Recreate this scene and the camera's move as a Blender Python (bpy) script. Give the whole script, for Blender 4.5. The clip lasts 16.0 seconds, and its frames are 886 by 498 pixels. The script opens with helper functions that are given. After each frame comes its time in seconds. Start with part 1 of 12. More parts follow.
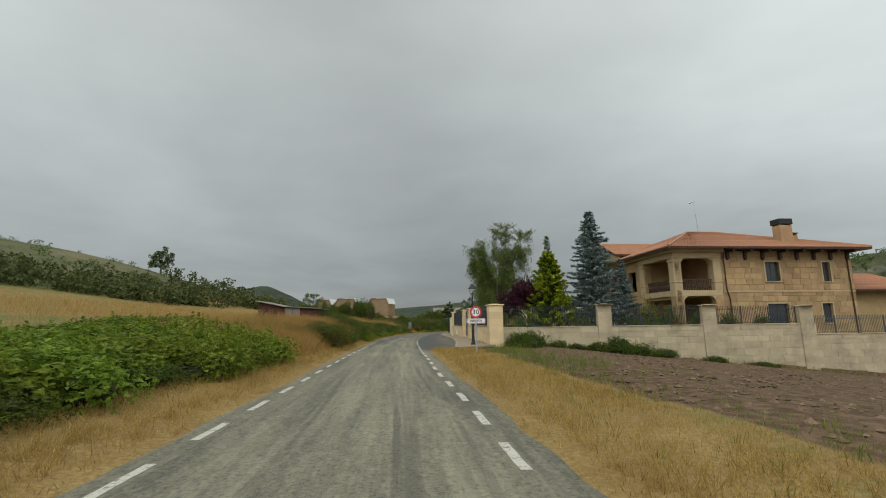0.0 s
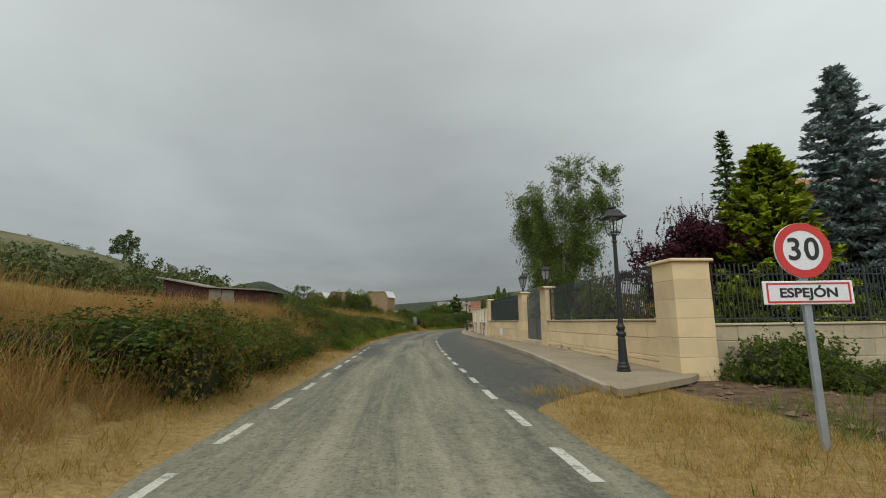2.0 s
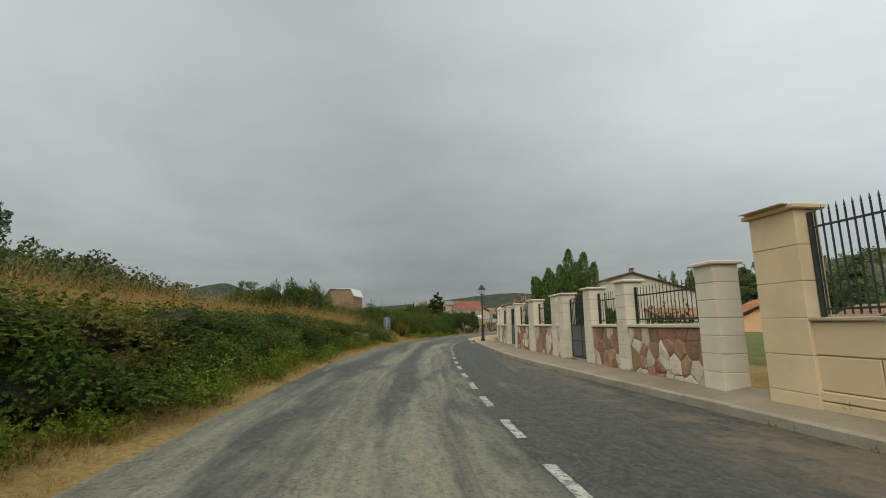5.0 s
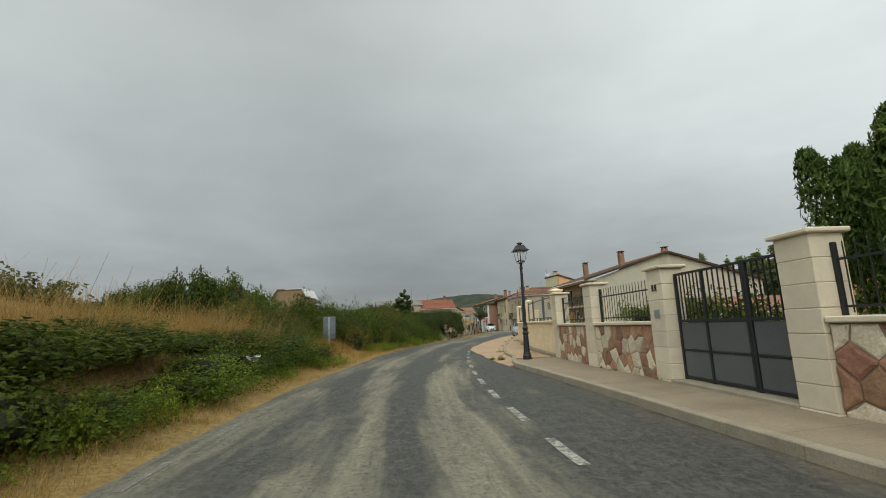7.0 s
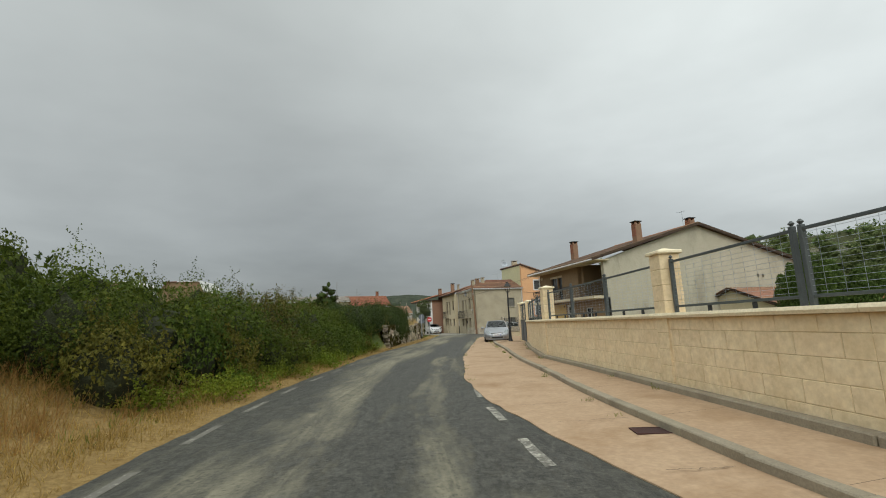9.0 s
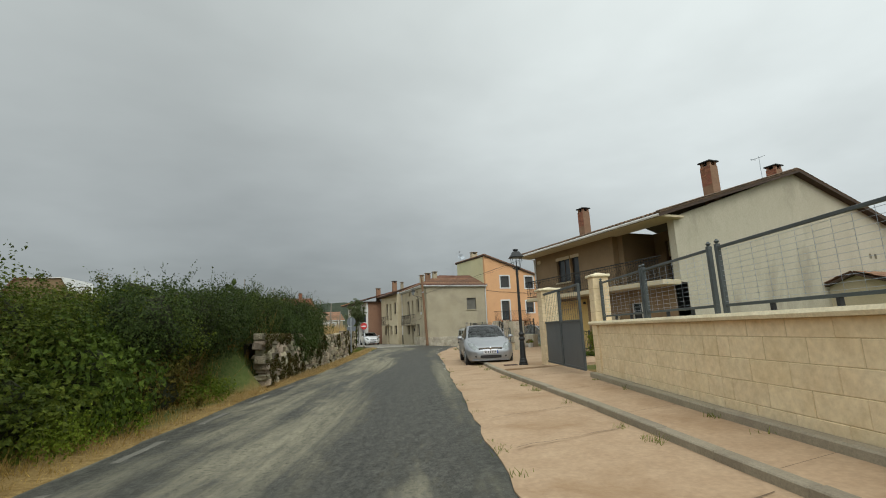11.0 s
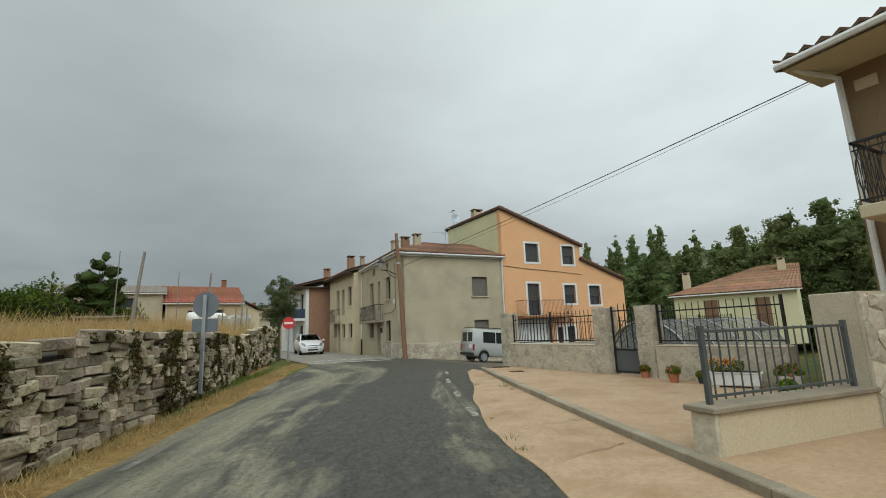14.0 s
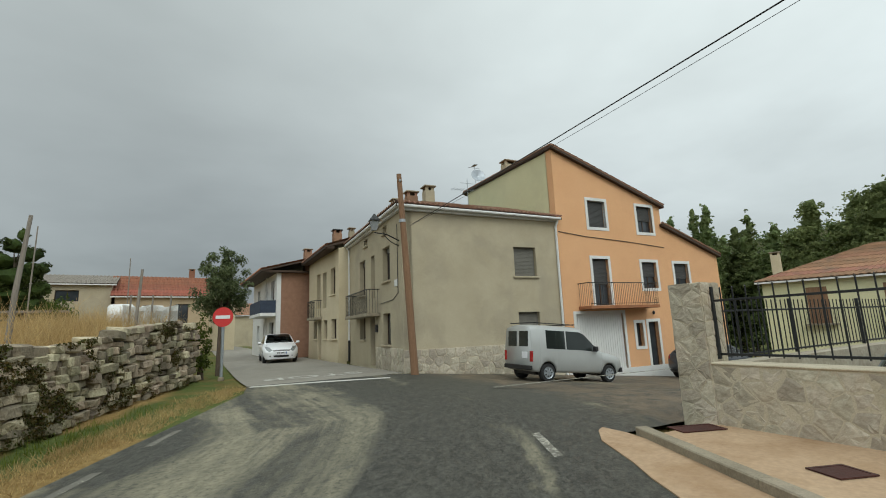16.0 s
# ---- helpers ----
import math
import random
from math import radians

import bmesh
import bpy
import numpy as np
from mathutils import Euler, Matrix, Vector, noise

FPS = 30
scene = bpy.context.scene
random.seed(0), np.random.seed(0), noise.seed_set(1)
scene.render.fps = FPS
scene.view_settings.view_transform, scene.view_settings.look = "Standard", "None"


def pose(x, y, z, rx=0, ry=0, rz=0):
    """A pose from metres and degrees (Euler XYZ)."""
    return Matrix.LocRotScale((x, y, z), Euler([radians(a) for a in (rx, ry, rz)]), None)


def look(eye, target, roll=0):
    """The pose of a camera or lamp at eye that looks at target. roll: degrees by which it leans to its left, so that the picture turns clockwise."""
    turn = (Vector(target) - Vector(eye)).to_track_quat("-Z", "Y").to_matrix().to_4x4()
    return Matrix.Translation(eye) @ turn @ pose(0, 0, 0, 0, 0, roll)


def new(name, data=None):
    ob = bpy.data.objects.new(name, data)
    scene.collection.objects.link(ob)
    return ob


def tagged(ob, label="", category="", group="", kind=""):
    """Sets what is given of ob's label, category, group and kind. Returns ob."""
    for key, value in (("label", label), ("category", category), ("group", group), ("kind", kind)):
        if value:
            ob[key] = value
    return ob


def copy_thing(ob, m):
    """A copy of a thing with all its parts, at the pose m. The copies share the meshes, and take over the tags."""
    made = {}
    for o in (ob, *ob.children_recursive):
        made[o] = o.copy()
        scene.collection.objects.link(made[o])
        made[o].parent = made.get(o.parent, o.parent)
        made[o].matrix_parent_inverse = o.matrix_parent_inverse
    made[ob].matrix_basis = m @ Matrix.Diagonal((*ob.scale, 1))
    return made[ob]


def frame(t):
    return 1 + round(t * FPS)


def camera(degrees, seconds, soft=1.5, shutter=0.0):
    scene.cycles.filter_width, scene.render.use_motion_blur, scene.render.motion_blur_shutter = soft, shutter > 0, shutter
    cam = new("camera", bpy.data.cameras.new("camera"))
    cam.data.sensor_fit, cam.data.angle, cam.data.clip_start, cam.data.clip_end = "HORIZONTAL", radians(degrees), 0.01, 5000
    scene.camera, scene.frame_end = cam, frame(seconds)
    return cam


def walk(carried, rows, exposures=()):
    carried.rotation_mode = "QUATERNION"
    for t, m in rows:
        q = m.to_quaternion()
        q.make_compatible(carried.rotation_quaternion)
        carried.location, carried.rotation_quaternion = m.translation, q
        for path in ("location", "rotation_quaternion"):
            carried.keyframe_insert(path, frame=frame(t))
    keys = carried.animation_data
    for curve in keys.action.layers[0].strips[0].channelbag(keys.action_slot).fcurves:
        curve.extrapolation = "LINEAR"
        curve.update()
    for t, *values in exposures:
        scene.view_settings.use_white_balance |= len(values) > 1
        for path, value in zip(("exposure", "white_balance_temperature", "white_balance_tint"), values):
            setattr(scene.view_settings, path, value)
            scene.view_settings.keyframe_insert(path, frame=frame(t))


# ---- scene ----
cam = camera(88.5, 16.0, 1.0)
PATH = [
    (0, (1.36, -0.249, 1.373), (1.277, 1.722, 1.703), -0.8),
    (0.5, (0.609, 4.512, 1.378), (0.51, 6.483, 1.702), -0.2),
    (1, (-0.19, 9.219, 1.351), (-0.294, 11.192, 1.662), -0.4),
    (1.5, (-0.961, 13.885, 1.332), (-1.065, 15.857, 1.646), -0.6),
    (2, (-1.67, 18.428, 1.301), (-1.75, 20.402, 1.615), -0.7),
    (2.5, (-2.309, 22.933, 1.27), (-2.361, 24.907, 1.586), -0.3),
    (3, (-2.855, 27.389, 1.248), (-2.864, 29.362, 1.58), -0.5),
    (3.5, (-3.314, 31.831, 1.235), (-3.288, 33.802, 1.578), -0.7),
    (4, (-3.76, 36.256, 1.242), (-3.725, 38.228, 1.569), -0.7),
    (6.5, (-5.212, 57.947, 1.298), (-5.073, 59.914, 1.632), -1.9),
    (7, (-5.314, 62.16, 1.288), (-5.103, 64.12, 1.623), -2.3),
    (7.5, (-5.264, 66.313, 1.284), (-4.984, 68.267, 1.61), -1.7),
    (8, (-5.052, 70.455, 1.312), (-4.699, 72.398, 1.629), -1.4),
    (8.5, (-4.707, 74.466, 1.3), (-4.281, 76.392, 1.63), -1.5),
    (9, (-4.206, 78.381, 1.306), (-3.699, 80.288, 1.634), -2.3),
    (9.5, (-3.519, 82.177, 1.3), (-2.93, 84.061, 1.622), -3.0),
    (10, (-2.67, 85.793, 1.287), (-2.012, 87.653, 1.616), -2.8),
    (12.5, (2.24, 102.702, 1.295), (3.105, 104.467, 1.664), -2.9),
    (13, (3.29, 105.806, 1.291), (4.175, 107.567, 1.631), -2.7),
    (13.5, (4.313, 108.725, 1.292), (5.208, 110.48, 1.639), -2.1),
    (14, (5.291, 111.424, 1.34), (6.197, 113.172, 1.694), -2.1),
    (14.5, (6.175, 113.921, 1.387), (7.085, 115.67, 1.721), -2.0),
    (15, (7.025, 116.169, 1.376), (7.932, 117.923, 1.698), -2.1),
    (15.5, (7.839, 118.304, 1.396), (8.747, 120.056, 1.719), -2.4),
    (16, (8.611, 120.361, 1.387), (9.522, 122.108, 1.732), -2.3),
]
walk(cam, [(t, look(eye, target, roll)) for t, eye, target, roll in PATH],
     [(0.0, 0.0, 6500, 10), (4.2, 0.0, 6500, 10), (6.5, 0.06, 6500, 10), (10.2, 0.06, 6500, 10), (12.5, 0.02, 6320, 7), (16.0, 0.02, 6320, 7)])

# ---------------------------------------------------------------- sky and light
world = bpy.data.worlds.new("overcast_sky")
scene.world = world
world.use_nodes = True


def build_sky():
    nt = world.node_tree
    nt.nodes.clear()
    N, L = nt.nodes.new, nt.links.new
    out = N("ShaderNodeOutputWorld")
    back = N("ShaderNodeBackground")
    tc = N("ShaderNodeTexCoord")
    sep = N("ShaderNodeSeparateXYZ")
    L(tc.outputs["Generated"], sep.inputs[0])
    # cloud deck: directions projected on a flat layer
    up = N("ShaderNodeMath"); up.operation = "MAXIMUM"; up.inputs[1].default_value = 0.0
    L(sep.outputs[2], up.inputs[0])
    den = N("ShaderNodeMath"); den.operation = "ADD"; den.inputs[1].default_value = 0.16
    L(up.outputs[0], den.inputs[0])
    dv = N("ShaderNodeVectorMath"); dv.operation = "DIVIDE"
    cmb = N("ShaderNodeCombineXYZ")
    for k in range(3):
        L(den.outputs[0], cmb.inputs[k])
    L(tc.outputs["Generated"], dv.inputs[0]); L(cmb.outputs[0], dv.inputs[1])
    n1 = N("ShaderNodeTexNoise"); n1.inputs["Scale"].default_value = 0.55; n1.inputs["Detail"].default_value = 5; n1.inputs["Roughness"].default_value = 0.5
    n1.inputs["Distortion"].default_value = 0.6
    L(dv.outputs[0], n1.inputs["Vector"])
    n2 = N("ShaderNodeTexNoise"); n2.inputs["Scale"].default_value = 2.2; n2.inputs["Detail"].default_value = 4; n2.inputs["Roughness"].default_value = 0.5
    L(dv.outputs[0], n2.inputs["Vector"])
    mixn = N("ShaderNodeMix"); mixn.data_type = "FLOAT"; mixn.inputs[0].default_value = 0.3
    L(n1.outputs[0], mixn.inputs[2]); L(n2.outputs[0], mixn.inputs[3])
    cl = N("ShaderNodeMapRange"); cl.inputs[1].default_value = 0.3; cl.inputs[2].default_value = 0.7
    cl.inputs[3].default_value = 0.82; cl.inputs[4].default_value = 1.17
    L(mixn.outputs[0], cl.inputs[0])
    # brighter towards the veiled sun in the east, dark rain cloud ahead in the north
    dot = N("ShaderNodeVectorMath"); dot.operation = "DOT_PRODUCT"; dot.inputs[1].default_value = (0.93, 0.12, 0.30)
    L(tc.outputs["Generated"], dot.inputs[0])
    gp = N("ShaderNodeMath"); gp.operation = "MAXIMUM"; gp.inputs[1].default_value = 0.0
    L(dot.outputs["Value"], gp.inputs[0])
    gs = N("ShaderNodeMath"); gs.operation = "POWER"; gs.inputs[1].default_value = 2.0
    L(gp.outputs[0], gs.inputs[0])
    gl = N("ShaderNodeMath"); gl.operation = "MULTIPLY_ADD"; gl.inputs[1].default_value = 1.3; gl.inputs[2].default_value = 1.0
    L(gs.outputs[0], gl.inputs[0])
    dot2 = N("ShaderNodeVectorMath"); dot2.operation = "DOT_PRODUCT"; dot2.inputs[1].default_value = (-0.84, 0.52, -0.12)
    L(tc.outputs["Generated"], dot2.inputs[0])
    gl2 = N("ShaderNodeMapRange"); gl2.interpolation_type = "SMOOTHSTEP"
    gl2.inputs[1].default_value = 0.45; gl2.inputs[2].default_value = 1.0; gl2.inputs[3].default_value = 1.0; gl2.inputs[4].default_value = 1.5
    L(dot2.outputs["Value"], gl2.inputs[0])
    # overcast luminance grows towards the zenith
    cie = N("ShaderNodeMapRange"); cie.inputs[1].default_value = 0.0; cie.inputs[2].default_value = 1.0
    cie.inputs[3].default_value = SKY_LOW; cie.inputs[4].default_value = SKY_TOP
    L(up.outputs[0], cie.inputs[0])
    m1 = N("ShaderNodeMath"); m1.operation = "MULTIPLY"; L(cl.outputs[0], m1.inputs[0]); L(gl.outputs[0], m1.inputs[1])
    m2 = N("ShaderNodeMath"); m2.operation = "MULTIPLY"; L(m1.outputs[0], m2.inputs[0]); L(cie.outputs[0], m2.inputs[1])
    m3 = N("ShaderNodeMath"); m3.operation = "MULTIPLY"; L(m2.outputs[0], m3.inputs[0]); L(gl2.outputs[0], m3.inputs[1])
    # out-of-view south-west sky raised up to 2.9 times, added to brighten facing walls
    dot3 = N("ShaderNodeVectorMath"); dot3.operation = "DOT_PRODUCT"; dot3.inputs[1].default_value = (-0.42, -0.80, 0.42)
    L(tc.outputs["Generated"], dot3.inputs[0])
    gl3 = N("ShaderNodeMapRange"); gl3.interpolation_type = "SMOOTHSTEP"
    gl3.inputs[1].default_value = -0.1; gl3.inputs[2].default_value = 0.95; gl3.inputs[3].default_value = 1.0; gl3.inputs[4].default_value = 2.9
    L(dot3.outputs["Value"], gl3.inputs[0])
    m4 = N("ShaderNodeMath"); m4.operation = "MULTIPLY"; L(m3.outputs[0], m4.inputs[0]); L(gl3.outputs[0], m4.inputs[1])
    tint = N("ShaderNodeMix"); tint.data_type = "RGBA"
    tint.inputs[6].default_value = (0.915, 0.985, 0.985, 1); tint.inputs[7].default_value = (0.935, 1.0, 0.965, 1)
    L(up.outputs[0], tint.inputs[0])
    grey = N("ShaderNodeVectorMath"); grey.operation = "SCALE"
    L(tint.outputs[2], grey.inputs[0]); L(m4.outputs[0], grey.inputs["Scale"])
    sky = N("ShaderNodeTexSky"); sky.sky_type = "NISHITA"; sky.sun_disc = False
    sky.sun_elevation = radians(47); sky.sun_rotation = radians(192)
    sk = N("ShaderNodeVectorMath"); sk.operation = "SCALE"; sk.inputs["Scale"].default_value = 0.006
    L(sky.outputs[0], sk.inputs[0])
    add = N("ShaderNodeVectorMath"); add.operation = "ADD"
    L(grey.outputs[0], add.inputs[0]); L(sk.outputs[0], add.inputs[1])
    L(add.outputs[0], back.inputs[0])
    back.inputs[1].default_value = 1.0
    L(back.outputs[0], out.inputs[0])


SKY_LOW, SKY_TOP = 0.218, 0.64
build_sky()
sun = new("sun", bpy.data.lights.new("sun", "SUN"))
sun.data.energy, sun.data.angle, sun.data.color = 0.85, radians(32), (0.985, 0.975, 0.92)
sun.matrix_world = look((-14, -66, 72), (0, 0, 0))

# ---------------------------------------------------------------- materials
def tree_of(name):
    m = bpy.data.materials.new(name)
    m.use_nodes = True
    nt = m.node_tree
    bs = nt.nodes["Principled BSDF"]
    return m, nt, bs


def noise_node(nt, scale, detail=4, rough=0.55, vec=None, dist=0.0):
    n = nt.nodes.new("ShaderNodeTexNoise")
    n.inputs["Scale"].default_value, n.inputs["Detail"].default_value = scale, detail
    n.inputs["Roughness"].default_value, n.inputs["Distortion"].default_value = rough, dist
    if vec is not None:
        nt.links.new(vec, n.inputs["Vector"])
    return n.outputs[0]


def position(nt, sx=1, sy=1, sz=1):
    g = nt.nodes.new("ShaderNodeNewGeometry").outputs["Position"]
    if (sx, sy, sz) == (1, 1, 1):
        return g
    v = nt.nodes.new("ShaderNodeVectorMath")
    v.operation = "MULTIPLY"
    v.inputs[1].default_value = (sx, sy, sz)
    nt.links.new(g, v.inputs[0])
    return v.outputs[0]


def rng(nt, src, a, b, c=0.0, d=1.0):
    r = nt.nodes.new("ShaderNodeMapRange")
    for k, v in enumerate((a, b, c, d)):
        r.inputs[k + 1].default_value = v
    nt.links.new(src, r.inputs[0])
    return r.outputs[0]


def blend(nt, fac, a, b, mode="MIX"):
    m = nt.nodes.new("ShaderNodeMix")
    m.data_type, m.blend_type = "RGBA", mode
    for k, v in ((0, fac), (6, a), (7, b)):
        if isinstance(v, (int, float)):
            m.inputs[k].default_value = v
        elif isinstance(v, tuple):
            m.inputs[k].default_value = (*v, 1)
        else:
            nt.links.new(v, m.inputs[k])
    return m.outputs[2]


def math_node(nt, op, a, b=0.0):
    m = nt.nodes.new("ShaderNodeMath")
    m.operation = op
    for k, v in ((0, a), (1, b)):
        if isinstance(v, (int, float)):
            m.inputs[k].default_value = v
        else:
            nt.links.new(v, m.inputs[k])
    return m.outputs[0]


def bumped(nt, bs, height, strength=0.3, dist=0.02):
    b = nt.nodes.new("ShaderNodeBump")
    b.inputs["Strength"].default_value, b.inputs["Distance"].default_value = strength, dist
    nt.links.new(height, b.inputs["Height"])
    nt.links.new(b.outputs[0], bs.inputs["Normal"])


def surf(name, c1, c2, scale=3.0, rough=0.85, fine=40.0, bump=0.3, metal=0.0, stain=None, stain_scale=0.6,
         stain_amt=0.5, vary=0.0, island=0.0, stretch=(1, 1, 1), coat=0.0, spec=0.4, bump_dist=0.01):
    """Two-tone noise surface with fine grain, stains with a shape of their own, relief and piece-to-piece variation."""
    m, nt, bs = tree_of(name)
    p = position(nt, *stretch)
    a = noise_node(nt, scale, 5, 0.6, p)
    f = noise_node(nt, fine, 3, 0.6, p)
    col = blend(nt, rng(nt, a, 0.3, 0.7), c1, c2)
    col = blend(nt, 0.35, col, blend(nt, rng(nt, f, 0.3, 0.7), tuple(x * 0.75 for x in c1), tuple(min(1, x * 1.2) for x in c2)))
    if stain:
        s = noise_node(nt, stain_scale, 6, 0.65, p, 0.4)
        col = blend(nt, math_node(nt, "MULTIPLY", rng(nt, s, 0.5, 0.72), stain_amt), col, stain)
    if vary or island:
        src = nt.nodes.new("ShaderNodeObjectInfo").outputs["Random"] if vary else nt.nodes.new("ShaderNodeNewGeometry").outputs["Random Per Island"]
        k = vary or island
        hsv = nt.nodes.new("ShaderNodeHueSaturation")
        nt.links.new(col, hsv.inputs["Color"])
        nt.links.new(rng(nt, src, 0, 1, 1 - k, 1 + k), hsv.inputs["Value"])
        r2 = math_node(nt, "FRACT", math_node(nt, "MULTIPLY", src, 7.31))
        nt.links.new(rng(nt, r2, 0, 1, 0.5 - k * 0.05, 0.5 + k * 0.05), hsv.inputs["Hue"])
        col = hsv.outputs[0]
    nt.links.new(col, bs.inputs["Base Color"])
    nt.links.new(rng(nt, f, 0.2, 0.8, max(0.02, rough - 0.08), min(1, rough + 0.08)), bs.inputs["Roughness"])
    bs.inputs["Metallic"].default_value = metal
    bs.inputs["Specular IOR Level"].default_value = spec
    bs.inputs["Coat Weight"].default_value = coat
    if bump:
        bumped(nt, bs, math_node(nt, "ADD", f, math_node(nt, "MULTIPLY", a, 2.0)), bump, bump_dist)
    return m


def leafy(name, c1, c2, trans=0.25, rough=0.55, spots=(0.5, 1.3)):
    """Leaves: colour from leaf to leaf and from clump to clump, some light through the blade."""
    m, nt, bs = tree_of(name)
    g = nt.nodes.new("ShaderNodeNewGeometry")
    a = noise_node(nt, 0.9, 3, 0.6, g.outputs["Position"])
    f = math_node(nt, "ADD", math_node(nt, "MULTIPLY", g.outputs["Random Per Island"], 0.6), math_node(nt, "MULTIPLY", rng(nt, a, 0.3, 0.7), 0.4))
    col = blend(nt, f, c1, c2)
    oi = nt.nodes.new("ShaderNodeObjectInfo")
    hsv = nt.nodes.new("ShaderNodeHueSaturation")
    nt.links.new(col, hsv.inputs["Color"])
    nt.links.new(rng(nt, oi.outputs["Random"], 0, 1, 0.8, 1.2), hsv.inputs["Value"])
    nt.links.new(rng(nt, math_node(nt, "FRACT", math_node(nt, "MULTIPLY", oi.outputs["Random"], 5.7)), 0, 1, 0.482, 0.512), hsv.inputs["Hue"])
    vein = noise_node(nt, 34.0, 3, 0.7, g.outputs["Position"])
    mott = blend(nt, rng(nt, vein, 0.36, 0.64), (spots[0],) * 3, (spots[1], spots[1], spots[1] * 0.92))
    tone = blend(nt, 1.0, hsv.outputs[0], mott, "MULTIPLY")
    nt.links.new(tone, bs.inputs["Base Color"])
    bumped(nt, bs, vein, 0.9, 0.03)
    bs.inputs["Roughness"].default_value = rough
    bs.inputs["Specular IOR Level"].default_value = 0.12
    tr = nt.nodes.new("ShaderNodeBsdfTranslucent")
    nt.links.new(tone, tr.inputs[0])
    mx = nt.nodes.new("ShaderNodeMixShader")
    mx.inputs[0].default_value = trans
    nt.links.new(bs.outputs[0], mx.inputs[1]); nt.links.new(tr.outputs[0], mx.inputs[2])
    nt.links.new(mx.outputs[0], nt.nodes["Material Output"].inputs[0])
    return m


def glassy(name, tint=(0.03, 0.035, 0.04), rough=0.05):
    m, nt, bs = tree_of(name)
    n = noise_node(nt, 1.5, 2, 0.5, position(nt))
    nt.links.new(blend(nt, rng(nt, n, 0.3, 0.7), tint, tuple(x * 1.6 for x in tint)), bs.inputs["Base Color"])
    bs.inputs["Roughness"].default_value = rough
    bs.inputs["Specular IOR Level"].default_value = 0.4
    return m


def pane(name, tint):
    """Thin sheet of glass: clear tinted sheet with a mirror gloss that grows at a slant."""
    m, nt, bs = tree_of(name)
    tr, gl, fr, mx = (nt.nodes.new("ShaderNode" + k) for k in ("BsdfTransparent", "BsdfGlossy", "Fresnel", "MixShader"))
    tr.inputs[0].default_value = (*tint, 1)
    gl.inputs["Roughness"].default_value = 0.03
    fr.inputs["IOR"].default_value = 1.6
    nt.links.new(fr.outputs[0], mx.inputs[0]); nt.links.new(tr.outputs[0], mx.inputs[1]); nt.links.new(gl.outputs[0], mx.inputs[2])
    nt.links.new(mx.outputs[0], nt.nodes["Material Output"].inputs[0])
    return m


def plain(name, c, rough=0.6, metal=0.0):
    return surf(name, tuple(x * 0.93 for x in c), tuple(min(1, x * 1.07) for x in c), 6.0, rough, 60.0, 0.08, metal)


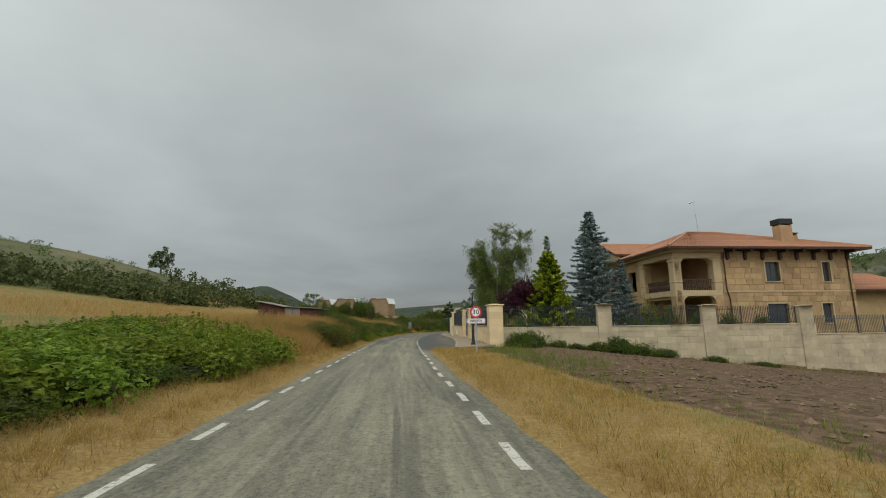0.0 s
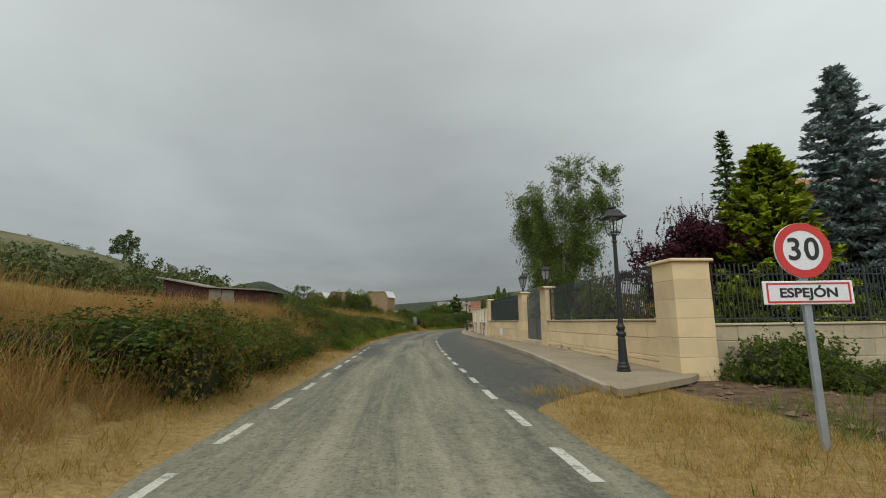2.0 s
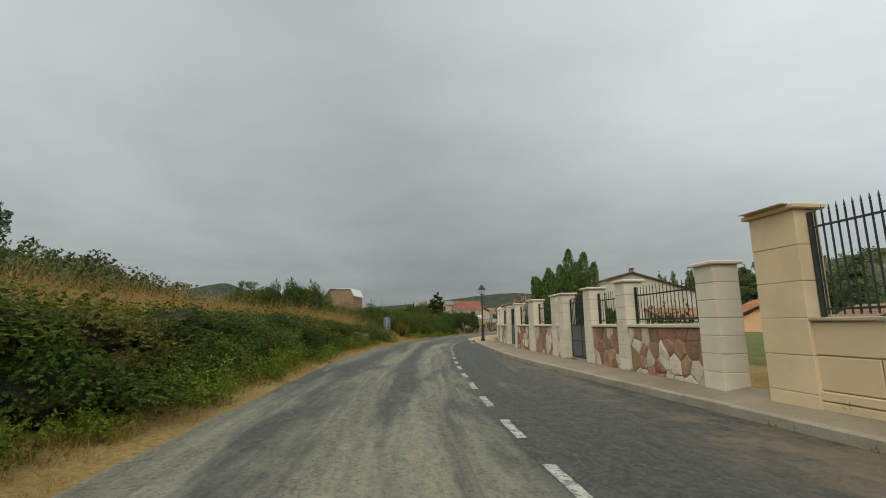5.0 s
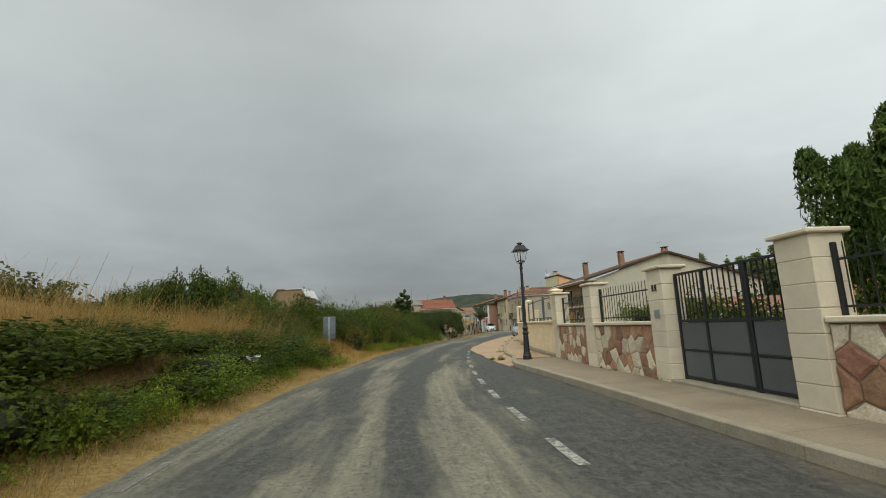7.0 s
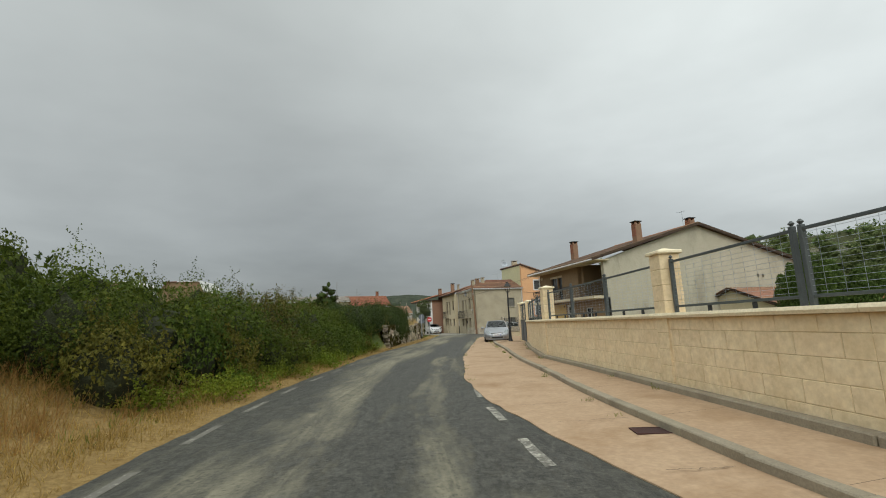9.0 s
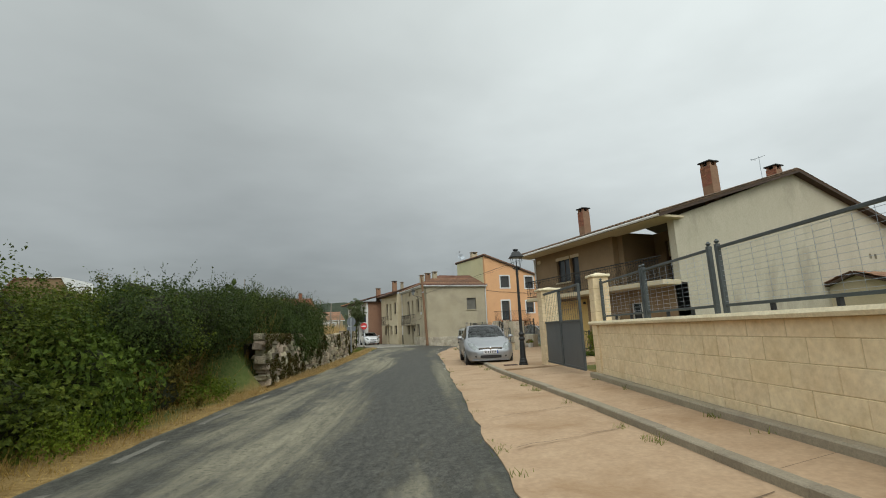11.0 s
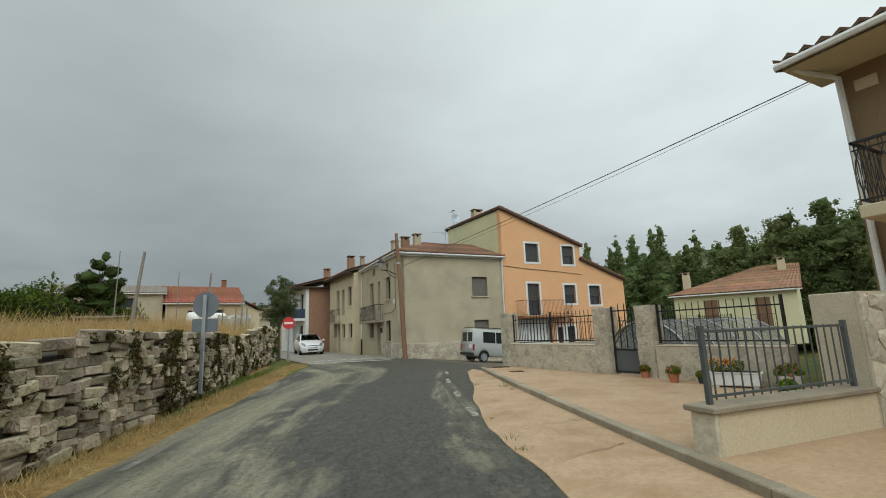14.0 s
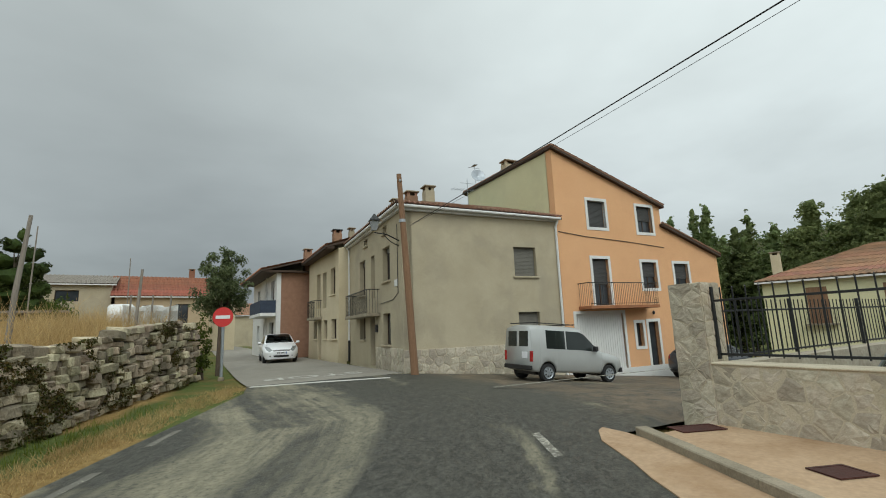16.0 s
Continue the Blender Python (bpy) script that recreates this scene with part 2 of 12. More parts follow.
def asphalt_mat():
    """Worn chip-seal: pale brown aggregate in the running strips, dark binder and patches, in road coordinates (metres)."""
    m, nt, bs = tree_of("asphalt")
    uv = nt.nodes.new("ShaderNodeUVMap"); uv.uv_map = "road"
    sep = nt.nodes.new("ShaderNodeSeparateXYZ"); nt.links.new(uv.outputs[0], sep.inputs[0])
    u, v = sep.outputs[0], sep.outputs[1]

    def sc(a, b, off=0.0):
        w = nt.nodes.new("ShaderNodeVectorMath"); w.operation = "MULTIPLY_ADD"
        w.inputs[1].default_value, w.inputs[2].default_value = (a, b, 1), (off, off * 0.7, off)
        nt.links.new(uv.outputs[0], w.inputs[0]); return w.outputs[0]

    def add(*q):
        r = q[0]
        for k in q[1:]:
            r = math_node(nt, "ADD", r, k)
        return r

    def mul(a, b):
        return math_node(nt, "MULTIPLY", a, b)

    def band(c, w):
        d = math_node(nt, "ABSOLUTE", math_node(nt, "SUBTRACT", u, c))
        return rng(nt, d, 0.0, w, 1.0, 0.0)

    wide = noise_node(nt, 1.0, 3, 0.55, sc(1.5, 0.035), 0.25)
    streak = noise_node(nt, 1.0, 5, 0.7, sc(3.0, 0.14, 3.0), 0.25)
    mott = noise_node(nt, 1.0, 5, 0.7, sc(2.4, 1.5, 5.0), 0.5)
    scuff = noise_node(nt, 1.0, 6, 0.85, sc(8.0, 4.2, 7.0), 0.5)
    speck = noise_node(nt, 17.0, 4, 0.85, position(nt))
    grain = noise_node(nt, 120.0, 2, 0.7, position(nt))
    blot = noise_node(nt, 1.0, 5, 0.66, sc(0.8, 0.10, 11.0), 0.3)
    pale, mid, dark = (0.250, 0.228, 0.158), (0.080, 0.077, 0.058), (0.024, 0.024, 0.020)
    patchy = noise_node(nt, 1.0, 4, 0.6, sc(0.55, 0.16, 23.0), 0.6)
    late = rng(nt, v, 92.0, 106.0)
    tr = mul(add(band(-0.95, 0.8), band(-2.35, 0.75), mul(band(-1.65, 0.5), 0.3)), rng(nt, patchy, 0.32, 0.62, 0.15, 1.25))
    tr = mul(mul(tr, rng(nt, v, 92.0, 106.0, 1.0, 0.35)), rng(nt, v, 44.0, 58.0, 1.0, 0.7))
    tr = add(tr, mul(mul(mul(late, rng(nt, u, -1.5, -2.6)), rng(nt, v, 112.0, 122.0, 1.0, 0.45)), rng(nt, patchy, 0.3, 0.6, 0.6, 1.3)))
    dusty = mul(mul(late, rng(nt, v, 121.0, 114.0)), rng(nt, u, -0.5, 0.5))
    blotch = mul(rng(nt, noise_node(nt, 1.0, 5, 0.7, sc(0.55, 0.42, 31.0), 0.8), 0.48, 0.60), rng(nt, v, 108.0, 116.0))
    f = add(mul(tr, 0.22), mul(dusty, 0.06), mul(blotch, 0.08), mul(rng(nt, wide, 0.3, 0.7), 0.30), mul(rng(nt, streak, 0.36, 0.64), 0.42), mul(rng(nt, mott, 0.3, 0.7), 0.20), mul(rng(nt, scuff, 0.38, 0.62), 0.40), mul(rng(nt, speck, 0.38, 0.62), 0.34))
    col = blend(nt, rng(nt, f, 0.50, 1.36), mid, pale)
    # dark scraped lines along the road
    lines = noise_node(nt, 1.0, 5, 0.72, sc(2.0, 0.06, 17.0), 0.3)
    col = blend(nt, mul(rng(nt, lines, 0.54, 0.66), 0.55), col, (0.052, 0.050, 0.044))
    # dark binder comes to the surface past the village limit, mostly between and right of the tracks
    zone = add(mul(rng(nt, v, 24.0, 44.0), 0.12), mul(rng(nt, v, 60.0, 84.0), 0.08))
    side = mul(mul(rng(nt, u, -0.25, 0.35), rng(nt, v, 44.0, 62.0, 0.27, 0.15)), rng(nt, v, 23.5, 26.0))
    mid_strip = mul(mul(band(-1.65, 0.45), 0.12), rng(nt, v, 28.0, 50.0))
    dk = add(blot, mul(mott, 0.30), mul(streak, 0.12), mul(scuff, 0.26), mul(speck, 0.12), zone, side, mid_strip, mul(mul(late, band(-1.3, 1.1)), 0.26))
    dk = math_node(nt, "SUBTRACT", dk, add(mul(dusty, 0.20), mul(blotch, 0.10)))
    dk = math_node(nt, "SUBTRACT", dk, mul(tr, 0.07))
    binder = blend(nt, rng(nt, add(mul(scuff, 0.6), mul(speck, 0.5)), 0.50, 0.66), dark, (0.080, 0.079, 0.067))
    col = blend(nt, mul(rng(nt, dk, 0.99, 1.11), 0.92), col, binder)
    # dust and washed-in soil along the edges
    dust = mul(mul(rng(nt, u, 1.35, 2.3), rng(nt, add(mul(mott, 0.6), mul(patchy, 0.4)), 0.42, 0.6)), 0.7)
    col = blend(nt, dust, col, (0.20, 0.145, 0.09))
    stones = rng(nt, grain, 0.58, 0.72)
    col = blend(nt, mul(stones, 0.55), col, (0.33, 0.31, 0.26))
    pits = rng(nt, speck, 0.44, 0.34)
    col = blend(nt, mul(pits, 0.6), col, (0.028, 0.028, 0.028))
    nt.links.new(col, bs.inputs["Base Color"])
    nt.links.new(rng(nt, dk, 0.95, 1.15, 0.9, 0.62), bs.inputs["Roughness"])
    bs.inputs["Specular IOR Level"].default_value = 0.3
    bumped(nt, bs, add(grain, mul(speck, 1.2), mul(mott, 0.6)), 0.38, 0.012)
    return m


def ground_mat():
    """Meadow, dry verge, tilled soil and far grass by place."""
    m, nt, bs = tree_of("meadow_ground")
    at = nt.nodes.new("ShaderNodeVertexColor"); at.layer_name = "kind"
    sep = nt.nodes.new("ShaderNodeSeparateColor"); nt.links.new(at.outputs[0], sep.inputs[0])
    p = position(nt)
    big = noise_node(nt, 0.07, 5, 0.6, p, 0.5)
    mid = noise_node(nt, 0.8, 5, 0.65, p)
    fine = noise_node(nt, 14.0, 4, 0.7, p)
    clod = noise_node(nt, 3.2, 5, 0.65, p)
    dry = blend(nt, rng(nt, mid, 0.3, 0.7), (0.245, 0.160, 0.060), (0.365, 0.258, 0.105))
    dry = blend(nt, rng(nt, fine, 0.35, 0.7), dry, (0.17, 0.105, 0.035))
    green = blend(nt, rng(nt, mid, 0.3, 0.7), (0.035, 0.065, 0.015), (0.09, 0.12, 0.03))
    green = blend(nt, math_node(nt, "MULTIPLY", rng(nt, fine, 0.4, 0.7), 0.6), green, (0.15, 0.15, 0.05))
    soil = blend(nt, rng(nt, clod, 0.35, 0.65), (0.055, 0.032, 0.018), (0.165, 0.105, 0.062))
    soil = blend(nt, math_node(nt, "MULTIPLY", rng(nt, fine, 0.5, 0.75), 0.5), soil, (0.2, 0.14, 0.1))
    g = math_node(nt, "ADD", sep.outputs[1], math_node(nt, "MULTIPLY", math_node(nt, "SUBTRACT", mid, 0.5), 1.1))
    col = blend(nt, rng(nt, g, 0.35, 0.65), dry, green)
    s = math_node(nt, "ADD", sep.outputs[0], math_node(nt, "MULTIPLY", math_node(nt, "SUBTRACT", mid, 0.5), 0.5))
    col = blend(nt, rng(nt, s, 0.4, 0.6), col, soil)
    far = blend(nt, rng(nt, math_node(nt, "ADD", math_node(nt, "MULTIPLY", big, 0.6), math_node(nt, "MULTIPLY", mid, 0.4)), 0.4, 0.6), (0.15, 0.13, 0.07), (0.065, 0.078, 0.034))
    col = blend(nt, sep.outputs[2], col, far)
    nt.links.new(col, bs.inputs["Base Color"])
    bs.inputs["Roughness"].default_value = 0.95
    bs.inputs["Specular IOR Level"].default_value = 0.15
    bumped(nt, bs, math_node(nt, "ADD", clod, math_node(nt, "MULTIPLY", fine, 0.5)), 0.8, 0.09)
    return m


def paint_worn(name, more=0.0):
    """Cream road paint, scuffed through to the chippings, more so inside the village."""
    m, nt, bs = tree_of(name)
    p = position(nt)
    a, b = noise_node(nt, 7.0, 5, 0.75, p), noise_node(nt, 34.0, 4, 0.75, p)
    sep = nt.nodes.new("ShaderNodeSeparateXYZ"); nt.links.new(p, sep.inputs[0])
    worn = math_node(nt, "ADD", math_node(nt, "ADD", math_node(nt, "MULTIPLY", a, 0.6), math_node(nt, "MULTIPLY", b, 0.4)), rng(nt, sep.outputs[1], 20.0, 75.0, more, 0.085 + more))
    col = blend(nt, rng(nt, a, 0.35, 0.65), (0.40, 0.38, 0.31), (0.58, 0.56, 0.49))
    col = blend(nt, rng(nt, worn, 0.49, 0.60), col, (0.13, 0.122, 0.10))
    nt.links.new(col, bs.inputs["Base Color"])
    bs.inputs["Roughness"].default_value = 0.85
    bumped(nt, bs, b, 0.4, 0.01)
    return m


ASPHALT, GROUND = asphalt_mat(), ground_mat()
PAINT_NEW = surf("white_road_paint", (0.42, 0.41, 0.37), (0.56, 0.55, 0.50), 4.0, 0.85, 30, 0.3, stain=(0.20, 0.185, 0.15), stain_scale=3.0, stain_amt=0.75)
PAINT = paint_worn("road_paint")
PAINT_FAINT = paint_worn("faint_road_paint", 0.06)
CONCRETE = surf("kerb_concrete", (0.225, 0.190, 0.132), (0.335, 0.290, 0.212), 2.5, 0.9, 45, 0.4, stain=(0.17, 0.14, 0.11), stain_scale=1.2, stain_amt=0.6, vary=0.10)
PAVING_OLD = surf("worn_pavement", (0.205, 0.160, 0.104), (0.295, 0.236, 0.160), 1.1, 0.92, 40, 0.4, stain=(0.155, 0.12, 0.075), stain_scale=0.6, stain_amt=0.65)
LANE = surf("lane_concrete", (0.20, 0.185, 0.155), (0.28, 0.26, 0.22), 1.0, 0.92, 40, 0.35, stain=(0.13, 0.115, 0.09), stain_scale=0.5, stain_amt=0.5)
SANDY = surf("sandy_concrete", (0.344, 0.228, 0.137), (0.447, 0.316, 0.200), 2.2, 0.92, 18, 0.5, stain=(0.26, 0.155, 0.075), stain_scale=0.8, stain_amt=0.75)
SANDSTONE = surf("cut_sandstone", (0.57, 0.42, 0.235), (0.68, 0.525, 0.32), 1.7, 0.9, 130, 0.25, stain=(0.40, 0.31, 0.20), stain_scale=0.7, stain_amt=0.5, vary=0.08)
SANDSTONE_W = surf("weathered_sandstone", (0.35, 0.285, 0.18), (0.48, 0.40, 0.275), 1.5, 0.9, 50, 0.3, stain=(0.20, 0.165, 0.115), stain_scale=0.7, stain_amt=0.7, vary=0.10)
VILLA = surf("villa_ashlar", (0.29, 0.185, 0.088), (0.44, 0.30, 0.155), 1.2, 0.9, 40, 0.3, stain=(0.21, 0.125, 0.06), stain_scale=0.7, stain_amt=0.55, vary=0.2)
VILLA_TRIM = surf("villa_trim_stone", (0.38, 0.28, 0.155), (0.48, 0.37, 0.22), 2.0, 0.9, 40, 0.25, stain=(0.36, 0.26, 0.15), stain_amt=0.4)
PALE_BLOCK = surf("pale_block", (0.57, 0.49, 0.355), (0.68, 0.60, 0.455), 3.0, 0.9, 110, 0.3, stain=(0.40, 0.34, 0.26), stain_scale=1.6, stain_amt=0.35, vary=0.07)
BUFF_BLOCK = surf("buff_block", (0.68, 0.52, 0.31), (0.80, 0.66, 0.44), 3.5, 0.9, 12, 0.5, stain=(0.60, 0.44, 0.24), stain_scale=1.6, stain_amt=0.5, vary=0.03)
BUFF_COPE = surf("pale_coping", (0.72, 0.62, 0.42), (0.82, 0.73, 0.53), 3.0, 0.9, 35, 0.3, stain=(0.5, 0.41, 0.26), stain_scale=1.4, stain_amt=0.5)
BUFF_JOINT = surf("buff_joint", (0.50, 0.38, 0.22), (0.60, 0.47, 0.29), 5, 0.95, 50, 0.3)
MORTAR = surf("mortar", (0.42, 0.35, 0.25), (0.52, 0.45, 0.34), 5, 0.95, 50, 0.4)
FENCE_MORTAR = surf("fence_mortar", (0.42, 0.365, 0.265), (0.53, 0.465, 0.35), 5, 0.95, 50, 0.4, stain=(0.26, 0.22, 0.13), stain_amt=0.4)
RUBBLE_JOINT = surf("rubble_joint", (0.20, 0.155, 0.105), (0.30, 0.24, 0.17), 5, 0.95, 50, 0.4)
RED_STONE = surf("red_stone", (0.22, 0.105, 0.060), (0.40, 0.225, 0.14), 4, 0.85, 14, 0.5, vary=0.3, bump_dist=0.03)
TAN_STONE = surf("tan_stone", (0.44, 0.36, 0.25), (0.64, 0.56, 0.42), 4, 0.85, 30, 0.5, vary=0.2, bump_dist=0.03)
FENCE_STONE = surf("fence_rubble", (0.34, 0.295, 0.22), (0.52, 0.47, 0.375), 4, 0.88, 14, 0.5, stain=(0.24, 0.165, 0.10), stain_scale=2.0, stain_amt=0.45, vary=0.18, bump_dist=0.03)
DRY_STONE = surf("dry_stone", (0.17, 0.135, 0.085), (0.37, 0.31, 0.215), 3, 0.92, 22, 0.7, stain=(0.055, 0.045, 0.03), stain_scale=1.1, stain_amt=0.85, vary=0.35, bump_dist=0.05)
# near-black: shade of wall gaps, rooms and flues is in the colour; also soil
SHADE_AND_EARTH = surf("shadowed_fill", (0.025, 0.02, 0.014), (0.05, 0.04, 0.03), 4, 0.95, 25, 0.6)
IRON = surf("black_iron", (0.010, 0.011, 0.012), (0.019, 0.020, 0.021), 8, 0.5, 60, 0.15)
GREYIRON = surf("grey_painted_iron", (0.055, 0.065, 0.066), (0.085, 0.095, 0.095), 6, 0.5, 60, 0.12)
SHEET = surf("grey_sheet_steel", (0.072, 0.078, 0.082), (0.10, 0.106, 0.11), 1.2, 0.42, 60, 0.05, stain=(0.13, 0.135, 0.13), stain_amt=0.4)
GALV = surf("galvanised_steel", (0.30, 0.33, 0.36), (0.42, 0.45, 0.48), 5, 0.4, 60, 0.08, metal=0.6)
SIGNBACK = surf("sign_back", (0.13, 0.15, 0.17), (0.20, 0.22, 0.245), 3, 0.5, 50, 0.05, metal=0.5)
TILE = surf("clay_tile", (0.24, 0.080, 0.040), (0.38, 0.150, 0.078), 2.5, 0.9, 30, 0.35, stain=(0.20, 0.13, 0.09), stain_scale=0.9, stain_amt=0.5, island=0.22)
TILE_V = surf("villa_clay_tile", (0.27, 0.120, 0.066), (0.39, 0.19, 0.11), 2.0, 0.9, 30, 0.3, stain=(0.22, 0.13, 0.085), stain_amt=0.4, island=0.14)
TILE_DARK = surf("dark_weathered_tile", (0.075, 0.050, 0.036), (0.16, 0.095, 0.062), 2.5, 0.92, 30, 0.4, stain=(0.05, 0.045, 0.038), stain_scale=1.1, stain_amt=0.6, island=0.28)
TILE_OLD = surf("old_clay_tile", (0.17, 0.09, 0.055), (0.30, 0.16, 0.10), 2.5, 0.92, 30, 0.4, stain=(0.09, 0.085, 0.065), stain_scale=1.1, stain_amt=0.6, island=0.28)
BRICK = surf("red_brick", (0.22, 0.085, 0.05), (0.33, 0.14, 0.085), 5, 0.9, 40, 0.3, vary=0.2)
BRICKWALL = surf("brown_brickwork", (0.21, 0.115, 0.072), (0.29, 0.165, 0.108), 4, 0.9, 40, 0.35, island=0.15)
GREYRENDER = surf("grey_render", (0.37, 0.315, 0.215), (0.46, 0.40, 0.285), 0.9, 0.93, 40, 0.35, stain=(0.25, 0.22, 0.17), stain_scale=0.5, stain_amt=0.55)
ORANGE = surf("apricot_render", (0.66, 0.36, 0.18), (0.72, 0.41, 0.215), 0.8, 0.9, 45, 0.25, stain=(0.55, 0.30, 0.16), stain_scale=0.4, stain_amt=0.35)
YELLOWISH = surf("pale_yellow_render", (0.58, 0.55, 0.33), (0.64, 0.61, 0.39), 0.8, 0.9, 45, 0.25, stain=(0.40, 0.37, 0.24), stain_amt=0.3)
BROWNRENDER = surf("brown_render", (0.215, 0.145, 0.08), (0.28, 0.195, 0.115), 1.0, 0.93, 40, 0.35, stain=(0.15, 0.10, 0.06), stain_scale=0.7, stain_amt=0.5)
GABLE = surf("stained_cement", (0.40, 0.36, 0.27), (0.50, 0.46, 0.36), 0.8, 0.93, 35, 0.3, stain=(0.16, 0.14, 0.10), stain_scale=0.35, stain_amt=0.6, stretch=(1, 1, 0.45))
CREAMRENDER = surf("cream_render", (0.50, 0.42, 0.28), (0.58, 0.50, 0.35), 0.9, 0.92, 40, 0.25, stain=(0.40, 0.33, 0.22), stain_amt=0.45)
WHITE = surf("white_paint", (0.62, 0.62, 0.60), (0.72, 0.72, 0.70), 2, 0.6, 50, 0.1, stain=(0.50, 0.49, 0.46), stain_amt=0.35)
DARKWOOD = surf("dark_timber", (0.035, 0.02, 0.012), (0.07, 0.042, 0.026), 5, 0.7, 30, 0.3, stretch=(1, 1, 0.2))
POLEWOOD = surf("pole_timber", (0.16, 0.085, 0.045), (0.26, 0.15, 0.085), 5, 0.85, 30, 0.4, stain=(0.10, 0.07, 0.05), stain_amt=0.5, stretch=(4, 4, 0.3))
GREYWOOD = surf("grey_timber", (0.16, 0.14, 0.12), (0.27, 0.24, 0.20), 5, 0.9, 30, 0.4, stretch=(4, 4, 0.3))
SHUTTER = surf("grey_shutter", (0.13, 0.125, 0.105), (0.18, 0.17, 0.145), 3, 0.7, 50, 0.1)
DARKSHUT = surf("dark_shutter", (0.05, 0.05, 0.048), (0.075, 0.073, 0.07), 3, 0.6, 50, 0.1)
YELLOWDOOR = surf("yellow_sheet_door", (0.56, 0.40, 0.15), (0.64, 0.47, 0.19), 1.5, 0.5, 50, 0.08, stain=(0.50, 0.36, 0.14), stain_amt=0.4)
RUSTY = surf("rusty_sheet", (0.035, 0.012, 0.010), (0.085, 0.028, 0.02), 2.5, 0.8, 30, 0.4, stain=(0.02, 0.015, 0.012), stain_amt=0.6, stretch=(1, 1, 0.25))
GLASS = glassy("window_glass")
CARGLASS = glassy("car_glass", (0.014, 0.018, 0.017), 0.03)
FROST = surf("lantern_glass", (0.20, 0.21, 0.21), (0.27, 0.28, 0.28), 3, 0.3, 40, 0.02)
RUBBER = surf("tyre_rubber", (0.018, 0.018, 0.018), (0.03, 0.03, 0.03), 6, 0.85, 60, 0.2)
BLACKTRIM = plain("black_plastic", (0.02, 0.02, 0.021), 0.5)
LEAF_BRAMBLE = leafy("bramble_leaf", (0.024, 0.046, 0.008), (0.135, 0.180, 0.026), 0.34)
LEAF_BROWNISH = leafy("browning_leaf", (0.040, 0.044, 0.010), (0.165, 0.150, 0.034), 0.3)
LEAF_OLIVE = leafy("dry_bramble_leaf", (0.055, 0.062, 0.010), (0.235, 0.20, 0.040), 0.34)
LEAF_BIRCH_CROWN = leafy("birch_crown_leaf", (0.070, 0.115, 0.026), (0.25, 0.33, 0.095), 0.45)
LEAF_BIRCH = leafy("birch_leaf", (0.065, 0.10, 0.012), (0.245, 0.295, 0.050), 0.45)
LEAF_SPRUCE = leafy("blue_spruce_needle", (0.09, 0.122, 0.128), (0.30, 0.37, 0.38), 0.15)
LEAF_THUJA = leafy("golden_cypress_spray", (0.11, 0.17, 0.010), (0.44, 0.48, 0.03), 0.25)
LEAF_PLUM = leafy("purple_plum_leaf", (0.022, 0.007, 0.012), (0.10, 0.026, 0.038), 0.2)
LEAF_THORN = leafy("thorn_leaf", (0.022, 0.038, 0.010), (0.085, 0.120, 0.030), 0.25)
LEAF_PINE = leafy("dark_conifer", (0.034, 0.070, 0.016), (0.13, 0.19, 0.045), 0.2)
LEAF_POPLAR = leafy("poplar_leaf", (0.10, 0.150, 0.055), (0.29, 0.345, 0.15), 0.45)
STRAW = leafy("dry_straw", (0.28, 0.17, 0.046), (0.64, 0.445, 0.16), 0.45, 0.8, (0.6, 1.25))
STRAW_PALE = leafy("pale_straw", (0.34, 0.245, 0.095), (0.66, 0.53, 0.25), 0.45, 0.8, (0.8, 1.15))
GREENGRASS = leafy("green_grass", (0.09, 0.125, 0.02), (0.26, 0.285, 0.055), 0.4, 0.7, (0.8, 1.1))
REDGRASS = leafy("reddish_dry_weeds", (0.24, 0.115, 0.04), (0.50, 0.285, 0.11), 0.45, 0.8, (0.85, 1.1))
BARK = surf("brown_bark", (0.06, 0.045, 0.03), (0.13, 0.10, 0.075), 8, 0.95, 30, 0.6, stretch=(3, 3, 0.6))
BIRCHBARK = surf("birch_bark", (0.40, 0.38, 0.33), (0.55, 0.53, 0.48), 5, 0.85, 30, 0.3, stain=(0.05, 0.045, 0.04), stain_scale=3.0, stain_amt=0.8, stretch=(1, 1, 2.2))


# ---------------------------------------------------------------- building helpers
def thing(name, at=(0, 0, 0), rz=0.0, label="", category="", group="", kind=""):
    ob = new(name)
    ob.location, ob.rotation_euler = at, (0, 0, rz)
    ob.empty_display_size = 0.3
    return tagged(ob, label, category, group, kind)


def as_mesh(bm, name, smooth=False):
    if not isinstance(bm, bmesh.types.BMesh):
        return bm
    me = bpy.data.meshes.new(name)
    bmesh.ops.recalc_face_normals(bm, faces=bm.faces)
    bm.to_mesh(me)
    bm.free()
    if smooth:
        me.polygons.foreach_set("use_smooth", [True] * len(me.polygons))
    return me


def part(name, bm, mat, parent=None, label="", at=None, rot=None, scale=None, smooth=False):
    me = as_mesh(bm, name, smooth)
    if not me.materials and mat:
        me.materials.append(mat)
    ob = new(name, me)
    if parent:
        ob.parent = parent
    if at is not None:
        ob.location = at
    if rot is not None:
        ob.rotation_euler = rot
    if scale is not None:
        ob.scale = scale
    if label:
        tagged(ob, label)
    return ob


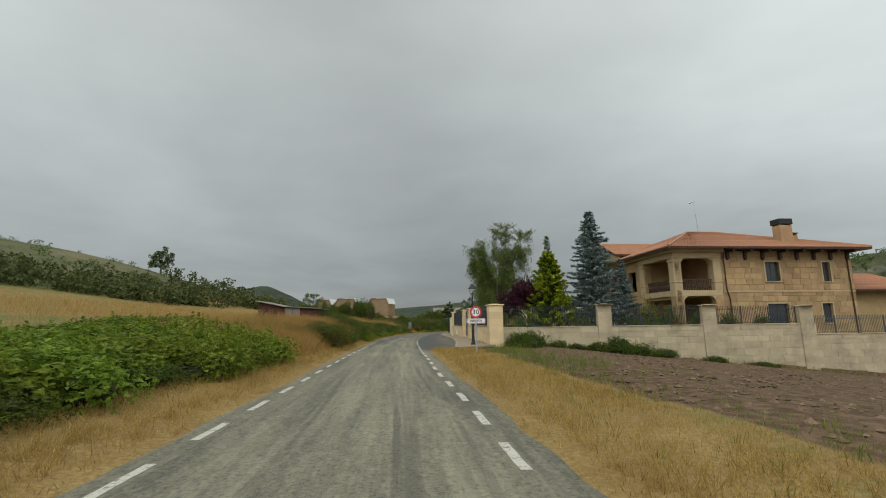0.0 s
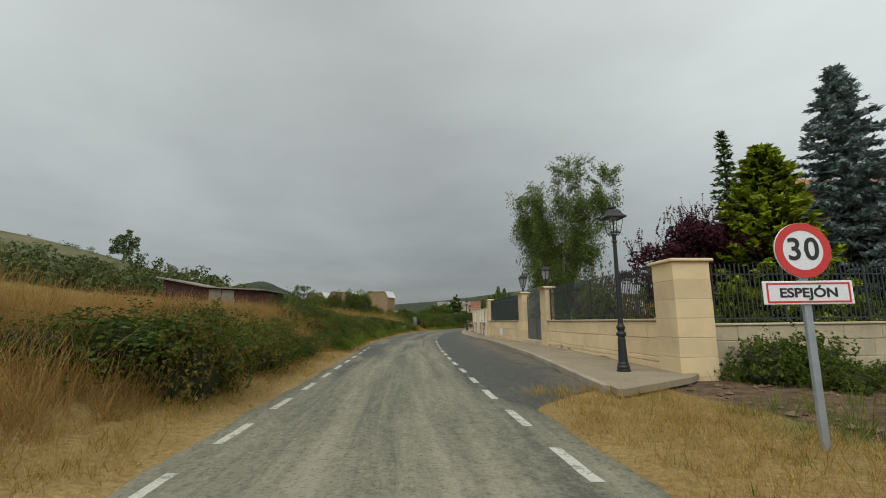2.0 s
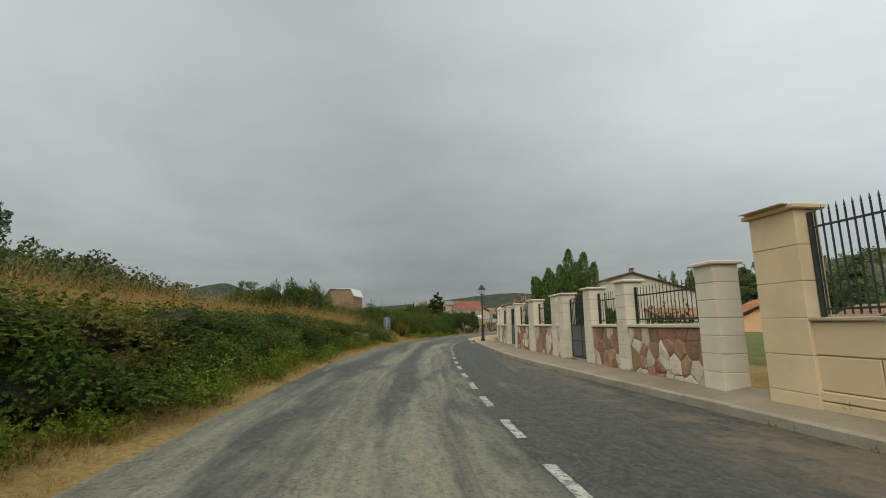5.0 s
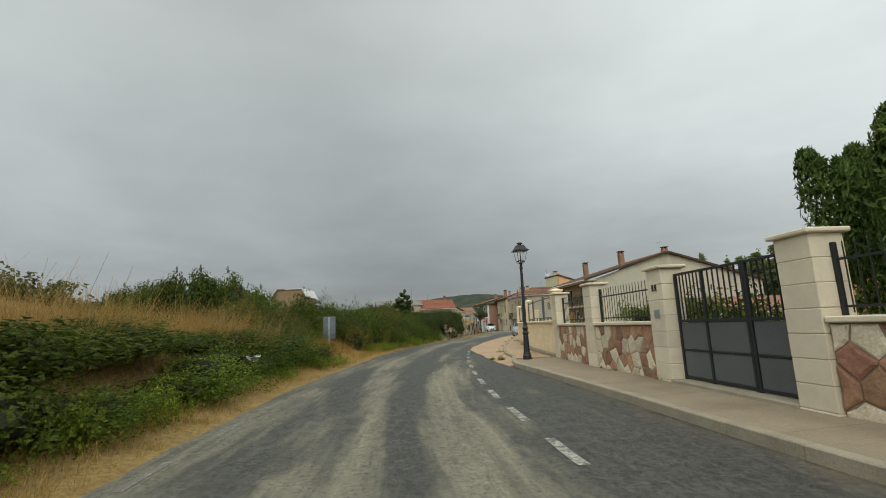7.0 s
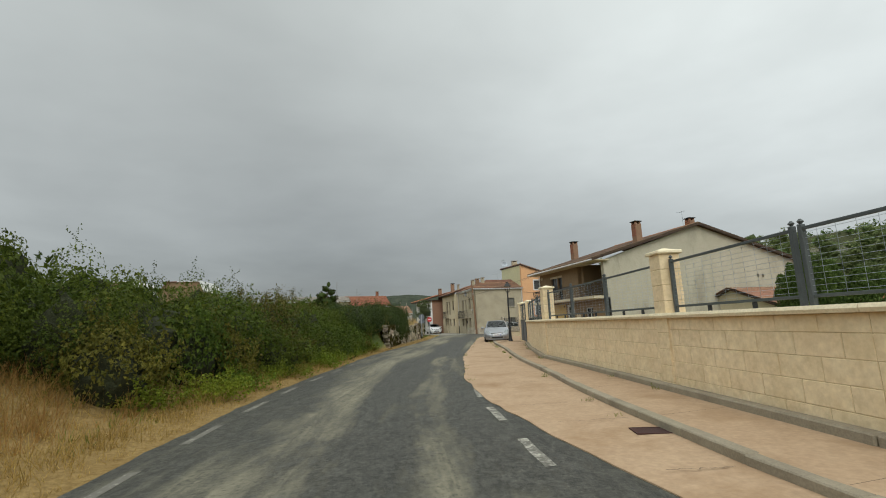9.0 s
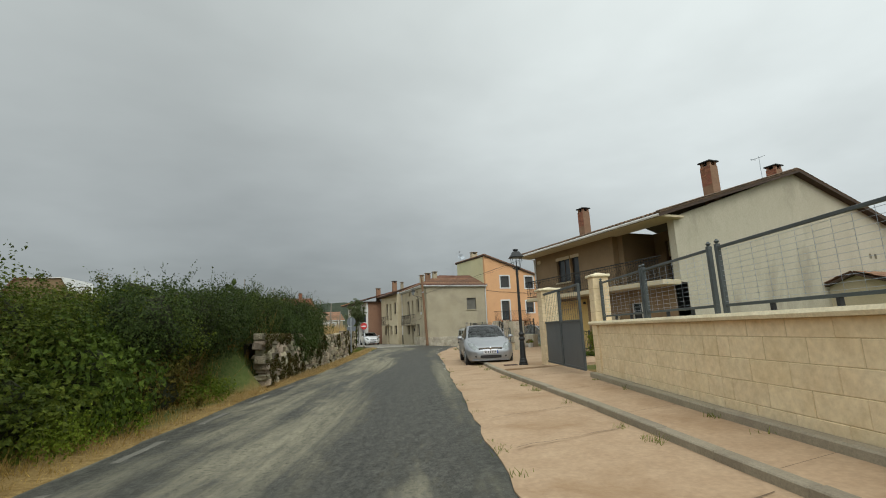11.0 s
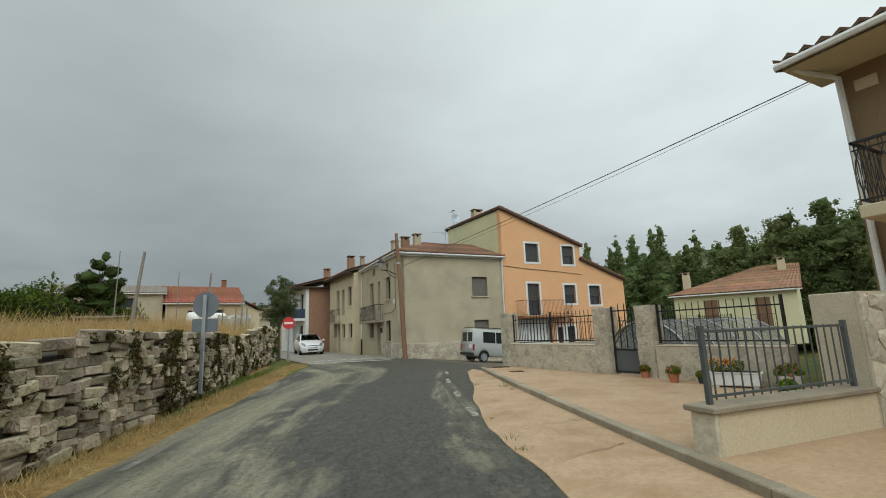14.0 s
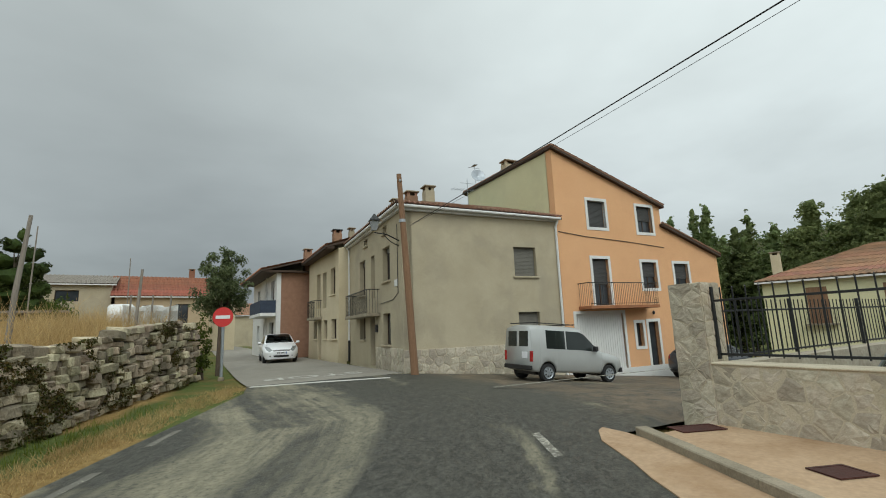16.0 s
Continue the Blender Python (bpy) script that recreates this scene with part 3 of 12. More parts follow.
def bx(bm, x0, x1, y0, y1, z0, z1, bev=0.0, m=None):
    r = bmesh.ops.create_cube(bm, size=1.0)
    vs = r["verts"]
    for v in vs:
        v.co = Vector(((x0 + x1) / 2 + v.co.x * (x1 - x0), (y0 + y1) / 2 + v.co.y * (y1 - y0), (z0 + z1) / 2 + v.co.z * (z1 - z0)))
    if bev:
        es = list({e for v in vs for e in v.link_edges})
        r = bmesh.ops.bevel(bm, geom=es, offset=bev, segments=1, affect="EDGES")
        vs = [v for v in r["verts"]]
    if m is not None:
        bmesh.ops.transform(bm, matrix=m, verts=vs)
    return bm


def block(x0, x1, y0, y1, z0, z1, bev=0.0):
    return bx(bmesh.new(), x0, x1, y0, y1, z0, z1, bev)


def cyl(bm, a, b, r0, r1=None, n=10, caps=True):
    a, b = Vector(a), Vector(b)
    r1 = r0 if r1 is None else r1
    m = Matrix.Translation((a + b) / 2) @ (b - a).to_track_quat("Z", "Y").to_matrix().to_4x4()
    bmesh.ops.create_cone(bm, cap_ends=caps, segments=n, radius1=r0, radius2=r1, depth=(b - a).length, matrix=m)
    return bm


def rod(a, b, r0, r1=None, n=10):
    return cyl(bmesh.new(), a, b, r0, r1, n)


def lathe(bm, prof, n=16, c=(0, 0, 0), rot=0.0):
    rings = []
    for r, z in prof:
        rings.append([bm.verts.new((c[0] + r * math.cos(rot + 2 * math.pi * k / n), c[1] + r * math.sin(rot + 2 * math.pi * k / n), c[2] + z)) for k in range(n)])
    for i in range(len(rings) - 1):
        for k in range(n):
            bm.faces.new((rings[i][k], rings[i][(k + 1) % n], rings[i + 1][(k + 1) % n], rings[i + 1][k]))
    bm.faces.new(rings[0][::-1]); bm.faces.new(rings[-1])
    return bm


def tube(bm, pts, r, n=6):
    pts = [Vector(p) for p in pts]
    rings = []
    for i, p in enumerate(pts):
        d = (pts[min(i + 1, len(pts) - 1)] - pts[max(i - 1, 0)]).normalized()
        q = d.to_track_quat("Z", "Y")
        rr = r[i] if isinstance(r, (list, tuple)) else r
        rings.append([bm.verts.new(p + q @ Vector((rr * math.cos(2 * math.pi * k / n), rr * math.sin(2 * math.pi * k / n), 0))) for k in range(n)])
    for i in range(len(rings) - 1):
        for k in range(n):
            bm.faces.new((rings[i][k], rings[i][(k + 1) % n], rings[i + 1][(k + 1) % n], rings[i + 1][k]))
    bm.faces.new(rings[0][::-1]); bm.faces.new(rings[-1])
    return bm


def prism(bm, poly, y0, y1, axis="y"):
    """Extrude a closed polygon of (a, z) pairs from y0 to y1 along y (or x)."""
    def P(a, z, t):
        return (a, t, z) if axis == "y" else (t, a, z)
    f = [bm.verts.new(P(a, z, y0)) for a, z in poly]
    g = [bm.verts.new(P(a, z, y1)) for a, z in poly]
    bm.faces.new(f); bm.faces.new(g[::-1])
    for i in range(len(poly)):
        j = (i + 1) % len(poly)
        bm.faces.new((f[j], f[i], g[i], g[j]))
    return bm


def soup(name, verts, faces):
    me = bpy.data.meshes.new(name)
    me.from_pydata(verts, [], faces)
    me.update()
    return me


def quads(name, P):
    """P: (n, 4, 3) array of separate quads."""
    P = np.asarray(P, dtype=np.float32)
    n = len(P)
    me = bpy.data.meshes.new(name)
    me.vertices.add(n * 4); me.vertices.foreach_set("co", P.reshape(-1))
    me.loops.add(n * 4); me.loops.foreach_set("vertex_index", np.arange(n * 4, dtype=np.int32))
    me.polygons.add(n); me.polygons.foreach_set("loop_start", np.arange(0, n * 4, 4, dtype=np.int32))
    me.update(calc_edges=True)
    return me


def curve_at(tab):
    xs, vs = np.array([a for a, b in tab], float), np.array([b for a, b in tab], float)
    def f(y):
        # piecewise cubic through the table
        y = np.asarray(y, float)
        s = np.gradient(vs, xs)
        i = np.clip(np.searchsorted(xs, y) - 1, 0, len(xs) - 2)
        h = xs[i + 1] - xs[i]
        t = np.clip((y - xs[i]) / h, 0, 1)
        a, b = vs[i], vs[i + 1]
        r = (2 * t**3 - 3 * t**2 + 1) * a + (t**3 - 2 * t**2 + t) * h * s[i] + (-2 * t**3 + 3 * t**2) * b + (t**3 - t**2) * h * s[i + 1]
        r = np.where(y < xs[0], vs[0] + s[0] * (y - xs[0]), np.where(y > xs[-1], vs[-1] + s[-1] * (y - xs[-1]), r))
        return float(r) if r.ndim == 0 else r
    return f


def ramp(v, a, b):
    t = np.clip((np.asarray(v, float) - a) / (b - a), 0, 1)
    return t * t * (3 - 2 * t)

# ---------------------------------------------------------------- plan: lines of the road by northing
LEFT_LINE = curve_at([(-40, 4.6), (-20, 1.7), (-5, -0.65), (5.4, -1.99), (9.4, -2.5), (15.6, -3.35), (19, -3.79), (23.1, -4.32), (28.5, -4.93), (32.6, -5.42), (36.7, -5.9),
                      (40.7, -6.35), (43, -6.62), (50, -7.25), (57, -7.62), (62, -7.76), (67, -7.72), (74, -7.33), (77.1, -6.97), (81.5, -6.29), (84.9, -5.82),
                      (89.5, -4.9), (94.2, -3.6), (96.8, -2.87), (102.9, -0.95), (107.4, 0.75), (110.3, 1.93), (114.9, 3.6), (121.1, 5.75), (126.9, 7.68), (130.9, 9.0), (133, 9.75)])
RIGHT_LINE = curve_at([(-40, 8.3), (-20, 5.4), (-5, 3.15), (5, 1.85), (10.5, 1.07), (12.6, 0.72), (18.4, -0.04), (21.9, -0.53), (25.8, -1.07), (30, -1.58), (33.8, -2.03), (37.7, -2.47),
                       (42, -2.87), (46, -3.2), (50, -3.5), (55, -3.7), (61, -3.75), (66, -3.66), (71, -3.52), (75, -3.19), (78.6, -2.77), (83.5, -2.02), (86.7, -1.41),
                       (90, -0.45), (95, 0.95), (100, 2.6), (104, 4.0), (107.7, 5.38), (109.8, 6.2), (114, 7.7), (118.5, 9.37), (122.7, 11.15), (125, 12.3), (130, 14.2)])
KERB = curve_at([(20, 0.85), (28, 0.82), (36, 0.70), (39.3, 0.52), (43.5, 0.30), (48, -0.05), (52, -0.55), (57, -1.2), (62, -1.66), (66, -1.76), (69.4, -1.75), (74.5, -1.78), (76, -1.80), (77, -1.62),
                 (79, -1.10), (81.3, -0.84), (83, -0.48), (85.1, 0.0), (89.4, 1.2), (92.8, 2.1), (99.4, 4.2), (106, 6.2), (109.7, 7.6), (113, 8.8), (117.3, 10.4), (120.9, 11.8), (124.4, 13.25)])
STRIP = curve_at([(76, -1.90), (78.6, -1.84), (82, -1.64), (85.9, -1.42), (89.3, -0.82), (92.5, 0.16), (96.9, 1.5), (101, 3.0), (106.9, 5.2), (112.6, 7.3), (118, 9.34), (121.4, 11.2), (124.6, 12.9)])
WALL = curve_at([(28.5, 2.98), (38.5, 1.78), (51.2, 0.18), (52.5, 0.02), (60.9, -0.31), (67.3, -0.55), (70.2, -0.45), (73.9, -0.33), (77, 0.02), (81.4, 0.44), (84.6, 1.17), (88.8, 2.0),
                 (91.9, 2.6), (95, 3.75), (98, 5.0), (101.5, 6.45), (104.8, 7.6)])
PAVE_Z = curve_at([(20, 0.12), (28, 0.13), (36, 0.27), (50, 0.27), (60, 0.19), (70, 0.17), (76, 0.14), (90, 0.16), (104, 0.13), (126, 0.12)])
STONEWALL = curve_at([(98, -2.9), (104, -1.0), (109.8, 0.75), (112.5, 1.75), (116, 2.95), (118.6, 3.92), (122, 4.86), (124, 5.34), (125.2, 5.64), (127, 6.03), (129.4, 6.54), (132.4, 7.24), (134.8, 7.8), (137, 8.4)])


def street_z(x, y):
    """The cross street falls to the east."""
    return -0.085 * np.clip(np.asarray(x, float) - 14.3, 0, 30) * ramp(y, 124.5, 130)


def ground_z(x, y):
    x, y = np.asarray(x, float), np.asarray(y, float)
    yl = np.clip(y, -60, 135)
    dl = LEFT_LINE(yl) - 0.45 - x
    d = np.clip(dl, 0, 400)
    bank = 0.10 * ramp(d, 0.1, 0.8) + (0.55 * ramp(y, -10, 14) * ramp(d, 1.0 - 0.3 * ramp(y, 8, 18), 4.0 - 0.8 * ramp(y, 8, 18)) + 0.75 * ramp(y, 14, 26) * (1 - ramp(y, 70, 90)) * ramp(d, 0.7, 3.9))
    far_d = np.clip(d - 4, 0, 170)
    hill = 0.040 * far_d + 0.00146 * far_d**2 * (1 - 0.35 * ramp(far_d, 90, 170))
    hill = hill * (1 - 0.93 * ramp(y, 95, 150) * ramp(x, -75, -25)) * (1 - 0.6 * ramp(y, 160, 300)) * (1 - 0.8 * ramp(-y, 20, 100))
    behind = ramp(STONEWALL(np.clip(y, 98, 137)) - 0.3 - x, 0.0, 0.5)
    terrace = (1.05 + 0.25 * ramp(y, 112, 120)) * ramp(y, 96, 106) * np.where(y < 106, ramp(d, 1.3, 2.2), behind)
    zl = np.maximum(bank * (1 - ramp(y, 96, 106)), terrace) + hill
    rl = np.where(y < 28, RIGHT_LINE(yl) + 0.4, KERB(np.clip(y, 20, 124)))
    e = np.clip(x - rl, 0, 400)
    south = -0.03 * ramp(e, 0.3, 2.0) - 0.105 * np.clip(x - 6.5, 0, 26) - 0.02 * np.clip(x - 32, 0, 60)
    inside = 0.18 * ramp(e, 2.0, 3.5) * (1 - ramp(x, 26, 40)) - 3.0 * ramp(x, 26, 60)
    inside = inside * (1 - ramp(y, 103, 105) * (1 - ramp(x, 14.3, 15.5)))
    inside = inside * (1 - ramp(y, 118, 124)) + ramp(y, 118, 124) * (-0.06 * np.clip(x - 13.5, 0, 40) - 0.06)
    gw = ramp(y - 28.40 - 0.1226 * np.clip(x, 2.9, 60), 0.05, 0.32)
    zr = np.where(e > 0, south * (1 - gw) + inside * gw, 0)
    roadside = (dl <= 0) & (e <= 0)
    z = np.where(dl > 0, zl, np.where(e > 0, zr, 0.0))
    z = np.where(roadside, -0.05, z)
    # beyond the junction the village street runs level
    nz = 0.05 * ramp(x, -40, -60)
    town = np.where(x > 14, street_z(x, y), 0.0) - 0.05
    left_far = (1.3 + 0.8 * ramp(y, 131, 152)) * np.where(y < 140, behind, 1 - ramp(x, 6.6, 8.4)) + 0.02 * np.clip(-x, 0, 300)
    z2 = np.maximum(town, np.where(x < 8.6, left_far, town))
    k = ramp(y, 131, 137)
    z = z * (1 - k) + z2 * k
    k = ramp(y, 124.4, 125.6) * ramp(x, 13.2, 15.0)
    return z * (1 - k) + (street_z(x, y) - 0.09) * k


def build_ground():
    xs = np.concatenate([np.array([-3000, -1500, -800, -500, -350, -260]), np.arange(-200, -60, 7.0), np.arange(-60, -14, 2.0), np.arange(-14, 20, 0.5), np.arange(20, 60, 2.0), np.arange(60, 200, 10.0), np.array([260, 350, 500, 800, 1500, 3000])])
    ys = np.concatenate([np.array([-3000, -1500, -700, -350, -200]), np.arange(-120, -20, 8.0), np.arange(-20, 28, 1.0), np.arange(28, 34, 0.25), np.arange(34, 150, 1.0), np.arange(150, 260, 5.0), np.array([280, 320, 400, 550, 800, 1500, 3000])])
    X, Y = np.meshgrid(xs, ys)
    Z = ground_z(X, Y)
    nx, ny = len(xs), len(ys)
    bump = np.array([noise.noise((x * 0.35, y * 0.35, 0)) for x, y in zip(X.ravel(), Y.ravel())]).reshape(X.shape)
    off_road = (X < LEFT_LINE(np.clip(Y, -60, 135)) - 1.0) | ((X > RIGHT_LINE(np.clip(Y, -60, 125)) + 1.5) & (Y < 28.5))
    Z = Z + np.where(off_road, 0.09 * bump, 0)
    V = np.stack([X, Y, Z], -1).reshape(-1, 3)
    F = [(j * nx + i, j * nx + i + 1, (j + 1) * nx + i + 1, (j + 1) * nx + i) for j in range(ny - 1) for i in range(nx - 1)]
    me = soup("ground", V.tolist(), F)
    me.polygons.foreach_set("use_smooth", [True] * len(me.polygons))
    soil = ramp(X - (RIGHT_LINE(np.clip(Y, -60, 30)) + 3.2), 0, 0.8) * (Y < 28.75 + 0.1226 * np.clip(X, 0, 60))
    dl = LEFT_LINE(np.clip(Y, -60, 135)) - X
    green = 0.55 * ramp(dl, 2.0, 5.0) * (1 - ramp(dl, 14, 22)) + 0.8 * ramp(dl, 55, 70) + 0.42 * ramp(dl, 14, 22) * (1 - ramp(dl, 55, 70))
    green = np.where(X > 3, 0.6, green)
    green = np.where((Y < 28.35 + 0.1226 * np.clip(X, 0, 60)) & (X > 0), 0.12 + 0.3 * np.exp(-((X - RIGHT_LINE(np.clip(Y, -60, 30)) - 3.3) / 0.8) ** 2), green)
    green = np.where((Y > 100) & (X < 8), np.where(dl < 2.0, 0.75 - 0.6 * ramp(1.1 - dl, 0, 0.5), 0.12), green)
    far = np.maximum(ramp(np.abs(X), 150, 250), ramp(dl, 62, 84))
    col = np.stack([soil, green, far, np.ones_like(X)], -1).reshape(-1, 4)
    at = me.color_attributes.new("kind", "FLOAT_COLOR", "POINT")
    at.data.foreach_set("color", col.astype(np.float32).ravel())
    me.materials.append(GROUND)
    return tagged(new("ground", me), "hilly ground of dry grass, green weeds and tilled brown soil", "ground", kind="structure")


ground = build_ground()


def ribbon(name, ys, left, right, z, mat, nu=9, uv=False, thick=0.0, label="", category=""):
    """A strip of ground between two lines, nu points across; z may be a number or a function of (x, y, share across)."""
    V, UV = [], []
    for y in ys:
        a, b = left(y), right(y)
        for k in range(nu):
            t = k / (nu - 1)
            x = a + (b - a) * t
            V.append((x, y, z(x, y, t) if callable(z) else z))
            UV.append((x - RIGHT_LINE(min(y, 128)), y))
    F = [(j * nu + i, j * nu + i + 1, (j + 1) * nu + i + 1, (j + 1) * nu + i) for j in range(len(ys) - 1) for i in range(nu - 1)]
    if thick:
        n = len(V)
        V += [(x, y, zz - thick) for x, y, zz in V]
        top = len(ys)
        for j in range(top - 1):
            F.append((j * nu, (j + 1) * nu, n + (j + 1) * nu, n + j * nu))
            e = nu - 1
            F.append(((j + 1) * nu + e, j * nu + e, n + j * nu + e, n + (j + 1) * nu + e))
        for j in (0, top - 1):
            for i in range(nu - 1):
                q = (j * nu + i, j * nu + i + 1, n + j * nu + i + 1, n + j * nu + i)
                F.append(q if j == 0 else q[::-1])
    me = soup(name, V, F)
    if uv:
        lay = me.uv_layers.new(name="road")
        idx = np.zeros(len(me.loops), dtype=np.int32)
        me.loops.foreach_get("vertex_index", idx)
        UVa = np.array(UV + UV if thick else UV, dtype=np.float32)[idx]
        lay.data.foreach_set("uv", UVa.ravel())
    me.materials.append(mat)
    me.polygons.foreach_set("use_smooth", [not thick] * len(me.polygons))
    return tagged(new(name, me), label, category, kind="structure")


def road_right(y):
    jag = 0.10 * noise.noise((y * 0.9, 3.1, 0)) + 0.05 * noise.noise((y * 3.1, 7.1, 0))
    if y < 25.5:
        return RIGHT_LINE(y) + 0.42 + jag
    if y < 27.5:
        t = (y - 25.5) / 2
        return (RIGHT_LINE(y) + 0.42 + jag) * (1 - t) + (KERB(y) - 0.01) * t
    if y < 77:
        return KERB(y) + 0.02
    if y > 124.6:
        return 12.9 + (y - 124.6) * 1.0
    return STRIP(min(y, 124.6)) + 0.9 * jag + 0.05 * noise.noise((y * 0.5, 9.0, 0)) + 0.03 * noise.noise((y * 6.1, 2.0, 0))


def road_left(y):
    return LEFT_LINE(y) - 0.28 + 0.08 * noise.noise((y * 0.8, 1.7, 0)) + 0.05 * noise.noise((y * 2.9, 5.7, 0))


road = ribbon("road", np.linspace(-40, 126.2, 476).tolist(), road_left, road_right, 0.0, ASPHALT, 11, True,
              label="worn grey chip-seal country road with dark asphalt patches", category="road")


def junction_z(x, y, t):
    return float(street_z(x, y)) - (0.006 if y < 126.1 else 0.0)


junction = ribbon("village_street", [124.75, 125.2, 125.7, 126.2, 127, 128, 129, 130, 131, 132, 133, 134, 134.75], lambda y: 12.75 + (y - 124.6) if y < 126.19 else float(np.interp(y, [126.2, 133, 134.75], [road_left(126.2), 9.5, 9.7])), lambda y: 70.0, junction_z, ASPHALT, 60, True,
                  label="dark patched asphalt of a village street junction", category="road")
north_street = ribbon("north_street", [134.75, 136, 138, 141, 145, 150, 160, 175, 200], lambda y: float(np.interp(y, [134.75, 136.5, 139, 200], [9.7, 9.6, 9.55, 9.0])), lambda y: float(np.interp(y, [134.75, 139, 200], [14.5, 14.3, 12.6])), lambda x, y, t: 0.0, LANE, 8, True,
                      label="grey concrete village lane between houses", category="road")


# ---------------------------------------------------------------- kerbs and pavements
def kerb_run(y0, y1, line, name, label, w=0.15, h=0.13, L=0.98, z0=0.0):
    top = thing(name, label=label, category="kerb", kind="structure")
    y = y0
    me = as_mesh(block(-0.49, 0.49, -w, 0, -0.12, h, 0.012), "kerbstone")
    me.materials.append(CONCRETE)
    while y < y1:
        yn = y + L * 0.96
        dx = line(yn) - line(y)
        yn = y + L * (L / math.hypot(L, dx * L / (yn - y)))
        dx = line(yn) - line(y)
        a = math.atan2(yn - y, dx)
        part("kerbstone", me, None, top, at=((line(y) + line(yn)) / 2, (y + yn) / 2, z0 + random.uniform(-0.006, 0.006)), rot=(0, 0, a + random.uniform(-0.006, 0.006)))
        y = yn
    return top


pavement = ribbon("pavement", np.arange(26.6, 77.6, 0.5).tolist(), lambda y: KERB(y) + 0.13, lambda y: WALL(max(y, 28.5)) + 0.35 if y > 28.5 else KERB(y) + 0.13 + (WALL(28.5) + 0.35 - KERB(y)) * max(0.02, (y - 26.5) / 2.0),
                  lambda x, y, t: 0.125 + (PAVE_Z(y) - 0.125) * t, PAVING_OLD, 5, False, 0.12, "cracked brownish concrete pavement", "pavement")
pavement_b = ribbon("pavement_by_block_wall", np.arange(77.6, 104.6, 0.5).tolist(), lambda y: KERB(y) + 0.13, lambda y: WALL(y) + 0.35,
                    lambda x, y, t: 0.125 + (PAVE_Z(y) - 0.125) * t, SANDY, 5, False, 0.12, "sandy coloured concrete pavement with rusty stains", "pavement")
forecourt = ribbon("forecourt", np.arange(104.6, 124.5, 0.5).tolist(), lambda y: KERB(y) + 0.13, lambda y: float(np.interp(y, [104.6, 105.2, 113.5, 114.5, 118.5, 124.4], [9.2, 15.5, 16.5, 16.5, 15.0, 14.4])),
                   lambda x, y, t: 0.12, SANDY, 9, False, 0.12, "sandy concrete forecourt in front of a house", "pavement")
strip = ribbon("sandy_strip", np.arange(76.2, 125.3, 0.4).tolist(), lambda y: road_right(max(y, 77)) - 0.06 if y < 124.7 else 13.2, lambda y: KERB(min(y, 124.4)) + 0.02,
               lambda x, y, t: 0.012 + 0.03 * t, SANDY, 6, False, 0.06, "sandy concrete strip between asphalt and kerb", "pavement")
kerb_run(27.0, 76.9, KERB, "kerb", "grey concrete kerb, worn and stained")
kerb_run(76.9, 124.3, KERB, "kerb_by_strip", "grey concrete kerb with weeds in the joints")

# ---------------------------------------------------------------- boundary walls on the east side
def along(name, p, q, z=0.0, **tags):
    ob = thing(name, (p[0], p[1], z), math.atan2(q[1] - p[1], q[0] - p[0]), **tags)
    return ob, math.hypot(q[0] - p[0], q[1] - p[1])


MESHES = {}


def cached(key, make):
    if key not in MESHES:
        MESHES[key] = as_mesh(make(), str(key[0]))
    return MESHES[key]


def ashlar(parent, x0, x1, zs, length, y0, y1, mat, name="stone_block", gap=0.008, bev=0.012, jitter=0.25, proud=0.006):
    """Courses of blocks between the heights zs, staggered; each block an object."""
    for c in range(len(zs) - 1):
        h = zs[c + 1] - zs[c] - gap
        x = x0
        first = True
        while x < x1 - 0.02:
            L = length * (1 + random.uniform(-jitter, jitter)) * (0.55 if first and c % 2 else 1.0)
            first = False
            if x1 - (x + L) < length * 0.3:
                L = x1 - x
            Lr = round(L - gap, 2)
            me = cached((name, Lr, round(h, 2), round(y1 - y0, 2), mat.name), lambda: block(0, Lr, y0 - y1, 0, 0, round(h, 2), bev))
            if not me.materials:
                me.materials.append(mat)
            part(name, me, None, parent, at=(x + gap / 2, y1 + random.uniform(-proud, proud), zs[c] + gap / 2))
            x += L


def pillar(parent, x0, w, y0, y1, z0, z1, mat, course=0.36, cap=0.07, over=0.07, capmat=None, capslope=True):
    """Square gate pier: block courses, and a projecting cap."""
    p = part("pillar", block(x0 + 0.01, x0 + w - 0.01, y0 + 0.01, y1 - 0.01, z0, z1 - cap, 0), BUFF_JOINT if mat is BUFF_BLOCK else MORTAR, parent)
    n = max(1, round((z1 - cap - z0) / course))
    h = (z1 - cap - z0) / n
    me = cached(("pier_block", round(w, 2), round(y1 - y0, 2), round(h, 3), mat.name), lambda: block(-w / 2, w / 2, -(y1 - y0) / 2, (y1 - y0) / 2, 0.003, h - 0.004, 0.007))
    if not me.materials:
        me.materials.append(mat)
    for k in range(n):
        part("pier_block", me, None, p, at=(x0 + w / 2 + random.uniform(-.003, .003), (y0 + y1) / 2 + random.uniform(-.003, .003), z0 + k * h), rot=(0, 0, random.uniform(-0.004, 0.004)))
    bm = block(x0 - over, x0 + w + over, y0 - over, y1 + over, z1 - cap, z1, 0.015)
    if capslope:
        lathe(bm, [(0.70 * w, z1 - 0.002), (0.12 * w, z1 + 0.05)], 4, (x0 + w / 2, (y0 + y1) / 2, 0), math.pi / 4)
    part("cap", bm, capmat or mat, p)
    return p


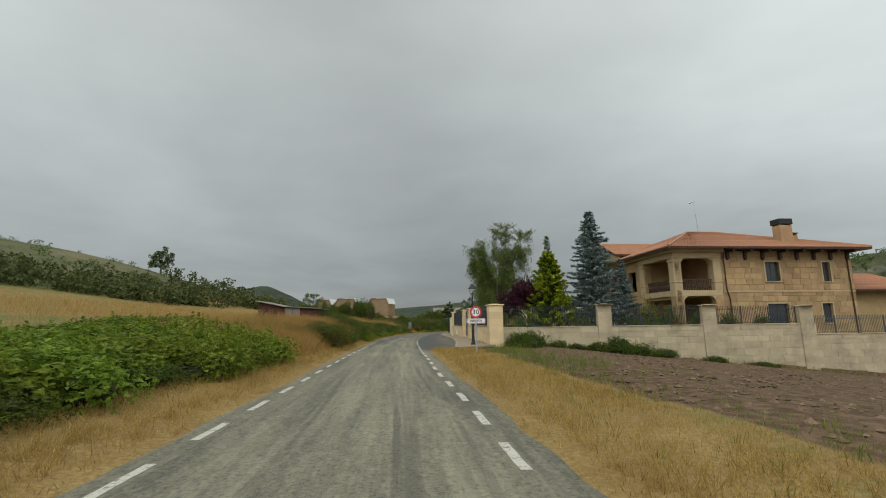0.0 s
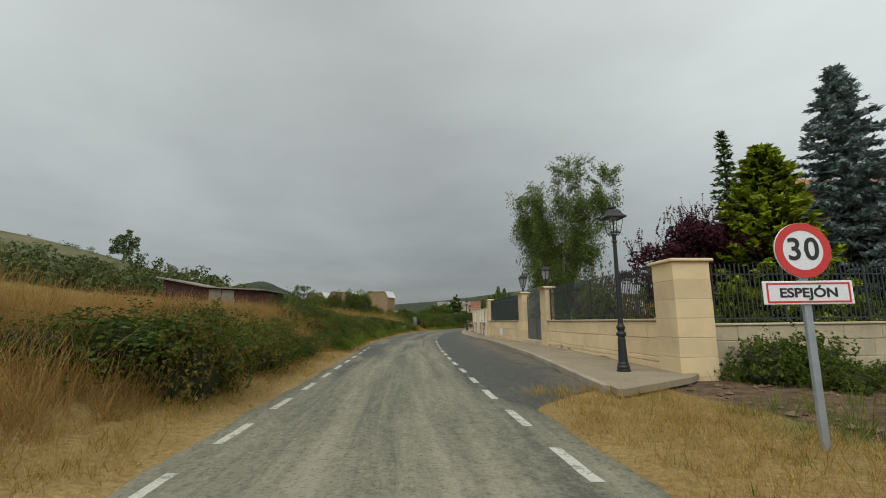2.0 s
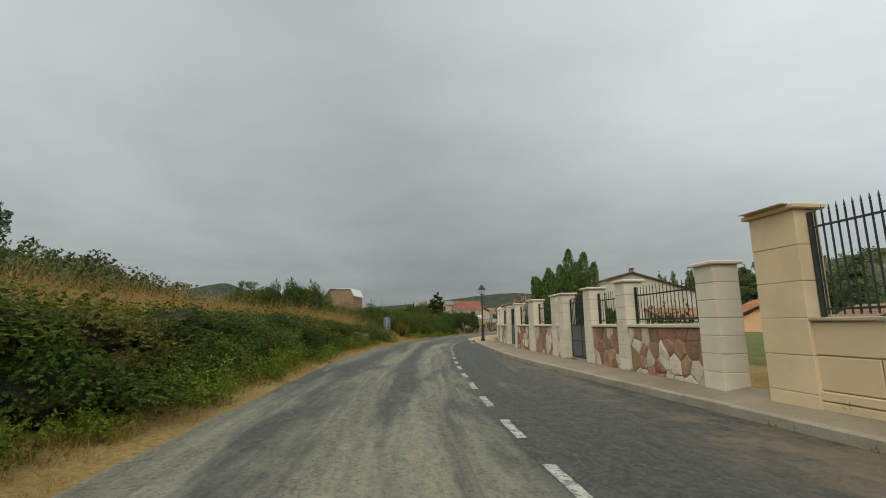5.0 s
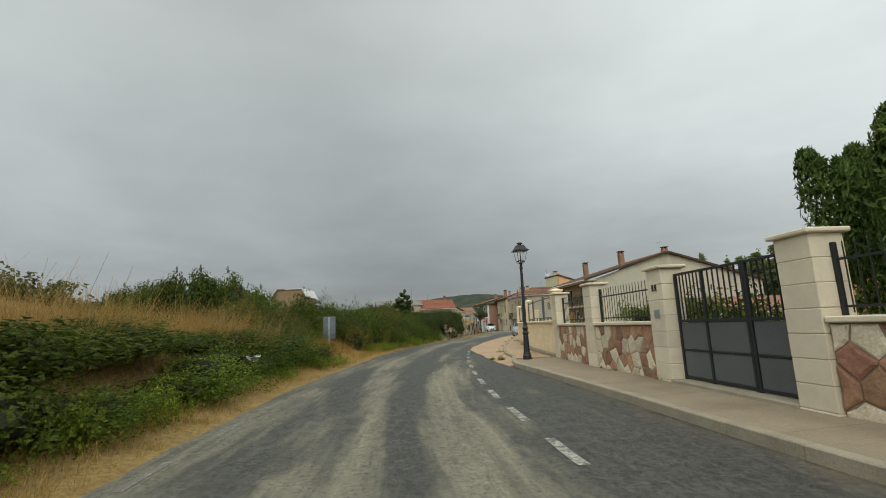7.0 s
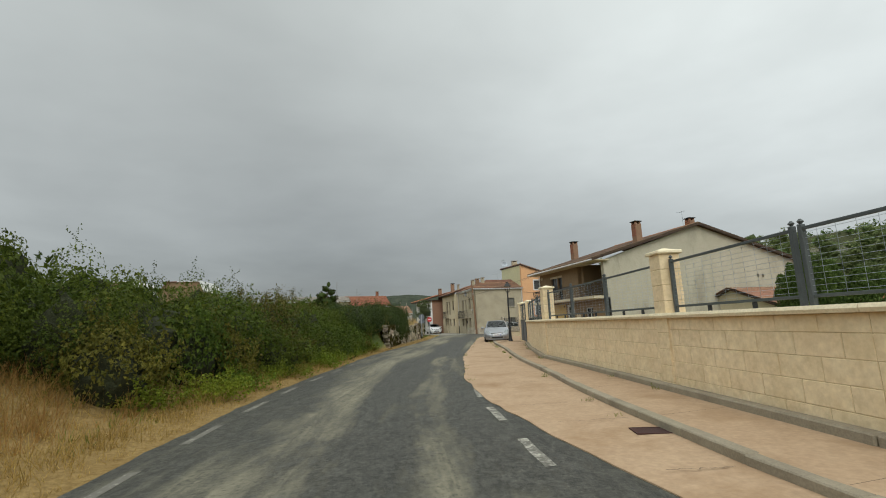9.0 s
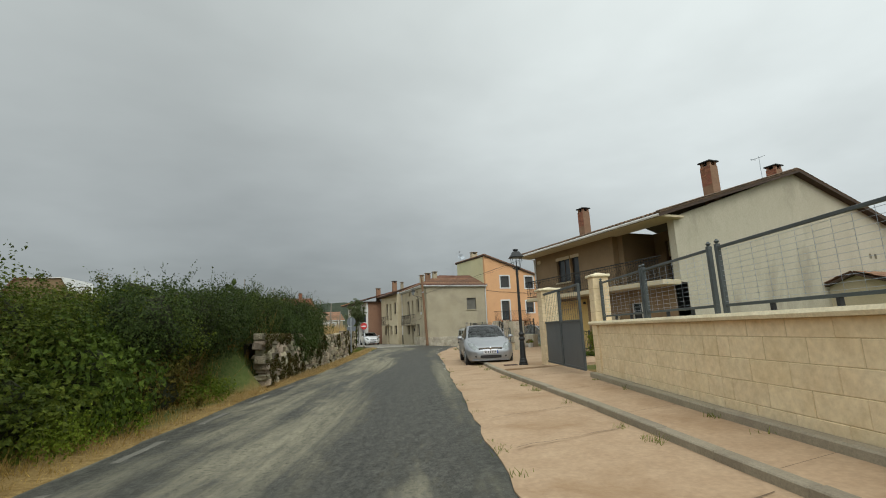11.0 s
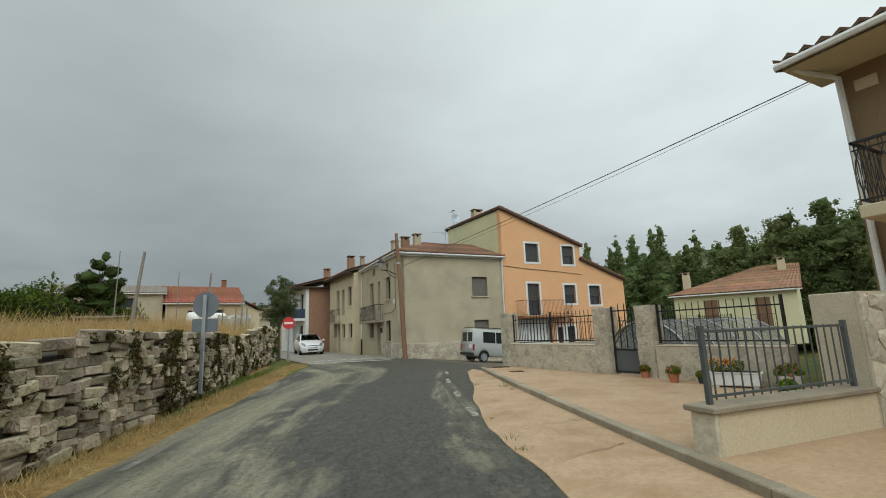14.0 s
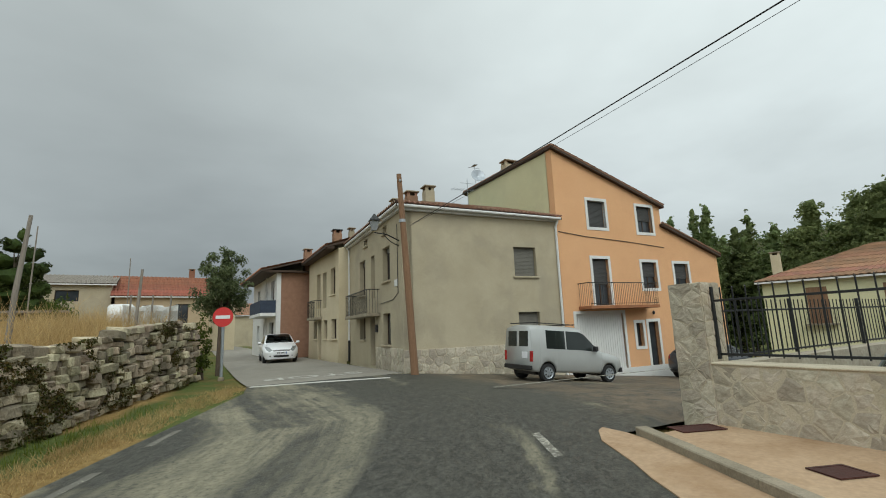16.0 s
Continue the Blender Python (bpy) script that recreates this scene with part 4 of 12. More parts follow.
def railing(name, p, q, z0, z1, spacing=0.115, post=1.9, bar_r=0.010, spear=0.10, mat=None, low=0.10, label="", rails=(0.10, 0.16), flat=True, group="", zq=None):
    """Iron railing between p and q: posts, rails and bars with spear heads, each bar an object."""
    mat = mat or GREYIRON
    ob, L = along(name, p, q, 0, label=label, category="railing", group=group)
    zq = z0 if zq is None else zq
    ob.location.z = z0
    H = z1 - z0
    for k, (zz) in enumerate((rails[0], H - rails[1])):
        part("rail", block(0, L, -0.010, 0.010, zz - 0.014, zz + 0.014, 0.003), mat, ob)
    def bar():
        bm = block(-bar_r, bar_r, -bar_r, bar_r, low * 0.3, H, 0)
        if spear:
            cyl(bm, (0, 0, H), (0, 0, H + spear * 0.25), bar_r * 0.9, bar_r * 2.1, 4)
            cyl(bm, (0, 0, H + spear * 0.25), (0, 0, H + spear), bar_r * 2.1, 0.001, 4)
        return bm
    me = cached(("bar", round(H, 2), bar_r, spear, mat.name), bar)
    if not me.materials:
        me.materials.append(mat)
    n = max(2, int(L / spacing))
    for k in range(1, n):
        part("bar", me, None, ob, at=(L * k / n, 0, 0))
    m = max(1, round(L / post))
    pm = cached(("post", round(H, 2), mat.name), lambda: block(-0.025, 0.025, -0.025, 0.025, 0, H + 0.04, 0.004))
    if not pm.materials:
        pm.materials.append(mat)
    for k in range(m + 1):
        part("post", pm, None, ob, at=(min(max(L * k / m, 0.03), L - 0.03), 0, 0))
    return ob


VILLA_IRON = surf("dark_green_grey_iron", (0.022, 0.027, 0.027), (0.038, 0.044, 0.043), 6, 0.55, 60, 0.12)
# villa garden: south wall (faces the field)
VS0, VS1 = (2.98, 28.75), (25.0, 31.45)
sw, SWL = along("garden_wall_south", VS0, VS1, label="weathered sandstone garden wall with square piers beside a field", category="garden wall", kind="structure")
part("core", block(0.6, 21.9, 0.02, 0.36, -2.2, 1.14), MORTAR, sw)
part("core", block(21.9, 29.0, 0.02, 0.36, -2.4, 0.42), MORTAR, sw)
for a, b in ((0.8, 7.02), (7.94, 14.05), (15.0, 20.8)):
    ashlar(sw, a, b, [-2.2, -1.75, -1.3, -0.85, -0.4, 0.02, 0.42, 0.80, 1.13], 0.95, 0.0, 0.2, SANDSTONE_W)
    part("coping", block(a, b, -0.04, 0.42, 1.13, 1.18, 0.012), SANDSTONE_W, sw)
ashlar(sw, 21.75, 29.0, [-2.4, -1.95, -1.5, -1.05, -0.6, -0.2, 0.12, 0.42], 0.95, 0.0, 0.2, SANDSTONE_W)
part("coping", block(21.75, 29.0, -0.04, 0.42, 0.42, 0.47, 0.012), SANDSTONE_W, sw)
for x, w in ((7.02, 0.92), (14.05, 0.95), (20.8, 0.97)):
    pillar(sw, x, w, -0.06, 0.32, -2.2, 2.66 - 0.0157 * x, SANDSTONE_W, 0.42)


def on_line(p, q, s, off=0.0):
    L = math.hypot(q[0] - p[0], q[1] - p[1])
    ux, uy = (q[0] - p[0]) / L, (q[1] - p[1]) / L
    return (p[0] + ux * s - uy * off, p[1] + uy * s + ux * off)


for a, b in ((0.8, 7.02), (7.94, 14.05), (15.0, 20.8)):
    railing("iron_railing", on_line(VS0, VS1, a, 0.25), on_line(VS0, VS1, b, 0.25), 1.18, 2.46 - 0.01 * a, mat=VILLA_IRON, label="grey iron spear-top railing on a sandstone wall", group="villa railings")
railing("iron_railing", on_line(VS0, VS1, 21.75, 0.25), on_line(VS0, VS1, 28.9, 0.25), 0.47, 1.6, label="grey iron spear-top railing on a low sandstone wall", group="villa railings")

# villa garden: street wall with gate
VT0, VT1 = (2.93, 29.46), (0.10, 51.5)
tw, TWL = along("garden_wall_street", VT0, VT1, label="cut sandstone garden wall with piers along the pavement", category="garden wall", kind="structure")
for a, b in ((0.0, 8.36), (12.93, 21.4)):
    part("core", block(a, b, -0.38, -0.03, -0.2, 1.24), MORTAR, tw)
    ashlar(tw, a, b, [-0.1, 0.30, 0.42], 1.3, -0.2, 0.015, SANDSTONE)
    ashlar(tw, a, b, [0.42, 0.84, 1.25], 1.15, -0.2, -0.005, SANDSTONE)
    part("coping", block(a, b, -0.42, 0.05, 1.25, 1.30, 0.012), SANDSTONE_W, tw)
pillar(tw, -0.82, 0.84, -0.82, 0.05, -1.2, 2.62, SANDSTONE, 0.42)
pillar(tw, 8.34, 0.82, -0.30, 0.05, -0.1, 2.68, SANDSTONE, 0.45)
pillar(tw, 12.19, 0.76, -0.30, 0.05, -0.1, 2.70, SANDSTONE, 0.45)
pillar(tw, 21.38, 0.72, -0.30, 0.05, -0.1, 2.76, SANDSTONE, 0.45)
part("threshold", block(9.16, 12.19, -0.40, 0.10, 0.1, 0.40, 0.015), SANDSTONE_W, tw)
part("number_plate", block(8.98, 9.10, 0.064, 0.074, 1.54, 1.68, 0.003), SIGNBACK, tw, "small blue-grey plate")
part("meter_box", block(17.25, 17.86, -0.01, 0.03, 0.45, 0.85, 0.01), WHITE, tw, "white peeling meter box door")
railing("iron_railing", on_line(VT0, VT1, 0.02, -0.15), on_line(VT0, VT1, 8.34, -0.15), 1.30, 2.54, spacing=0.095, bar_r=0.008, mat=VILLA_IRON, label="grey iron spear-top railing on the street wall", group="villa railings")
railing("iron_railing", on_line(VT0, VT1, 12.95, -0.15), on_line(VT0, VT1, 21.38, -0.15), 1.30, 2.60, spacing=0.095, bar_r=0.008, mat=VILLA_IRON, label="grey iron spear-top railing on the street wall", group="villa railings")


def gate_leaf(gate, x0, x1, zb, zmid, ztop_a, ztop_b, mat, sheet, spacing=0.12, y=0.0, double_panel=False):
    """One gate leaf: frame, sheet panel below, bars above up to a sloping top rail."""
    leaf = part("gate_leaf", block(x0, x0 + 0.045, y - 0.02, y + 0.02, zb, ztop_a, 0.004), mat, gate)
    part("stile", block(x1 - 0.045, x1, y - 0.02, y + 0.02, zb, ztop_b, 0.004), mat, leaf)
    part("rail", block(x0 + 0.045, x1 - 0.045, y - 0.02, y + 0.02, zb, zb + 0.05, 0.004), mat, leaf)
    part("rail", block(x0 + 0.045, x1 - 0.045, y - 0.02, y + 0.02, zmid - 0.025, zmid + 0.025, 0.004), mat, leaf)
    def top(x):
        t = (x - x0) / (x1 - x0)
        s = t * t * (3 - 2 * t)
        return ztop_a + (ztop_b - ztop_a) * s
    part("top_rail", tube(bmesh.new(), [(x0 + (x1 - x0) * k / 10, y, top(x0 + (x1 - x0) * k / 10) - 0.12) for k in range(11)], 0.018, 6), mat, leaf)
    if double_panel:
        w = (x1 - x0 - 0.13) / 2
        h = (zmid - zb - 0.11) / 2
        for i in range(2):
            for j in range(2):
                part("panel", block(x0 + 0.05 + i * (w + 0.03), x0 + 0.05 + i * (w + 0.03) + w, y - 0.006, y + 0.006, zb + 0.055 + j * (h + 0.03), zb + 0.055 + j * (h + 0.03) + h, 0.003), sheet, leaf)
        part("stile", block((x0 + x1) / 2 - 0.02, (x0 + x1) / 2 + 0.02, y - 0.012, y + 0.012, zb + 0.05, zmid, 0.003), mat, leaf)
        part("rail", block(x0 + 0.05, x1 - 0.05, y - 0.0125, y + 0.0125, zb + 0.055 + h, zb + 0.085 + h, 0.003), mat, leaf)
    else:
        part("panel", block(x0 + 0.05, x1 - 0.05, y - 0.006, y + 0.006, zb + 0.05, zmid - 0.03, 0.003), sheet, leaf)
    n = max(2, int((x1 - x0 - 0.09) / spacing))
    for k in range(1, n):
        x = x0 + 0.045 + (x1 - x0 - 0.09) * k / n
        bm = block(x - 0.01, x + 0.01, y - 0.01, y + 0.01, zmid, top(x), 0)
        cyl(bm, (x, y, top(x)), (x, y, top(x) + 0.07), 0.018, 0.001, 4)
        part("bar", bm, mat, leaf)
    return leaf


vg, _ = along("iron_gate", VT0, VT1, label="grey double iron gate with arched top and solid lower panels", category="gate")
gate_leaf(vg, 9.19, 10.66, 0.42, 1.38, 2.50, 2.72, GREYIRON, SHEET, y=-0.22)
gate_leaf(vg, 10.68, 12.16, 0.42, 1.38, 2.72, 2.50, GREYIRON, SHEET, y=-0.22)


def lantern(at, label):
    """Six-sided pier lantern with pale glass, on a short stem."""
    ob = thing("pier_lantern", at, 0.3, label=label, category="lantern", group="pier lanterns")
    bm = lathe(bmesh.new(), [(0.11, 0), (0.11, 0.03), (0.06, 0.06), (0.045, 0.14), (0.075, 0.19), (0.04, 0.22)], 12)
    for k in range(6):
        a = math.pi / 3 * k
        tube(bm, [(0.03 * math.cos(a), 0.03 * math.sin(a), 0.2), (0.11 * math.cos(a), 0.11 * math.sin(a), 0.24), (0.12 * math.cos(a), 0.12 * math.sin(a), 0.33)], 0.012, 5)
    part("stem", bm, IRON, ob, smooth=False)
    part("glass", lathe(bmesh.new(), [(0.115, 0.33), (0.20, 0.70)], 6), FROST, ob, "pale frosted glass panes")
    bm = lathe(bmesh.new(), [(0.13, 0.31), (0.13, 0.335), (0.10, 0.34)], 6)
    for k in range(6):
        a = math.pi / 3 * k
        tube(bm, [(0.12 * math.cos(a), 0.12 * math.sin(a), 0.33), (0.207 * math.cos(a), 0.207 * math.sin(a), 0.70)], 0.011, 4)
    part("frame", bm, IRON, ob)
    part("hood", lathe(bmesh.new(), [(0.19, 0.69), (0.245, 0.70), (0.245, 0.74), (0.17, 0.80), (0.15, 0.84), (0.06, 0.87), (0.05, 0.90)], 6), IRON, ob)
    part("finial", lathe(bmesh.new(), [(0.02, 0.89), (0.05, 0.93), (0.02, 0.96), (0.03, 0.985), (0.004, 1.04)], 10), IRON, ob)
    return ob


lan = lantern((*on_line(VT0, VT1, 8.75, -0.13), 2.70), "black iron lantern with frosted panes on a gate pier")
copy_thing(lan, pose(*on_line(VT0, VT1, 12.57, -0.13), 2.72, 0, 0, 33))


def street_lamp(at, rz, label):
    """Cast-iron lamp post: fluted base, collar, tapering column and a four-sided open lantern."""
    ob = thing("street_lamp", at, rz, label=label, category="street lamp", group="street lamps")
    part("base", lathe(bmesh.new(), [(0.155, 0), (0.155, 0.045), (0.135, 0.06), (0.142, 0.11), (0.118, 0.16), (0.122, 0.19), (0.104, 0.22), (0.082, 0.74), (0.072, 0.78)], 20), IRON, ob)
    part("collar", lathe(bmesh.new(), [(0.072, 0.78), (0.102, 0.81), (0.114, 0.85), (0.09, 0.885), (0.068, 0.91), (0.09, 0.96), (0.102, 1.0), (0.074, 1.05), (0.06, 1.08)], 20), IRON, ob)
    part("column", lathe(bmesh.new(), [(0.058, 1.07), (0.055, 1.5), (0.042, 2.95), (0.055, 2.97), (0.055, 3.01), (0.042, 3.03), (0.05, 3.10), (0.035, 3.13)], 16), IRON, ob)
    cr = part("cradle", lathe(bmesh.new(), [(0.03, 3.12), (0.06, 3.14), (0.03, 3.17), (0.018, 3.20), (0.014, 3.55)], 8), IRON, ob)
    for k in range(4):
        a, b = math.pi / 4 + math.pi / 2 * k, math.pi / 4 + math.pi / 2 * (k + 1)
        c, s = math.cos(a), math.sin(a)
        part("scroll", tube(bmesh.new(), [(0.02 * c, 0.02 * s, 3.15), (0.10 * c, 0.10 * s, 3.14), (0.155 * c, 0.155 * s, 3.20)], 0.011, 5), IRON, cr)
        part("stay", tube(bmesh.new(), [(0.155 * c, 0.155 * s, 3.20), (0.03 * c, 0.03 * s, 3.26)], 0.008, 4), IRON, cr)
        part("cradle_rim", tube(bmesh.new(), [(0.155 * c, 0.155 * s, 3.2), (0.155 * math.cos(b), 0.155 * math.sin(b), 3.2)], 0.010, 4), IRON, cr)
    for k in range(4):
        a = math.pi / 4 + math.pi / 2 * k
        c, s = math.cos(a), math.sin(a)
        part("lantern_arm", tube(bmesh.new(), [(0.155 * c, 0.155 * s, 3.2), (0.245 * c, 0.245 * s, 3.56)], 0.008, 5), IRON, ob)
    part("hood", lathe(bmesh.new(), [(0.20, 3.565), (0.325, 3.55), (0.33, 3.575), (0.24, 3.64), (0.165, 3.745), (0.15, 3.755)], 4, (0, 0, 0), math.pi / 4), IRON, ob)
    part("lamp_lens", lathe(bmesh.new(), [(0.17, 3.53), (0.19, 3.56)], 4, (0, 0, 0), math.pi / 4), FROST, ob, "pale lamp lens under the hood")
    part("chimney_cap", lathe(bmesh.new(), [(0.06, 3.75), (0.06, 3.79), (0.10, 3.80), (0.10, 3.83), (0.05, 3.85)], 12), IRON, ob)
    return ob


lamp = street_lamp((1.96, 29.2, 0.12), 0.1, "black cast-iron street lamp on the pavement by a sandstone wall")
l2 = copy_thing(lamp, pose(-1.11, 76.97, 0.13, 0, 0, 4))
l2["label"] = "black cast-iron street lamp on the pavement by a stone wall"
l3 = copy_thing(lamp, pose(7.17, 105.54, 0.11, 0, 0, -20) @ Matrix.Diagonal((0.92, 0.92, 0.97, 1)))
l3["label"] = "black cast-iron street lamp on a sandy forecourt by a gate pier"


# ---------------------------------------------------------------- rubble and block walls
def clip_poly(poly, n, d):
    out = []
    for i in range(len(poly)):
        a, b = poly[i], poly[(i + 1) % len(poly)]
        da, db = a[0] * n[0] + a[1] * n[1] - d, b[0] * n[0] + b[1] * n[1] - d
        if da <= 0:
            out.append(a)
        if (da < 0 < db) or (db < 0 < da):
            t = da / (da - db)
            out.append((a[0] + (b[0] - a[0]) * t, a[1] + (b[1] - a[1]) * t))
    return out


def cells(x0, x1, z0, z1, size, squash=0.8):
    """Irregular stones filling a rectangle: jittered seeds and their nearest-seed regions."""
    nx, nz = max(1, round((x1 - x0) / size)), max(1, round((z1 - z0) / (size * squash)))
    sx, sz = (x1 - x0) / nx, (z1 - z0) / nz
    seeds = [(x0 + (i + 0.5 + random.uniform(-0.36, 0.36) + 0.5 * (j % 2) - 0.25) * sx, z0 + (j + 0.5 + random.uniform(-0.34, 0.34)) * sz) for i in range(nx) for j in range(nz)]
    out = []
    for s in seeds:
        poly = [(x0, z0), (x1, z0), (x1, z1), (x0, z1)]
        for o in seeds:
            if o is s or abs(o[0] - s[0]) > 3 * size or not poly:
                continue
            n = (o[0] - s[0], o[1] - s[1])
            mid = ((o[0] + s[0]) / 2, (o[1] + s[1]) / 2)
            poly = clip_poly(poly, n, n[0] * mid[0] + n[1] * mid[1])
        if len(poly) > 2:
            out.append(poly)
    return out


def rubble(parent, x0, x1, z0, z1, size, y, mats, gap=0.018, proud=0.02, back=0.06, name="stone"):
    """Faced rubble: each stone a chamfered plate standing proud of the mortar, facing +y."""
    for poly in cells(x0, x1, z0, z1, size):
        cx, cz = sum(p[0] for p in poly) / len(poly), sum(p[1] for p in poly) / len(poly)
        def ring(g, wob=0.0):
            r = []
            for px, pz in poly:
                d = math.hypot(px - cx, pz - cz) or 1
                k = max(0.2, 1 - g / d) * (1 + random.uniform(-wob, wob))
                r.append(((px - cx) * k, (pz - cz) * k))
            return r
        # cut long edges so that outlines are not straight
        fine = []
        for i in range(len(poly)):
            a, b = poly[i], poly[(i + 1) % len(poly)]
            fine += [a, ((a[0] + b[0]) / 2 + random.uniform(-0.012, 0.012), (a[1] + b[1]) / 2 + random.uniform(-0.012, 0.012))]
        poly = fine
        bm = bmesh.new()
        pr = proud * random.uniform(0.5, 1.5)
        A = [bm.verts.new((px, -back, pz)) for px, pz in ring(gap)]
        B = [bm.verts.new((px, pr * 0.5, pz)) for px, pz in ring(gap, 0.02)]
        C = [bm.verts.new((px, pr + random.uniform(-0.006, 0.006), pz)) for px, pz in ring(gap + 0.035)]
        n = len(poly)
        for P, Q in ((A, B), (B, C)):
            for i in range(n):
                j = (i + 1) % n
                bm.faces.new((P[i], P[j], Q[j], Q[i]))
        m = bm.verts.new((0, pr * 1.15, 0))
        for i in range(n):
            bm.faces.new((C[i], C[(i + 1) % n], m))
        part(name, bm, random.choice(mats), parent, at=(cx, y, cz), smooth=False)


# garden wall of red and tan stone with pale block piers
RW = [(0.06, 52.2), (-0.31, 60.6), (-0.55, 67.0), (-0.33, 73.7), (0.02, 77.3)]
rw = []
for i, (p, q) in enumerate(zip(RW[:-1], RW[1:])):
    rw.append(along("garden_wall_rubble" + ("" if i == 0 else "_" + "bcd"[i - 1]), p, q, label="garden wall of red and tan rubble with pale coping", category="garden wall", kind="structure"))
PIERS = {0: [(0.05, 0.5), (3.2, 0.5), (5.3, 0.5), (7.6, 0.5)], 1: [(0.0, 0.5), (2.95, 0.86)], 2: [(-0.18, 0.51), (3.0, 0.5), (6.35, 0.5)], 3: [(3.14, 0.48)]}
BAYS = {0: [(0.55, 3.2), (3.7, 5.3), (8.1, 8.42)], 1: [(0.5, 2.95), (3.81, 6.22)], 2: [(3.5, 6.35)], 3: [(0.14, 3.14)]}
STONES = [RED_STONE, RED_STONE, RED_STONE, TAN_STONE, TAN_STONE]
for i, (ob, L) in enumerate(rw):
    for x, w in PIERS[i]:
        pillar(ob, x, w, -0.38, 0.05, -0.1, 2.24, PALE_BLOCK, 0.27, 0.06, 0.06, PALE_BLOCK, False)
    for a, b in BAYS[i]:
        part("core", block(a, b, -0.36, -0.012, -0.2, 1.16), RUBBLE_JOINT, ob)
        rubble(ob, a, b, 0.02, 1.15, 0.33, -0.02, STONES, 0.010, 0.026)
        part("coping", block(a, b, -0.42, 0.06, 1.16, 1.23, 0.012), PALE_BLOCK, ob)
for i, a, b in ((0, 0.55, 3.2), (0, 3.7, 5.3), (1, 0.5, 2.95), (1, 3.81, 6.22), (2, 3.5, 6.35), (3, 0.16, 3.14)):
    p, q = RW[i], RW[i + 1]
    railing("iron_railing", on_line(p, q, a, -0.2), on_line(p, q, b, -0.2), 1.23, 2.02, spacing=0.13, post=4.0, spear=0.05, mat=IRON, bar_r=0.0055, label="black iron railing on a rubble garden wall", group="railings of the rubble wall")
gg, _ = along("iron_gate_dark", RW[2], RW[3], label="dark grey double iron gate with sheet panels between pale piers", category="gate")
gg.name = "iron_gate"
for z0, z1 in ((0.22, 0.27), (0.70, 0.73), (1.19, 1.24), (2.02, 2.06)):
    part("rail", block(0.36, 2.97, -0.22, -0.18, z0, z1, 0.004), IRON, gg)
for x in (0.38, 1.21, 1.27, 2.20, 2.95):
    part("stile", block(x - 0.025, x + 0.025, -0.225, -0.175, 0.2, 2.06, 0.004), IRON, gg)
for a, b in ((0.41, 1.18), (1.30, 2.17), (2.23, 2.92)):
    for z0, z1 in ((0.275, 0.695), (0.735, 1.185)):
        part("panel", block(a, b, -0.206, -0.194, z0, z1, 0.003), SHEET, gg)
    for k in range(1, 7):
        x = a + (b - a) * k / 7
        part("bar", block(x - 0.009, x + 0.009, -0.209, -0.191, 1.24, 2.02, 0), IRON, gg)
part("threshold", block(0.33, 3.0, -0.4, 0.08, 0.02, 0.21, 0.01), CONCRETE, rw[2][0])
gg0, _ = along("iron_gate", RW[0], RW[1], label="dark grey iron gate between pale piers", category="gate")
gate_leaf(gg0, 5.82, 7.58, 0.22, 1.20, 2.02, 2.02, IRON, SHEET, 0.12, -0.2, True)
np_ = part("house_number", block(3.14, 3.36, 0.052, 0.056, 1.76, 1.92, 0.001), PALE_BLOCK, rw[2][0], "pale tile with dark bars")
part("bar", block(3.16, 3.23, 0.057, 0.062, 1.78, 1.90), BLACKTRIM, np_)
part("bar", block(3.26, 3.33, 0.057, 0.062, 1.78, 1.90), BLACKTRIM, np_)
part("letter_box", block(3.14, 3.32, 0.052, 0.07, 1.28, 1.44, 0.004), GALV, rw[2][0], "grey metal letter box")

# long wall of buff blocks with mesh railing
CW = [(0.03, 77.31), (0.50, 81.4), (1.17, 84.6), (2.0, 88.5), (2.72, 92.1), (4.5, 96.8), (6.35, 101.2)]
blocks_left = 300
for i, (p, q) in enumerate(zip(CW[:-1], CW[1:])):
    ob, L = along("block_wall" + ("" if i == 0 else "_" + "bcdefg"[i - 1]), p, q, label="long garden wall of buff concrete blocks with rounded coping", category="garden wall", kind="structure")
    part("core", block(0, L, -0.28, -0.007, -0.2, 1.27), BUFF_JOINT, ob)
    ashlar(ob, 0.0, L, [0.10, 0.345, 0.59, 0.835, 1.08, 1.27], 0.56, -0.15, 0.0, BUFF_BLOCK, "wall_block", 0.006, 0.006, 0.03, 0.003)
    part("footing", block(0, L, 0.0, 0.16, -0.1, 0.24, 0.02), CONCRETE, ob)
    prof = [(-0.36, 1.27), (0.08, 1.27), (0.10, 1.31), (0.08, 1.35), (-0.36, 1.35), (-0.38, 1.31)]
    part("coping", prism(bmesh.new(), prof, 0, L, "x"), BUFF_COPE, ob)


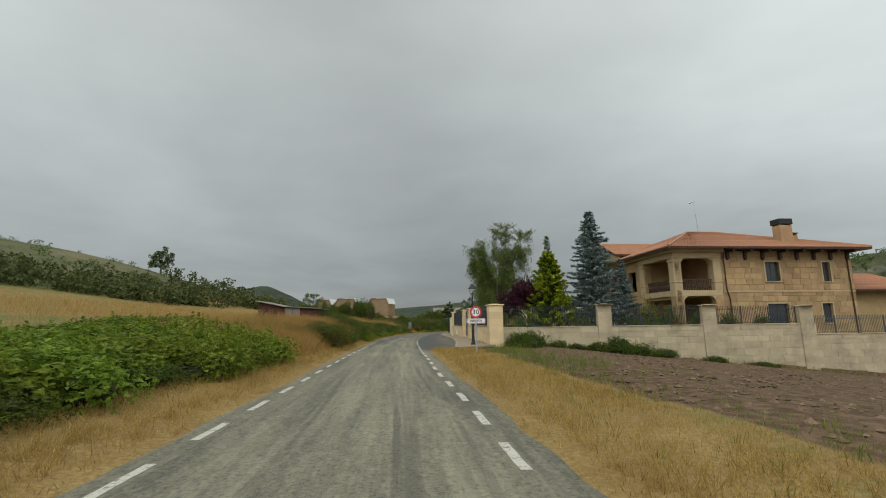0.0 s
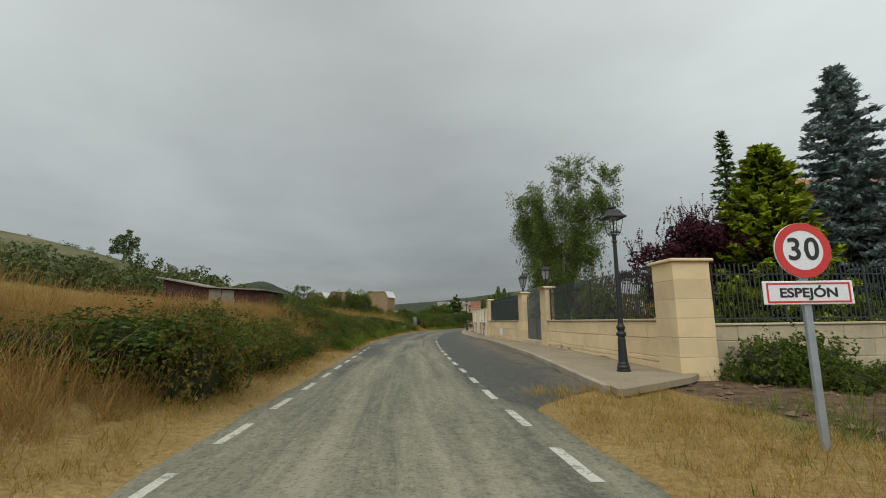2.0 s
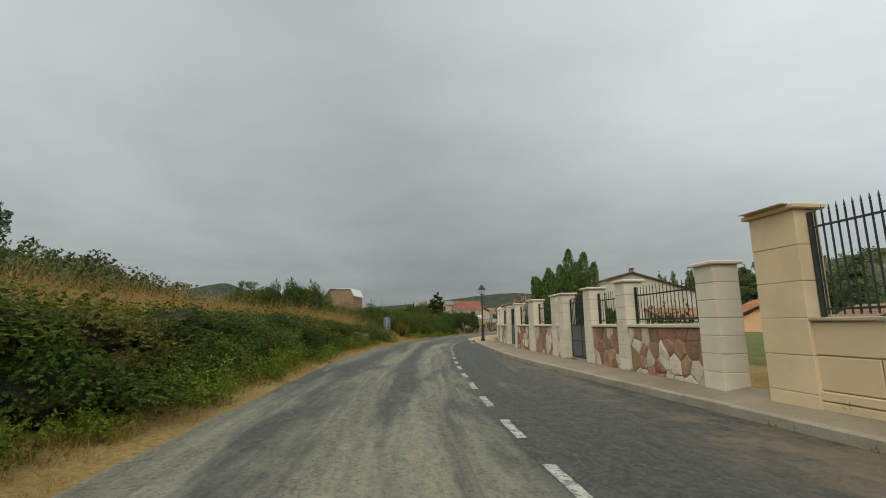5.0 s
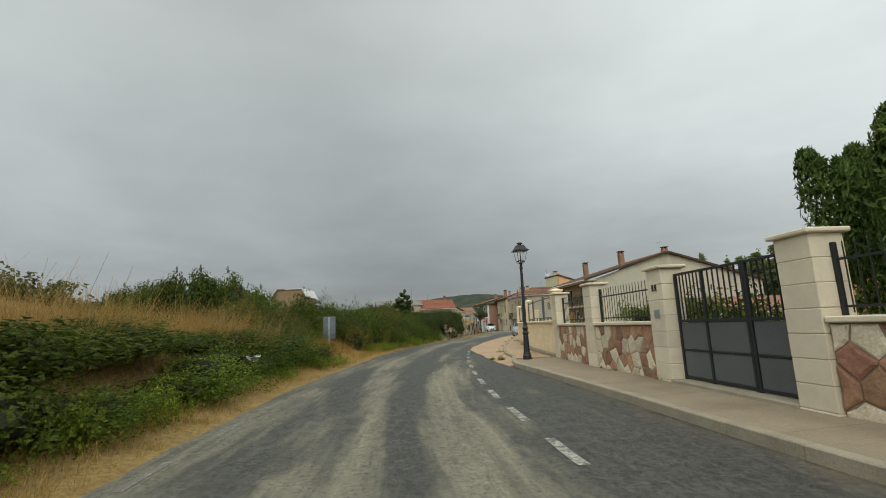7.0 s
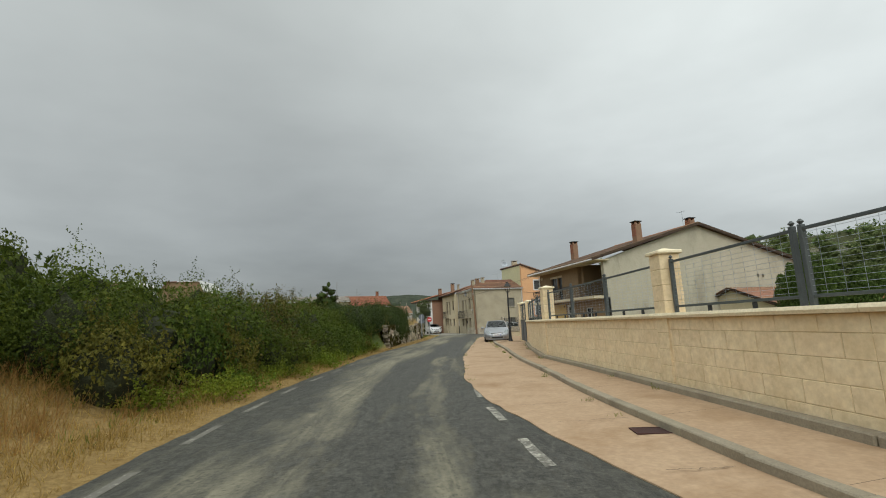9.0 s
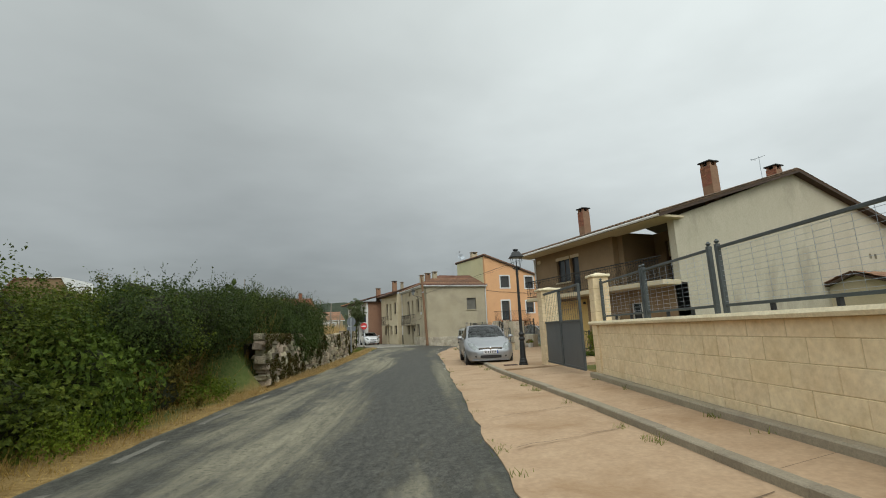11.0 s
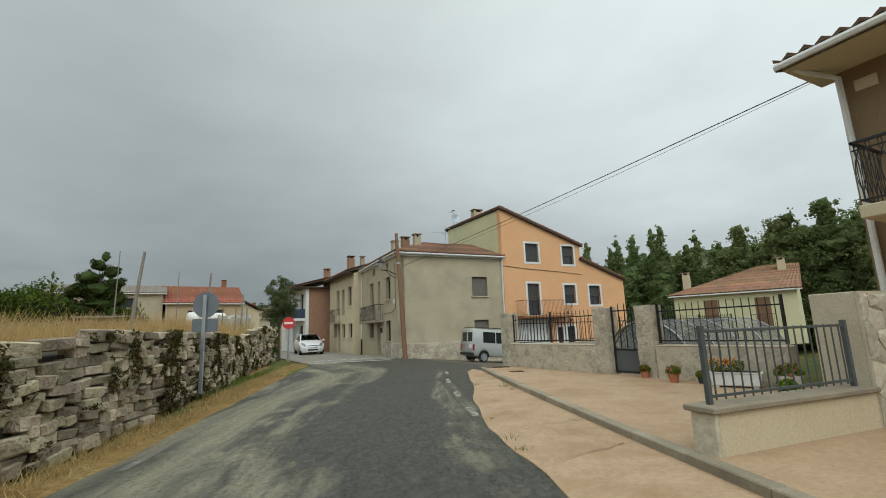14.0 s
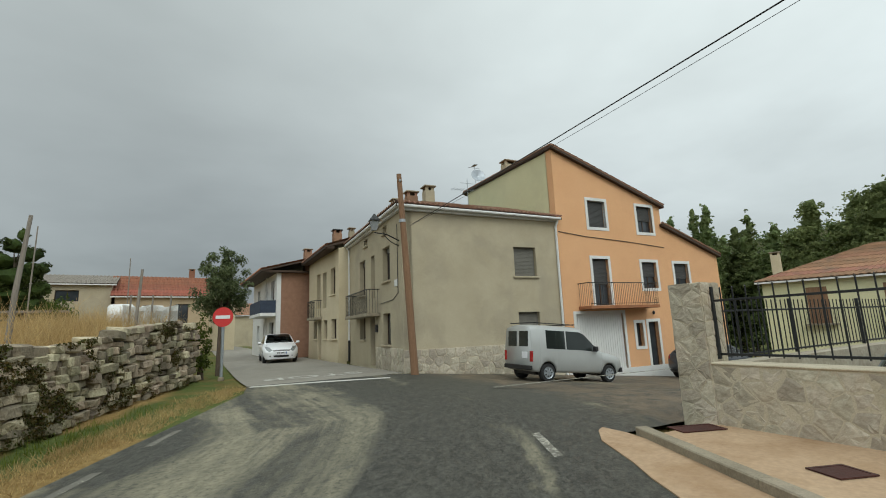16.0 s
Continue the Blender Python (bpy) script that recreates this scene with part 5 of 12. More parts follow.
def mesh_panel(p, q, z0, z1, label):
    """Welded wire panel: angle-iron frame, posts and thin wires."""
    ob, L = along("mesh_railing", p, q, 0, label=label, category="railing", group="mesh panels on the block wall")
    fr = 0.018
    for a, b, c, d in ((0, L, z0, z0 + 0.036), (0, L, z1 - 0.036, z1)):
        part("rail", block(a, b, -fr, fr, c, d, 0.004), GREYIRON, ob)
    for x in (0.03, L - 0.03):
        part("post", block(x - 0.026, x + 0.026, -0.03, 0.03, z0 - 0.08, z1 + 0.03, 0.005), GREYIRON, ob)
        part("post_knob", lathe(bmesh.new(), [(0.01, z1 + 0.03), (0.035, z1 + 0.06), (0.01, z1 + 0.09)], 8, (x, 0, 0)), GREYIRON, ob)
    bm = bmesh.new()
    n = int((z1 - z0) / 0.06)
    for k in range(1, n):
        z = z0 + (z1 - z0) * k / n
        cyl(bm, (0.05, 0, z), (L - 0.05, 0, z), 0.0022, None, 3, False)
    m = int(L / 0.2)
    for k in range(1, m):
        cyl(bm, (L * k / m, 0.004, z0 + 0.03), (L * k / m, 0.004, z1 - 0.03), 0.0022, None, 3, False)
    tagged(part("wire_mesh", bm, GALV, ob, "thin welded wire mesh"), kind="stuff")
    for x in (L * 0.3, L * 0.65):
        part("foot", block(x - 0.02, x + 0.02, -0.02, 0.02, z0 - 0.1, z0, 0), IRON, ob)
    return ob


def block_pier(p, q, s, label):
    ob, L = along("block_pier", p, q, label=label, category="pier", kind="structure")
    pillar(ob, s, 0.34, -0.31, 0.035, 0.0, 2.38, BUFF_BLOCK, 0.245, 0.06, 0.045, BUFF_COPE, True)


PIER_L = "square pier of buff blocks with a rounded cap"
block_pier(CW[0], CW[1], 0.0, PIER_L)
block_pier(CW[2], CW[3], 0.07, PIER_L)
block_pier(CW[3], CW[4], 3.35, PIER_L)
block_pier(CW[5], CW[6], 4.35, PIER_L)
G0, G1 = (6.6, 101.85), (7.70, 104.98)
ob, _ = along("gate_pier", (7.53, 104.55), (7.85, 105.4), label="tall gate pier of buff blocks with a projecting cap", category="pier", kind="structure")
pillar(ob, 0.30, 0.52, -0.50, 0.08, 0.0, 2.46, BUFF_BLOCK, 0.25, 0.07, 0.07, BUFF_COPE, True)
MP = [((0, 0.40), (0, 2.30)), ((0, 2.36), (1, 0.71)), ((1, 0.77), (2, 0.03)), ((2, 0.45), (2, 2.765)), ((2, 2.77), (3, 1.085)), ((3, 1.09), (3, 3.30)), ((4, 0.10), (4, 2.6)), ((4, 2.66), (4, 4.95)), ((5, 0.05), (5, 2.1)), ((5, 2.16), (5, 4.3))]
for (i, a), (j, b) in MP:
    mesh_panel(on_line(CW[i], CW[i + 1], a, -0.12), on_line(CW[j], CW[j + 1], b, -0.12), 1.43, 2.19, "grey iron railing panel with welded wire mesh")
ig, L = along("iron_gate", G0, G1, label="tall dark grey sheet-metal gate with mesh above", category="gate")
for a, b in ((0.02, L / 2 - 0.01), (L / 2 + 0.01, L - 0.02)):
    leaf = part("gate_leaf", block(a, a + 0.06, -0.03, 0.03, 0.2, 2.3, 0.004), GREYIRON, ig)
    part("stile", block(b - 0.06, b, -0.03, 0.03, 0.2, 2.3, 0.004), GREYIRON, leaf)
    for z in (0.2, 1.36, 2.24):
        part("rail", block(a + 0.06, b - 0.06, -0.03, 0.03, z, z + 0.06, 0.004), GREYIRON, leaf)
    part("panel", block(a + 0.06, b - 0.06, -0.01, 0.01, 0.26, 1.36, 0.002), SHEET, leaf)
    bm = bmesh.new()
    for k in range(1, 9):
        x = a + 0.06 + (b - a - 0.12) * k / 9
        cyl(bm, (x, 0, 1.42), (x, 0, 2.24), 0.004, None, 4, False)
    for k in range(1, 6):
        cyl(bm, (a + 0.06, 0.004, 1.42 + 0.14 * k), (b - 0.06, 0.004, 1.42 + 0.14 * k), 0.003, None, 3, False)
    part("grille", bm, GREYIRON, leaf)

# stone fence by the junction, with a small iron gate
SF0, SF1 = (14.48, 116.6), (14.12, 124.55)
sf, SFL = along("stone_fence", SF0, SF1, label="low fence wall of pale rubble with square piers and a pale coping", category="garden wall", kind="structure")


def sfs(y):
    return (y - SF0[1]) / (SF1[1] - SF0[1]) * SFL


for a, b in ((-0.6, sfs(118.66)), (sfs(120.42), sfs(124.05))):
    part("core", block(a, b, -0.32, 0.000, -0.2, 0.82), FENCE_MORTAR, sf)
    rubble(sf, a, b, 0.05, 0.82, 0.23, -0.004, [FENCE_STONE], 0.010, 0.007)
    part("coping", block(a, b, -0.33, 0.015, 0.82, 0.85, 0.01), FENCE_MORTAR, sf)
for y, h in ((118.68, 1.76), (119.98, 1.78), (123.98, 1.84)):
    a = sfs(y)
    p = part("pillar", block(a + 0.015, a + 0.415, -0.38, 0.02, -0.1, h, 0.01), FENCE_MORTAR, sf)
    rubble(p, a, a + 0.43, 0.05, h, 0.2, 0.022, [FENCE_STONE], 0.007, 0.006)
    side = part("pillar_face", block(-0.195, 0.195, -0.02, 0.0, 0, h - 0.1, 0.0), FENCE_MORTAR, p, at=(a + 0.0, -0.18, 0.05), rot=(0, 0, math.pi / 2))
    rubble(side, -0.2, 0.2, 0.0, h - 0.05, 0.2, 0.004, [FENCE_STONE], 0.007, 0.006)
    if y > 123:
        far = part("pillar_face", block(-0.195, 0.195, -0.02, 0.0, 0, h - 0.1, 0.0), FENCE_MORTAR, p, at=(a + 0.43, -0.18, 0.05), rot=(0, 0, -math.pi / 2))
        rubble(far, -0.2, 0.2, 0.0, h - 0.05, 0.2, 0.004, [FENCE_STONE], 0.007, 0.006)
part("return_wall", block(SFL - 0.3, SFL, -14, -0.5, -0.9, 0.75), FENCE_STONE, sf)
for a, b in ((-0.55, sfs(118.66)), (sfs(120.42), sfs(124.0))):
    railing("iron_railing", on_line(SF0, SF1, a, -0.18), on_line(SF0, SF1, b, -0.18), 0.88, 1.74, spacing=0.145, post=2.0, spear=0.03, mat=IRON, bar_r=0.0065, rails=(0.06, 0.14), label="black iron bar railing on a low rubble wall", group="railings at the junction")
railing("iron_railing", on_line(SF0, SF1, SFL - 0.15, -0.5), on_line(SF0, SF1, SFL - 0.15, -14), 0.78, 1.62, spacing=0.15, post=3.0, spear=0.03, mat=IRON, bar_r=0.0065, rails=(0.06, 0.14), label="black iron bar railing on a low rubble wall", group="railings at the junction")
pg, _ = along("garden_gate", SF0, SF1, label="black iron garden gate with grey sheet panel and diamond bars", category="gate")
a, b = sfs(119.13), sfs(119.96)
leaf = gate_leaf(pg, a, b, 0.16, 0.72, 1.80, 1.80, IRON, SHEET, 0.15, -0.18)
part("brace", tube(bmesh.new(), [(a + 0.05, -0.16, 1.0), ((a + b) / 2, -0.16, 1.45), (b - 0.05, -0.16, 1.0)], 0.012, 5), IRON, leaf)
part("brace", tube(bmesh.new(), [(a + 0.05, -0.16, 0.85), ((a + b) / 2, -0.16, 1.25), (b - 0.05, -0.16, 0.85)], 0.012, 5), IRON, leaf)

# dry-stone wall on the west side
def stone_mesh(seed):
    random.seed(seed)
    bm = bx(bmesh.new(), -0.5, 0.5, -0.5, 0.5, -0.5, 0.5)
    bmesh.ops.bevel(bm, geom=list(bm.edges), offset=0.11, segments=1, affect="EDGES")
    for v in bm.verts:
        n = noise.noise_vector(v.co * 1.7 + Vector((seed * 3.1, 0, 0)))
        v.co += n * 0.12
    return as_mesh(bm, "stone", False)


ROCKS = [stone_mesh(k) for k in range(10)]
for me in ROCKS:
    me.materials.append(DRY_STONE)
PALE_STONE = surf("pale_wall_stone", (0.27, 0.22, 0.14), (0.47, 0.41, 0.30), 3, 0.92, 22, 0.7, stain=(0.22, 0.16, 0.09), stain_scale=1.5, stain_amt=0.7, vary=0.25, bump_dist=0.05)
PALE_ROCKS = [me.copy() for me in ROCKS]
for me in PALE_ROCKS:
    me.materials.clear()
    me.materials.append(PALE_STONE)
random.seed(5)


# height of the dry-stone wall along its line
DRY_TOP = curve_at([(100, 1.42), (112, 1.40), (114, 1.38), (117.5, 1.35), (119, 1.48), (124, 1.53), (127, 1.46), (130, 1.40), (131.7, 1.58), (134, 1.84), (138, 1.9)])


def dry_wall():
    top = thing("dry_stone_wall", label="old dry-stone wall of rough grey and brown stones", category="stone wall", kind="structure")
    ys = np.arange(106.4, 137.0, 0.4)
    # earth core, its colour darkened as the shade behind the stones
    V, F = [], []
    for y in ys:
        x = STONEWALL(y)
        h = DRY_TOP(y) - 0.16 + 0.05 * noise.noise((y * 0.4, 0, 0))
        for dx, z in ((-0.17, 0.0), (-0.23, h - 0.08), (-0.70, h - 0.08), (-0.75, 0.0)):
            V.append((x + dx, y, z))
    for j in range(len(ys) - 1):
        for k in range(3):
            F.append((4 * j + k, 4 * j + k + 1, 4 * j + k + 5, 4 * j + k + 4))
    part("core", soup("core", V, F), SHADE_AND_EARTH, top)
    picked, rest = [], []
    z = 0.02
    row = 0
    H = 1.38
    while z < H:
        h = random.uniform(0.09, 0.18)
        y = 106.0 + random.uniform(0, 0.3)
        while y < 137.2:
            l = random.uniform(0.16, 0.48) if z < H - 0.25 else random.uniform(0.25, 0.6)
            if 114.4 < y < 117.0:
                l = random.uniform(0.3, 0.6)
            yy = y + l / 2
            hh = h * random.uniform(0.75, 1.3)
            zt = (z + hh / 2 + 0.02 * random.uniform(-1, 1)) * DRY_TOP(yy) / 1.48 + 0.05 * noise.noise((yy * 0.6, 3.0, 0)) * z / H
            x = STONEWALL(yy) - 0.17 + 0.05 * noise.noise((yy * 0.8, z * 2.0, 5.0)) + random.uniform(-0.05, 0.03) - 0.10 * z / H
            ang = math.atan2(1, (STONEWALL(yy + 0.3) - STONEWALL(yy - 0.3)) / 0.6)
            m = pose(x, yy, zt, random.uniform(-6, 6), random.uniform(-7, 7), math.degrees(ang) + random.uniform(-9, 9)) @ Matrix.Diagonal((l * 1.0, random.uniform(0.22, 0.40), hh * 1.0, 1))
            if random.random() > 0.05:
                (picked if 110.5 < yy < 134 and len(picked) < 10000 else rest).append((m, random.randrange(10)))
            y += l
        z += h * 0.93
    random.shuffle(picked)
    near = [p for p in picked if 114.4 < p[0].translation.y < 117.1] + [p for p in picked if 111.5 < p[0].translation.y < 114.4]
    for m, k in near[:300]:
        ob = part("stone", (PALE_ROCKS if m.translation.y > 114.4 and k < 8 else ROCKS)[k], None, top)
        ob.matrix_basis = m
    others = near[300:] + [p for p in picked if not 111.5 < p[0].translation.y < 117.1] + rest
    V, F = [], []
    for m, k in others:
        b = len(V)
        V += [tuple(m @ v.co) for v in ROCKS[k].vertices]
        F += [tuple(b + i for i in p.vertices) for p in ROCKS[k].polygons]
    me = soup("stones", V, F)
    tagged(part("stones", me, DRY_STONE_I, top), kind="stuff")
    return top


DRY_STONE_I = surf("dry_stone_joined", (0.21, 0.172, 0.112), (0.45, 0.385, 0.275), 3, 0.92, 22, 0.7, stain=(0.06, 0.055, 0.03), stain_scale=1.0, stain_amt=0.75, island=0.5, bump_dist=0.05)
dry_wall()

# ---------------------------------------------------------------- houses
def hole_wall(L, H, holes, t=0.3, poly=None):
    """Wall panel x 0..L, z 0..H, thickness to +y, with real rectangular openings (x0, x1, z0, z1). poly: upper outline (x, z) from left to right."""
    xs = sorted({0.0, L, *[h[0] for h in holes], *[h[1] for h in holes], *([p[0] for p in poly] if poly else [])})
    zs = sorted({0.0, *[h[2] for h in holes], *[h[3] for h in holes]})
    def top(x):
        return float(np.interp(x, [p[0] for p in poly], [p[1] for p in poly])) if poly else H
    bm = bmesh.new()
    for i in range(len(xs) - 1):
        a, b = xs[i], xs[i + 1]
        ta, tb = top(a + 1e-6), top(b - 1e-6)
        lv = [z for z in zs if z < min(ta, tb) - 1e-4] + [None]
        for k in range(len(lv) - 1):
            z0 = lv[k]
            z1a, z1b = (ta, tb) if lv[k + 1] is None else (lv[k + 1], lv[k + 1])
            mx, mz = (a + b) / 2, (z0 + min(z1a, z1b)) / 2
            if any(h[0] < mx < h[1] and h[2] < mz < h[3] for h in holes):
                continue
            vs = [bm.verts.new(p) for p in ((a, 0, z0), (b, 0, z0), (b, 0, z1b), (a, 0, z1a))]
            bm.faces.new(vs)
    bmesh.ops.remove_doubles(bm, verts=bm.verts, dist=1e-5)
    r = bmesh.ops.extrude_face_region(bm, geom=list(bm.faces))
    bmesh.ops.translate(bm, verts=[g for g in r["geom"] if isinstance(g, bmesh.types.BMVert)], vec=(0, t, 0))
    return bm


def window(parent, x0, x1, z0, z1, y=0.0, joinery=None, glass=None, surround=None, sw=0.12, sill=None, depth=0.16, shutter=0.0, shutmat=None, mull=1, name="window", bars=0):
    """Window in the wall face at y (outside is -y): frame, panes, and, where given, surround, sill and roller shutter."""
    joinery = joinery or DARKWOOD
    f = 0.05
    w = part(name, bx(bx(bx(bx(bmesh.new(), x0, x0 + f, y + depth, y + depth + 0.05, z0, z1), x1 - f, x1, y + depth, y + depth + 0.05, z0, z1), x0 + f, x1 - f, y + depth, y + depth + 0.05, z0, z0 + f), x0 + f, x1 - f, y + depth, y + depth + 0.05, z1 - f, z1), joinery, parent)
    n = mull + 1
    pw = (x1 - x0 - 2 * f) / n
    zt = z1 - f
    if shutter:
        zs = z1 - shutter * (z1 - z0)
        k = max(3, int((z1 - zs) / 0.055))
        yb, prof = y + depth, []
        for i in range(k):
            a, b = zs + (z1 - zs) * i / k, zs + (z1 - zs) * (i + 1) / k
            prof += [(yb - 0.024, a), (yb - 0.036, a + 0.006), (yb - 0.036, b - 0.006)]
        bm = prism(bmesh.new(), prof + [(yb - 0.024, z1), (yb - 0.012, z1), (yb - 0.012, zs)], x0 + 0.01, x1 - 0.01, "x")
        part("shutter", bm, shutmat or SHUTTER, w)
    for i in range(n):
        part("pane", block(x0 + f + i * pw + 0.015, x0 + f + (i + 1) * pw - 0.015, y + depth + 0.02, y + depth + 0.03, z0 + f, zt), glass or GLASS, w)
    for i in range(1, n):
        part("mullion", block(x0 + f + i * pw - 0.025, x0 + f + i * pw + 0.025, y + depth, y + depth + 0.05, z0 + f, z1 - f), joinery, w)
    if surround:
        bm = bmesh.new()
        bx(bm, x0 - sw, x0, y - 0.02, y + depth - 0.04, z0 - (0 if sill else sw), z1 + sw)
        bx(bm, x1, x1 + sw, y - 0.02, y + depth - 0.04, z0 - (0 if sill else sw), z1 + sw)
        bx(bm, x0, x1, y - 0.02, y + depth - 0.04, z1, z1 + sw)
        if not sill:
            bx(bm, x0, x1, y - 0.02, y + depth - 0.04, z0 - sw, z0)
        part("surround", bm, surround, w)
    if sill:
        part("sill", block(x0 - 0.08, x1 + 0.08, y - 0.08, y + depth, z0 - 0.07, z0, 0.01), sill, w)
    # dark sheet behind the panes, coloured as an unlit room
    part("room_behind", block(x0, x1, y + depth + 0.055, y + depth + 0.065, z0, z1), SHADE_AND_EARTH, w)
    return w


def tiled(parent, name, a, b, c, d, mat, pitch=0.21, row=0.38, thick=0.05, amp=0.035):
    """A roof slope of curved clay tiles: eave from a to b, ridge from d to c. Rows step down towards the eave."""
    a, b, c, d = map(Vector, (a, b, c, d))
    eave, ridge = (b - a).length, (c - d).length
    up = ((d + c) / 2 - (a + b) / 2)
    S = up.length
    n = (b - a).cross(d - a).normalized()
    if n.z < 0:
        n = -n
    rows = max(2, round(S / row))
    cols = max(2, round(max(eave, ridge) / pitch))
    per = 4
    verts, faces = [], []
    W = cols * per + 1
    ph = [(math.cos(2 * math.pi * k / per)) * amp for k in range(per)]
    for r in range(rows):
        t0, t1 = r / rows, (r + 1) / rows
        base = len(verts)
        for t, lift in ((t0, 0.028), (min(1, t1 + 0.02), 0.0)):
            l, rr = a.lerp(d, t), b.lerp(c, t)
            for k in range(W):
                s = k / (W - 1)
                verts.append(l.lerp(rr, s) + n * (thick + lift + ph[k % per] + random.uniform(-0.004, 0.004)))
        # front edge
        l, rr = a.lerp(d, t0), b.lerp(c, t0)
        for k in range(W):
            s = k / (W - 1)
            verts.append(l.lerp(rr, s) + n * (thick - 0.02 + ph[k % per] * 0.6))
        for k in range(W - 1):
            faces.append((base + k, base + k + 1, base + W + k + 1, base + W + k))
            faces.append((base + 2 * W + k, base + 2 * W + k + 1, base + k + 1, base + k))
    me = soup(name, [tuple(v) for v in verts], faces)
    ob = tagged(part(name, me, mat, parent), kind="stuff")
    under = bmesh.new()
    vs = [under.verts.new(p) for p in (a, b, c, d)] + [under.verts.new(p - Vector((0, 0, 0.10))) for p in (a, b, c, d)]
    under.faces.new(vs[3::-1]); under.faces.new(vs[4:])
    for i in range(4):
        j = (i + 1) % 4
        under.faces.new((vs[i], vs[j], vs[4 + j], vs[4 + i]))
    part("deck", under, DARKWOOD, ob)
    return ob


def chimney(parent, x, y, z0, z1, w, d, mat, capmat=None, name="chimney"):
    c = part(name, block(x - w / 2, x + w / 2, y - d / 2, y + d / 2, z0, z1 - 0.22, 0.01), mat, parent)
    for sx in (-1, 1):
        for sy in (-1, 1):
            part("cap_post", block(x + sx * (w / 2 - 0.08) - 0.06, x + sx * (w / 2 - 0.08) + 0.06, y + sy * (d / 2 - 0.08) - 0.06, y + sy * (d / 2 - 0.08) + 0.06, z1 - 0.22, z1 - 0.06), mat, c)
    part("flue", block(x - w / 2 + 0.12, x + w / 2 - 0.12, y - d / 2 + 0.12, y + d / 2 - 0.12, z1 - 0.22, z1 - 0.10), SHADE_AND_EARTH, c)
    part("cap", block(x - w / 2 - 0.06, x + w / 2 + 0.06, y - d / 2 - 0.06, y + d / 2 + 0.06, z1 - 0.06, z1, 0.01), capmat or mat, c)
    return c


# ---- villa
def build_villa():
    ob = thing("villa", (16.75, 33.45, 0), math.atan2(1.33, 8.4), label="two-storey sandstone villa with clay tile hip roof and corner loggia", category="house")
    L, D, H = 14.6, 15.0, 6.55
    z0 = -0.6
    wins = [(7.35, 8.5, 4.25, 5.72), (12.1, 12.75, 4.22, 5.72), (7.2, 8.85, 1.05, 2.6), (11.65, 12.5, 1.15, 2.6)]
    w = part("wall", hole_wall(L - 3.75, H - z0, [(a - 3.75, b - 3.75, c - z0, d - z0) for a, b, c, d in wins], 0.35), VILLA, ob, at=(3.75, 0, z0))
    for a, b, c, d in wins:
        window(ob, a, b, c, d, 0.0, DARKWOOD, GLASS, VILLA_TRIM, 0.10, VILLA_TRIM, 0.18)
    # stone courses proud of the wall, leaving the openings free
    for k in range(17):
        za, zb = z0 + k * 0.42, z0 + k * 0.42 + 0.41
        if zb > H:
            break
        x = 3.78 + (0.3 if k % 2 else 0)
        while x < L - 0.1:
            l = random.choice((0.5, 0.7, 0.9))
            xe = min(x + l, L)
            if not any(a - 0.14 < xe and b + 0.14 > x and c - 0.1 < zb and d + 0.12 > za for a, b, c, d in wins):
                me = cached(("ashlar", round(xe - x, 2)), lambda: block(0, xe - x - 0.012, -0.03, 0.03, 0, 0.405, 0.012))
                if not me.materials:
                    me.materials.append(VILLA)
                part("stone", me, None, w, at=(x - 3.75, random.uniform(-0.008, 0.008), za - z0))
            x += l
    part("string_course", block(3.75, L, -0.07, 0.0, 3.45, 3.57, 0.01), VILLA_TRIM, ob)
    # loggia at the south-west corner
    part("loggia_floor", block(0, 3.75, 0, 4.6, 3.2, 3.62, 0.02), VILLA_TRIM, ob)
    for x, y in ((0, 0), (3.15, 0), (0, 4.0)):
        bm = block(x, x + 0.62, y, y + 0.62, 3.62, 6.0, 0.02)
        bx(bm, x - 0.06, x + 0.68, y - 0.06, y + 0.68, 5.70, 5.86, 0.02)
        bx(bm, x - 0.04, x + 0.66, y - 0.04, y + 0.66, 4.20, 4.30, 0.02)
        part("pier", bm, VILLA_TRIM, ob)
        part("pier", block(x, x + 0.62, y, y + 0.62, z0, 3.2, 0.02), VILLA, ob)
    bm = block(-0.05, 3.8, -0.05, 0.62, 6.0, 6.45, 0.02)
    bx(bm, -0.05, 0.62, 0.62, 4.7, 6.0, 6.45, 0.02)
    # rounded upper corners of the opening
    for cx, sx in ((0.62, 1), (3.15, -1)):
        prism(bm, [(cx, 6.0), (cx + sx * 0.42, 6.0), (cx + sx * 0.28, 5.95), (cx + sx * 0.12, 5.83), (cx + sx * 0.04, 5.70), (cx, 5.55)], 0.03, 0.5)
        prism(bm, [(cx, 3.2), (cx + sx * 0.42, 3.2), (cx + sx * 0.28, 3.15), (cx + sx * 0.12, 3.03), (cx + sx * 0.04, 2.9), (cx, 2.75)], 0.03, 0.5)
    part("loggia_beam", bm, VILLA_TRIM, ob)
    part("loggia_back", block(3.75, 4.0, 0.6, 4.6, z0, 6.45), VILLA, ob)
    part("loggia_back", block(0.3, 3.75, 4.6, 4.9, z0, 6.45), VILLA, ob)
    for p, q in (((0.65, 0.3), (3.15, 0.3)), ((0.3, 0.65), (0.3, 4.0))):
        h = part("handrail", rod((*p, 4.42), (*q, 4.42), 0.035, None, 6), DARKWOOD, ob)
        d = Vector(q) - Vector(p)
        n = int(d.length / 0.13)
        me = cached(("baluster",), lambda: lathe(bmesh.new(), [(0.03, 3.62), (0.03, 3.72), (0.045, 3.86), (0.022, 4.1), (0.035, 4.25), (0.03, 4.4)], 8))
        if not me.materials:
            me.materials.append(DARKWOOD)
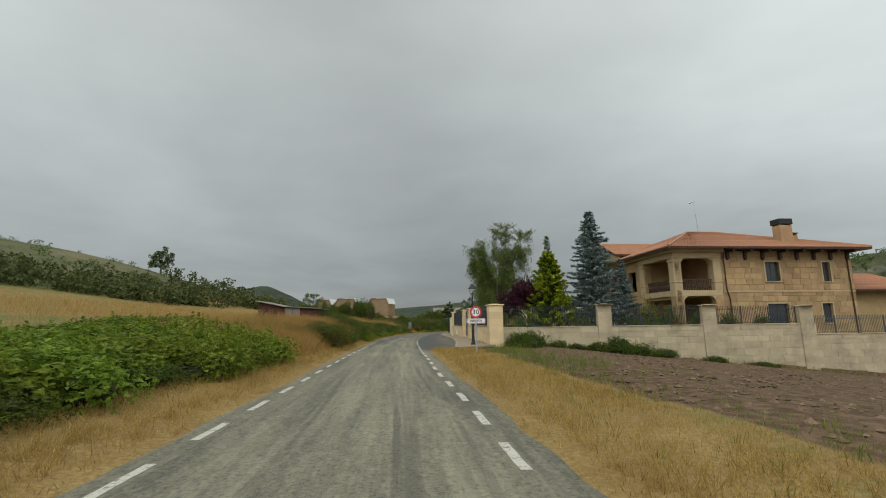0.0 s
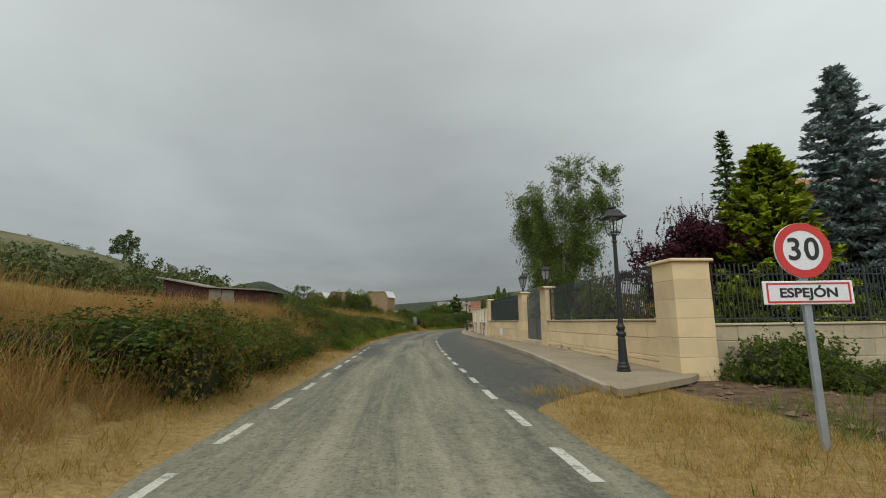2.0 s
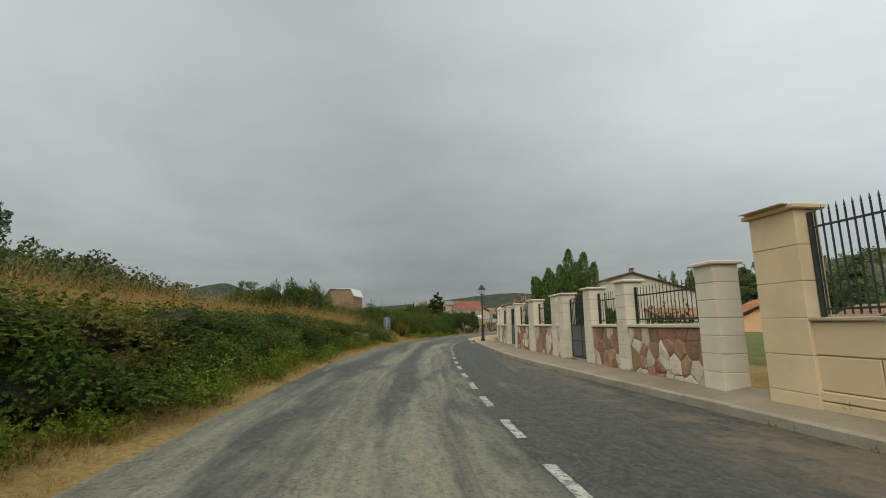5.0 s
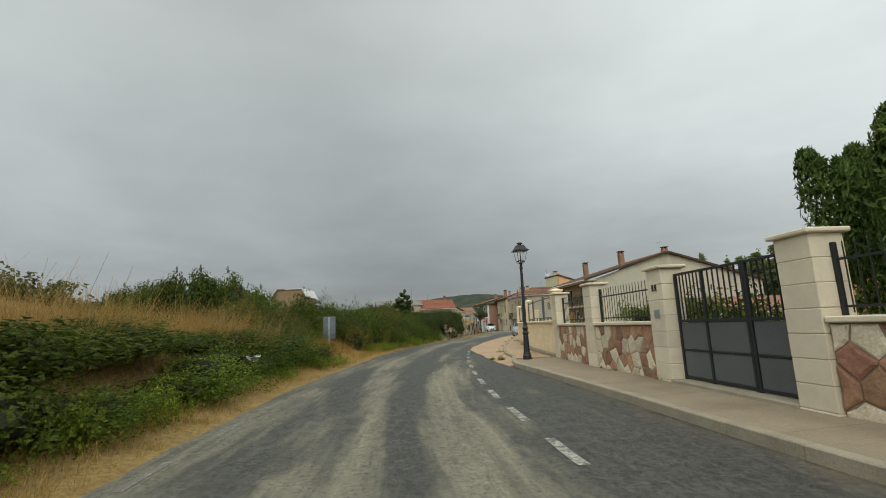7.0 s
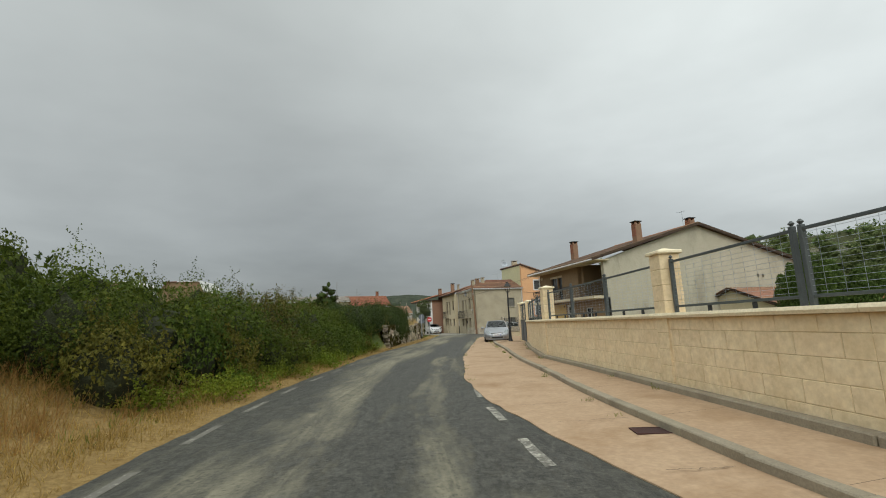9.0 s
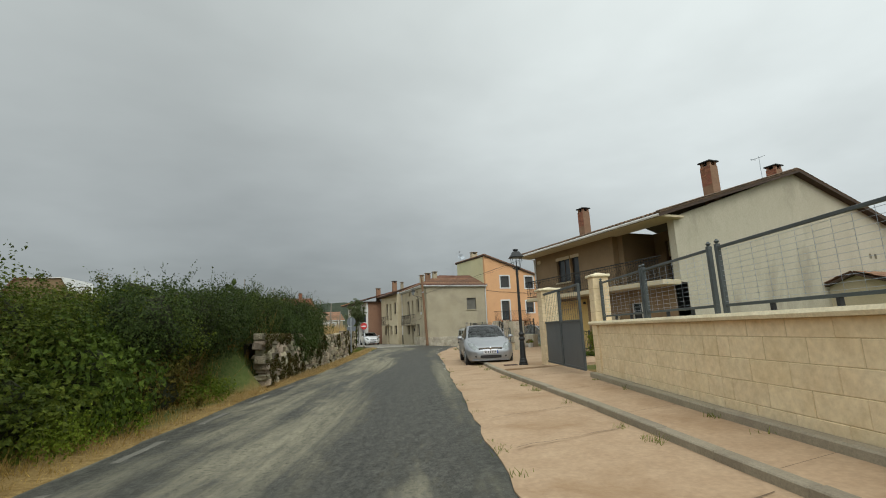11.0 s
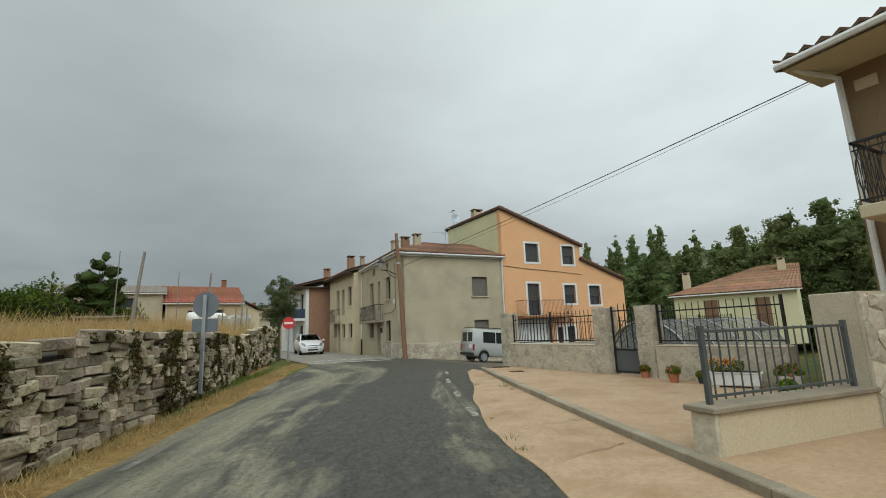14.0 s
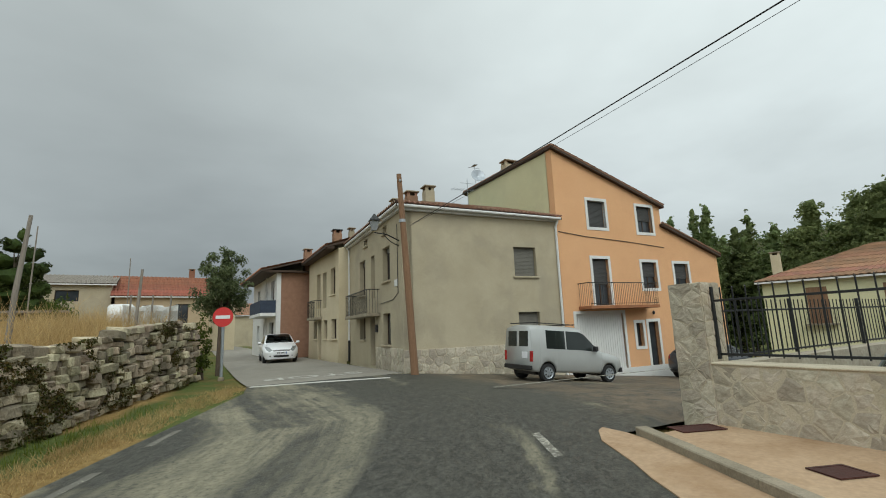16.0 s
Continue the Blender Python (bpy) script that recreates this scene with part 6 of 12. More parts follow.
        for k in range(1, n):
            part("baluster", me, None, h, at=(p[0] + d.x * k / n, p[1] + d.y * k / n, 0))
    # west wing
    ww = [(0.64, 3.98, 3.64, 5.98), (0.64, 3.98, 0.1, 3.0), (5.4, 6.6, 3.9, 5.6), (8.8, 9.8, 4.2, 5.6), (5.6, 6.6, 1.0, 2.6)]
    b = part("wall", hole_wall(D, H - z0, [(D - v, D - u, c - z0, d - z0) for u, v, c, d in ww], 0.35), VILLA, ob, at=(0.12, D, z0), rot=(0, 0, -math.pi / 2))
    b.scale = (1, 1, 1)
    part("wall", block(0.5, L - 0.3, D - 0.4, D, z0, H), VILLA, ob)
    part("wall", block(L - 0.36, L, 0.36, D - 0.4, z0, H), VILLA, ob)
    # cornice, brackets and roof
    bm = block(-0.35, 3.9, -0.35, 0.0, 6.42, 6.72, 0.03)
    bx(bm, -0.35, -0.0, 0.0, D, 6.42, 6.72, 0.03)
    part("cornice", bm, VILLA_TRIM, ob)
    me = cached(("bracket",), lambda: prism(bmesh.new(), [(-0.10, 6.5), (0.10, 6.5), (0.10, 5.95), (0.0, 5.85), (-0.10, 5.95)], -0.18, 0.02))
    me2 = cached(("rafter",), lambda: block(-0.09, 0.09, -0.85, 0.0, 6.38, 6.58, 0.02))
    for m_ in (me, me2):
        if not m_.materials:
            m_.materials.append(DARKWOOD)
    for k in range(8):
        x = 4.3 + k * 1.42
        part("bracket", me, None, ob, at=(x, -0.03, 0))
        part("bracket_arm", me2, None, ob, at=(x, 0.0, 0))
    part("soffit", block(3.9, L + 0.9, -0.95, 0.02, 6.58, 6.68), DARKWOOD, ob)
    e, zr = 0.95, 9.35
    A, B, C, Dn = (-0.75, -0.85, 6.70), (L + e, -0.95, 6.70), (L + e, D + 0.8, 6.70), (-0.75, D + 0.8, 6.70)
    r1, r2 = (6.4, 7.2, zr), (9.0, 7.2, zr)
    tiled(ob, "roof", A, B, r2, r1, TILE_V)
    tiled(ob, "roof", Dn, A, r1, (6.4, 7.3, zr), TILE_V)
    tiled(ob, "roof", B, C, (9.0, 7.3, zr), r2, TILE_V)
    tiled(ob, "roof", C, Dn, r1, r2, TILE_V)
    for p, q in ((A, r1), (r1, r2), (r2, B)):
        part("ridge_tiles", tube(bmesh.new(), [Vector(p).lerp(Vector(q), k / 14) + Vector((0, 0, 0.09)) for k in range(15)], 0.10, 8), TILE_V, ob)
    # small gabled dormer roof over the west wing
    part("gable", prism(bmesh.new(), [(7.1, 6.7), (12.9, 6.7), (12.9, 7.3), (10.0, 8.72), (7.1, 7.3)], -0.55, -0.25, "x"), VILLA_TRIM, ob)
    tiled(ob, "roof", (-0.9, 6.9, 7.3), (5.0, 6.9, 7.3), (5.0, 10.0, 8.8), (-0.9, 10.0, 8.8), TILE_V)
    tiled(ob, "roof", (5.0, 13.1, 7.3), (-0.9, 13.1, 7.3), (-0.9, 10.0, 8.8), (5.0, 10.0, 8.8), TILE_V)
    c = chimney(ob, 11.0, 1.9, 7.0, 9.15, 1.05, 0.8, VILLA, IRON)
    part("hood", block(10.42, 11.58, 1.42, 2.38, 9.0, 9.45, 0.02), IRON, c, "dark metal chimney hood")
    c = chimney(ob, 12.1, 2.2, 7.0, 8.4, 0.55, 0.5, VILLA, IRON)
    part("downpipe", tube(bmesh.new(), [(3.9, -0.3, 6.5), (3.95, -0.12, 6.1), (3.98, -0.1, 3.6), (4.15, -0.1, 3.0), (4.15, -0.1, 0)], 0.05, 8), DARKWOOD, ob)
    part("downpipe", tube(bmesh.new(), [(14.3, -0.3, 6.5), (14.2, -0.1, 6.1), (14.2, -0.1, 0)], 0.05, 8), DARKWOOD, ob)
    # low eastern annexe
    part("annexe_wall", block(L + 0.05, L + 6, 1.0, 9.0, -1.5, 3.6), VILLA, ob)
    tiled(ob, "roof", (L - 0.2, 0.2, 3.6), (L + 7, 0.2, 3.6), (L + 7, 4.8, 5.3), (L - 0.2, 4.8, 5.3), TILE_V)
    return ob


villa = build_villa()
ant = thing("roof_aerial", (23.2, 41.9, 9.0), 0, label="thin metal television aerial mast above the villa roof", category="aerial")
part("mast", rod((0, 0, -0.8), (-0.15, 0, 3.4), 0.022, 0.012, 6), GALV, ant)
part("dipole", rod((-0.45, 0, 3.3), (0.1, 0, 3.42), 0.012, None, 5), GALV, ant)
part("reflector", lathe(bmesh.new(), [(0.05, 3.22), (0.09, 3.3), (0.05, 3.4)], 8, (-0.5, 0, 0)), GALV, ant)
for s in (-1, 1):
    part("stay", rod((-0.1, 0, 2.3), (0.12 + 0.06 * s, s * 0.2, -0.4), 0.006, None, 4), GALV, ant)


# ---- house with balcony behind the parked car
def build_brown_house():
    ob = thing("balcony_house", (14.0, 114.45, 0), -math.pi / 2, label="brown rendered two-storey house with long balcony and tiled eaves", category="house")
    # local x runs south along the street front, local y into the house (east)... front face at y = 0, outside is -y
    L = 9.4
    H = 5.25
    holes = [(0.65, 4.05, 0.1, 2.52), (4.25, 5.25, 0.1, 2.42), (1.95, 3.0, 3.48, 4.72), (3.08, 3.72, 2.85, 4.72), (6.6, 7.6, 0.9, 2.1)]
    part("wall", hole_wall(6.1, H, holes[:4], 0.3), BROWNRENDER, ob)
    part("wall", hole_wall(L - 6.1, 2.7, [(0.6, 1.6, 0.9, 2.1)], 0.3), BROWNRENDER, ob, at=(6.1, 0, 0))
    window(ob, 6.7, 7.7, 0.9, 2.1, 0.0, WHITE, GLASS)
    part("wall", block(6.1, 6.4, 0.3, 2.2, 2.7, H), BROWNRENDER, ob)
    back = [(7.0, 7.9, 2.85, 4.8)]
    part("wall", hole_wall(2.69, H - 2.7, [(0.6, 1.5, 0.15, 2.1)], 0.25), BROWNRENDER, ob, at=(6.4, 2.2, 2.7))
    window(ob, 7.0, 7.9, 2.85, 4.8, 2.2, DARKWOOD, GLASS, None, shutter=0.35, shutmat=CREAMRENDER)
    part("wall", block(0.0, 0.3, 0.3, 17.8, 0, 4.9), BROWNRENDER, ob)
    # south gable, seen over the block wall
    g = part("gable_wall", hole_wall(18.0, 5.2, [(12.9, 13.1, 3.85, 4.1), (13.35, 13.55, 3.85, 4.1)], 0.3, [(0, 5.2), (8.0, 7.75), (18.0, 4.75)]), GABLE, ob, at=(L, 0, 0), rot=(0, 0, math.pi / 2))
    # dark sheet behind the small openings, shade put into its colour
    part("dark_room", block(12.7, 13.8, 0.31, 0.33, 3.7, 4.2), SHADE_AND_EARTH, g)
    # garage, glass door, windows
    gd = part("garage_door", block(0.68, 4.02, 0.10, 0.14, 0.1, 2.5), YELLOWDOOR, ob, "pale yellow ribbed sheet-metal garage doors")
    for k in range(24):
        part("rib", block(0.70 + k * 0.139, 0.76 + k * 0.139, 0.085, 0.10, 0.14, 2.48, 0.004), YELLOWDOOR, gd)
    for x in (1.82, 2.98):
        part("door_joint", block(x, x + 0.03, 0.07, 0.10, 0.12, 2.49), YELLOWDOOR, gd)
    dr = part("glass_door", bx(bx(bx(bx(bmesh.new(), 4.25, 4.38, 0.03, 0.13, 0.1, 2.42), 5.12, 5.25, 0.03, 0.13, 0.1, 2.42), 4.38, 5.12, 0.03, 0.13, 2.28, 2.42), 4.38, 5.12, 0.03, 0.13, 0.1, 0.32), WHITE, ob, "white door with small glass panes")
    for i in range(2):
        for j in range(4):
            part("pane", block(4.40 + i * 0.36, 4.73 + i * 0.36, 0.07, 0.09, 0.34 + j * 0.485, 0.80 + j * 0.485), GLASS, dr)
    part("glazing_bar", block(4.735, 4.755, 0.05, 0.1, 0.32, 2.28), WHITE, dr)
    for j in range(1, 4):
        part("glazing_bar", block(4.38, 5.12, 0.055, 0.095, 0.31 + j * 0.485, 0.335 + j * 0.485), WHITE, dr)
    # dark sheet behind the door panes, coloured as the unlit inside
    part("door_room", block(4.3, 5.2, 0.2, 0.22, 0.1, 2.4), SHADE_AND_EARTH, dr)
    part("handle", rod((4.33, -0.02, 1.15), (4.45, -0.02, 1.15), 0.012, None, 6), GALV, dr)
    window(ob, 1.95, 3.0, 3.48, 4.72, 0.0, DARKWOOD, GLASS, None, sill=CREAMRENDER, depth=0.12)
    bd = window(ob, 3.08, 3.72, 2.85, 4.72, 0.0, DARKWOOD, GLASS, None, depth=0.12, mull=0, name="balcony_door")
    part("shutter_box", block(1.9, 3.0, -0.015, 0.02, 4.62, 4.78, 0.01), CREAMRENDER, ob)
    part("shutter_box", block(3.1, 3.76, -0.015, 0.02, 4.62, 4.78, 0.01), CREAMRENDER, ob)
    part("wall_lamp", lathe(bmesh.new(), [(0.05, 0), (0.07, 0.05), (0.04, 0.12)], 8, (4.0, -0.12, 2.25)), IRON, ob)
    part("repair_patch", prism(bmesh.new(), [(5.45, 1.58), (5.62, 1.66), (5.75, 1.60), (5.95, 1.68), (6.12, 1.55), (5.98, 1.36), (5.80, 1.20), (5.60, 1.36)], -0.008, 0.0), CREAMRENDER, ob, "pale repair patch in the render")
    part("meter_box", block(0.18, 0.42, -0.08, 0.0, 1.35, 1.75, 0.01), CREAMRENDER, ob, "pale meter box")
    part("vent", block(0.22, 0.5, -0.03, 0.0, 4.72, 4.9, 0.004), CREAMRENDER, ob)
    # balcony
    part("balcony_slab", block(0.30, L, -0.95, 0.0, 2.62, 2.80, 0.015), CREAMRENDER, ob)
    def scroll():
        bm = bmesh.new()
        pts = [(0.0, 0, 0.0), (0.0, 0, 0.12), (0.035, 0, 0.25), (0.045, 0, 0.40), (0.03, 0, 0.55), (-0.02, 0, 0.68), (-0.02, 0, 0.78), (0.0, 0, 0.82)]
        tube(bm, pts, 0.007, 4)
        tube(bm, [(-x, y, z) for x, y, z in pts], 0.007, 4)
        return bm
    me = as_mesh(scroll(), "baluster")
    me.materials.append(IRON)
    rail = part("balcony_railing", block(0.33, L, -0.93, -0.89, 3.66, 3.70, 0.005), IRON, ob, "black wrought-iron balcony railing with curved bars")
    part("lower_rail", block(0.33, L, -0.92, -0.90, 2.86, 2.885, 0.003), IRON, rail)
    part("upper_rail", block(0.33, L, -0.92, -0.90, 3.56, 3.58, 0.003), IRON, rail)
    n = 68
    for k in range(n):
        part("baluster", me, None, rail, at=(0.38 + (L - 0.4) * k / n, -0.91, 2.86))
    for k in range(6):
        part("baluster", me, None, rail, at=(0.35, -0.85 + k * 0.14, 2.86), rot=(0, 0, math.pi / 2))
    part("side_rail", block(0.33, 0.37, -0.93, 0.0, 3.66, 3.70, 0.005), IRON, rail)
    part("side_rail", block(0.33, 0.37, -0.93, 0.0, 2.86, 2.885, 0.003), IRON, rail)
    # roof: front slope to the ridge, boarded eave, gutter
    zr = 7.80
    part("eave_board", block(-0.30, L + 0.25, -0.9, 0.3, 5.13, 5.22, 0.01), CREAMRENDER, ob)
    part("gutter", tube(bmesh.new(), [(-0.35, -0.98, 5.19), (L + 0.25, -0.98, 5.19)], 0.065, 8), WHITE, ob)
    part("gutter_spout", tube(bmesh.new(), [(-0.25, -0.92, 5.22), (-0.15, -0.6, 5.12), (0.08, -0.12, 5.0), (0.1, -0.08, 2.9), (0.1, -0.08, 0.1)], 0.045, 8), WHITE, ob)
    tiled(ob, "roof", (-0.35, -1.0, 5.22), (L + 0.3, -1.0, 5.22), (L + 0.3, 8.0, zr), (-0.35, 8.0, zr), TILE_DARK, 0.22, 0.36)
    tiled(ob, "roof", (L + 0.3, 18.2, 4.75), (-0.35, 18.2, 4.75), (-0.35, 8.0, zr), (L + 0.3, 8.0, zr), TILE_DARK, 0.22, 0.36)
    part("verge_tiles", tube(bmesh.new(), [(L + 0.2, -1.0, 5.27), (L + 0.2, 8.0, zr + 0.06), (L + 0.2, 18.2, 4.8)], 0.09, 8), TILE_DARK, ob)
    part("ridge_tiles", tube(bmesh.new(), [(-0.3, 8.0, zr + 0.05), (L + 0.2, 8.0, zr + 0.05)], 0.10, 8), TILE, ob)
    for x, y, z0, z1 in ((0.8, 3.1, 6.0, 8.05), (8.6, 3.55, 6.2, 8.1), (8.4, 8.45, 7.5, 8.5)):
        c = chimney(ob, x, y, z0, z1, 0.48, 0.48, BRICKWALL, IRON)
        # brick courses
        k = 0
        zz = max(z0, z1 - 1.1)
        me = cached(("brick",), lambda: block(0, 0.23, -0.006, 0.0, 0, 0.052, 0.003))
        if not me.materials:
            me.materials.append(BRICK)
        while zz < z1 - 0.25:
            for s in range(2):
                part("brick", me, None, c, at=(x - 0.24 + s * 0.24 + 0.005, y - 0.242, zz))
                part("brick", me, None, c, at=(x - 0.242, y + 0.24 - s * 0.24 - 0.005, zz), rot=(0, 0, -math.pi / 2))
            zz += 0.062
    part("aerial", tube(bmesh.new(), [(7.9, 8.3, 7.8), (7.9, 8.3, 9.2)], 0.012, 5), GALV, ob)
    part("aerial_arms", bx(bx(bmesh.new(), 7.5, 8.2, 8.29, 8.31, 9.1, 9.12), 7.6, 7.62, 8.1, 8.5, 9.1, 9.12), GALV, ob)
    return ob


brown = build_brown_house()

# boundary rail by the garage and the low wall at the corner
railing("iron_railing", (10.75, 109.62), (13.72, 110.1), 0.12, 0.98, spacing=0.11, post=3.2, spear=0, mat=GREYIRON, bar_r=0.007, rails=(0.08, 0.02), label="low dark iron railing beside a garage door", group="forecourt railings")
LW0, LW1 = (9.46, 114.2), (11.95, 113.93)
lw, L = along("low_wall", LW0, LW1, label="low cream rendered wall with grey stone coping", category="low wall", kind="structure")
part("body", block(0.05, L, 0.0, 0.25, 0, 0.50, 0.01), CREAMRENDER, lw)
part("end_stone", block(0.0, 0.05, -0.01, 0.26, 0, 0.50, 0.01), FENCE_STONE, lw)
part("coping", block(-0.05, L, -0.05, 0.30, 0.50, 0.56, 0.012), CONCRETE, lw)
railing("iron_railing", on_line(LW0, LW1, 0.08, 0.12), on_line(LW0, LW1, L - 0.12, 0.12), 0.56, 1.26, spacing=0.125, post=2.6, spear=0, mat=GREYIRON, bar_r=0.006, rails=(0.07, 0.02), label="grey iron railing on a low cream wall", group="forecourt railings")
sp_, _ = along("stone_pier", (11.95, 113.93), (12.6, 113.86), label="rough stone pier with loose stones on top beside a house", category="pier", kind="structure")
part("core", block(0.0, 0.62, 0.03, 0.52, 0, 1.62, 0.01), FENCE_MORTAR, sp_)
face = part("pier_face", block(0.0, 0.62, 0.0, 0.03, 0, 1.62, 0.0), FENCE_MORTAR, sp_, at=(0.62, 0.03, 0), rot=(0, 0, math.pi))
rubble(face, 0.0, 0.62, 0.0, 1.60, 0.26, 0.03, [FENCE_STONE], 0.012, 0.02)


# ---- the two houses at the junction
def balcony(parent, x0, x1, z0, depth, h=1.0, slab=None, spacing=0.10, side=1):
    b = part("balcony", block(x0, x1, -depth, 0.0, z0, z0 + 0.13, 0.012), slab or CONCRETE, parent)
    rail = part("railing", block(x0 + 0.02, x1 - 0.02, -depth + 0.02, -depth + 0.05, z0 + 0.10 + h, z0 + 0.13 + h, 0.004), IRON, b)
    part("rail", block(x0 + 0.02, x1 - 0.02, -depth + 0.025, -depth + 0.045, z0 + 0.20, z0 + 0.22), IRON, b)
    for x in (x0 + 0.035, x1 - 0.035):
        part("side_rail", block(x - 0.012, x + 0.012, -depth + 0.03, 0.0, z0 + 0.10 + h, z0 + 0.13 + h), IRON, b)
        m = max(2, int(depth / spacing))
        for k in range(m):
            part("bar", cached(("bal_bar", round(h, 2)), lambda: rod((0, 0, 0.13), (0, 0, h + 0.1), 0.007, None, 5)), IRON, b, at=(x, -depth + 0.03 + depth * k / m, z0))
    n = int((x1 - x0) / spacing)
    for k in range(1, n):
        part("bar", cached(("bal_bar", round(h, 2)), lambda: rod((0, 0, 0.13), (0, 0, h + 0.1), 0.007, None, 5)), IRON, b, at=(x0 + (x1 - x0) * k / n, -depth + 0.035, z0))
    return b


JA = math.atan2(-0.3, 6.5)


def build_grey_house():
    # south front: local x east, outside is -y
    ob = thing("corner_house", (14.62, 135.0, 0), JA, label="grey rendered two-storey corner house with stone plinth and tiled roof", category="house")
    zb = -0.9
    H = 5.72
    L = 6.85
    D = 7.9
    sh = [(4.65, 5.7, 3.3, 4.47), (4.7, 5.68, 0.82, 1.9)]
    part("wall", hole_wall(L, H - zb, [(a, b, c - zb, d - zb) for a, b, c, d in sh], 0.4), GREYRENDER, ob, at=(0, 0, zb))
    window(ob, *sh[0], 0.0, DARKWOOD, GLASS, None, sill=GREYRENDER, depth=0.18, shutter=1.0)
    window(ob, *sh[1], 0.0, DARKWOOD, GLASS, None, sill=GREYRENDER, depth=0.18, shutter=0.55)
    pl = part("plinth", block(-0.03, L, -0.035, 0.0, zb, 0.72), MORTAR, ob)
    rb = part("plinth_face", block(0, L, -0.01, 0.0, 0, 0.01), MORTAR, ob, at=(L, -0.035, 0.0), rot=(0, 0, math.pi))
    rubble(rb, 0.0, L + 0.03, zb, 0.72, 0.34, 0.0, [FENCE_STONE], 0.014, 0.014, 0.02)
    # west front: local x of that wall runs north to south so that outside is -y of the panel
    wh = [(1.35, 2.25, 3.27, 4.6), (3.4, 3.95, 2.75, 4.55), (4.9, 5.85, 3.0, 4.57), (1.4, 2.35, 0.88, 2.05), (3.45, 4.15, 0.0, 2.0), (4.95, 5.9, 1.05, 2.05), (4.5, 5.0, 5.15, 5.45), (1.7, 2.15, 5.15, 5.45)]
    hol = [(D - b, D - a, c + 0.4, d + 0.4) for a, b, c, d in wh]
    w = part("wall", hole_wall(D, H + 0.4, hol, 0.4), GREYRENDER, ob, at=(-0.02, D, -0.4), rot=(0, 0, -math.pi / 2))
    for i, (a, b, c, d) in enumerate(hol):
        window(w, a, b, c, d, 0.0, DARKWOOD, GLASS, None, sill=None if i in (1, 4) else GREYRENDER, depth=0.2, mull=0 if i in (1, 4, 6, 7) else 1, shutter=0.15 if i in (0, 2) else 0)
    face = part("plinth_face", block(0, 3.4, -0.03, 0.0, 0.0, 0.02), MORTAR, ob, at=(-0.03, 0.0, 0), rot=(0, 0, math.pi / 2))
    rubble(face, 0.0, 3.3, -0.35, 0.78, 0.34, 0.0, [FENCE_STONE], 0.014, 0.014, 0.02)
    balcony(w, D - 6.5, D - 2.7, 2.38, 0.55, 0.95)
    # roof
    E_ = 0.28
    tiled(ob, "roof", (-E_, -E_, H + 0.08), (L + 0.1, -E_, H + 0.02), (L + 0.1, 4.2, 7.25), (3.4, 4.2, 7.25), TILE_OLD, 0.2, 0.36)
    tiled(ob, "roof", (-E_, D + 0.2, H + 0.08), (-E_, -E_, H + 0.08), (3.4, 4.2, 7.25), (3.4, D + 0.2, 7.25), TILE_OLD, 0.2, 0.36)
    part("eave_band", block(-0.14, L, -0.14, 0.0, H - 0.12, H + 0.06, 0.01), WHITE, ob)
    part("eave_band", block(-0.16, -0.02, 0.0, D, H - 0.12, H + 0.06, 0.01), WHITE, ob)
    part("gutter", tube(bmesh.new(), [(-0.25, -0.24, H + 0.02), (L + 0.05, -0.24, H - 0.02)], 0.06, 8), WHITE, ob)
    part("gutter", tube(bmesh.new(), [(-0.24, -0.25, H + 0.02), (-0.24, D, H + 0.02)], 0.06, 8), WHITE, ob)
    part("downpipe", tube(bmesh.new(), [(L - 0.05, -0.22, H), (L - 0.08, -0.06, H - 0.35), (L - 0.1, -0.06, 0.2), (L - 0.1, -0.06, -0.6)], 0.05, 8), WHITE, ob)
    part("downpipe", tube(bmesh.new(), [(-0.22, D - 0.1, H), (-0.08, D - 0.1, H - 0.3), (-0.08, D - 0.1, 1.0)], 0.045, 8), WHITE, ob)
    part("downpipe_foot", tube(bmesh.new(), [(-0.08, D - 0.1, 1.0), (-0.08, D - 0.1, 0.0)], 0.05, 8), IRON, ob)
    for x, y, z in ((2.2, 2.6, 7.5), (1.4, 4.6, 7.4)):
        chimney(ob, x, y, 6.0, z, 0.42, 0.42, GREYRENDER, CONCRETE)
    chimney(ob, 1.7, 3.4, 6.0, 7.45, 0.5, 0.4, BRICKWALL, CONCRETE)
    part("sign_plate", block(-0.045, -0.02, 0.5, 0.8, 2.95, 3.2, 0.004), WHITE, ob, "small white wall plate")
    cr = part("wall_cable", tube(bmesh.new(), [(-0.04, 0.4, 5.2), (-0.04, 0.42, 2.7), (-0.04, 1.0, 2.5), (-0.04, 2.6, 2.45)], 0.012, 5), BLACKTRIM, ob)
    part("letter_box", block(-0.10, -0.02, 3.0, 3.2, 1.35, 1.65, 0.01), IRON, ob)
    # wall lantern at the corner
    br = part("lamp_bracket", tube(bmesh.new(), [(-0.02, 0.25, 4.55), (-0.5, 0.2, 4.75), (-0.95, 0.15, 4.78)], 0.022, 6), IRON, ob)
    part("scroll", tube(bmesh.new(), [(-0.02, 0.25, 4.35), (-0.35, 0.22, 4.5), (-0.6, 0.2, 4.72)], 0.016, 6), IRON, br)
    part("lantern_glass", lathe(bmesh.new(), [(0.11, 4.85), (0.19, 5.2)], 4, (-0.95, 0.15, 0), math.pi / 4), FROST, br)
    part("lantern_hood", lathe(bmesh.new(), [(0.24, 5.19), (0.24, 5.22), (0.10, 5.36), (0.03, 5.45)], 4, (-0.95, 0.15, 0), math.pi / 4), IRON, br)
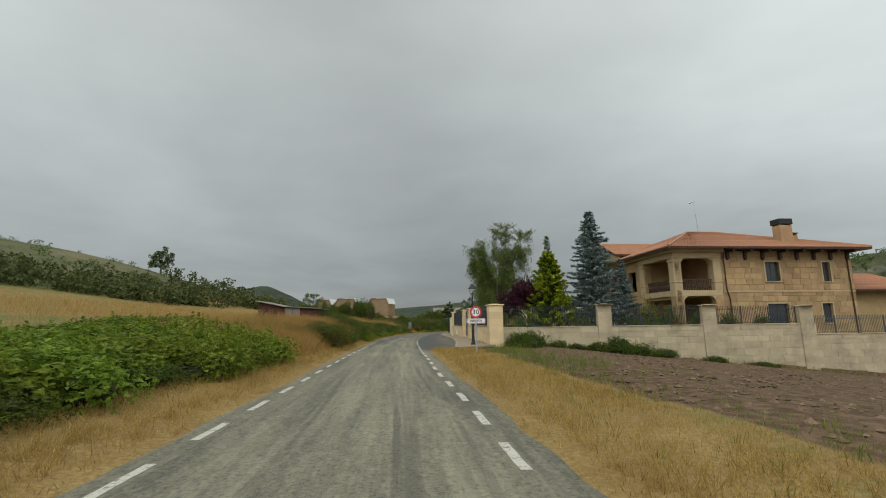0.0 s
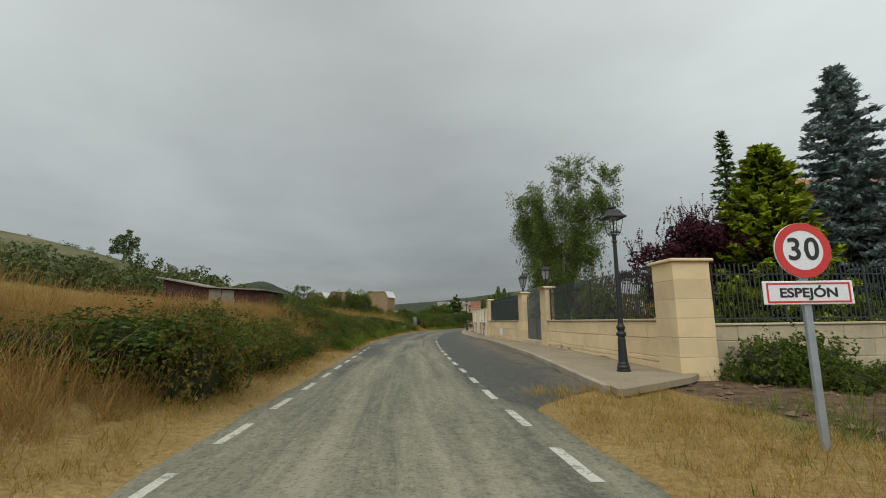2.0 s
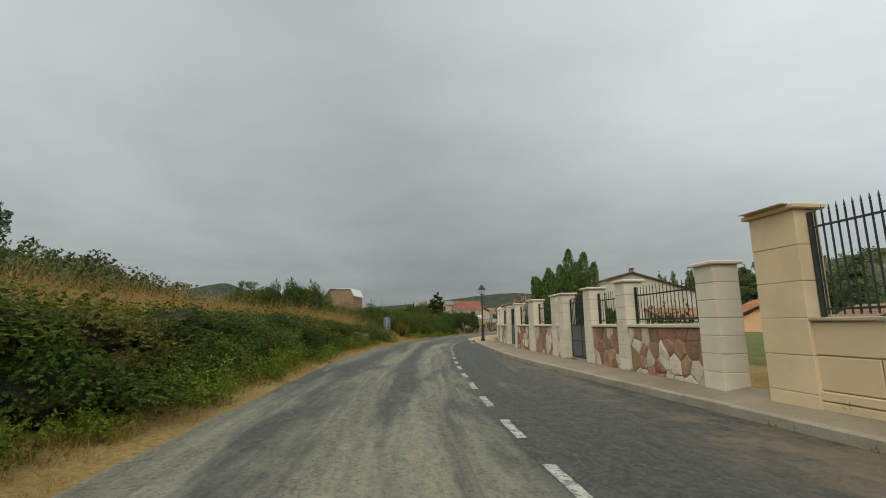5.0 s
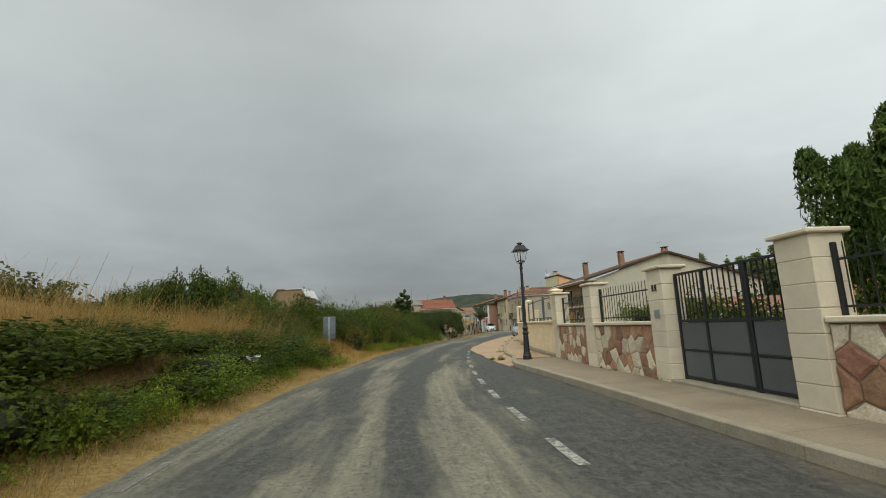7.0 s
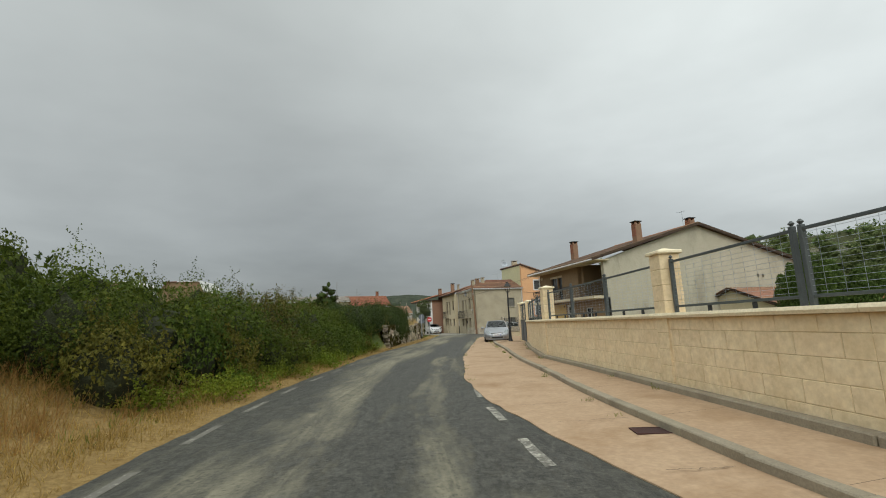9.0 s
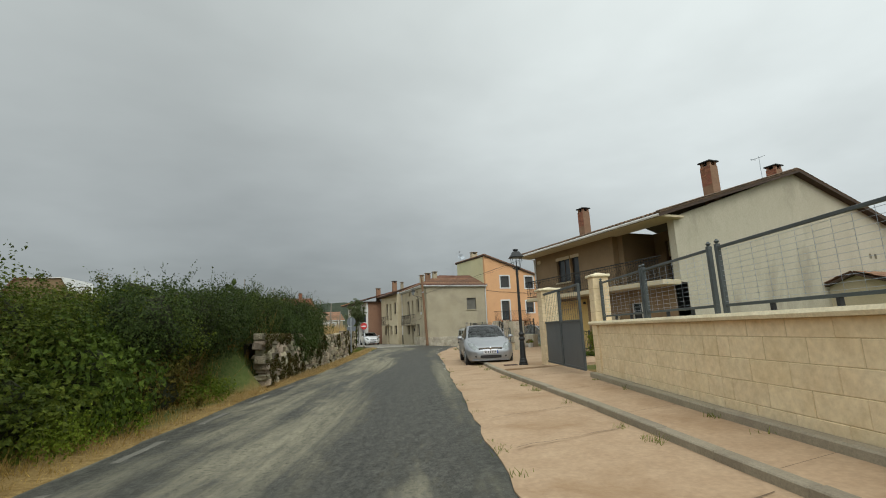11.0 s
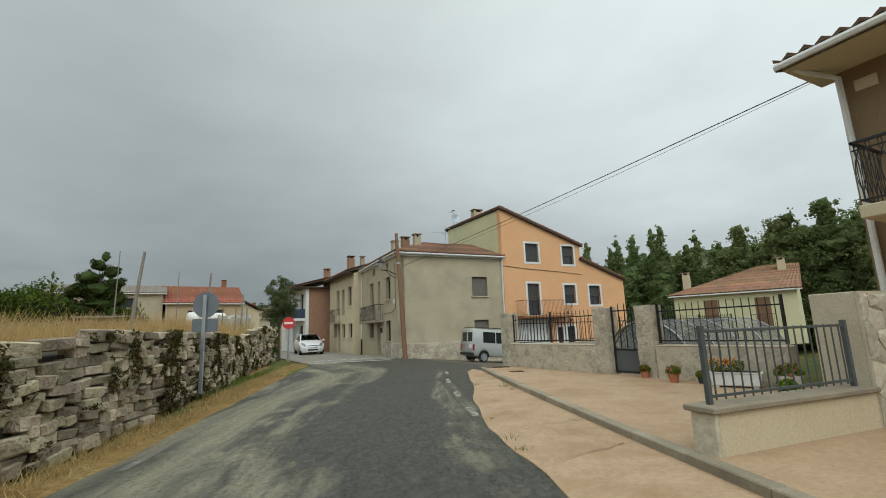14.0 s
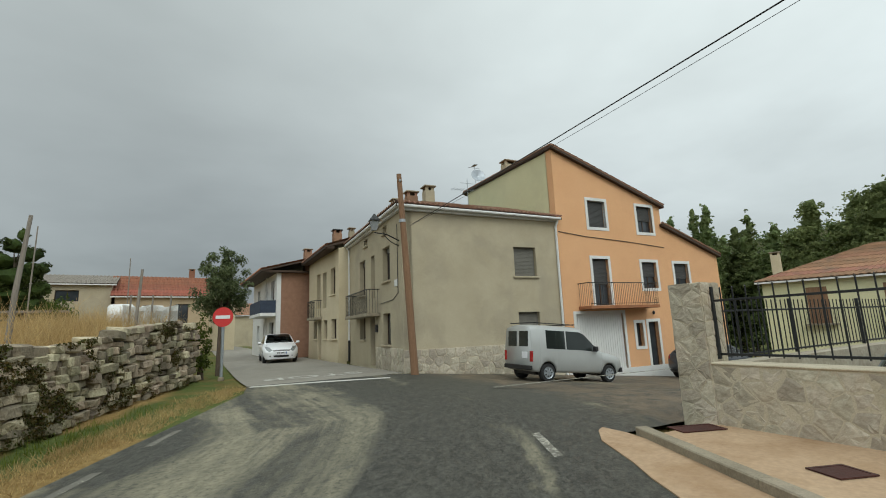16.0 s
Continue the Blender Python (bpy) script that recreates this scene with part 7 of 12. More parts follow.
    part("aerial", tube(bmesh.new(), [(4.9, 4.0, 6.9), (4.9, 4.0, 8.6)], 0.015, 5), GALV, ob)
    bm = bx(bmesh.new(), 4.0, 5.3, 3.99, 4.01, 8.0, 8.015)
    for k in range(7):
        bx(bm, 4.1 + k * 0.17, 4.11 + k * 0.17, 3.8, 4.2, 8.0, 8.012)
    bx(bm, 4.5, 5.3, 3.99, 4.01, 8.35, 8.365)
    part("aerial_arms", bm, GALV, ob)
    return ob


def build_orange_house():
    ob = thing("apricot_house", (21.48, 134.66, 0), JA, label="apricot rendered three-storey gabled house with white window surrounds", category="house")
    zb = -1.6
    x = lambda s: s - 6.87
    holes = [(x(8.62), x(9.62), 5.5, 6.7), (x(11.55), x(12.5), 5.42, 6.65), (x(8.6), x(9.5), 2.1, 4.1), (x(11.5), x(12.42), 2.83, 4.02), (x(13.6), x(14.55), 2.72, 4.0),
             (x(7.45), x(10.05), -0.8, 1.75), (x(10.75), x(11.15), 0.3, 1.3), (x(11.5), x(12.1), -1.0, 1.33)]
    L = 9.9
    part("wall", hole_wall(L, 9, [(a, b, c - zb, d - zb) for a, b, c, d in holes], 0.4, [(0, 8.88 - zb), (6.2, 6.72 - zb), (6.2001, 5.85 - zb), (L, 4.5 - zb)]), ORANGE, ob, at=(0, 0, zb))
    for i, h in enumerate(holes[:5]):
        window(ob, *h, 0.0, DARKWOOD, GLASS, WHITE, 0.13, None, 0.16, shutter=0.97 if i in (0,) else 0.55, shutmat=DARKSHUT, mull=1 if i != 2 else 1)
    window(ob, *holes[6], 0.0, DARKWOOD, GLASS, WHITE, 0.13, None, 0.16)
    window(ob, *holes[7], 0.0, DARKWOOD, GLASS, WHITE, 0.13, None, 0.16, mull=0, name="door")
    a, b, c, d = holes[5]
    g = part("garage_door", block(a, b, 0.1, 0.14, c, d), WHITE, ob, "white ribbed garage door")
    for k in range(20):
        part("rib", block(a + 0.02 + k * 0.129, a + 0.09 + k * 0.129, 0.085, 0.1, c + 0.02, d - 0.02, 0.003), WHITE, g)
    part("garage_surround", bx(bx(bx(bmesh.new(), a - 0.12, a, -0.02, 0.1, c, d + 0.12), b, b + 0.12, -0.02, 0.1, c, d + 0.12), a, b, -0.02, 0.1, d, d + 0.12), WHITE, ob)
    balcony(ob, x(7.65), x(11.5), 1.93, 0.75, 0.95, TILE)
    part("base_band", block(-0.0, L, -0.02, 0.0, zb, -0.55), WHITE, ob)
    # yellowish side wall above the neighbour
    part("side_wall", prism(bmesh.new(), [(0.35, zb), (7.7, zb), (7.7, 9.10), (0.35, 8.80)], 0.0, 0.3, "x"), YELLOWISH, ob)
    part("side_wall", prism(bmesh.new(), [(0.35, zb), (7.7, zb), (7.7, 4.4), (0.35, 4.4)], L - 0.3, L, "x"), ORANGE, ob)
    part("back_wall", prism(bmesh.new(), [(0.3, zb), (L - 0.3, zb), (L - 0.3, 4.5), (6.2, 5.8), (6.2, 6.95), (0.3, 9.0)], 7.7, 8.0), ORANGE, ob)
    # mono-pitch roofs falling east, and verge tiles
    tiled(ob, "roof", (6.35, 8.1, 7.04), (6.35, -0.18, 6.74), (-0.12, -0.18, 8.95), (-0.12, 8.1, 9.25), TILE, 0.21, 0.36)
    tiled(ob, "roof", (L + 0.12, 8.1, 4.48), (L + 0.12, -0.18, 4.48), (6.1, -0.18, 5.86), (6.1, 8.1, 5.86), TILE, 0.21, 0.36)
    part("verge_tiles", tube(bmesh.new(), [(-0.1, -0.12, 8.98), (6.3, -0.12, 6.8)], 0.075, 7), TILE_OLD, ob)
    part("verge_tiles", tube(bmesh.new(), [(6.15, -0.12, 5.92), (L + 0.1, -0.12, 4.56)], 0.07, 7), TILE_OLD, ob)
    part("verge_tiles", tube(bmesh.new(), [(-0.06, -0.1, 8.98), (-0.06, 8.0, 9.27)], 0.075, 7), TILE_OLD, ob)
    chimney(ob, 0.9, 4.6, 8.2, 10.05, 0.7, 0.5, GREYRENDER, CONCRETE)
    part("dish", lathe(bmesh.new(), [(0.05, 0), (0.3, 0.06), (0.42, 0.16), (0.40, 0.17), (0.05, 0.03)], 14), GALV, ob, "pale satellite dish", at=(0.1, 6.6, 9.75), rot=(radians(70), 0, radians(-10)))
    part("aerial", tube(bmesh.new(), [(0.0, 6.7, 9.0), (0.0, 6.7, 10.5)], 0.015, 5), GALV, ob)
    part("aerial_arms", bx(bx(bmesh.new(), -0.4, 0.3, 6.69, 6.71, 10.3, 10.32), -0.1, 0.1, 6.5, 6.9, 10.45, 10.47), GALV, ob)
    part("wall_cable", tube(bmesh.new(), [(0.05, -0.02, 5.1 + 0.1), (1.5, -0.02, 5.05), (4.0, -0.02, 4.92), (6.2, -0.02, 4.75)], 0.015, 5), BLACKTRIM, ob)
    part("wall_lamp", lathe(bmesh.new(), [(0.04, 0), (0.06, 0.08), (0.03, 0.16)], 8, (x(11.8), -0.1, 1.65)), IRON, ob)
    return ob


grey_house = build_grey_house()
orange_house = build_orange_house()


def build_second_house():
    """The cream terraced house north of the corner house."""
    ob = thing("terraced_house", (14.20, 142.95, 0), 0, label="cream rendered terraced house with small balcony and dark eaves", category="house")
    D = 6.3
    hol_s = [(0.6, 1.45, 3.36, 4.75), (2.3, 3.0, 2.75, 4.7), (3.6, 4.4, 2.8, 4.76), (0.4, 1.3, 1.1, 2.1), (2.1, 2.9, 1.1, 2.1), (3.35, 4.05, 0.0, 2.1), (4.3, 5.1, 1.1, 2.1)]
    hol = [(D - b, D - a, c + 0.3, d + 0.3) for a, b, c, d in hol_s]
    w = part("wall", hole_wall(D, 5.95, hol, 0.4), CREAMRENDER, ob, at=(0, D, -0.3), rot=(0, 0, -math.pi / 2 + 0.035))
    for i, h in enumerate(hol):
        window(w, *h, 0.0, DARKWOOD, GLASS, None, depth=0.18, mull=0 if i in (1, 5) else 1, sill=None if i in (1, 2, 5) else CREAMRENDER)
    balcony(w, D - 4.9, D - 3.2, 2.45, 0.45, 0.95)
    part("side_wall", block(0.4, 7.0, 0.02, 0.3, 0, 5.7), CREAMRENDER, ob)
    part("side_wall", block(0.4, 7.0, D - 0.3, D, 0, 5.7), CREAMRENDER, ob)
    tiled(ob, "roof", (-0.45, D + 0.2, 5.72), (-0.45, -0.02, 5.72), (4.5, -0.02, 7.3), (4.5, D + 0.2, 7.3), TILE_OLD, 0.21, 0.36)
    part("eave", block(-0.40, 0.0, 0.0, D, 5.58, 5.72, 0.01), DARKWOOD, ob)
    chimney(ob, 1.4, 5.0, 5.8, 7.7, 0.5, 0.5, BRICKWALL, IRON)
    chimney(ob, 1.6, 2.5, 6.0, 7.3, 0.3, 0.3, CONCRETE, CONCRETE)
    return ob


def build_brick_house():
    ob = thing("brick_house", (12.35, 149.7, 0), 0.06, label="brown brick house with white balcony front and tiled roof", category="house")
    part("wall", block(0.25, 7.0, 0, 0.3, 0, 5.3), BRICKWALL, ob)
    bm = bmesh.new()
    hol = [(0.8, 1.9, 3.0, 4.8), (3.2, 4.2, 3.2, 4.6), (6.0, 7.0, 3.2, 4.6), (0.8, 2.2, 0.2, 2.2), (3.5, 4.3, 0.2, 2.2), (6.0, 7.0, 0.9, 2.1)]
    w = part("wall", hole_wall(9.0, 5.3, [(9 - b, 9 - a, c, d) for a, b, c, d in hol], 0.3), WHITE, ob, at=(0, 9.0, 0), rot=(0, 0, -math.pi / 2))
    for a, b, c, d in hol:
        window(w, 9 - b, 9 - a, c, d, 0, DARKWOOD, GLASS, depth=0.15)
    b = part("balcony", block(-0.9, 0.0, 0.2, 4.4, 2.55, 2.75, 0.01), WHITE, ob)
    part("parapet", block(-0.9, -0.85, 0.2, 4.4, 2.75, 3.5, 0.01), surf("blue_panel", (0.03, 0.04, 0.065), (0.045, 0.06, 0.09), 3), b, "dark blue balcony panel")
    part("parapet", block(-0.85, 0.0, 0.2, 0.25, 2.75, 3.5, 0.01), surf("blue_panel_side", (0.03, 0.04, 0.065), (0.045, 0.06, 0.09), 3), b)
    tiled(ob, "roof", (-1.0, 9.2, 5.3), (-1.0, -0.4, 5.3), (4.0, -0.4, 6.6), (4.0, 9.2, 6.6), TILE, 0.21, 0.36)
    part("eave", block(-0.95, 7.0, -0.35, 9.0, 5.18, 5.30, 0.01), DARKWOOD, ob)
    part("downpipe", rod((-0.1, 3.0, 0), (-0.1, 3.0, 5.2), 0.05), WHITE, ob)
    chimney(ob, 2.6, 3.0, 5.5, 7.3, 0.5, 0.5, BRICKWALL, CONCRETE)
    return ob


build_second_house()
build_brick_house()


def small_house(name, at, rz, L, D, H, rise, wall, roof, label, holes=(), chim=(), hip=False):
    """A plain gabled house: front along local x facing -y, ridge along x."""
    ob = thing(name, at, rz, label=label, category="house", group="village houses")
    part("wall", hole_wall(L, H + 1.0, [(a, b, c + 1.0, d + 1.0) for a, b, c, d in holes], 0.3), wall, ob, at=(0, 0, -1.0))
    for h in holes:
        window(ob, *h, 0, DARKWOOD, GLASS, depth=0.12, mull=1 if h[1] - h[0] < 2 else 3)
    part("wall", block(0, L, D - 0.3, D, -1.0, H), wall, ob)
    for x in (0.0, L - 0.3):
        if hip and x == 0:
            part("wall", block(0, 0.3, 0.3, D - 0.3, -1.0, H), wall, ob)
            continue
        part("gable", prism(bmesh.new(), [(0.3, -1.0), (D - 0.3, -1.0), (D - 0.3, H), (D / 2, H + rise * 0.98), (0.3, H)], x, x + 0.3, "x"), wall, ob)
    o = 0.35
    xr = 0.72 * L if hip else -o
    tiled(ob, "roof", (-o, -o, H - 0.02), (L + o, -o, H - 0.02), (L + o, D / 2, H + rise), (xr, D / 2, H + rise), roof, 0.32, 0.7)
    if hip:
        tiled(ob, "roof", (-o, D + o, H - 0.02), (-o, -o, H - 0.02), (xr, D / 2 - 0.05, H + rise), (xr, D / 2 + 0.05, H + rise), roof, 0.32, 0.7)
    tiled(ob, "roof", (L + o, D + o, H - 0.02), (-o, D + o, H - 0.02), (xr, D / 2, H + rise), (L + o, D / 2, H + rise), roof, 0.32, 0.7)
    part("eave", block(-o, L + o, -o - 0.02, -o + 0.1, H - 0.14, H - 0.04), WHITE, ob)
    for x, y, h, m in chim:
        chimney(ob, x, y, H, H + h, 0.55, 0.45, m, CONCRETE)
    return ob


# ---------------------------------------------------------------- road markings: each dash a piece
def dash(parent, line, y0, y1, w, z=0.004, mat=None):
    n = 4
    V, F = [], []
    for k in range(n + 1):
        y = y0 + (y1 - y0) * k / n
        x = line(y)
        j = random.uniform(-0.008, 0.008)
        V += [(x - w / 2 + j, y, z), (x + w / 2 + j, y, z)]
    b = len(V)
    V += [(x, y, zz - 0.003) for x, y, zz in V]
    F = [(2 * k, 2 * k + 1, 2 * k + 3, 2 * k + 2) for k in range(n)]
    F += [(2 * k, 2 * k + 2, b + 2 * k + 2, b + 2 * k) for k in range(n)] + [(2 * k + 1, b + 2 * k + 1, b + 2 * k + 3, 2 * k + 3) for k in range(n)]
    part("dash", soup("dash", V, F), mat or PAINT, parent)


for k in range(24):
    y = -4.42 + 2.0 * k
    if y < 44:
        dash(road, LEFT_LINE, y, y + 1.02, 0.11)
for k in range(7):
    dash(road, LEFT_LINE, 58.6 + 2.0 * k, 59.5 + 2.0 * k, 0.10, mat=PAINT_FAINT)
for k in range(26):
    y = 76.6 + 2.05 * k
    if y < 131.5:
        dash(road, LEFT_LINE, y, y + random.uniform(0.95, 1.15), 0.11, mat=PAINT_FAINT)
for k in range(48):
    y = -3.6 + 2.0 * k
    if y < 89:
        dash(road, RIGHT_LINE, y, y + 1.02, 0.12)
for y in (107.3, 109.3, 117.9, 119.9, 122.3, 124.4):
    dash(road, RIGHT_LINE, y, y + random.uniform(0.7, 1.0), 0.12)


def bars_on(parent, strokes, w, z, mat=None):
    for a, b in strokes:
        d = (Vector(b) - Vector(a))
        n = Vector((-d.y, d.x)).normalized() * w / 2
        V = [(a[0] + n.x, a[1] + n.y, z), (a[0] - n.x, a[1] - n.y, z), (b[0] - n.x, b[1] - n.y, z), (b[0] + n.x, b[1] + n.y, z)]
        V += [(x, y, zz - 0.003) for x, y, zz in V]
        part("marking", soup("marking", V, [(0, 1, 2, 3), (0, 4, 5, 1), (1, 5, 6, 2), (2, 6, 7, 3), (3, 7, 4, 0)]), mat or PAINT, parent)


# stop line and STOP lettering of the lane, and a worn centre line of the cross street
bars_on(junction, [((9.75, 134.45), (11.6, 134.2)), ((11.6, 134.2), (13.6, 133.7))], 0.28, 0.006, PAINT_NEW)
bars_on(junction, [((14.6, 129.6), (17.5, 129.5)), ((17.5, 129.5), (20.5, 129.35))], 0.10, 0.006)


def lettering(text, size, mat, parent, m, name="lettering", extrude=0.002, label="", bold=0.0):
    cu = bpy.data.curves.new(name, "FONT")
    cu.offset = bold
    cu.body, cu.size, cu.align_x, cu.align_y, cu.extrude = text, size, "CENTER", "CENTER", extrude
    tmp = bpy.data.objects.new(name, cu)
    me = bpy.data.meshes.new_from_object(tmp)
    bpy.data.objects.remove(tmp)
    me.materials.clear()
    ob = part(name, me, mat, parent, label)
    ob.matrix_basis = m
    return ob


st = lettering("STOP", 1.0, PAINT_NEW, north_street, pose(11.9, 136.3, 0.008, 0, 0, 180) @ Matrix.Diagonal((1.35, 1.1, 1, 1)), "stop_lettering", 0.001, "white STOP lettering on the lane")

# ---------------------------------------------------------------- signs
RED = surf("sign_red", (0.50, 0.03, 0.03), (0.56, 0.045, 0.04), 3, 0.4, 50, 0.03)
SIGNWHITE = surf("sign_white", (0.68, 0.68, 0.70), (0.74, 0.74, 0.76), 3, 0.4, 50, 0.03)
SIGNBLACK = plain("sign_black", (0.02, 0.02, 0.02), 0.5)


def disc(r, y0, y1, z, n=40):
    return cyl(bmesh.new(), (0, y0, z), (0, y1, z), r, None, n)


def ring(bm, r0, r1, y, z, n=40):
    a = [[bm.verts.new((r * math.cos(2 * math.pi * k / n), yy, z + r * math.sin(2 * math.pi * k / n))) for k in range(n)] for r, yy in ((r0, y), (r1, y), (r1, y + 0.003), (r0, y + 0.003))]
    for i in range(4):
        P, Q = a[i], a[(i + 1) % 4]
        for k in range(n):
            bm.faces.new((P[k], P[(k + 1) % n], Q[(k + 1) % n], Q[k]))
    return bm


def speed_sign():
    ob = thing("town_sign", (2.0, 23.45, -0.05), 0.03, label="round 30 speed sign above a white ESPEJON town plate", category="road sign")
    part("post", block(-0.04, 0.04, 0.0, 0.05, 0, 2.3, 0.006), GALV, ob)
    d = part("speed_disc", disc(0.30, -0.03, -0.012, 2.06), SIGNWHITE, ob)
    part("red_ring", ring(bmesh.new(), 0.215, 0.298, -0.034, 2.06), RED, d)
    for ch, px in (("3", -0.092), ("0", 0.092)):
        lettering(ch, 0.30, SIGNBLACK, d, pose(px, -0.033, 2.06, 90, 0, 0) @ Matrix.Diagonal((1.1, 1.12, 1, 1)), "numeral", bold=0.0045)
    p = part("town_plate", block(-0.475, 0.475, -0.03, -0.012, 1.48, 1.73, 0.006), SIGNWHITE, ob)
    bm = bmesh.new()
    for a, b, c, e in ((-0.44, 0.44, 1.50, 1.518), (-0.44, 0.44, 1.692, 1.71), (-0.44, -0.422, 1.518, 1.692), (0.422, 0.44, 1.518, 1.692)):
        bx(bm, a, b, -0.034, -0.03, c, e)
    part("red_border", bm, RED, p)
    lettering("ESPEJÓN", 0.135, SIGNBLACK, p, pose(0, -0.032, 1.60, 90, 0, 0) @ Matrix.Diagonal((1.2, 1.0, 1, 1)), "town_name", bold=0.0035)
    return ob


speed_sign()


def no_entry():
    ob = thing("no_entry_sign", (9.08, 136.6, 0.05), -0.35, label="round red no-entry sign with white bar on a grey post", category="road sign")
    part("post", rod((0, 0.03, 0), (0, 0.03, 2.25), 0.045, None, 10), GALV, ob)
    d = part("red_disc", disc(0.31, -0.03, -0.01, 1.98), RED, ob)
    part("white_bar", block(-0.22, 0.22, -0.036, -0.03, 1.925, 2.03, 0.002), SIGNWHITE, d)
    part("foot", block(-0.08, 0.08, -0.04, 0.1, 0, 0.12, 0.02), CONCRETE, ob)
    return ob


no_entry()
bs = thing("sign_seen_from_behind", (5.24, 123.3, 0.15), -0.5, label="grey back of a round road sign with a plate below", category="road sign")
part("post", block(-0.04, 0.04, -0.07, -0.02, 0, 2.2, 0.006), GALV, bs)
part("round_plate", disc(0.30, -0.012, 0.006, 1.98), SIGNBACK, bs)
part("lower_plate", block(-0.30, 0.30, -0.012, 0.006, 1.36, 1.66, 0.006), SIGNBACK, bs)
b2 = thing("sign_seen_from_behind", (-8.55, 85.0, 0.35), -0.15, label="grey back of a rectangular road sign among brambles", category="road sign")
part("post", block(-0.045, 0.045, -0.07, -0.02, -0.3, 1.6, 0.006), GALV, b2)
part("plate", block(-0.30, 0.30, -0.012, 0.006, 0.75, 1.62, 0.012), SIGNBACK, b2)
part("lower_plate", block(-0.30, 0.30, -0.012, 0.006, 0.56, 0.72, 0.006), SIGNBACK, b2)

# ---------------------------------------------------------------- poles and cable
pl = thing("utility_pole", (14.32, 134.35, -0.2), 0, label="leaning brown timber utility pole against a house corner", category="utility pole")
part("shaft", tube(bmesh.new(), [(0.35, -0.1, -0.1), (0.18, -0.05, 3.3), (-0.02, 0.0, 6.9)], [0.13, 0.115, 0.085], 12), POLEWOOD, pl)
part("band", tube(bmesh.new(), [(0.06, -0.02, 5.2), (0.055, -0.02, 5.3)], 0.115, 12), GALV, pl)
part("insulator", lathe(bmesh.new(), [(0.02, 0), (0.04, 0.03), (0.03, 0.1)], 8, (-0.02, -0.1, 6.6)), FROST, pl)
for (x, y, z0, h, lean, lab) in ((3.45, 126.2, 0.9, 3.0, 0.12, "thin leaning grey timber post in dry grass"), (5.2, 132.15, 0.9, 3.2, 0.08, "thin grey timber post in dry grass"), (6.75, 136.5, 0.9, 2.7, 0.05, "short grey timber post in dry grass"), (-2.0, 160.0, 1.0, 8.5, 0.02, "grey timber pole by a pine"), (2.2, 170.0, 1.0, 8.0, -0.02, "grey timber pole before a tiled house")):
    q = thing("timber_post", (x, y, z0 - 0.1), 0, label=lab, category="post", group="timber posts")
    part("shaft", tube(bmesh.new(), [(0, 0, -0.3), (lean * 0.5, 0, h * 0.5), (lean * 1.6, 0.05, h)], [0.055, 0.05, 0.035], 8), GREYWOOD, q)
cb = thing("overhead_cable", (0, 0, 0), label="black overhead cable sagging across the junction", category="cable")
c0, c1 = Vector((15.2, 114.7, 5.75)), Vector((14.72, 134.3, 4.95))
part("wire", tube(bmesh.new(), [c0.lerp(c1, k / 16) - Vector((0, 0, 0.06 * 4 * (k / 16) * (1 - k / 16))) for k in range(17)], 0.012, 5), BLACKTRIM, cb)
part("wire", tube(bmesh.new(), [c0.lerp(c1, k / 16) - Vector((0.05, 0, 0.06 + 0.16 * 4 * (k / 16) * (1 - k / 16))) for k in range(17)], 0.005, 4), BLACKTRIM, cb)

# drain covers
for x, y, w, d, z, lab, m in ((6.80, 105.72, 0.42, 0.30, 0.124, "rusty iron drain cover in a sandy forecourt", RUSTY), (-0.62, 83.0, 0.45, 0.30, 0.036, "rusty iron drain grate by the kerb", RUSTY), (13.75, 124.0, 0.55, 0.3, 0.124, "rusty iron cover in the pavement corner", RUSTY), (13.2, 122.4, 0.35, 0.3, 0.124, "small rusty iron cover in the pavement", RUSTY), (0.3, 66.4, 0.0, 0.0, 0, "", None), (2.3, 29.6, 0.5, 0.4, 0.13, "dark iron cover in the pavement by a lamp", IRON)):
    if m:
        g = thing("drain_cover", (x, y, z), -0.33 if y > 80 else 0.1, label=lab, category="drain cover")
        part("frame", bx(bx(bx(bx(bmesh.new(), -w / 2, w / 2, -d / 2, -d / 2 + 0.03, 0, 0.012), -w / 2, w / 2, d / 2 - 0.03, d / 2, 0, 0.012), -w / 2, -w / 2 + 0.03, -d / 2 + 0.03, d / 2 - 0.03, 0, 0.012), w / 2 - 0.03, w / 2, -d / 2 + 0.03, d / 2 - 0.03, 0, 0.012), m, g)
        part("cover", block(-w / 2 + 0.03, w / 2 - 0.03, -d / 2 + 0.03, d / 2 - 0.03, 0, 0.008), m, g)


# ---------------------------------------------------------------- vehicles
def paint_mat(name, c, metal=0.6, rough=0.3):
    m, nt, bs = tree_of(name)
    n = noise_node(nt, 2.0, 4, 0.6, position(nt))
    nt.links.new(blend(nt, rng(nt, n, 0.3, 0.7), tuple(x * 0.92 for x in c), c), bs.inputs["Base Color"])
    bs.inputs["Metallic"].default_value = metal
    nt.links.new(rng(nt, noise_node(nt, 6.0, 3, 0.6, position(nt)), 0.3, 0.7, rough, rough + 0.1), bs.inputs["Roughness"])
    bs.inputs["Coat Weight"].default_value = 0.7
    bs.inputs["Coat Roughness"].default_value = 0.08
    return m


CHROME = plain("chrome", (0.6, 0.6, 0.62), 0.15, 1.0)
LAMPGLASS = surf("headlamp_glass", (0.22, 0.24, 0.24), (0.34, 0.36, 0.35), 8, 0.12, 40, 0.05, metal=0.3)
REDLAMP = surf("tail_lamp", (0.30, 0.015, 0.015), (0.38, 0.02, 0.02), 8, 0.2, 40, 0.03)
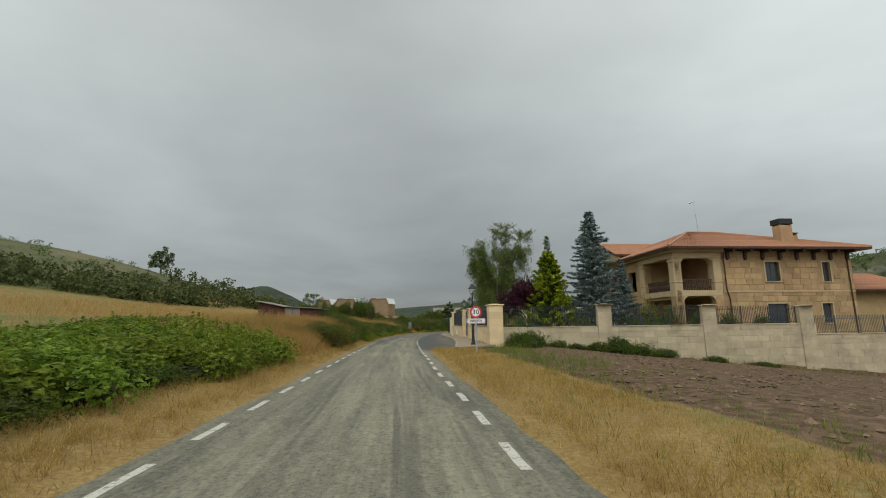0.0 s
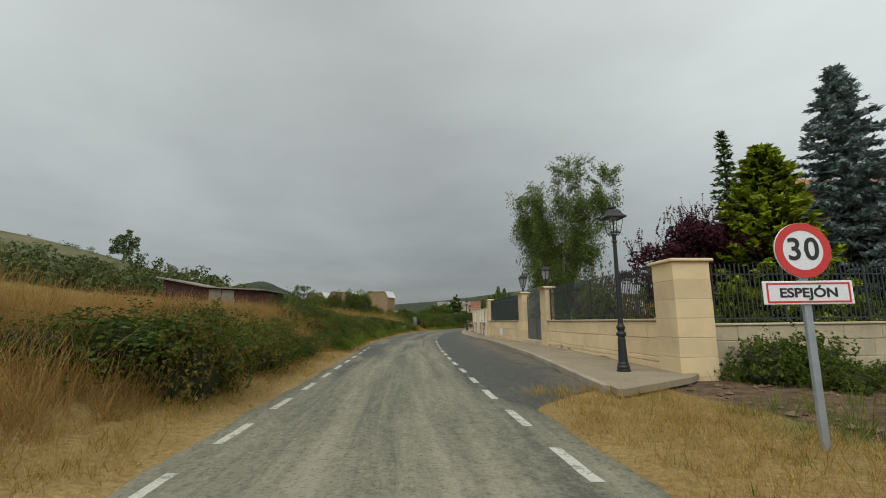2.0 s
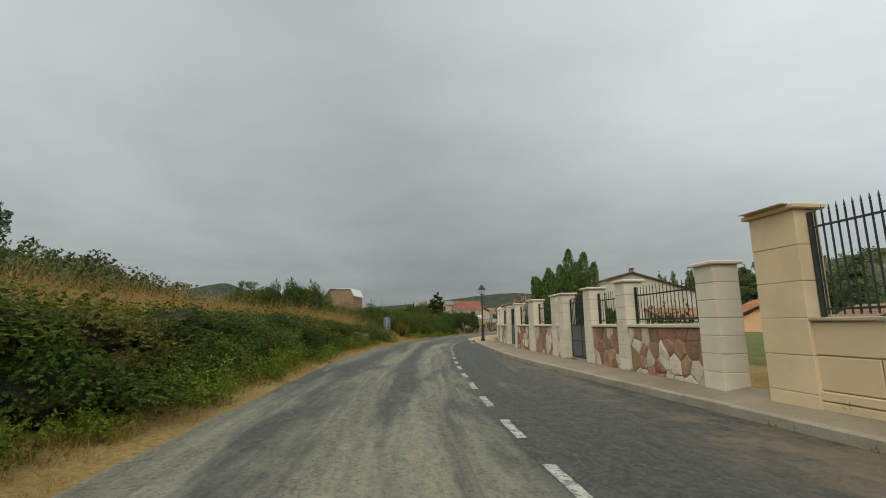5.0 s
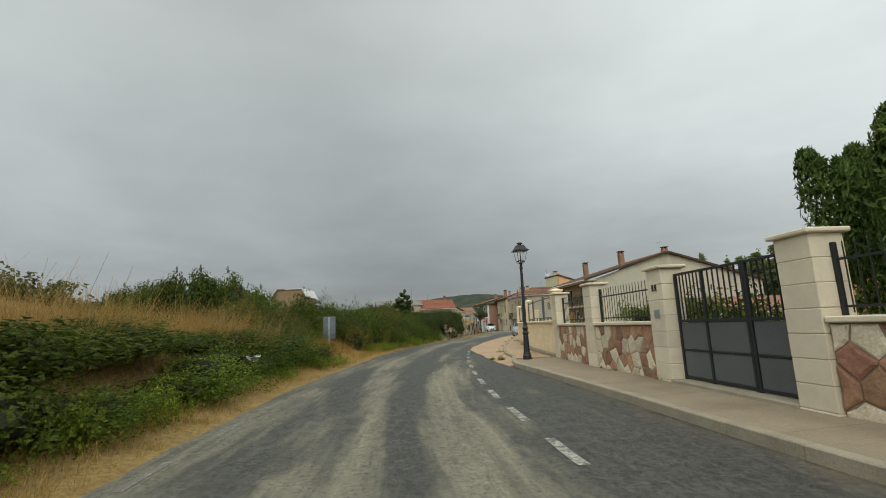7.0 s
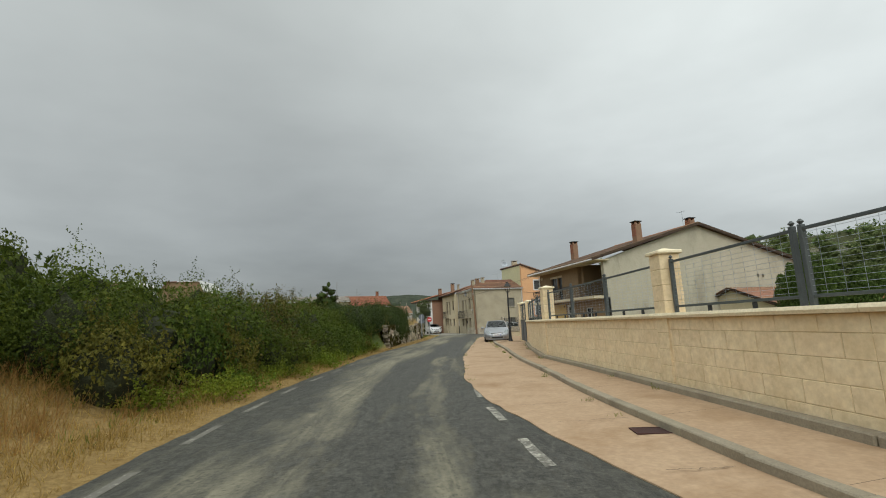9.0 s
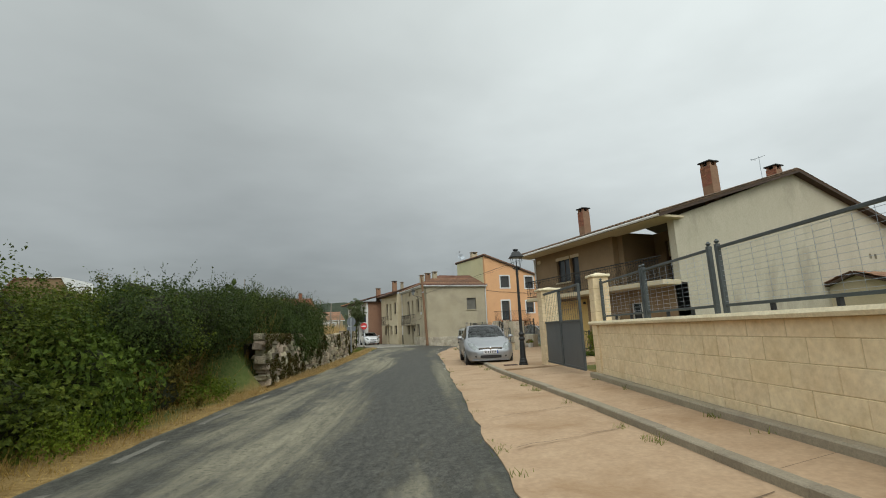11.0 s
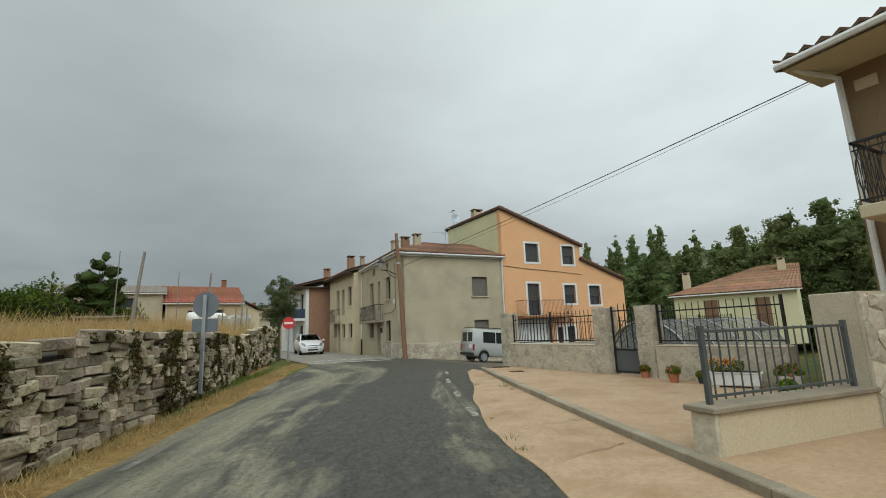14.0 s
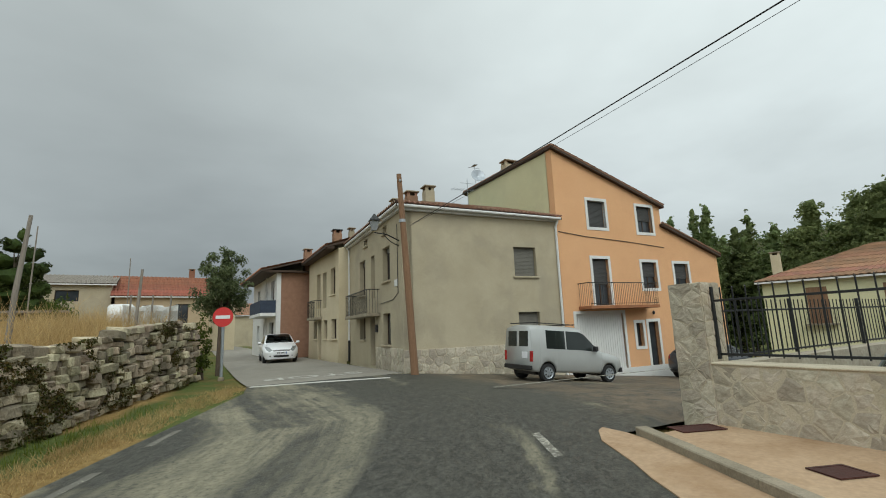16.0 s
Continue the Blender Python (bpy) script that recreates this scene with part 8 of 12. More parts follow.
ALLOY = plain("wheel_alloy", (0.36, 0.37, 0.38), 0.3, 0.8)


def interp(tab, x, soft=0.07):
    return float(np.mean(np.interp(x + np.linspace(-soft, soft, 7), [a for a, b in tab], [b for a, b in tab])))


def arch_liner(wx, r, R_, y0, y1):
    """Black half-round lining inside a wheel opening."""
    n = 16
    pts = [(wx - R_ * math.cos(math.pi * k / n), r + R_ * math.sin(math.pi * k / n)) for k in range(n + 1)]
    ins = [(wx - (R_ - 0.012) * math.cos(math.pi * k / n), r + (R_ - 0.012) * math.sin(math.pi * k / n)) for k in range(n, -1, -1)]
    return prism(bmesh.new(), pts + ins, y0, y1)


def car(name, at, rz, spec, paint, label, tilt=0.0):
    """Car from a lofted hull: local x forwards, y to the car's left. spec: tables along x for low edge, belt, top and half widths."""
    ob = thing(name, at, rz, label=label, category="car" if name != "van" else "van")
    ob.rotation_euler = (0, tilt, rz)
    xs = sorted({round(a + (b - a) * k / 4, 4) for a, b in zip(spec["x"][:-1], spec["x"][1:]) for k in range(5)})
    low, belt, top = spec["low"], spec["belt"], spec["top"]
    wl, wb, wt = spec["wl"], spec["wb"], spec["wt"]
    rows = []
    rad = spec["wheel"] + 0.055
    for wx in spec["axles"]:
        xs += [round(wx - rad * math.cos(math.pi * k / 20), 4) for k in range(21)] + [round(wx + s * (rad + 0.004), 4) for s in (-1, 1)]
    xs = sorted(set(xs))
    for x in xs:
        zl, zb, zt = interp(low, x), interp(belt, x), interp(top, x)
        a, b, c = interp(wl, x), interp(wb, x), interp(wt, x)
        zb = min(zb, zt - 0.03)
        c = min(c, b)
        z3, z4, z2 = zl + (zb - zl) * 0.38, zl + (zb - zl) * 0.70, zl + 0.08
        for wx in spec["axles"]:
            if abs(x - wx) <= rad:
                # the wheel opening lifts the lower edge of the side
                zl = max(zl, spec["wheel"] + math.sqrt(rad * rad - (x - wx) ** 2))
                w2 = a + (b - a) * min(1.0, max(0.0, (zl - 0.22) / 0.25))
                z2, a = zl + 0.012, w2
                z3, z4 = max(z3, zl + 0.024), max(z4, zl + 0.05)
                b = b + 0.012
        half = [(0.0, zl), (a - 0.03, zl), (a, z2), (b, z3), (b, z4), (b * 0.985, zb), (c + (b - c) * 0.18, zb + (zt - zb) * 0.78), (c * 0.93, zt - (zt - zb) * 0.06), (c * 0.55, zt + 0.006), (0.0, zt + 0.018)]
        rows.append([Vector((x, y, z)) for y, z in half])
    n = len(rows[0])
    glass_x = spec["glass"]
    shields = spec["shields"]
    body, glz = bmesh.new(), bmesh.new()
    for s in (1, -1):
        for i in range(len(xs) - 1):
            for k in range(n - 1):
                q = [rows[i][k], rows[i + 1][k], rows[i + 1][k + 1], rows[i][k + 1]]
                q = [Vector((v.x, v.y * s, v.z)) for v in q]
                if s < 0:
                    q.reverse()
                xm = (xs[i] + xs[i + 1]) / 2
                side = k == 5 and any(a < xm < b for a, b in glass_x)
                shield = k >= 7 and any(a < xm < b for a, b in shields)
                bm = glz if side or shield else body
                bm.faces.new([bm.verts.new(v) for v in q])
    for i in (0, len(xs) - 1):
        ringv = rows[i] + [Vector((v.x, -v.y, v.z)) for v in rows[i][-2:0:-1]]
        body.faces.new([body.verts.new(v) for v in (ringv if i else ringv[::-1])])
    for bm in (body, glz):
        bmesh.ops.remove_doubles(bm, verts=bm.verts, dist=1e-4)
    part("body", body, paint, ob, smooth=True)
    part("glazing", glz, CARGLASS, ob, "dark tinted glazing", smooth=True)
    # wheels and arches
    for wx in spec["axles"]:
        yi = interp(wb, wx) - 0.27
        part("wheel_well", block(wx - rad + 0.02, wx + rad - 0.02, -yi, yi, 0.2, spec["wheel"] + rad + 0.02), BLACKTRIM, ob)
        part("arch_liner", arch_liner(wx, spec["wheel"], rad - 0.006, yi, yi + 0.235), BLACKTRIM, ob)
        part("arch_liner", arch_liner(wx, spec["wheel"], rad - 0.006, -yi - 0.235, -yi), BLACKTRIM, ob)
        for s in (1, -1):
            y = (interp(wb, wx) + 0.004) * s
            r = spec["wheel"]
            w = part("wheel", lathe(bmesh.new(), [(r * 0.62, -0.10), (r * 0.93, -0.10), (r, -0.07), (r, 0.07), (r * 0.93, 0.10), (r * 0.62, 0.10)], 28), RUBBER, ob, "black tyre", at=(wx, y - 0.115 * s, r), rot=(math.pi / 2, 0, 0))
            rim = part("rim", lathe(bmesh.new(), [(0.0, -0.104), (0.03, -0.104), (r * 0.25, -0.108), (r * 0.56, -0.10), (r * 0.64, -0.115), (r * 0.66, -0.09)], 24), ALLOY if spec.get("alloy") else GALV, w)
            rim.rotation_euler = (0 if s > 0 else math.pi, 0, 0)
            me = cached(("slot", round(r, 3)), lambda: block(r * 0.30, r * 0.52, -r * 0.055, r * 0.055, -0.112, -0.104, 0.004))
            if not me.materials:
                me.materials.append(BLACKTRIM)
            for k in range(7):
                part("slot", me, None, rim, rot=(0, 0, 2 * math.pi * k / 7))
    return ob


SILVER = paint_mat("silver_grey_paint", (0.335, 0.345, 0.36), 0.6, 0.30)
OFFWHITE = paint_mat("white_car_paint", (0.72, 0.73, 0.74), 0.0, 0.3)
DARKBLUE = paint_mat("dark_car_paint", (0.03, 0.035, 0.045), 0.3, 0.3)
VANWHITE = paint_mat("dull_van_paint", (0.38, 0.39, 0.38), 0.0, 0.45)


def table(*pairs):
    """Smoothed line through (x, value) pairs."""
    a = np.array(pairs, float)
    k = np.linspace(-0.05, 0.05, 7)
    return lambda x: float(np.mean(np.interp(x + k, a[:, 0], a[:, 1])))


# section lines of a short cab-forward hatchback: local x forwards, half widths and heights
HL = dict(
    low=table((-1.98, 0.34), (-1.85, 0.25), (-1.6, 0.21), (1.75, 0.19), (2.0, 0.20), (2.12, 0.24)),
    w2=table((-1.98, 0.60), (-1.88, 0.74), (-1.6, 0.80), (1.5, 0.80), (1.8, 0.77), (1.95, 0.69), (2.06, 0.56), (2.12, 0.42)),
    w3=table((-1.98, 0.64), (-1.9, 0.77), (-1.7, 0.845), (-1.2, 0.87), (1.35, 0.87), (1.65, 0.845), (1.85, 0.785), (1.98, 0.69), (2.08, 0.55), (2.12, 0.43)),
    z4=table((-1.98, 0.70), (-1.9, 0.80), (-1.3, 0.84), (1.3, 0.77), (1.7, 0.70), (1.95, 0.60), (2.12, 0.50)),
    w5=table((-1.98, 0.60), (-1.88, 0.71), (-1.6, 0.785), (-1.0, 0.82), (0.9, 0.82), (1.2, 0.80), (1.5, 0.765), (1.75, 0.70), (1.95, 0.59), (2.06, 0.49), (2.12, 0.38)),
    z5=table((-1.98, 0.72), (-1.92, 0.86), (-1.8, 0.96), (-1.5, 1.01), (-1.0, 0.99), (0.9, 0.93), (1.2, 0.90), (1.5, 0.845), (1.75, 0.77), (1.95, 0.68), (2.06, 0.61), (2.12, 0.545)),
    w6=table((-1.98, 0.54), (-1.9, 0.62), (-1.75, 0.645), (-1.4, 0.60), (-0.9, 0.62), (0.1, 0.625), (0.5, 0.675), (1.0, 0.755), (1.2, 0.72), (1.5, 0.64), (1.75, 0.57), (1.95, 0.49), (2.06, 0.42), (2.12, 0.34)),
    z6=table((-1.98, 0.74), (-1.93, 0.90), (-1.86, 0.985), (-1.34, 1.325), (-1.1, 1.38), (-0.7, 1.42), (-0.3, 1.43), (0.1, 1.40), (0.3, 1.345), (0.6, 1.20), (1.0, 0.985), (1.15, 0.935), (1.5, 0.872), (1.75, 0.80), (1.95, 0.71), (2.06, 0.635), (2.12, 0.56)),
    top=table((-1.98, 0.76), (-1.94, 0.93), (-1.87, 1.015), (-1.32, 1.37), (-1.2, 1.40), (-0.7, 1.46), (-0.3, 1.48), (0.1, 1.46), (0.3, 1.41), (0.6, 1.265), (1.0, 1.055), (1.12, 1.005), (1.3, 0.965), (1.6, 0.89), (1.85, 0.80), (2.0, 0.715), (2.08, 0.645), (2.12, 0.575)))
HATCH_AXLES, HATCH_R = (-1.28, 1.33), 0.315
FRONT_DOOR, REAR_DOOR = (0.07, 0.96), (-0.96, -0.03)


def hatch_section(x):
    """Points of the right half section at x, from the underside to the roof line."""
    q = {k: f(x) for k, f in HL.items()}
    zl, w2, w3 = q["low"], q["w2"], q["w3"]
    z2, z3, z4 = zl + 0.10, max(0.48, zl + 0.2), q["z4"]
    z3 = min(z3, z4 - 0.04)
    rad = HATCH_R + 0.05
    for wx in HATCH_AXLES:
        if abs(x - wx) <= rad:
            zl = max(zl, HATCH_R + math.sqrt(rad * rad - (x - wx) ** 2))
            w2 = w2 + (w3 + 0.012 - w2) * min(1.0, max(0.0, (zl - 0.2) / 0.25))
            z2, z3 = max(z2, zl + 0.012), max(z3, zl + 0.03)
            z4 = max(z4, z3 + 0.03)
            w3 += 0.012
    glass_h = q["z6"] - q["z5"]
    b1, b2 = 0.07, 0.92
    lerp = lambda t: (q["w5"] - 0.015 + (q["w6"] - q["w5"] + 0.015) * t + 0.035 * math.sin(math.pi * t) * min(1.0, glass_h / 0.3), q["z5"] + glass_h * t)
    dz = q["top"] - q["z6"]
    return [(0.0, zl), (w2 - 0.05, zl), (w2, z2), (w3, z3), (w3 - 0.004, z4), (q["w5"], q["z5"]), lerp(b1), lerp(b2), (q["w6"], q["z6"]),
            (q["w6"] - 0.07, q["z6"] + dz * 0.55), (q["w6"] * 0.5, q["top"] - dz * 0.08), (0.0, q["top"])]


def hatch_point(x, s):
    """A place on the skin: x along the car, s counts section points (may be between two)."""
    h = hatch_section(x)
    i = min(int(s), len(h) - 2)
    a, b = Vector((x, *h[i])), Vector((x, *h[i + 1]))
    return a.lerp(b, s - i)


def hatch_patch(x0, x1, lo, hi, sg, off, nx=8, ns=4):
    """A thin shell lying on the skin between two section heights lo(t), hi(t), t from x0 to x1."""
    bm = bmesh.new()
    rows = []
    for i in range(nx + 1):
        t = i / nx
        x = x0 + (x1 - x0) * t
        row = []
        for j in range(ns + 1):
            s = lo(t) + (hi(t) - lo(t)) * j / ns
            p = hatch_point(x, s)
            n = (hatch_point(x + 0.02, s) - hatch_point(x - 0.02, s)).cross(hatch_point(x, s + 0.15) - hatch_point(x, s - 0.15)).normalized()
            if n.y < 0:
                n = -n
            edge = 0.2 if i in (0, nx) or j in (0, ns) else 1.0
            p = p + n * off * edge
            row.append(bm.verts.new((p.x, p.y * sg, p.z)))
        rows.append(row)
    for i in range(nx):
        for j in range(ns):
            f = (rows[i][j], rows[i + 1][j], rows[i + 1][j + 1], rows[i][j + 1])
            bm.faces.new(f if sg < 0 else f[::-1])
    return bm


def front_band(half, z0, z1, out, n=14):
    """A band that follows the rounded nose in plan, between heights z0(u) and z1(u), u from -1 to 1."""
    bm = bmesh.new()
    rows = []
    for i in range(n + 1):
        u = -1 + 2 * i / n
        y = u * half
        x = float(np.interp(abs(y), [0.0, 0.36, 0.43, 0.56, 0.69, 0.78], [2.125, 2.12, 2.108, 2.065, 1.965, 1.85])) + out
        rows.append([bm.verts.new((x - d, y, z)) for d, z in ((0.05, z0(u)), (0.0, z0(u)), (0.0, z1(u)), (0.05, z1(u)))])
    for i in range(n):
        for k in range(3):
            bm.faces.new((rows[i][k], rows[i + 1][k], rows[i + 1][k + 1], rows[i][k + 1]))
    return bm


def hatchback(at, rz, paint, label, tilt=0.0, badge=False):
    """Five-door hatchback: lofted skin with see-through glazing, cabin, lamps, trims and wheels."""
    ob = thing("parked_car", at, rz, label=label, category="car")
    ob.rotation_euler = (0, tilt, rz)
    rad = HATCH_R + 0.05
    xs = set(np.round(np.arange(-1.98, 2.121, 0.05), 4).tolist()) | {2.12, 1.06, 0.14, -1.34, -1.84, -1.955, 2.1}
    for wx in HATCH_AXLES:
        xs |= {round(wx - rad * math.cos(math.pi * k / 18), 4) for k in range(19)} | {round(wx + g * (rad + 0.004), 4) for g in (-1, 1)}
    for a, b in (FRONT_DOOR, REAR_DOOR):
        xs |= {a, b}
    xs = sorted(xs)
    rows = [[Vector((x, y, z)) for y, z in hatch_section(x)] for x in xs]
    body, shield, back = bmesh.new(), bmesh.new(), bmesh.new()
    panes = {(sg, door): bmesh.new() for sg in (1, -1) for door in (FRONT_DOOR, REAR_DOOR)}
    posts = {sg: bmesh.new() for sg in (1, -1)}
    for sg in (1, -1):
        for i in range(len(xs) - 1):
            xm = (xs[i] + xs[i + 1]) / 2
            for k in range(len(rows[0]) - 1):
                q = [Vector((v.x, v.y * sg, v.z)) for v in (rows[i][k], rows[i + 1][k], rows[i + 1][k + 1], rows[i][k + 1])]
                bm = body
                if k == 6 and any(a < xm < b for a, b in (FRONT_DOOR, REAR_DOOR)):
                    bm = panes[sg, FRONT_DOOR if xm > 0 else REAR_DOOR]
                elif k == 6 and -0.03 < xm < 0.07:
                    bm = posts[sg]
                elif k >= 9 and (0.14 < xm < 1.06 or -1.84 < xm < -1.34):
                    bm = shield if xm > 0 else back
                bm.faces.new([bm.verts.new(v) for v in (q if sg < 0 else q[::-1])])
    for i in (0, len(xs) - 1):
        loop = rows[i] + [Vector((v.x, -v.y, v.z)) for v in rows[i][-2:0:-1]]
        body.faces.new([body.verts.new(v) for v in (loop if i == 0 else loop[::-1])])
    for bm in (body, shield, back, *panes.values(), *posts.values()):
        bmesh.ops.remove_doubles(bm, verts=bm.verts, dist=1e-4)
        bmesh.ops.recalc_face_normals(bm, faces=bm.faces)
    part("body", body, paint, ob, smooth=True)
    for bm in panes.values():
        part("side_glass", bm, CARPANE, ob, "clear greenish side window", smooth=True)
    for bm in posts.values():
        part("door_post", bm, BLACKTRIM, ob, smooth=True)
    part("windscreen", shield, CARPANE, ob, "clear greenish windscreen", smooth=True)
    part("rear_window", back, CARPANE, ob, "clear greenish rear window", smooth=True)
    # cabin
    part("cabin_floor", block(-1.7, 1.0, -0.70, 0.70, 0.25, 0.62, 0.05), CABIN, ob)
    part("dashboard", bx(bmesh.new(), 0.72, 1.12, -0.68, 0.68, 0.6, 0.93, 0.06), CABIN, ob)
    part("parcel_shelf", bx(bmesh.new(), -1.75, -1.2, -0.60, 0.60, 0.84, 0.88, 0.01), CABIN, ob)
    part("steering_wheel", tube(bmesh.new(), [(0.62 - 0.10 * math.sin(a), 0.34 + 0.19 * math.cos(a), 0.93 + 0.16 * math.sin(a)) for a in np.linspace(0, 6.2832, 17)], 0.016, 6), CABIN, ob)
    for x, y in ((0.0, 0.34), (0.0, -0.34), (-0.95, 0.36), (-0.95, -0.36)):
        st = part("seat", bx(bmesh.new(), x - 0.12, x + 0.06, y - 0.23, y + 0.23, 0.55, 1.10, 0.05), CABIN, ob)
        part("headrest", bx(bmesh.new(), x - 0.13, x - 0.03, y - 0.12, y + 0.12, 1.13, 1.29, 0.04), CABIN, st)
    # skin details on both sides
    for sg in (1, -1):
        hl = part("headlight", hatch_patch(1.50, 2.05, lambda t: 5.05 - 0.75 * t ** 0.8, lambda t: 5.25 + 2.6 * math.sin(math.pi * min(1, t * 0.62 + 0.02)) ** 1.2, sg, 0.012, 12, 5), LAMPGLASS, ob, "clear swept headlight", smooth=True)
        part("lamp_reflector", hatch_patch(1.74, 1.92, lambda t: 5.0, lambda t: 6.6, sg, 0.016, 4, 3), CHROME, hl, smooth=True)
        part("tail_light", hatch_patch(-1.965, -1.76, lambda t: 4.15 + 0.2 * t, lambda t: 5.0 + 0.5 * (1 - t), sg, 0.012, 4, 4), REDLAMP, ob, smooth=True)
        part("side_moulding", hatch_patch(-0.88, 0.92, lambda t: 2.93, lambda t: 3.12, sg, 0.012, 12, 2), paint, ob, smooth=True)
        for x in (0.02, 1.0):
            part("door_seam", hatch_patch(x - 0.004, x + 0.004, lambda t: 2.05, lambda t: 5.0, sg, 0.0016, 1, 14), SEAM, ob)
        part("door_seam", hatch_patch(-1.02, -1.012, lambda t: 4.2, lambda t: 5.0, sg, 0.0016, 1, 6), SEAM, ob)
        part("door_seam", hatch_patch(-0.90, -0.892, lambda t: 2.05, lambda t: 3.6, sg, 0.0016, 1, 6), SEAM, ob)
        part("sill_strip", hatch_patch(-0.90, 0.95, lambda t: 1.6, lambda t: 1.98, sg, 0.006, 8, 2), paint, ob, smooth=True)
        part("bonnet_seam", hatch_patch(1.12, 1.95, lambda t: 8.02, lambda t: 8.08, sg, 0.0016, 10, 1), SEAM, ob)
        for x in (-0.84, 0.19):
            p = hatch_point(x, 4.25)
            part("door_handle", bx(bmesh.new(), x - 0.10, x + 0.10, min(p.y * sg, (p.y + 0.03) * sg), max(p.y * sg, (p.y + 0.03) * sg), p.z - 0.018, p.z + 0.018, 0.009), paint, ob, smooth=True)
        bm = bmesh.new()
        bx(bm, 0.71, 0.83, 0.875 * sg if sg > 0 else -1.07, 1.07 if sg > 0 else -0.875, 0.935, 1.075, 0.045)
        for v in bm.verts:
            if v.co.x > 0.77:
                v.co.y = (abs(v.co.y) * 0.9 + 0.095) * sg
                v.co.z = 1.0 + (v.co.z - 1.0) * 0.75
        cyl(bm, (0.79, 0.82 * sg, 0.945), (0.79, 0.90 * sg, 0.97), 0.022, None, 8)
        part("mirror", bm, paint, ob, smooth=True)
    # nose
    g = part("grille", front_band(0.40, lambda u: 0.592, lambda u: 0.655 - 0.02 * abs(u), -0.012), BLACKTRIM, ob)
    part("grille_bar", front_band(0.40, lambda u: 0.618, lambda u: 0.632, 0.0), CHROME, g)
    part("grille_trim", front_band(0.42, lambda u: 0.655 - 0.02 * abs(u), lambda u: 0.668 - 0.02 * abs(u), -0.006), CHROME, g)
    if badge:
        part("badge", lathe(bmesh.new(), [(0.0, 0.022), (0.03, 0.022), (0.045, 0.014), (0.05, 0.0)], 20), CHROME, g, "plain chrome badge", at=(2.115, 0, 0.63), rot=(0, math.pi / 2, 0))
    part("lower_intake", front_band(0.56, lambda u: 0.29 + 0.05 * abs(u) ** 3, lambda u: 0.40 - 0.02 * abs(u) ** 3, 0.004), BLACKTRIM, ob, "black lower air intake")
    part("bumper_lip", front_band(0.66, lambda u: 0.215, lambda u: 0.245, 0.012), paint, ob)
    p = part("number_plate", block(2.122, 2.138, -0.26, 0.26, 0.455, 0.565, 0.004), SIGNWHITE, ob, "white number plate with dark bars")
    part("plate_strip", block(2.139, 2.1405, 0.215, 0.258, 0.458, 0.562), PLATEBLUE, p, "blue end strip")
    for k in range(7):
        part("bar", block(2.139, 2.142, -0.215 + k * 0.058 + 0.02 * (k > 2), -0.185 + k * 0.058 + 0.02 * (k > 2), 0.475, 0.545), SIGNBLACK, p)
    part("wiper", tube(bmesh.new(), [(1.13, 0.42, 1.0), (1.06, -0.25, 1.045)], 0.011, 5), BLACKTRIM, ob)
    part("wiper", tube(bmesh.new(), [(1.13, -0.10, 1.015), (1.04, -0.62, 1.005)], 0.011, 5), BLACKTRIM, ob)
    # wheels and wheel openings
    r = HATCH_R
    for wx in HATCH_AXLES:
        yi = HL["w3"](wx) - 0.26
        part("wheel_well", block(wx - rad + 0.02, wx + rad - 0.02, -yi, yi, 0.2, r + rad + 0.02), BLACKTRIM, ob)
        for sg in (1, -1):
            part("arch_liner", arch_liner(wx, r, rad - 0.004, yi if sg > 0 else -yi - 0.235, yi + 0.235 if sg > 0 else -yi), BLACKTRIM, ob)
            y = (HL["w3"](wx) - 0.02) * sg
            w = part("wheel", lathe(bmesh.new(), [(r * 0.64, -0.095), (r * 0.90, -0.10), (r * 0.98, -0.085), (r, -0.05), (r, 0.05), (r * 0.98, 0.085), (r * 0.64, 0.10)], 32), RUBBER, ob, "black tyre", at=(wx, y - 0.10 * sg, r), rot=(math.pi / 2, 0, 0), smooth=True)
            rim = part("rim", lathe(bmesh.new(), [(0.0, -0.098), (0.045, -0.098), (0.055, -0.085), (r * 0.30, -0.088), (r * 0.52, -0.082), (r * 0.60, -0.096), (r * 0.665, -0.10), (r * 0.68, -0.070)], 28), ALLOY, w, "silver wheel trim", smooth=True)
            rim.rotation_euler = (0 if sg > 0 else math.pi, 0, 0)
            rim.location = (0, 0, -0.022 * sg)
            me = cached(("slot", round(r, 3)), lambda: block(r * 0.34, r * 0.57, -r * 0.06, r * 0.06, -0.094, -0.08, 0.004))
            if not me.materials:
                me.materials.append(BLACKTRIM)
            for k in range(9):
                part("slot", me, None, rim, rot=(0, 0, 2 * math.pi * k / 9))
    return ob


CABIN = surf("cabin_plastic", (0.035, 0.036, 0.038), (0.06, 0.06, 0.062), 6, 0.8, 40, 0.15)
CARPANE = pane("car_pane", (0.70, 0.80, 0.76))
SEAM = plain("panel_gap", (0.03, 0.03, 0.031), 0.8)
PLATEBLUE = plain("plate_blue", (0.03, 0.07, 0.30), 0.5)
hatchback((7.71, 109.27, -0.02), -1.932, SILVER, "silver-grey five-door hatchback parked half on the kerb", 0.0, True)
hatchback((12.15, 147.3, 0.0), -math.pi / 2 - 0.04, OFFWHITE, "white hatchback parked before terraced houses")
hatchback((27.6, 132.6, -1.13), JA, DARKBLUE, "dark hatchback parked before an apricot house", 0.085)

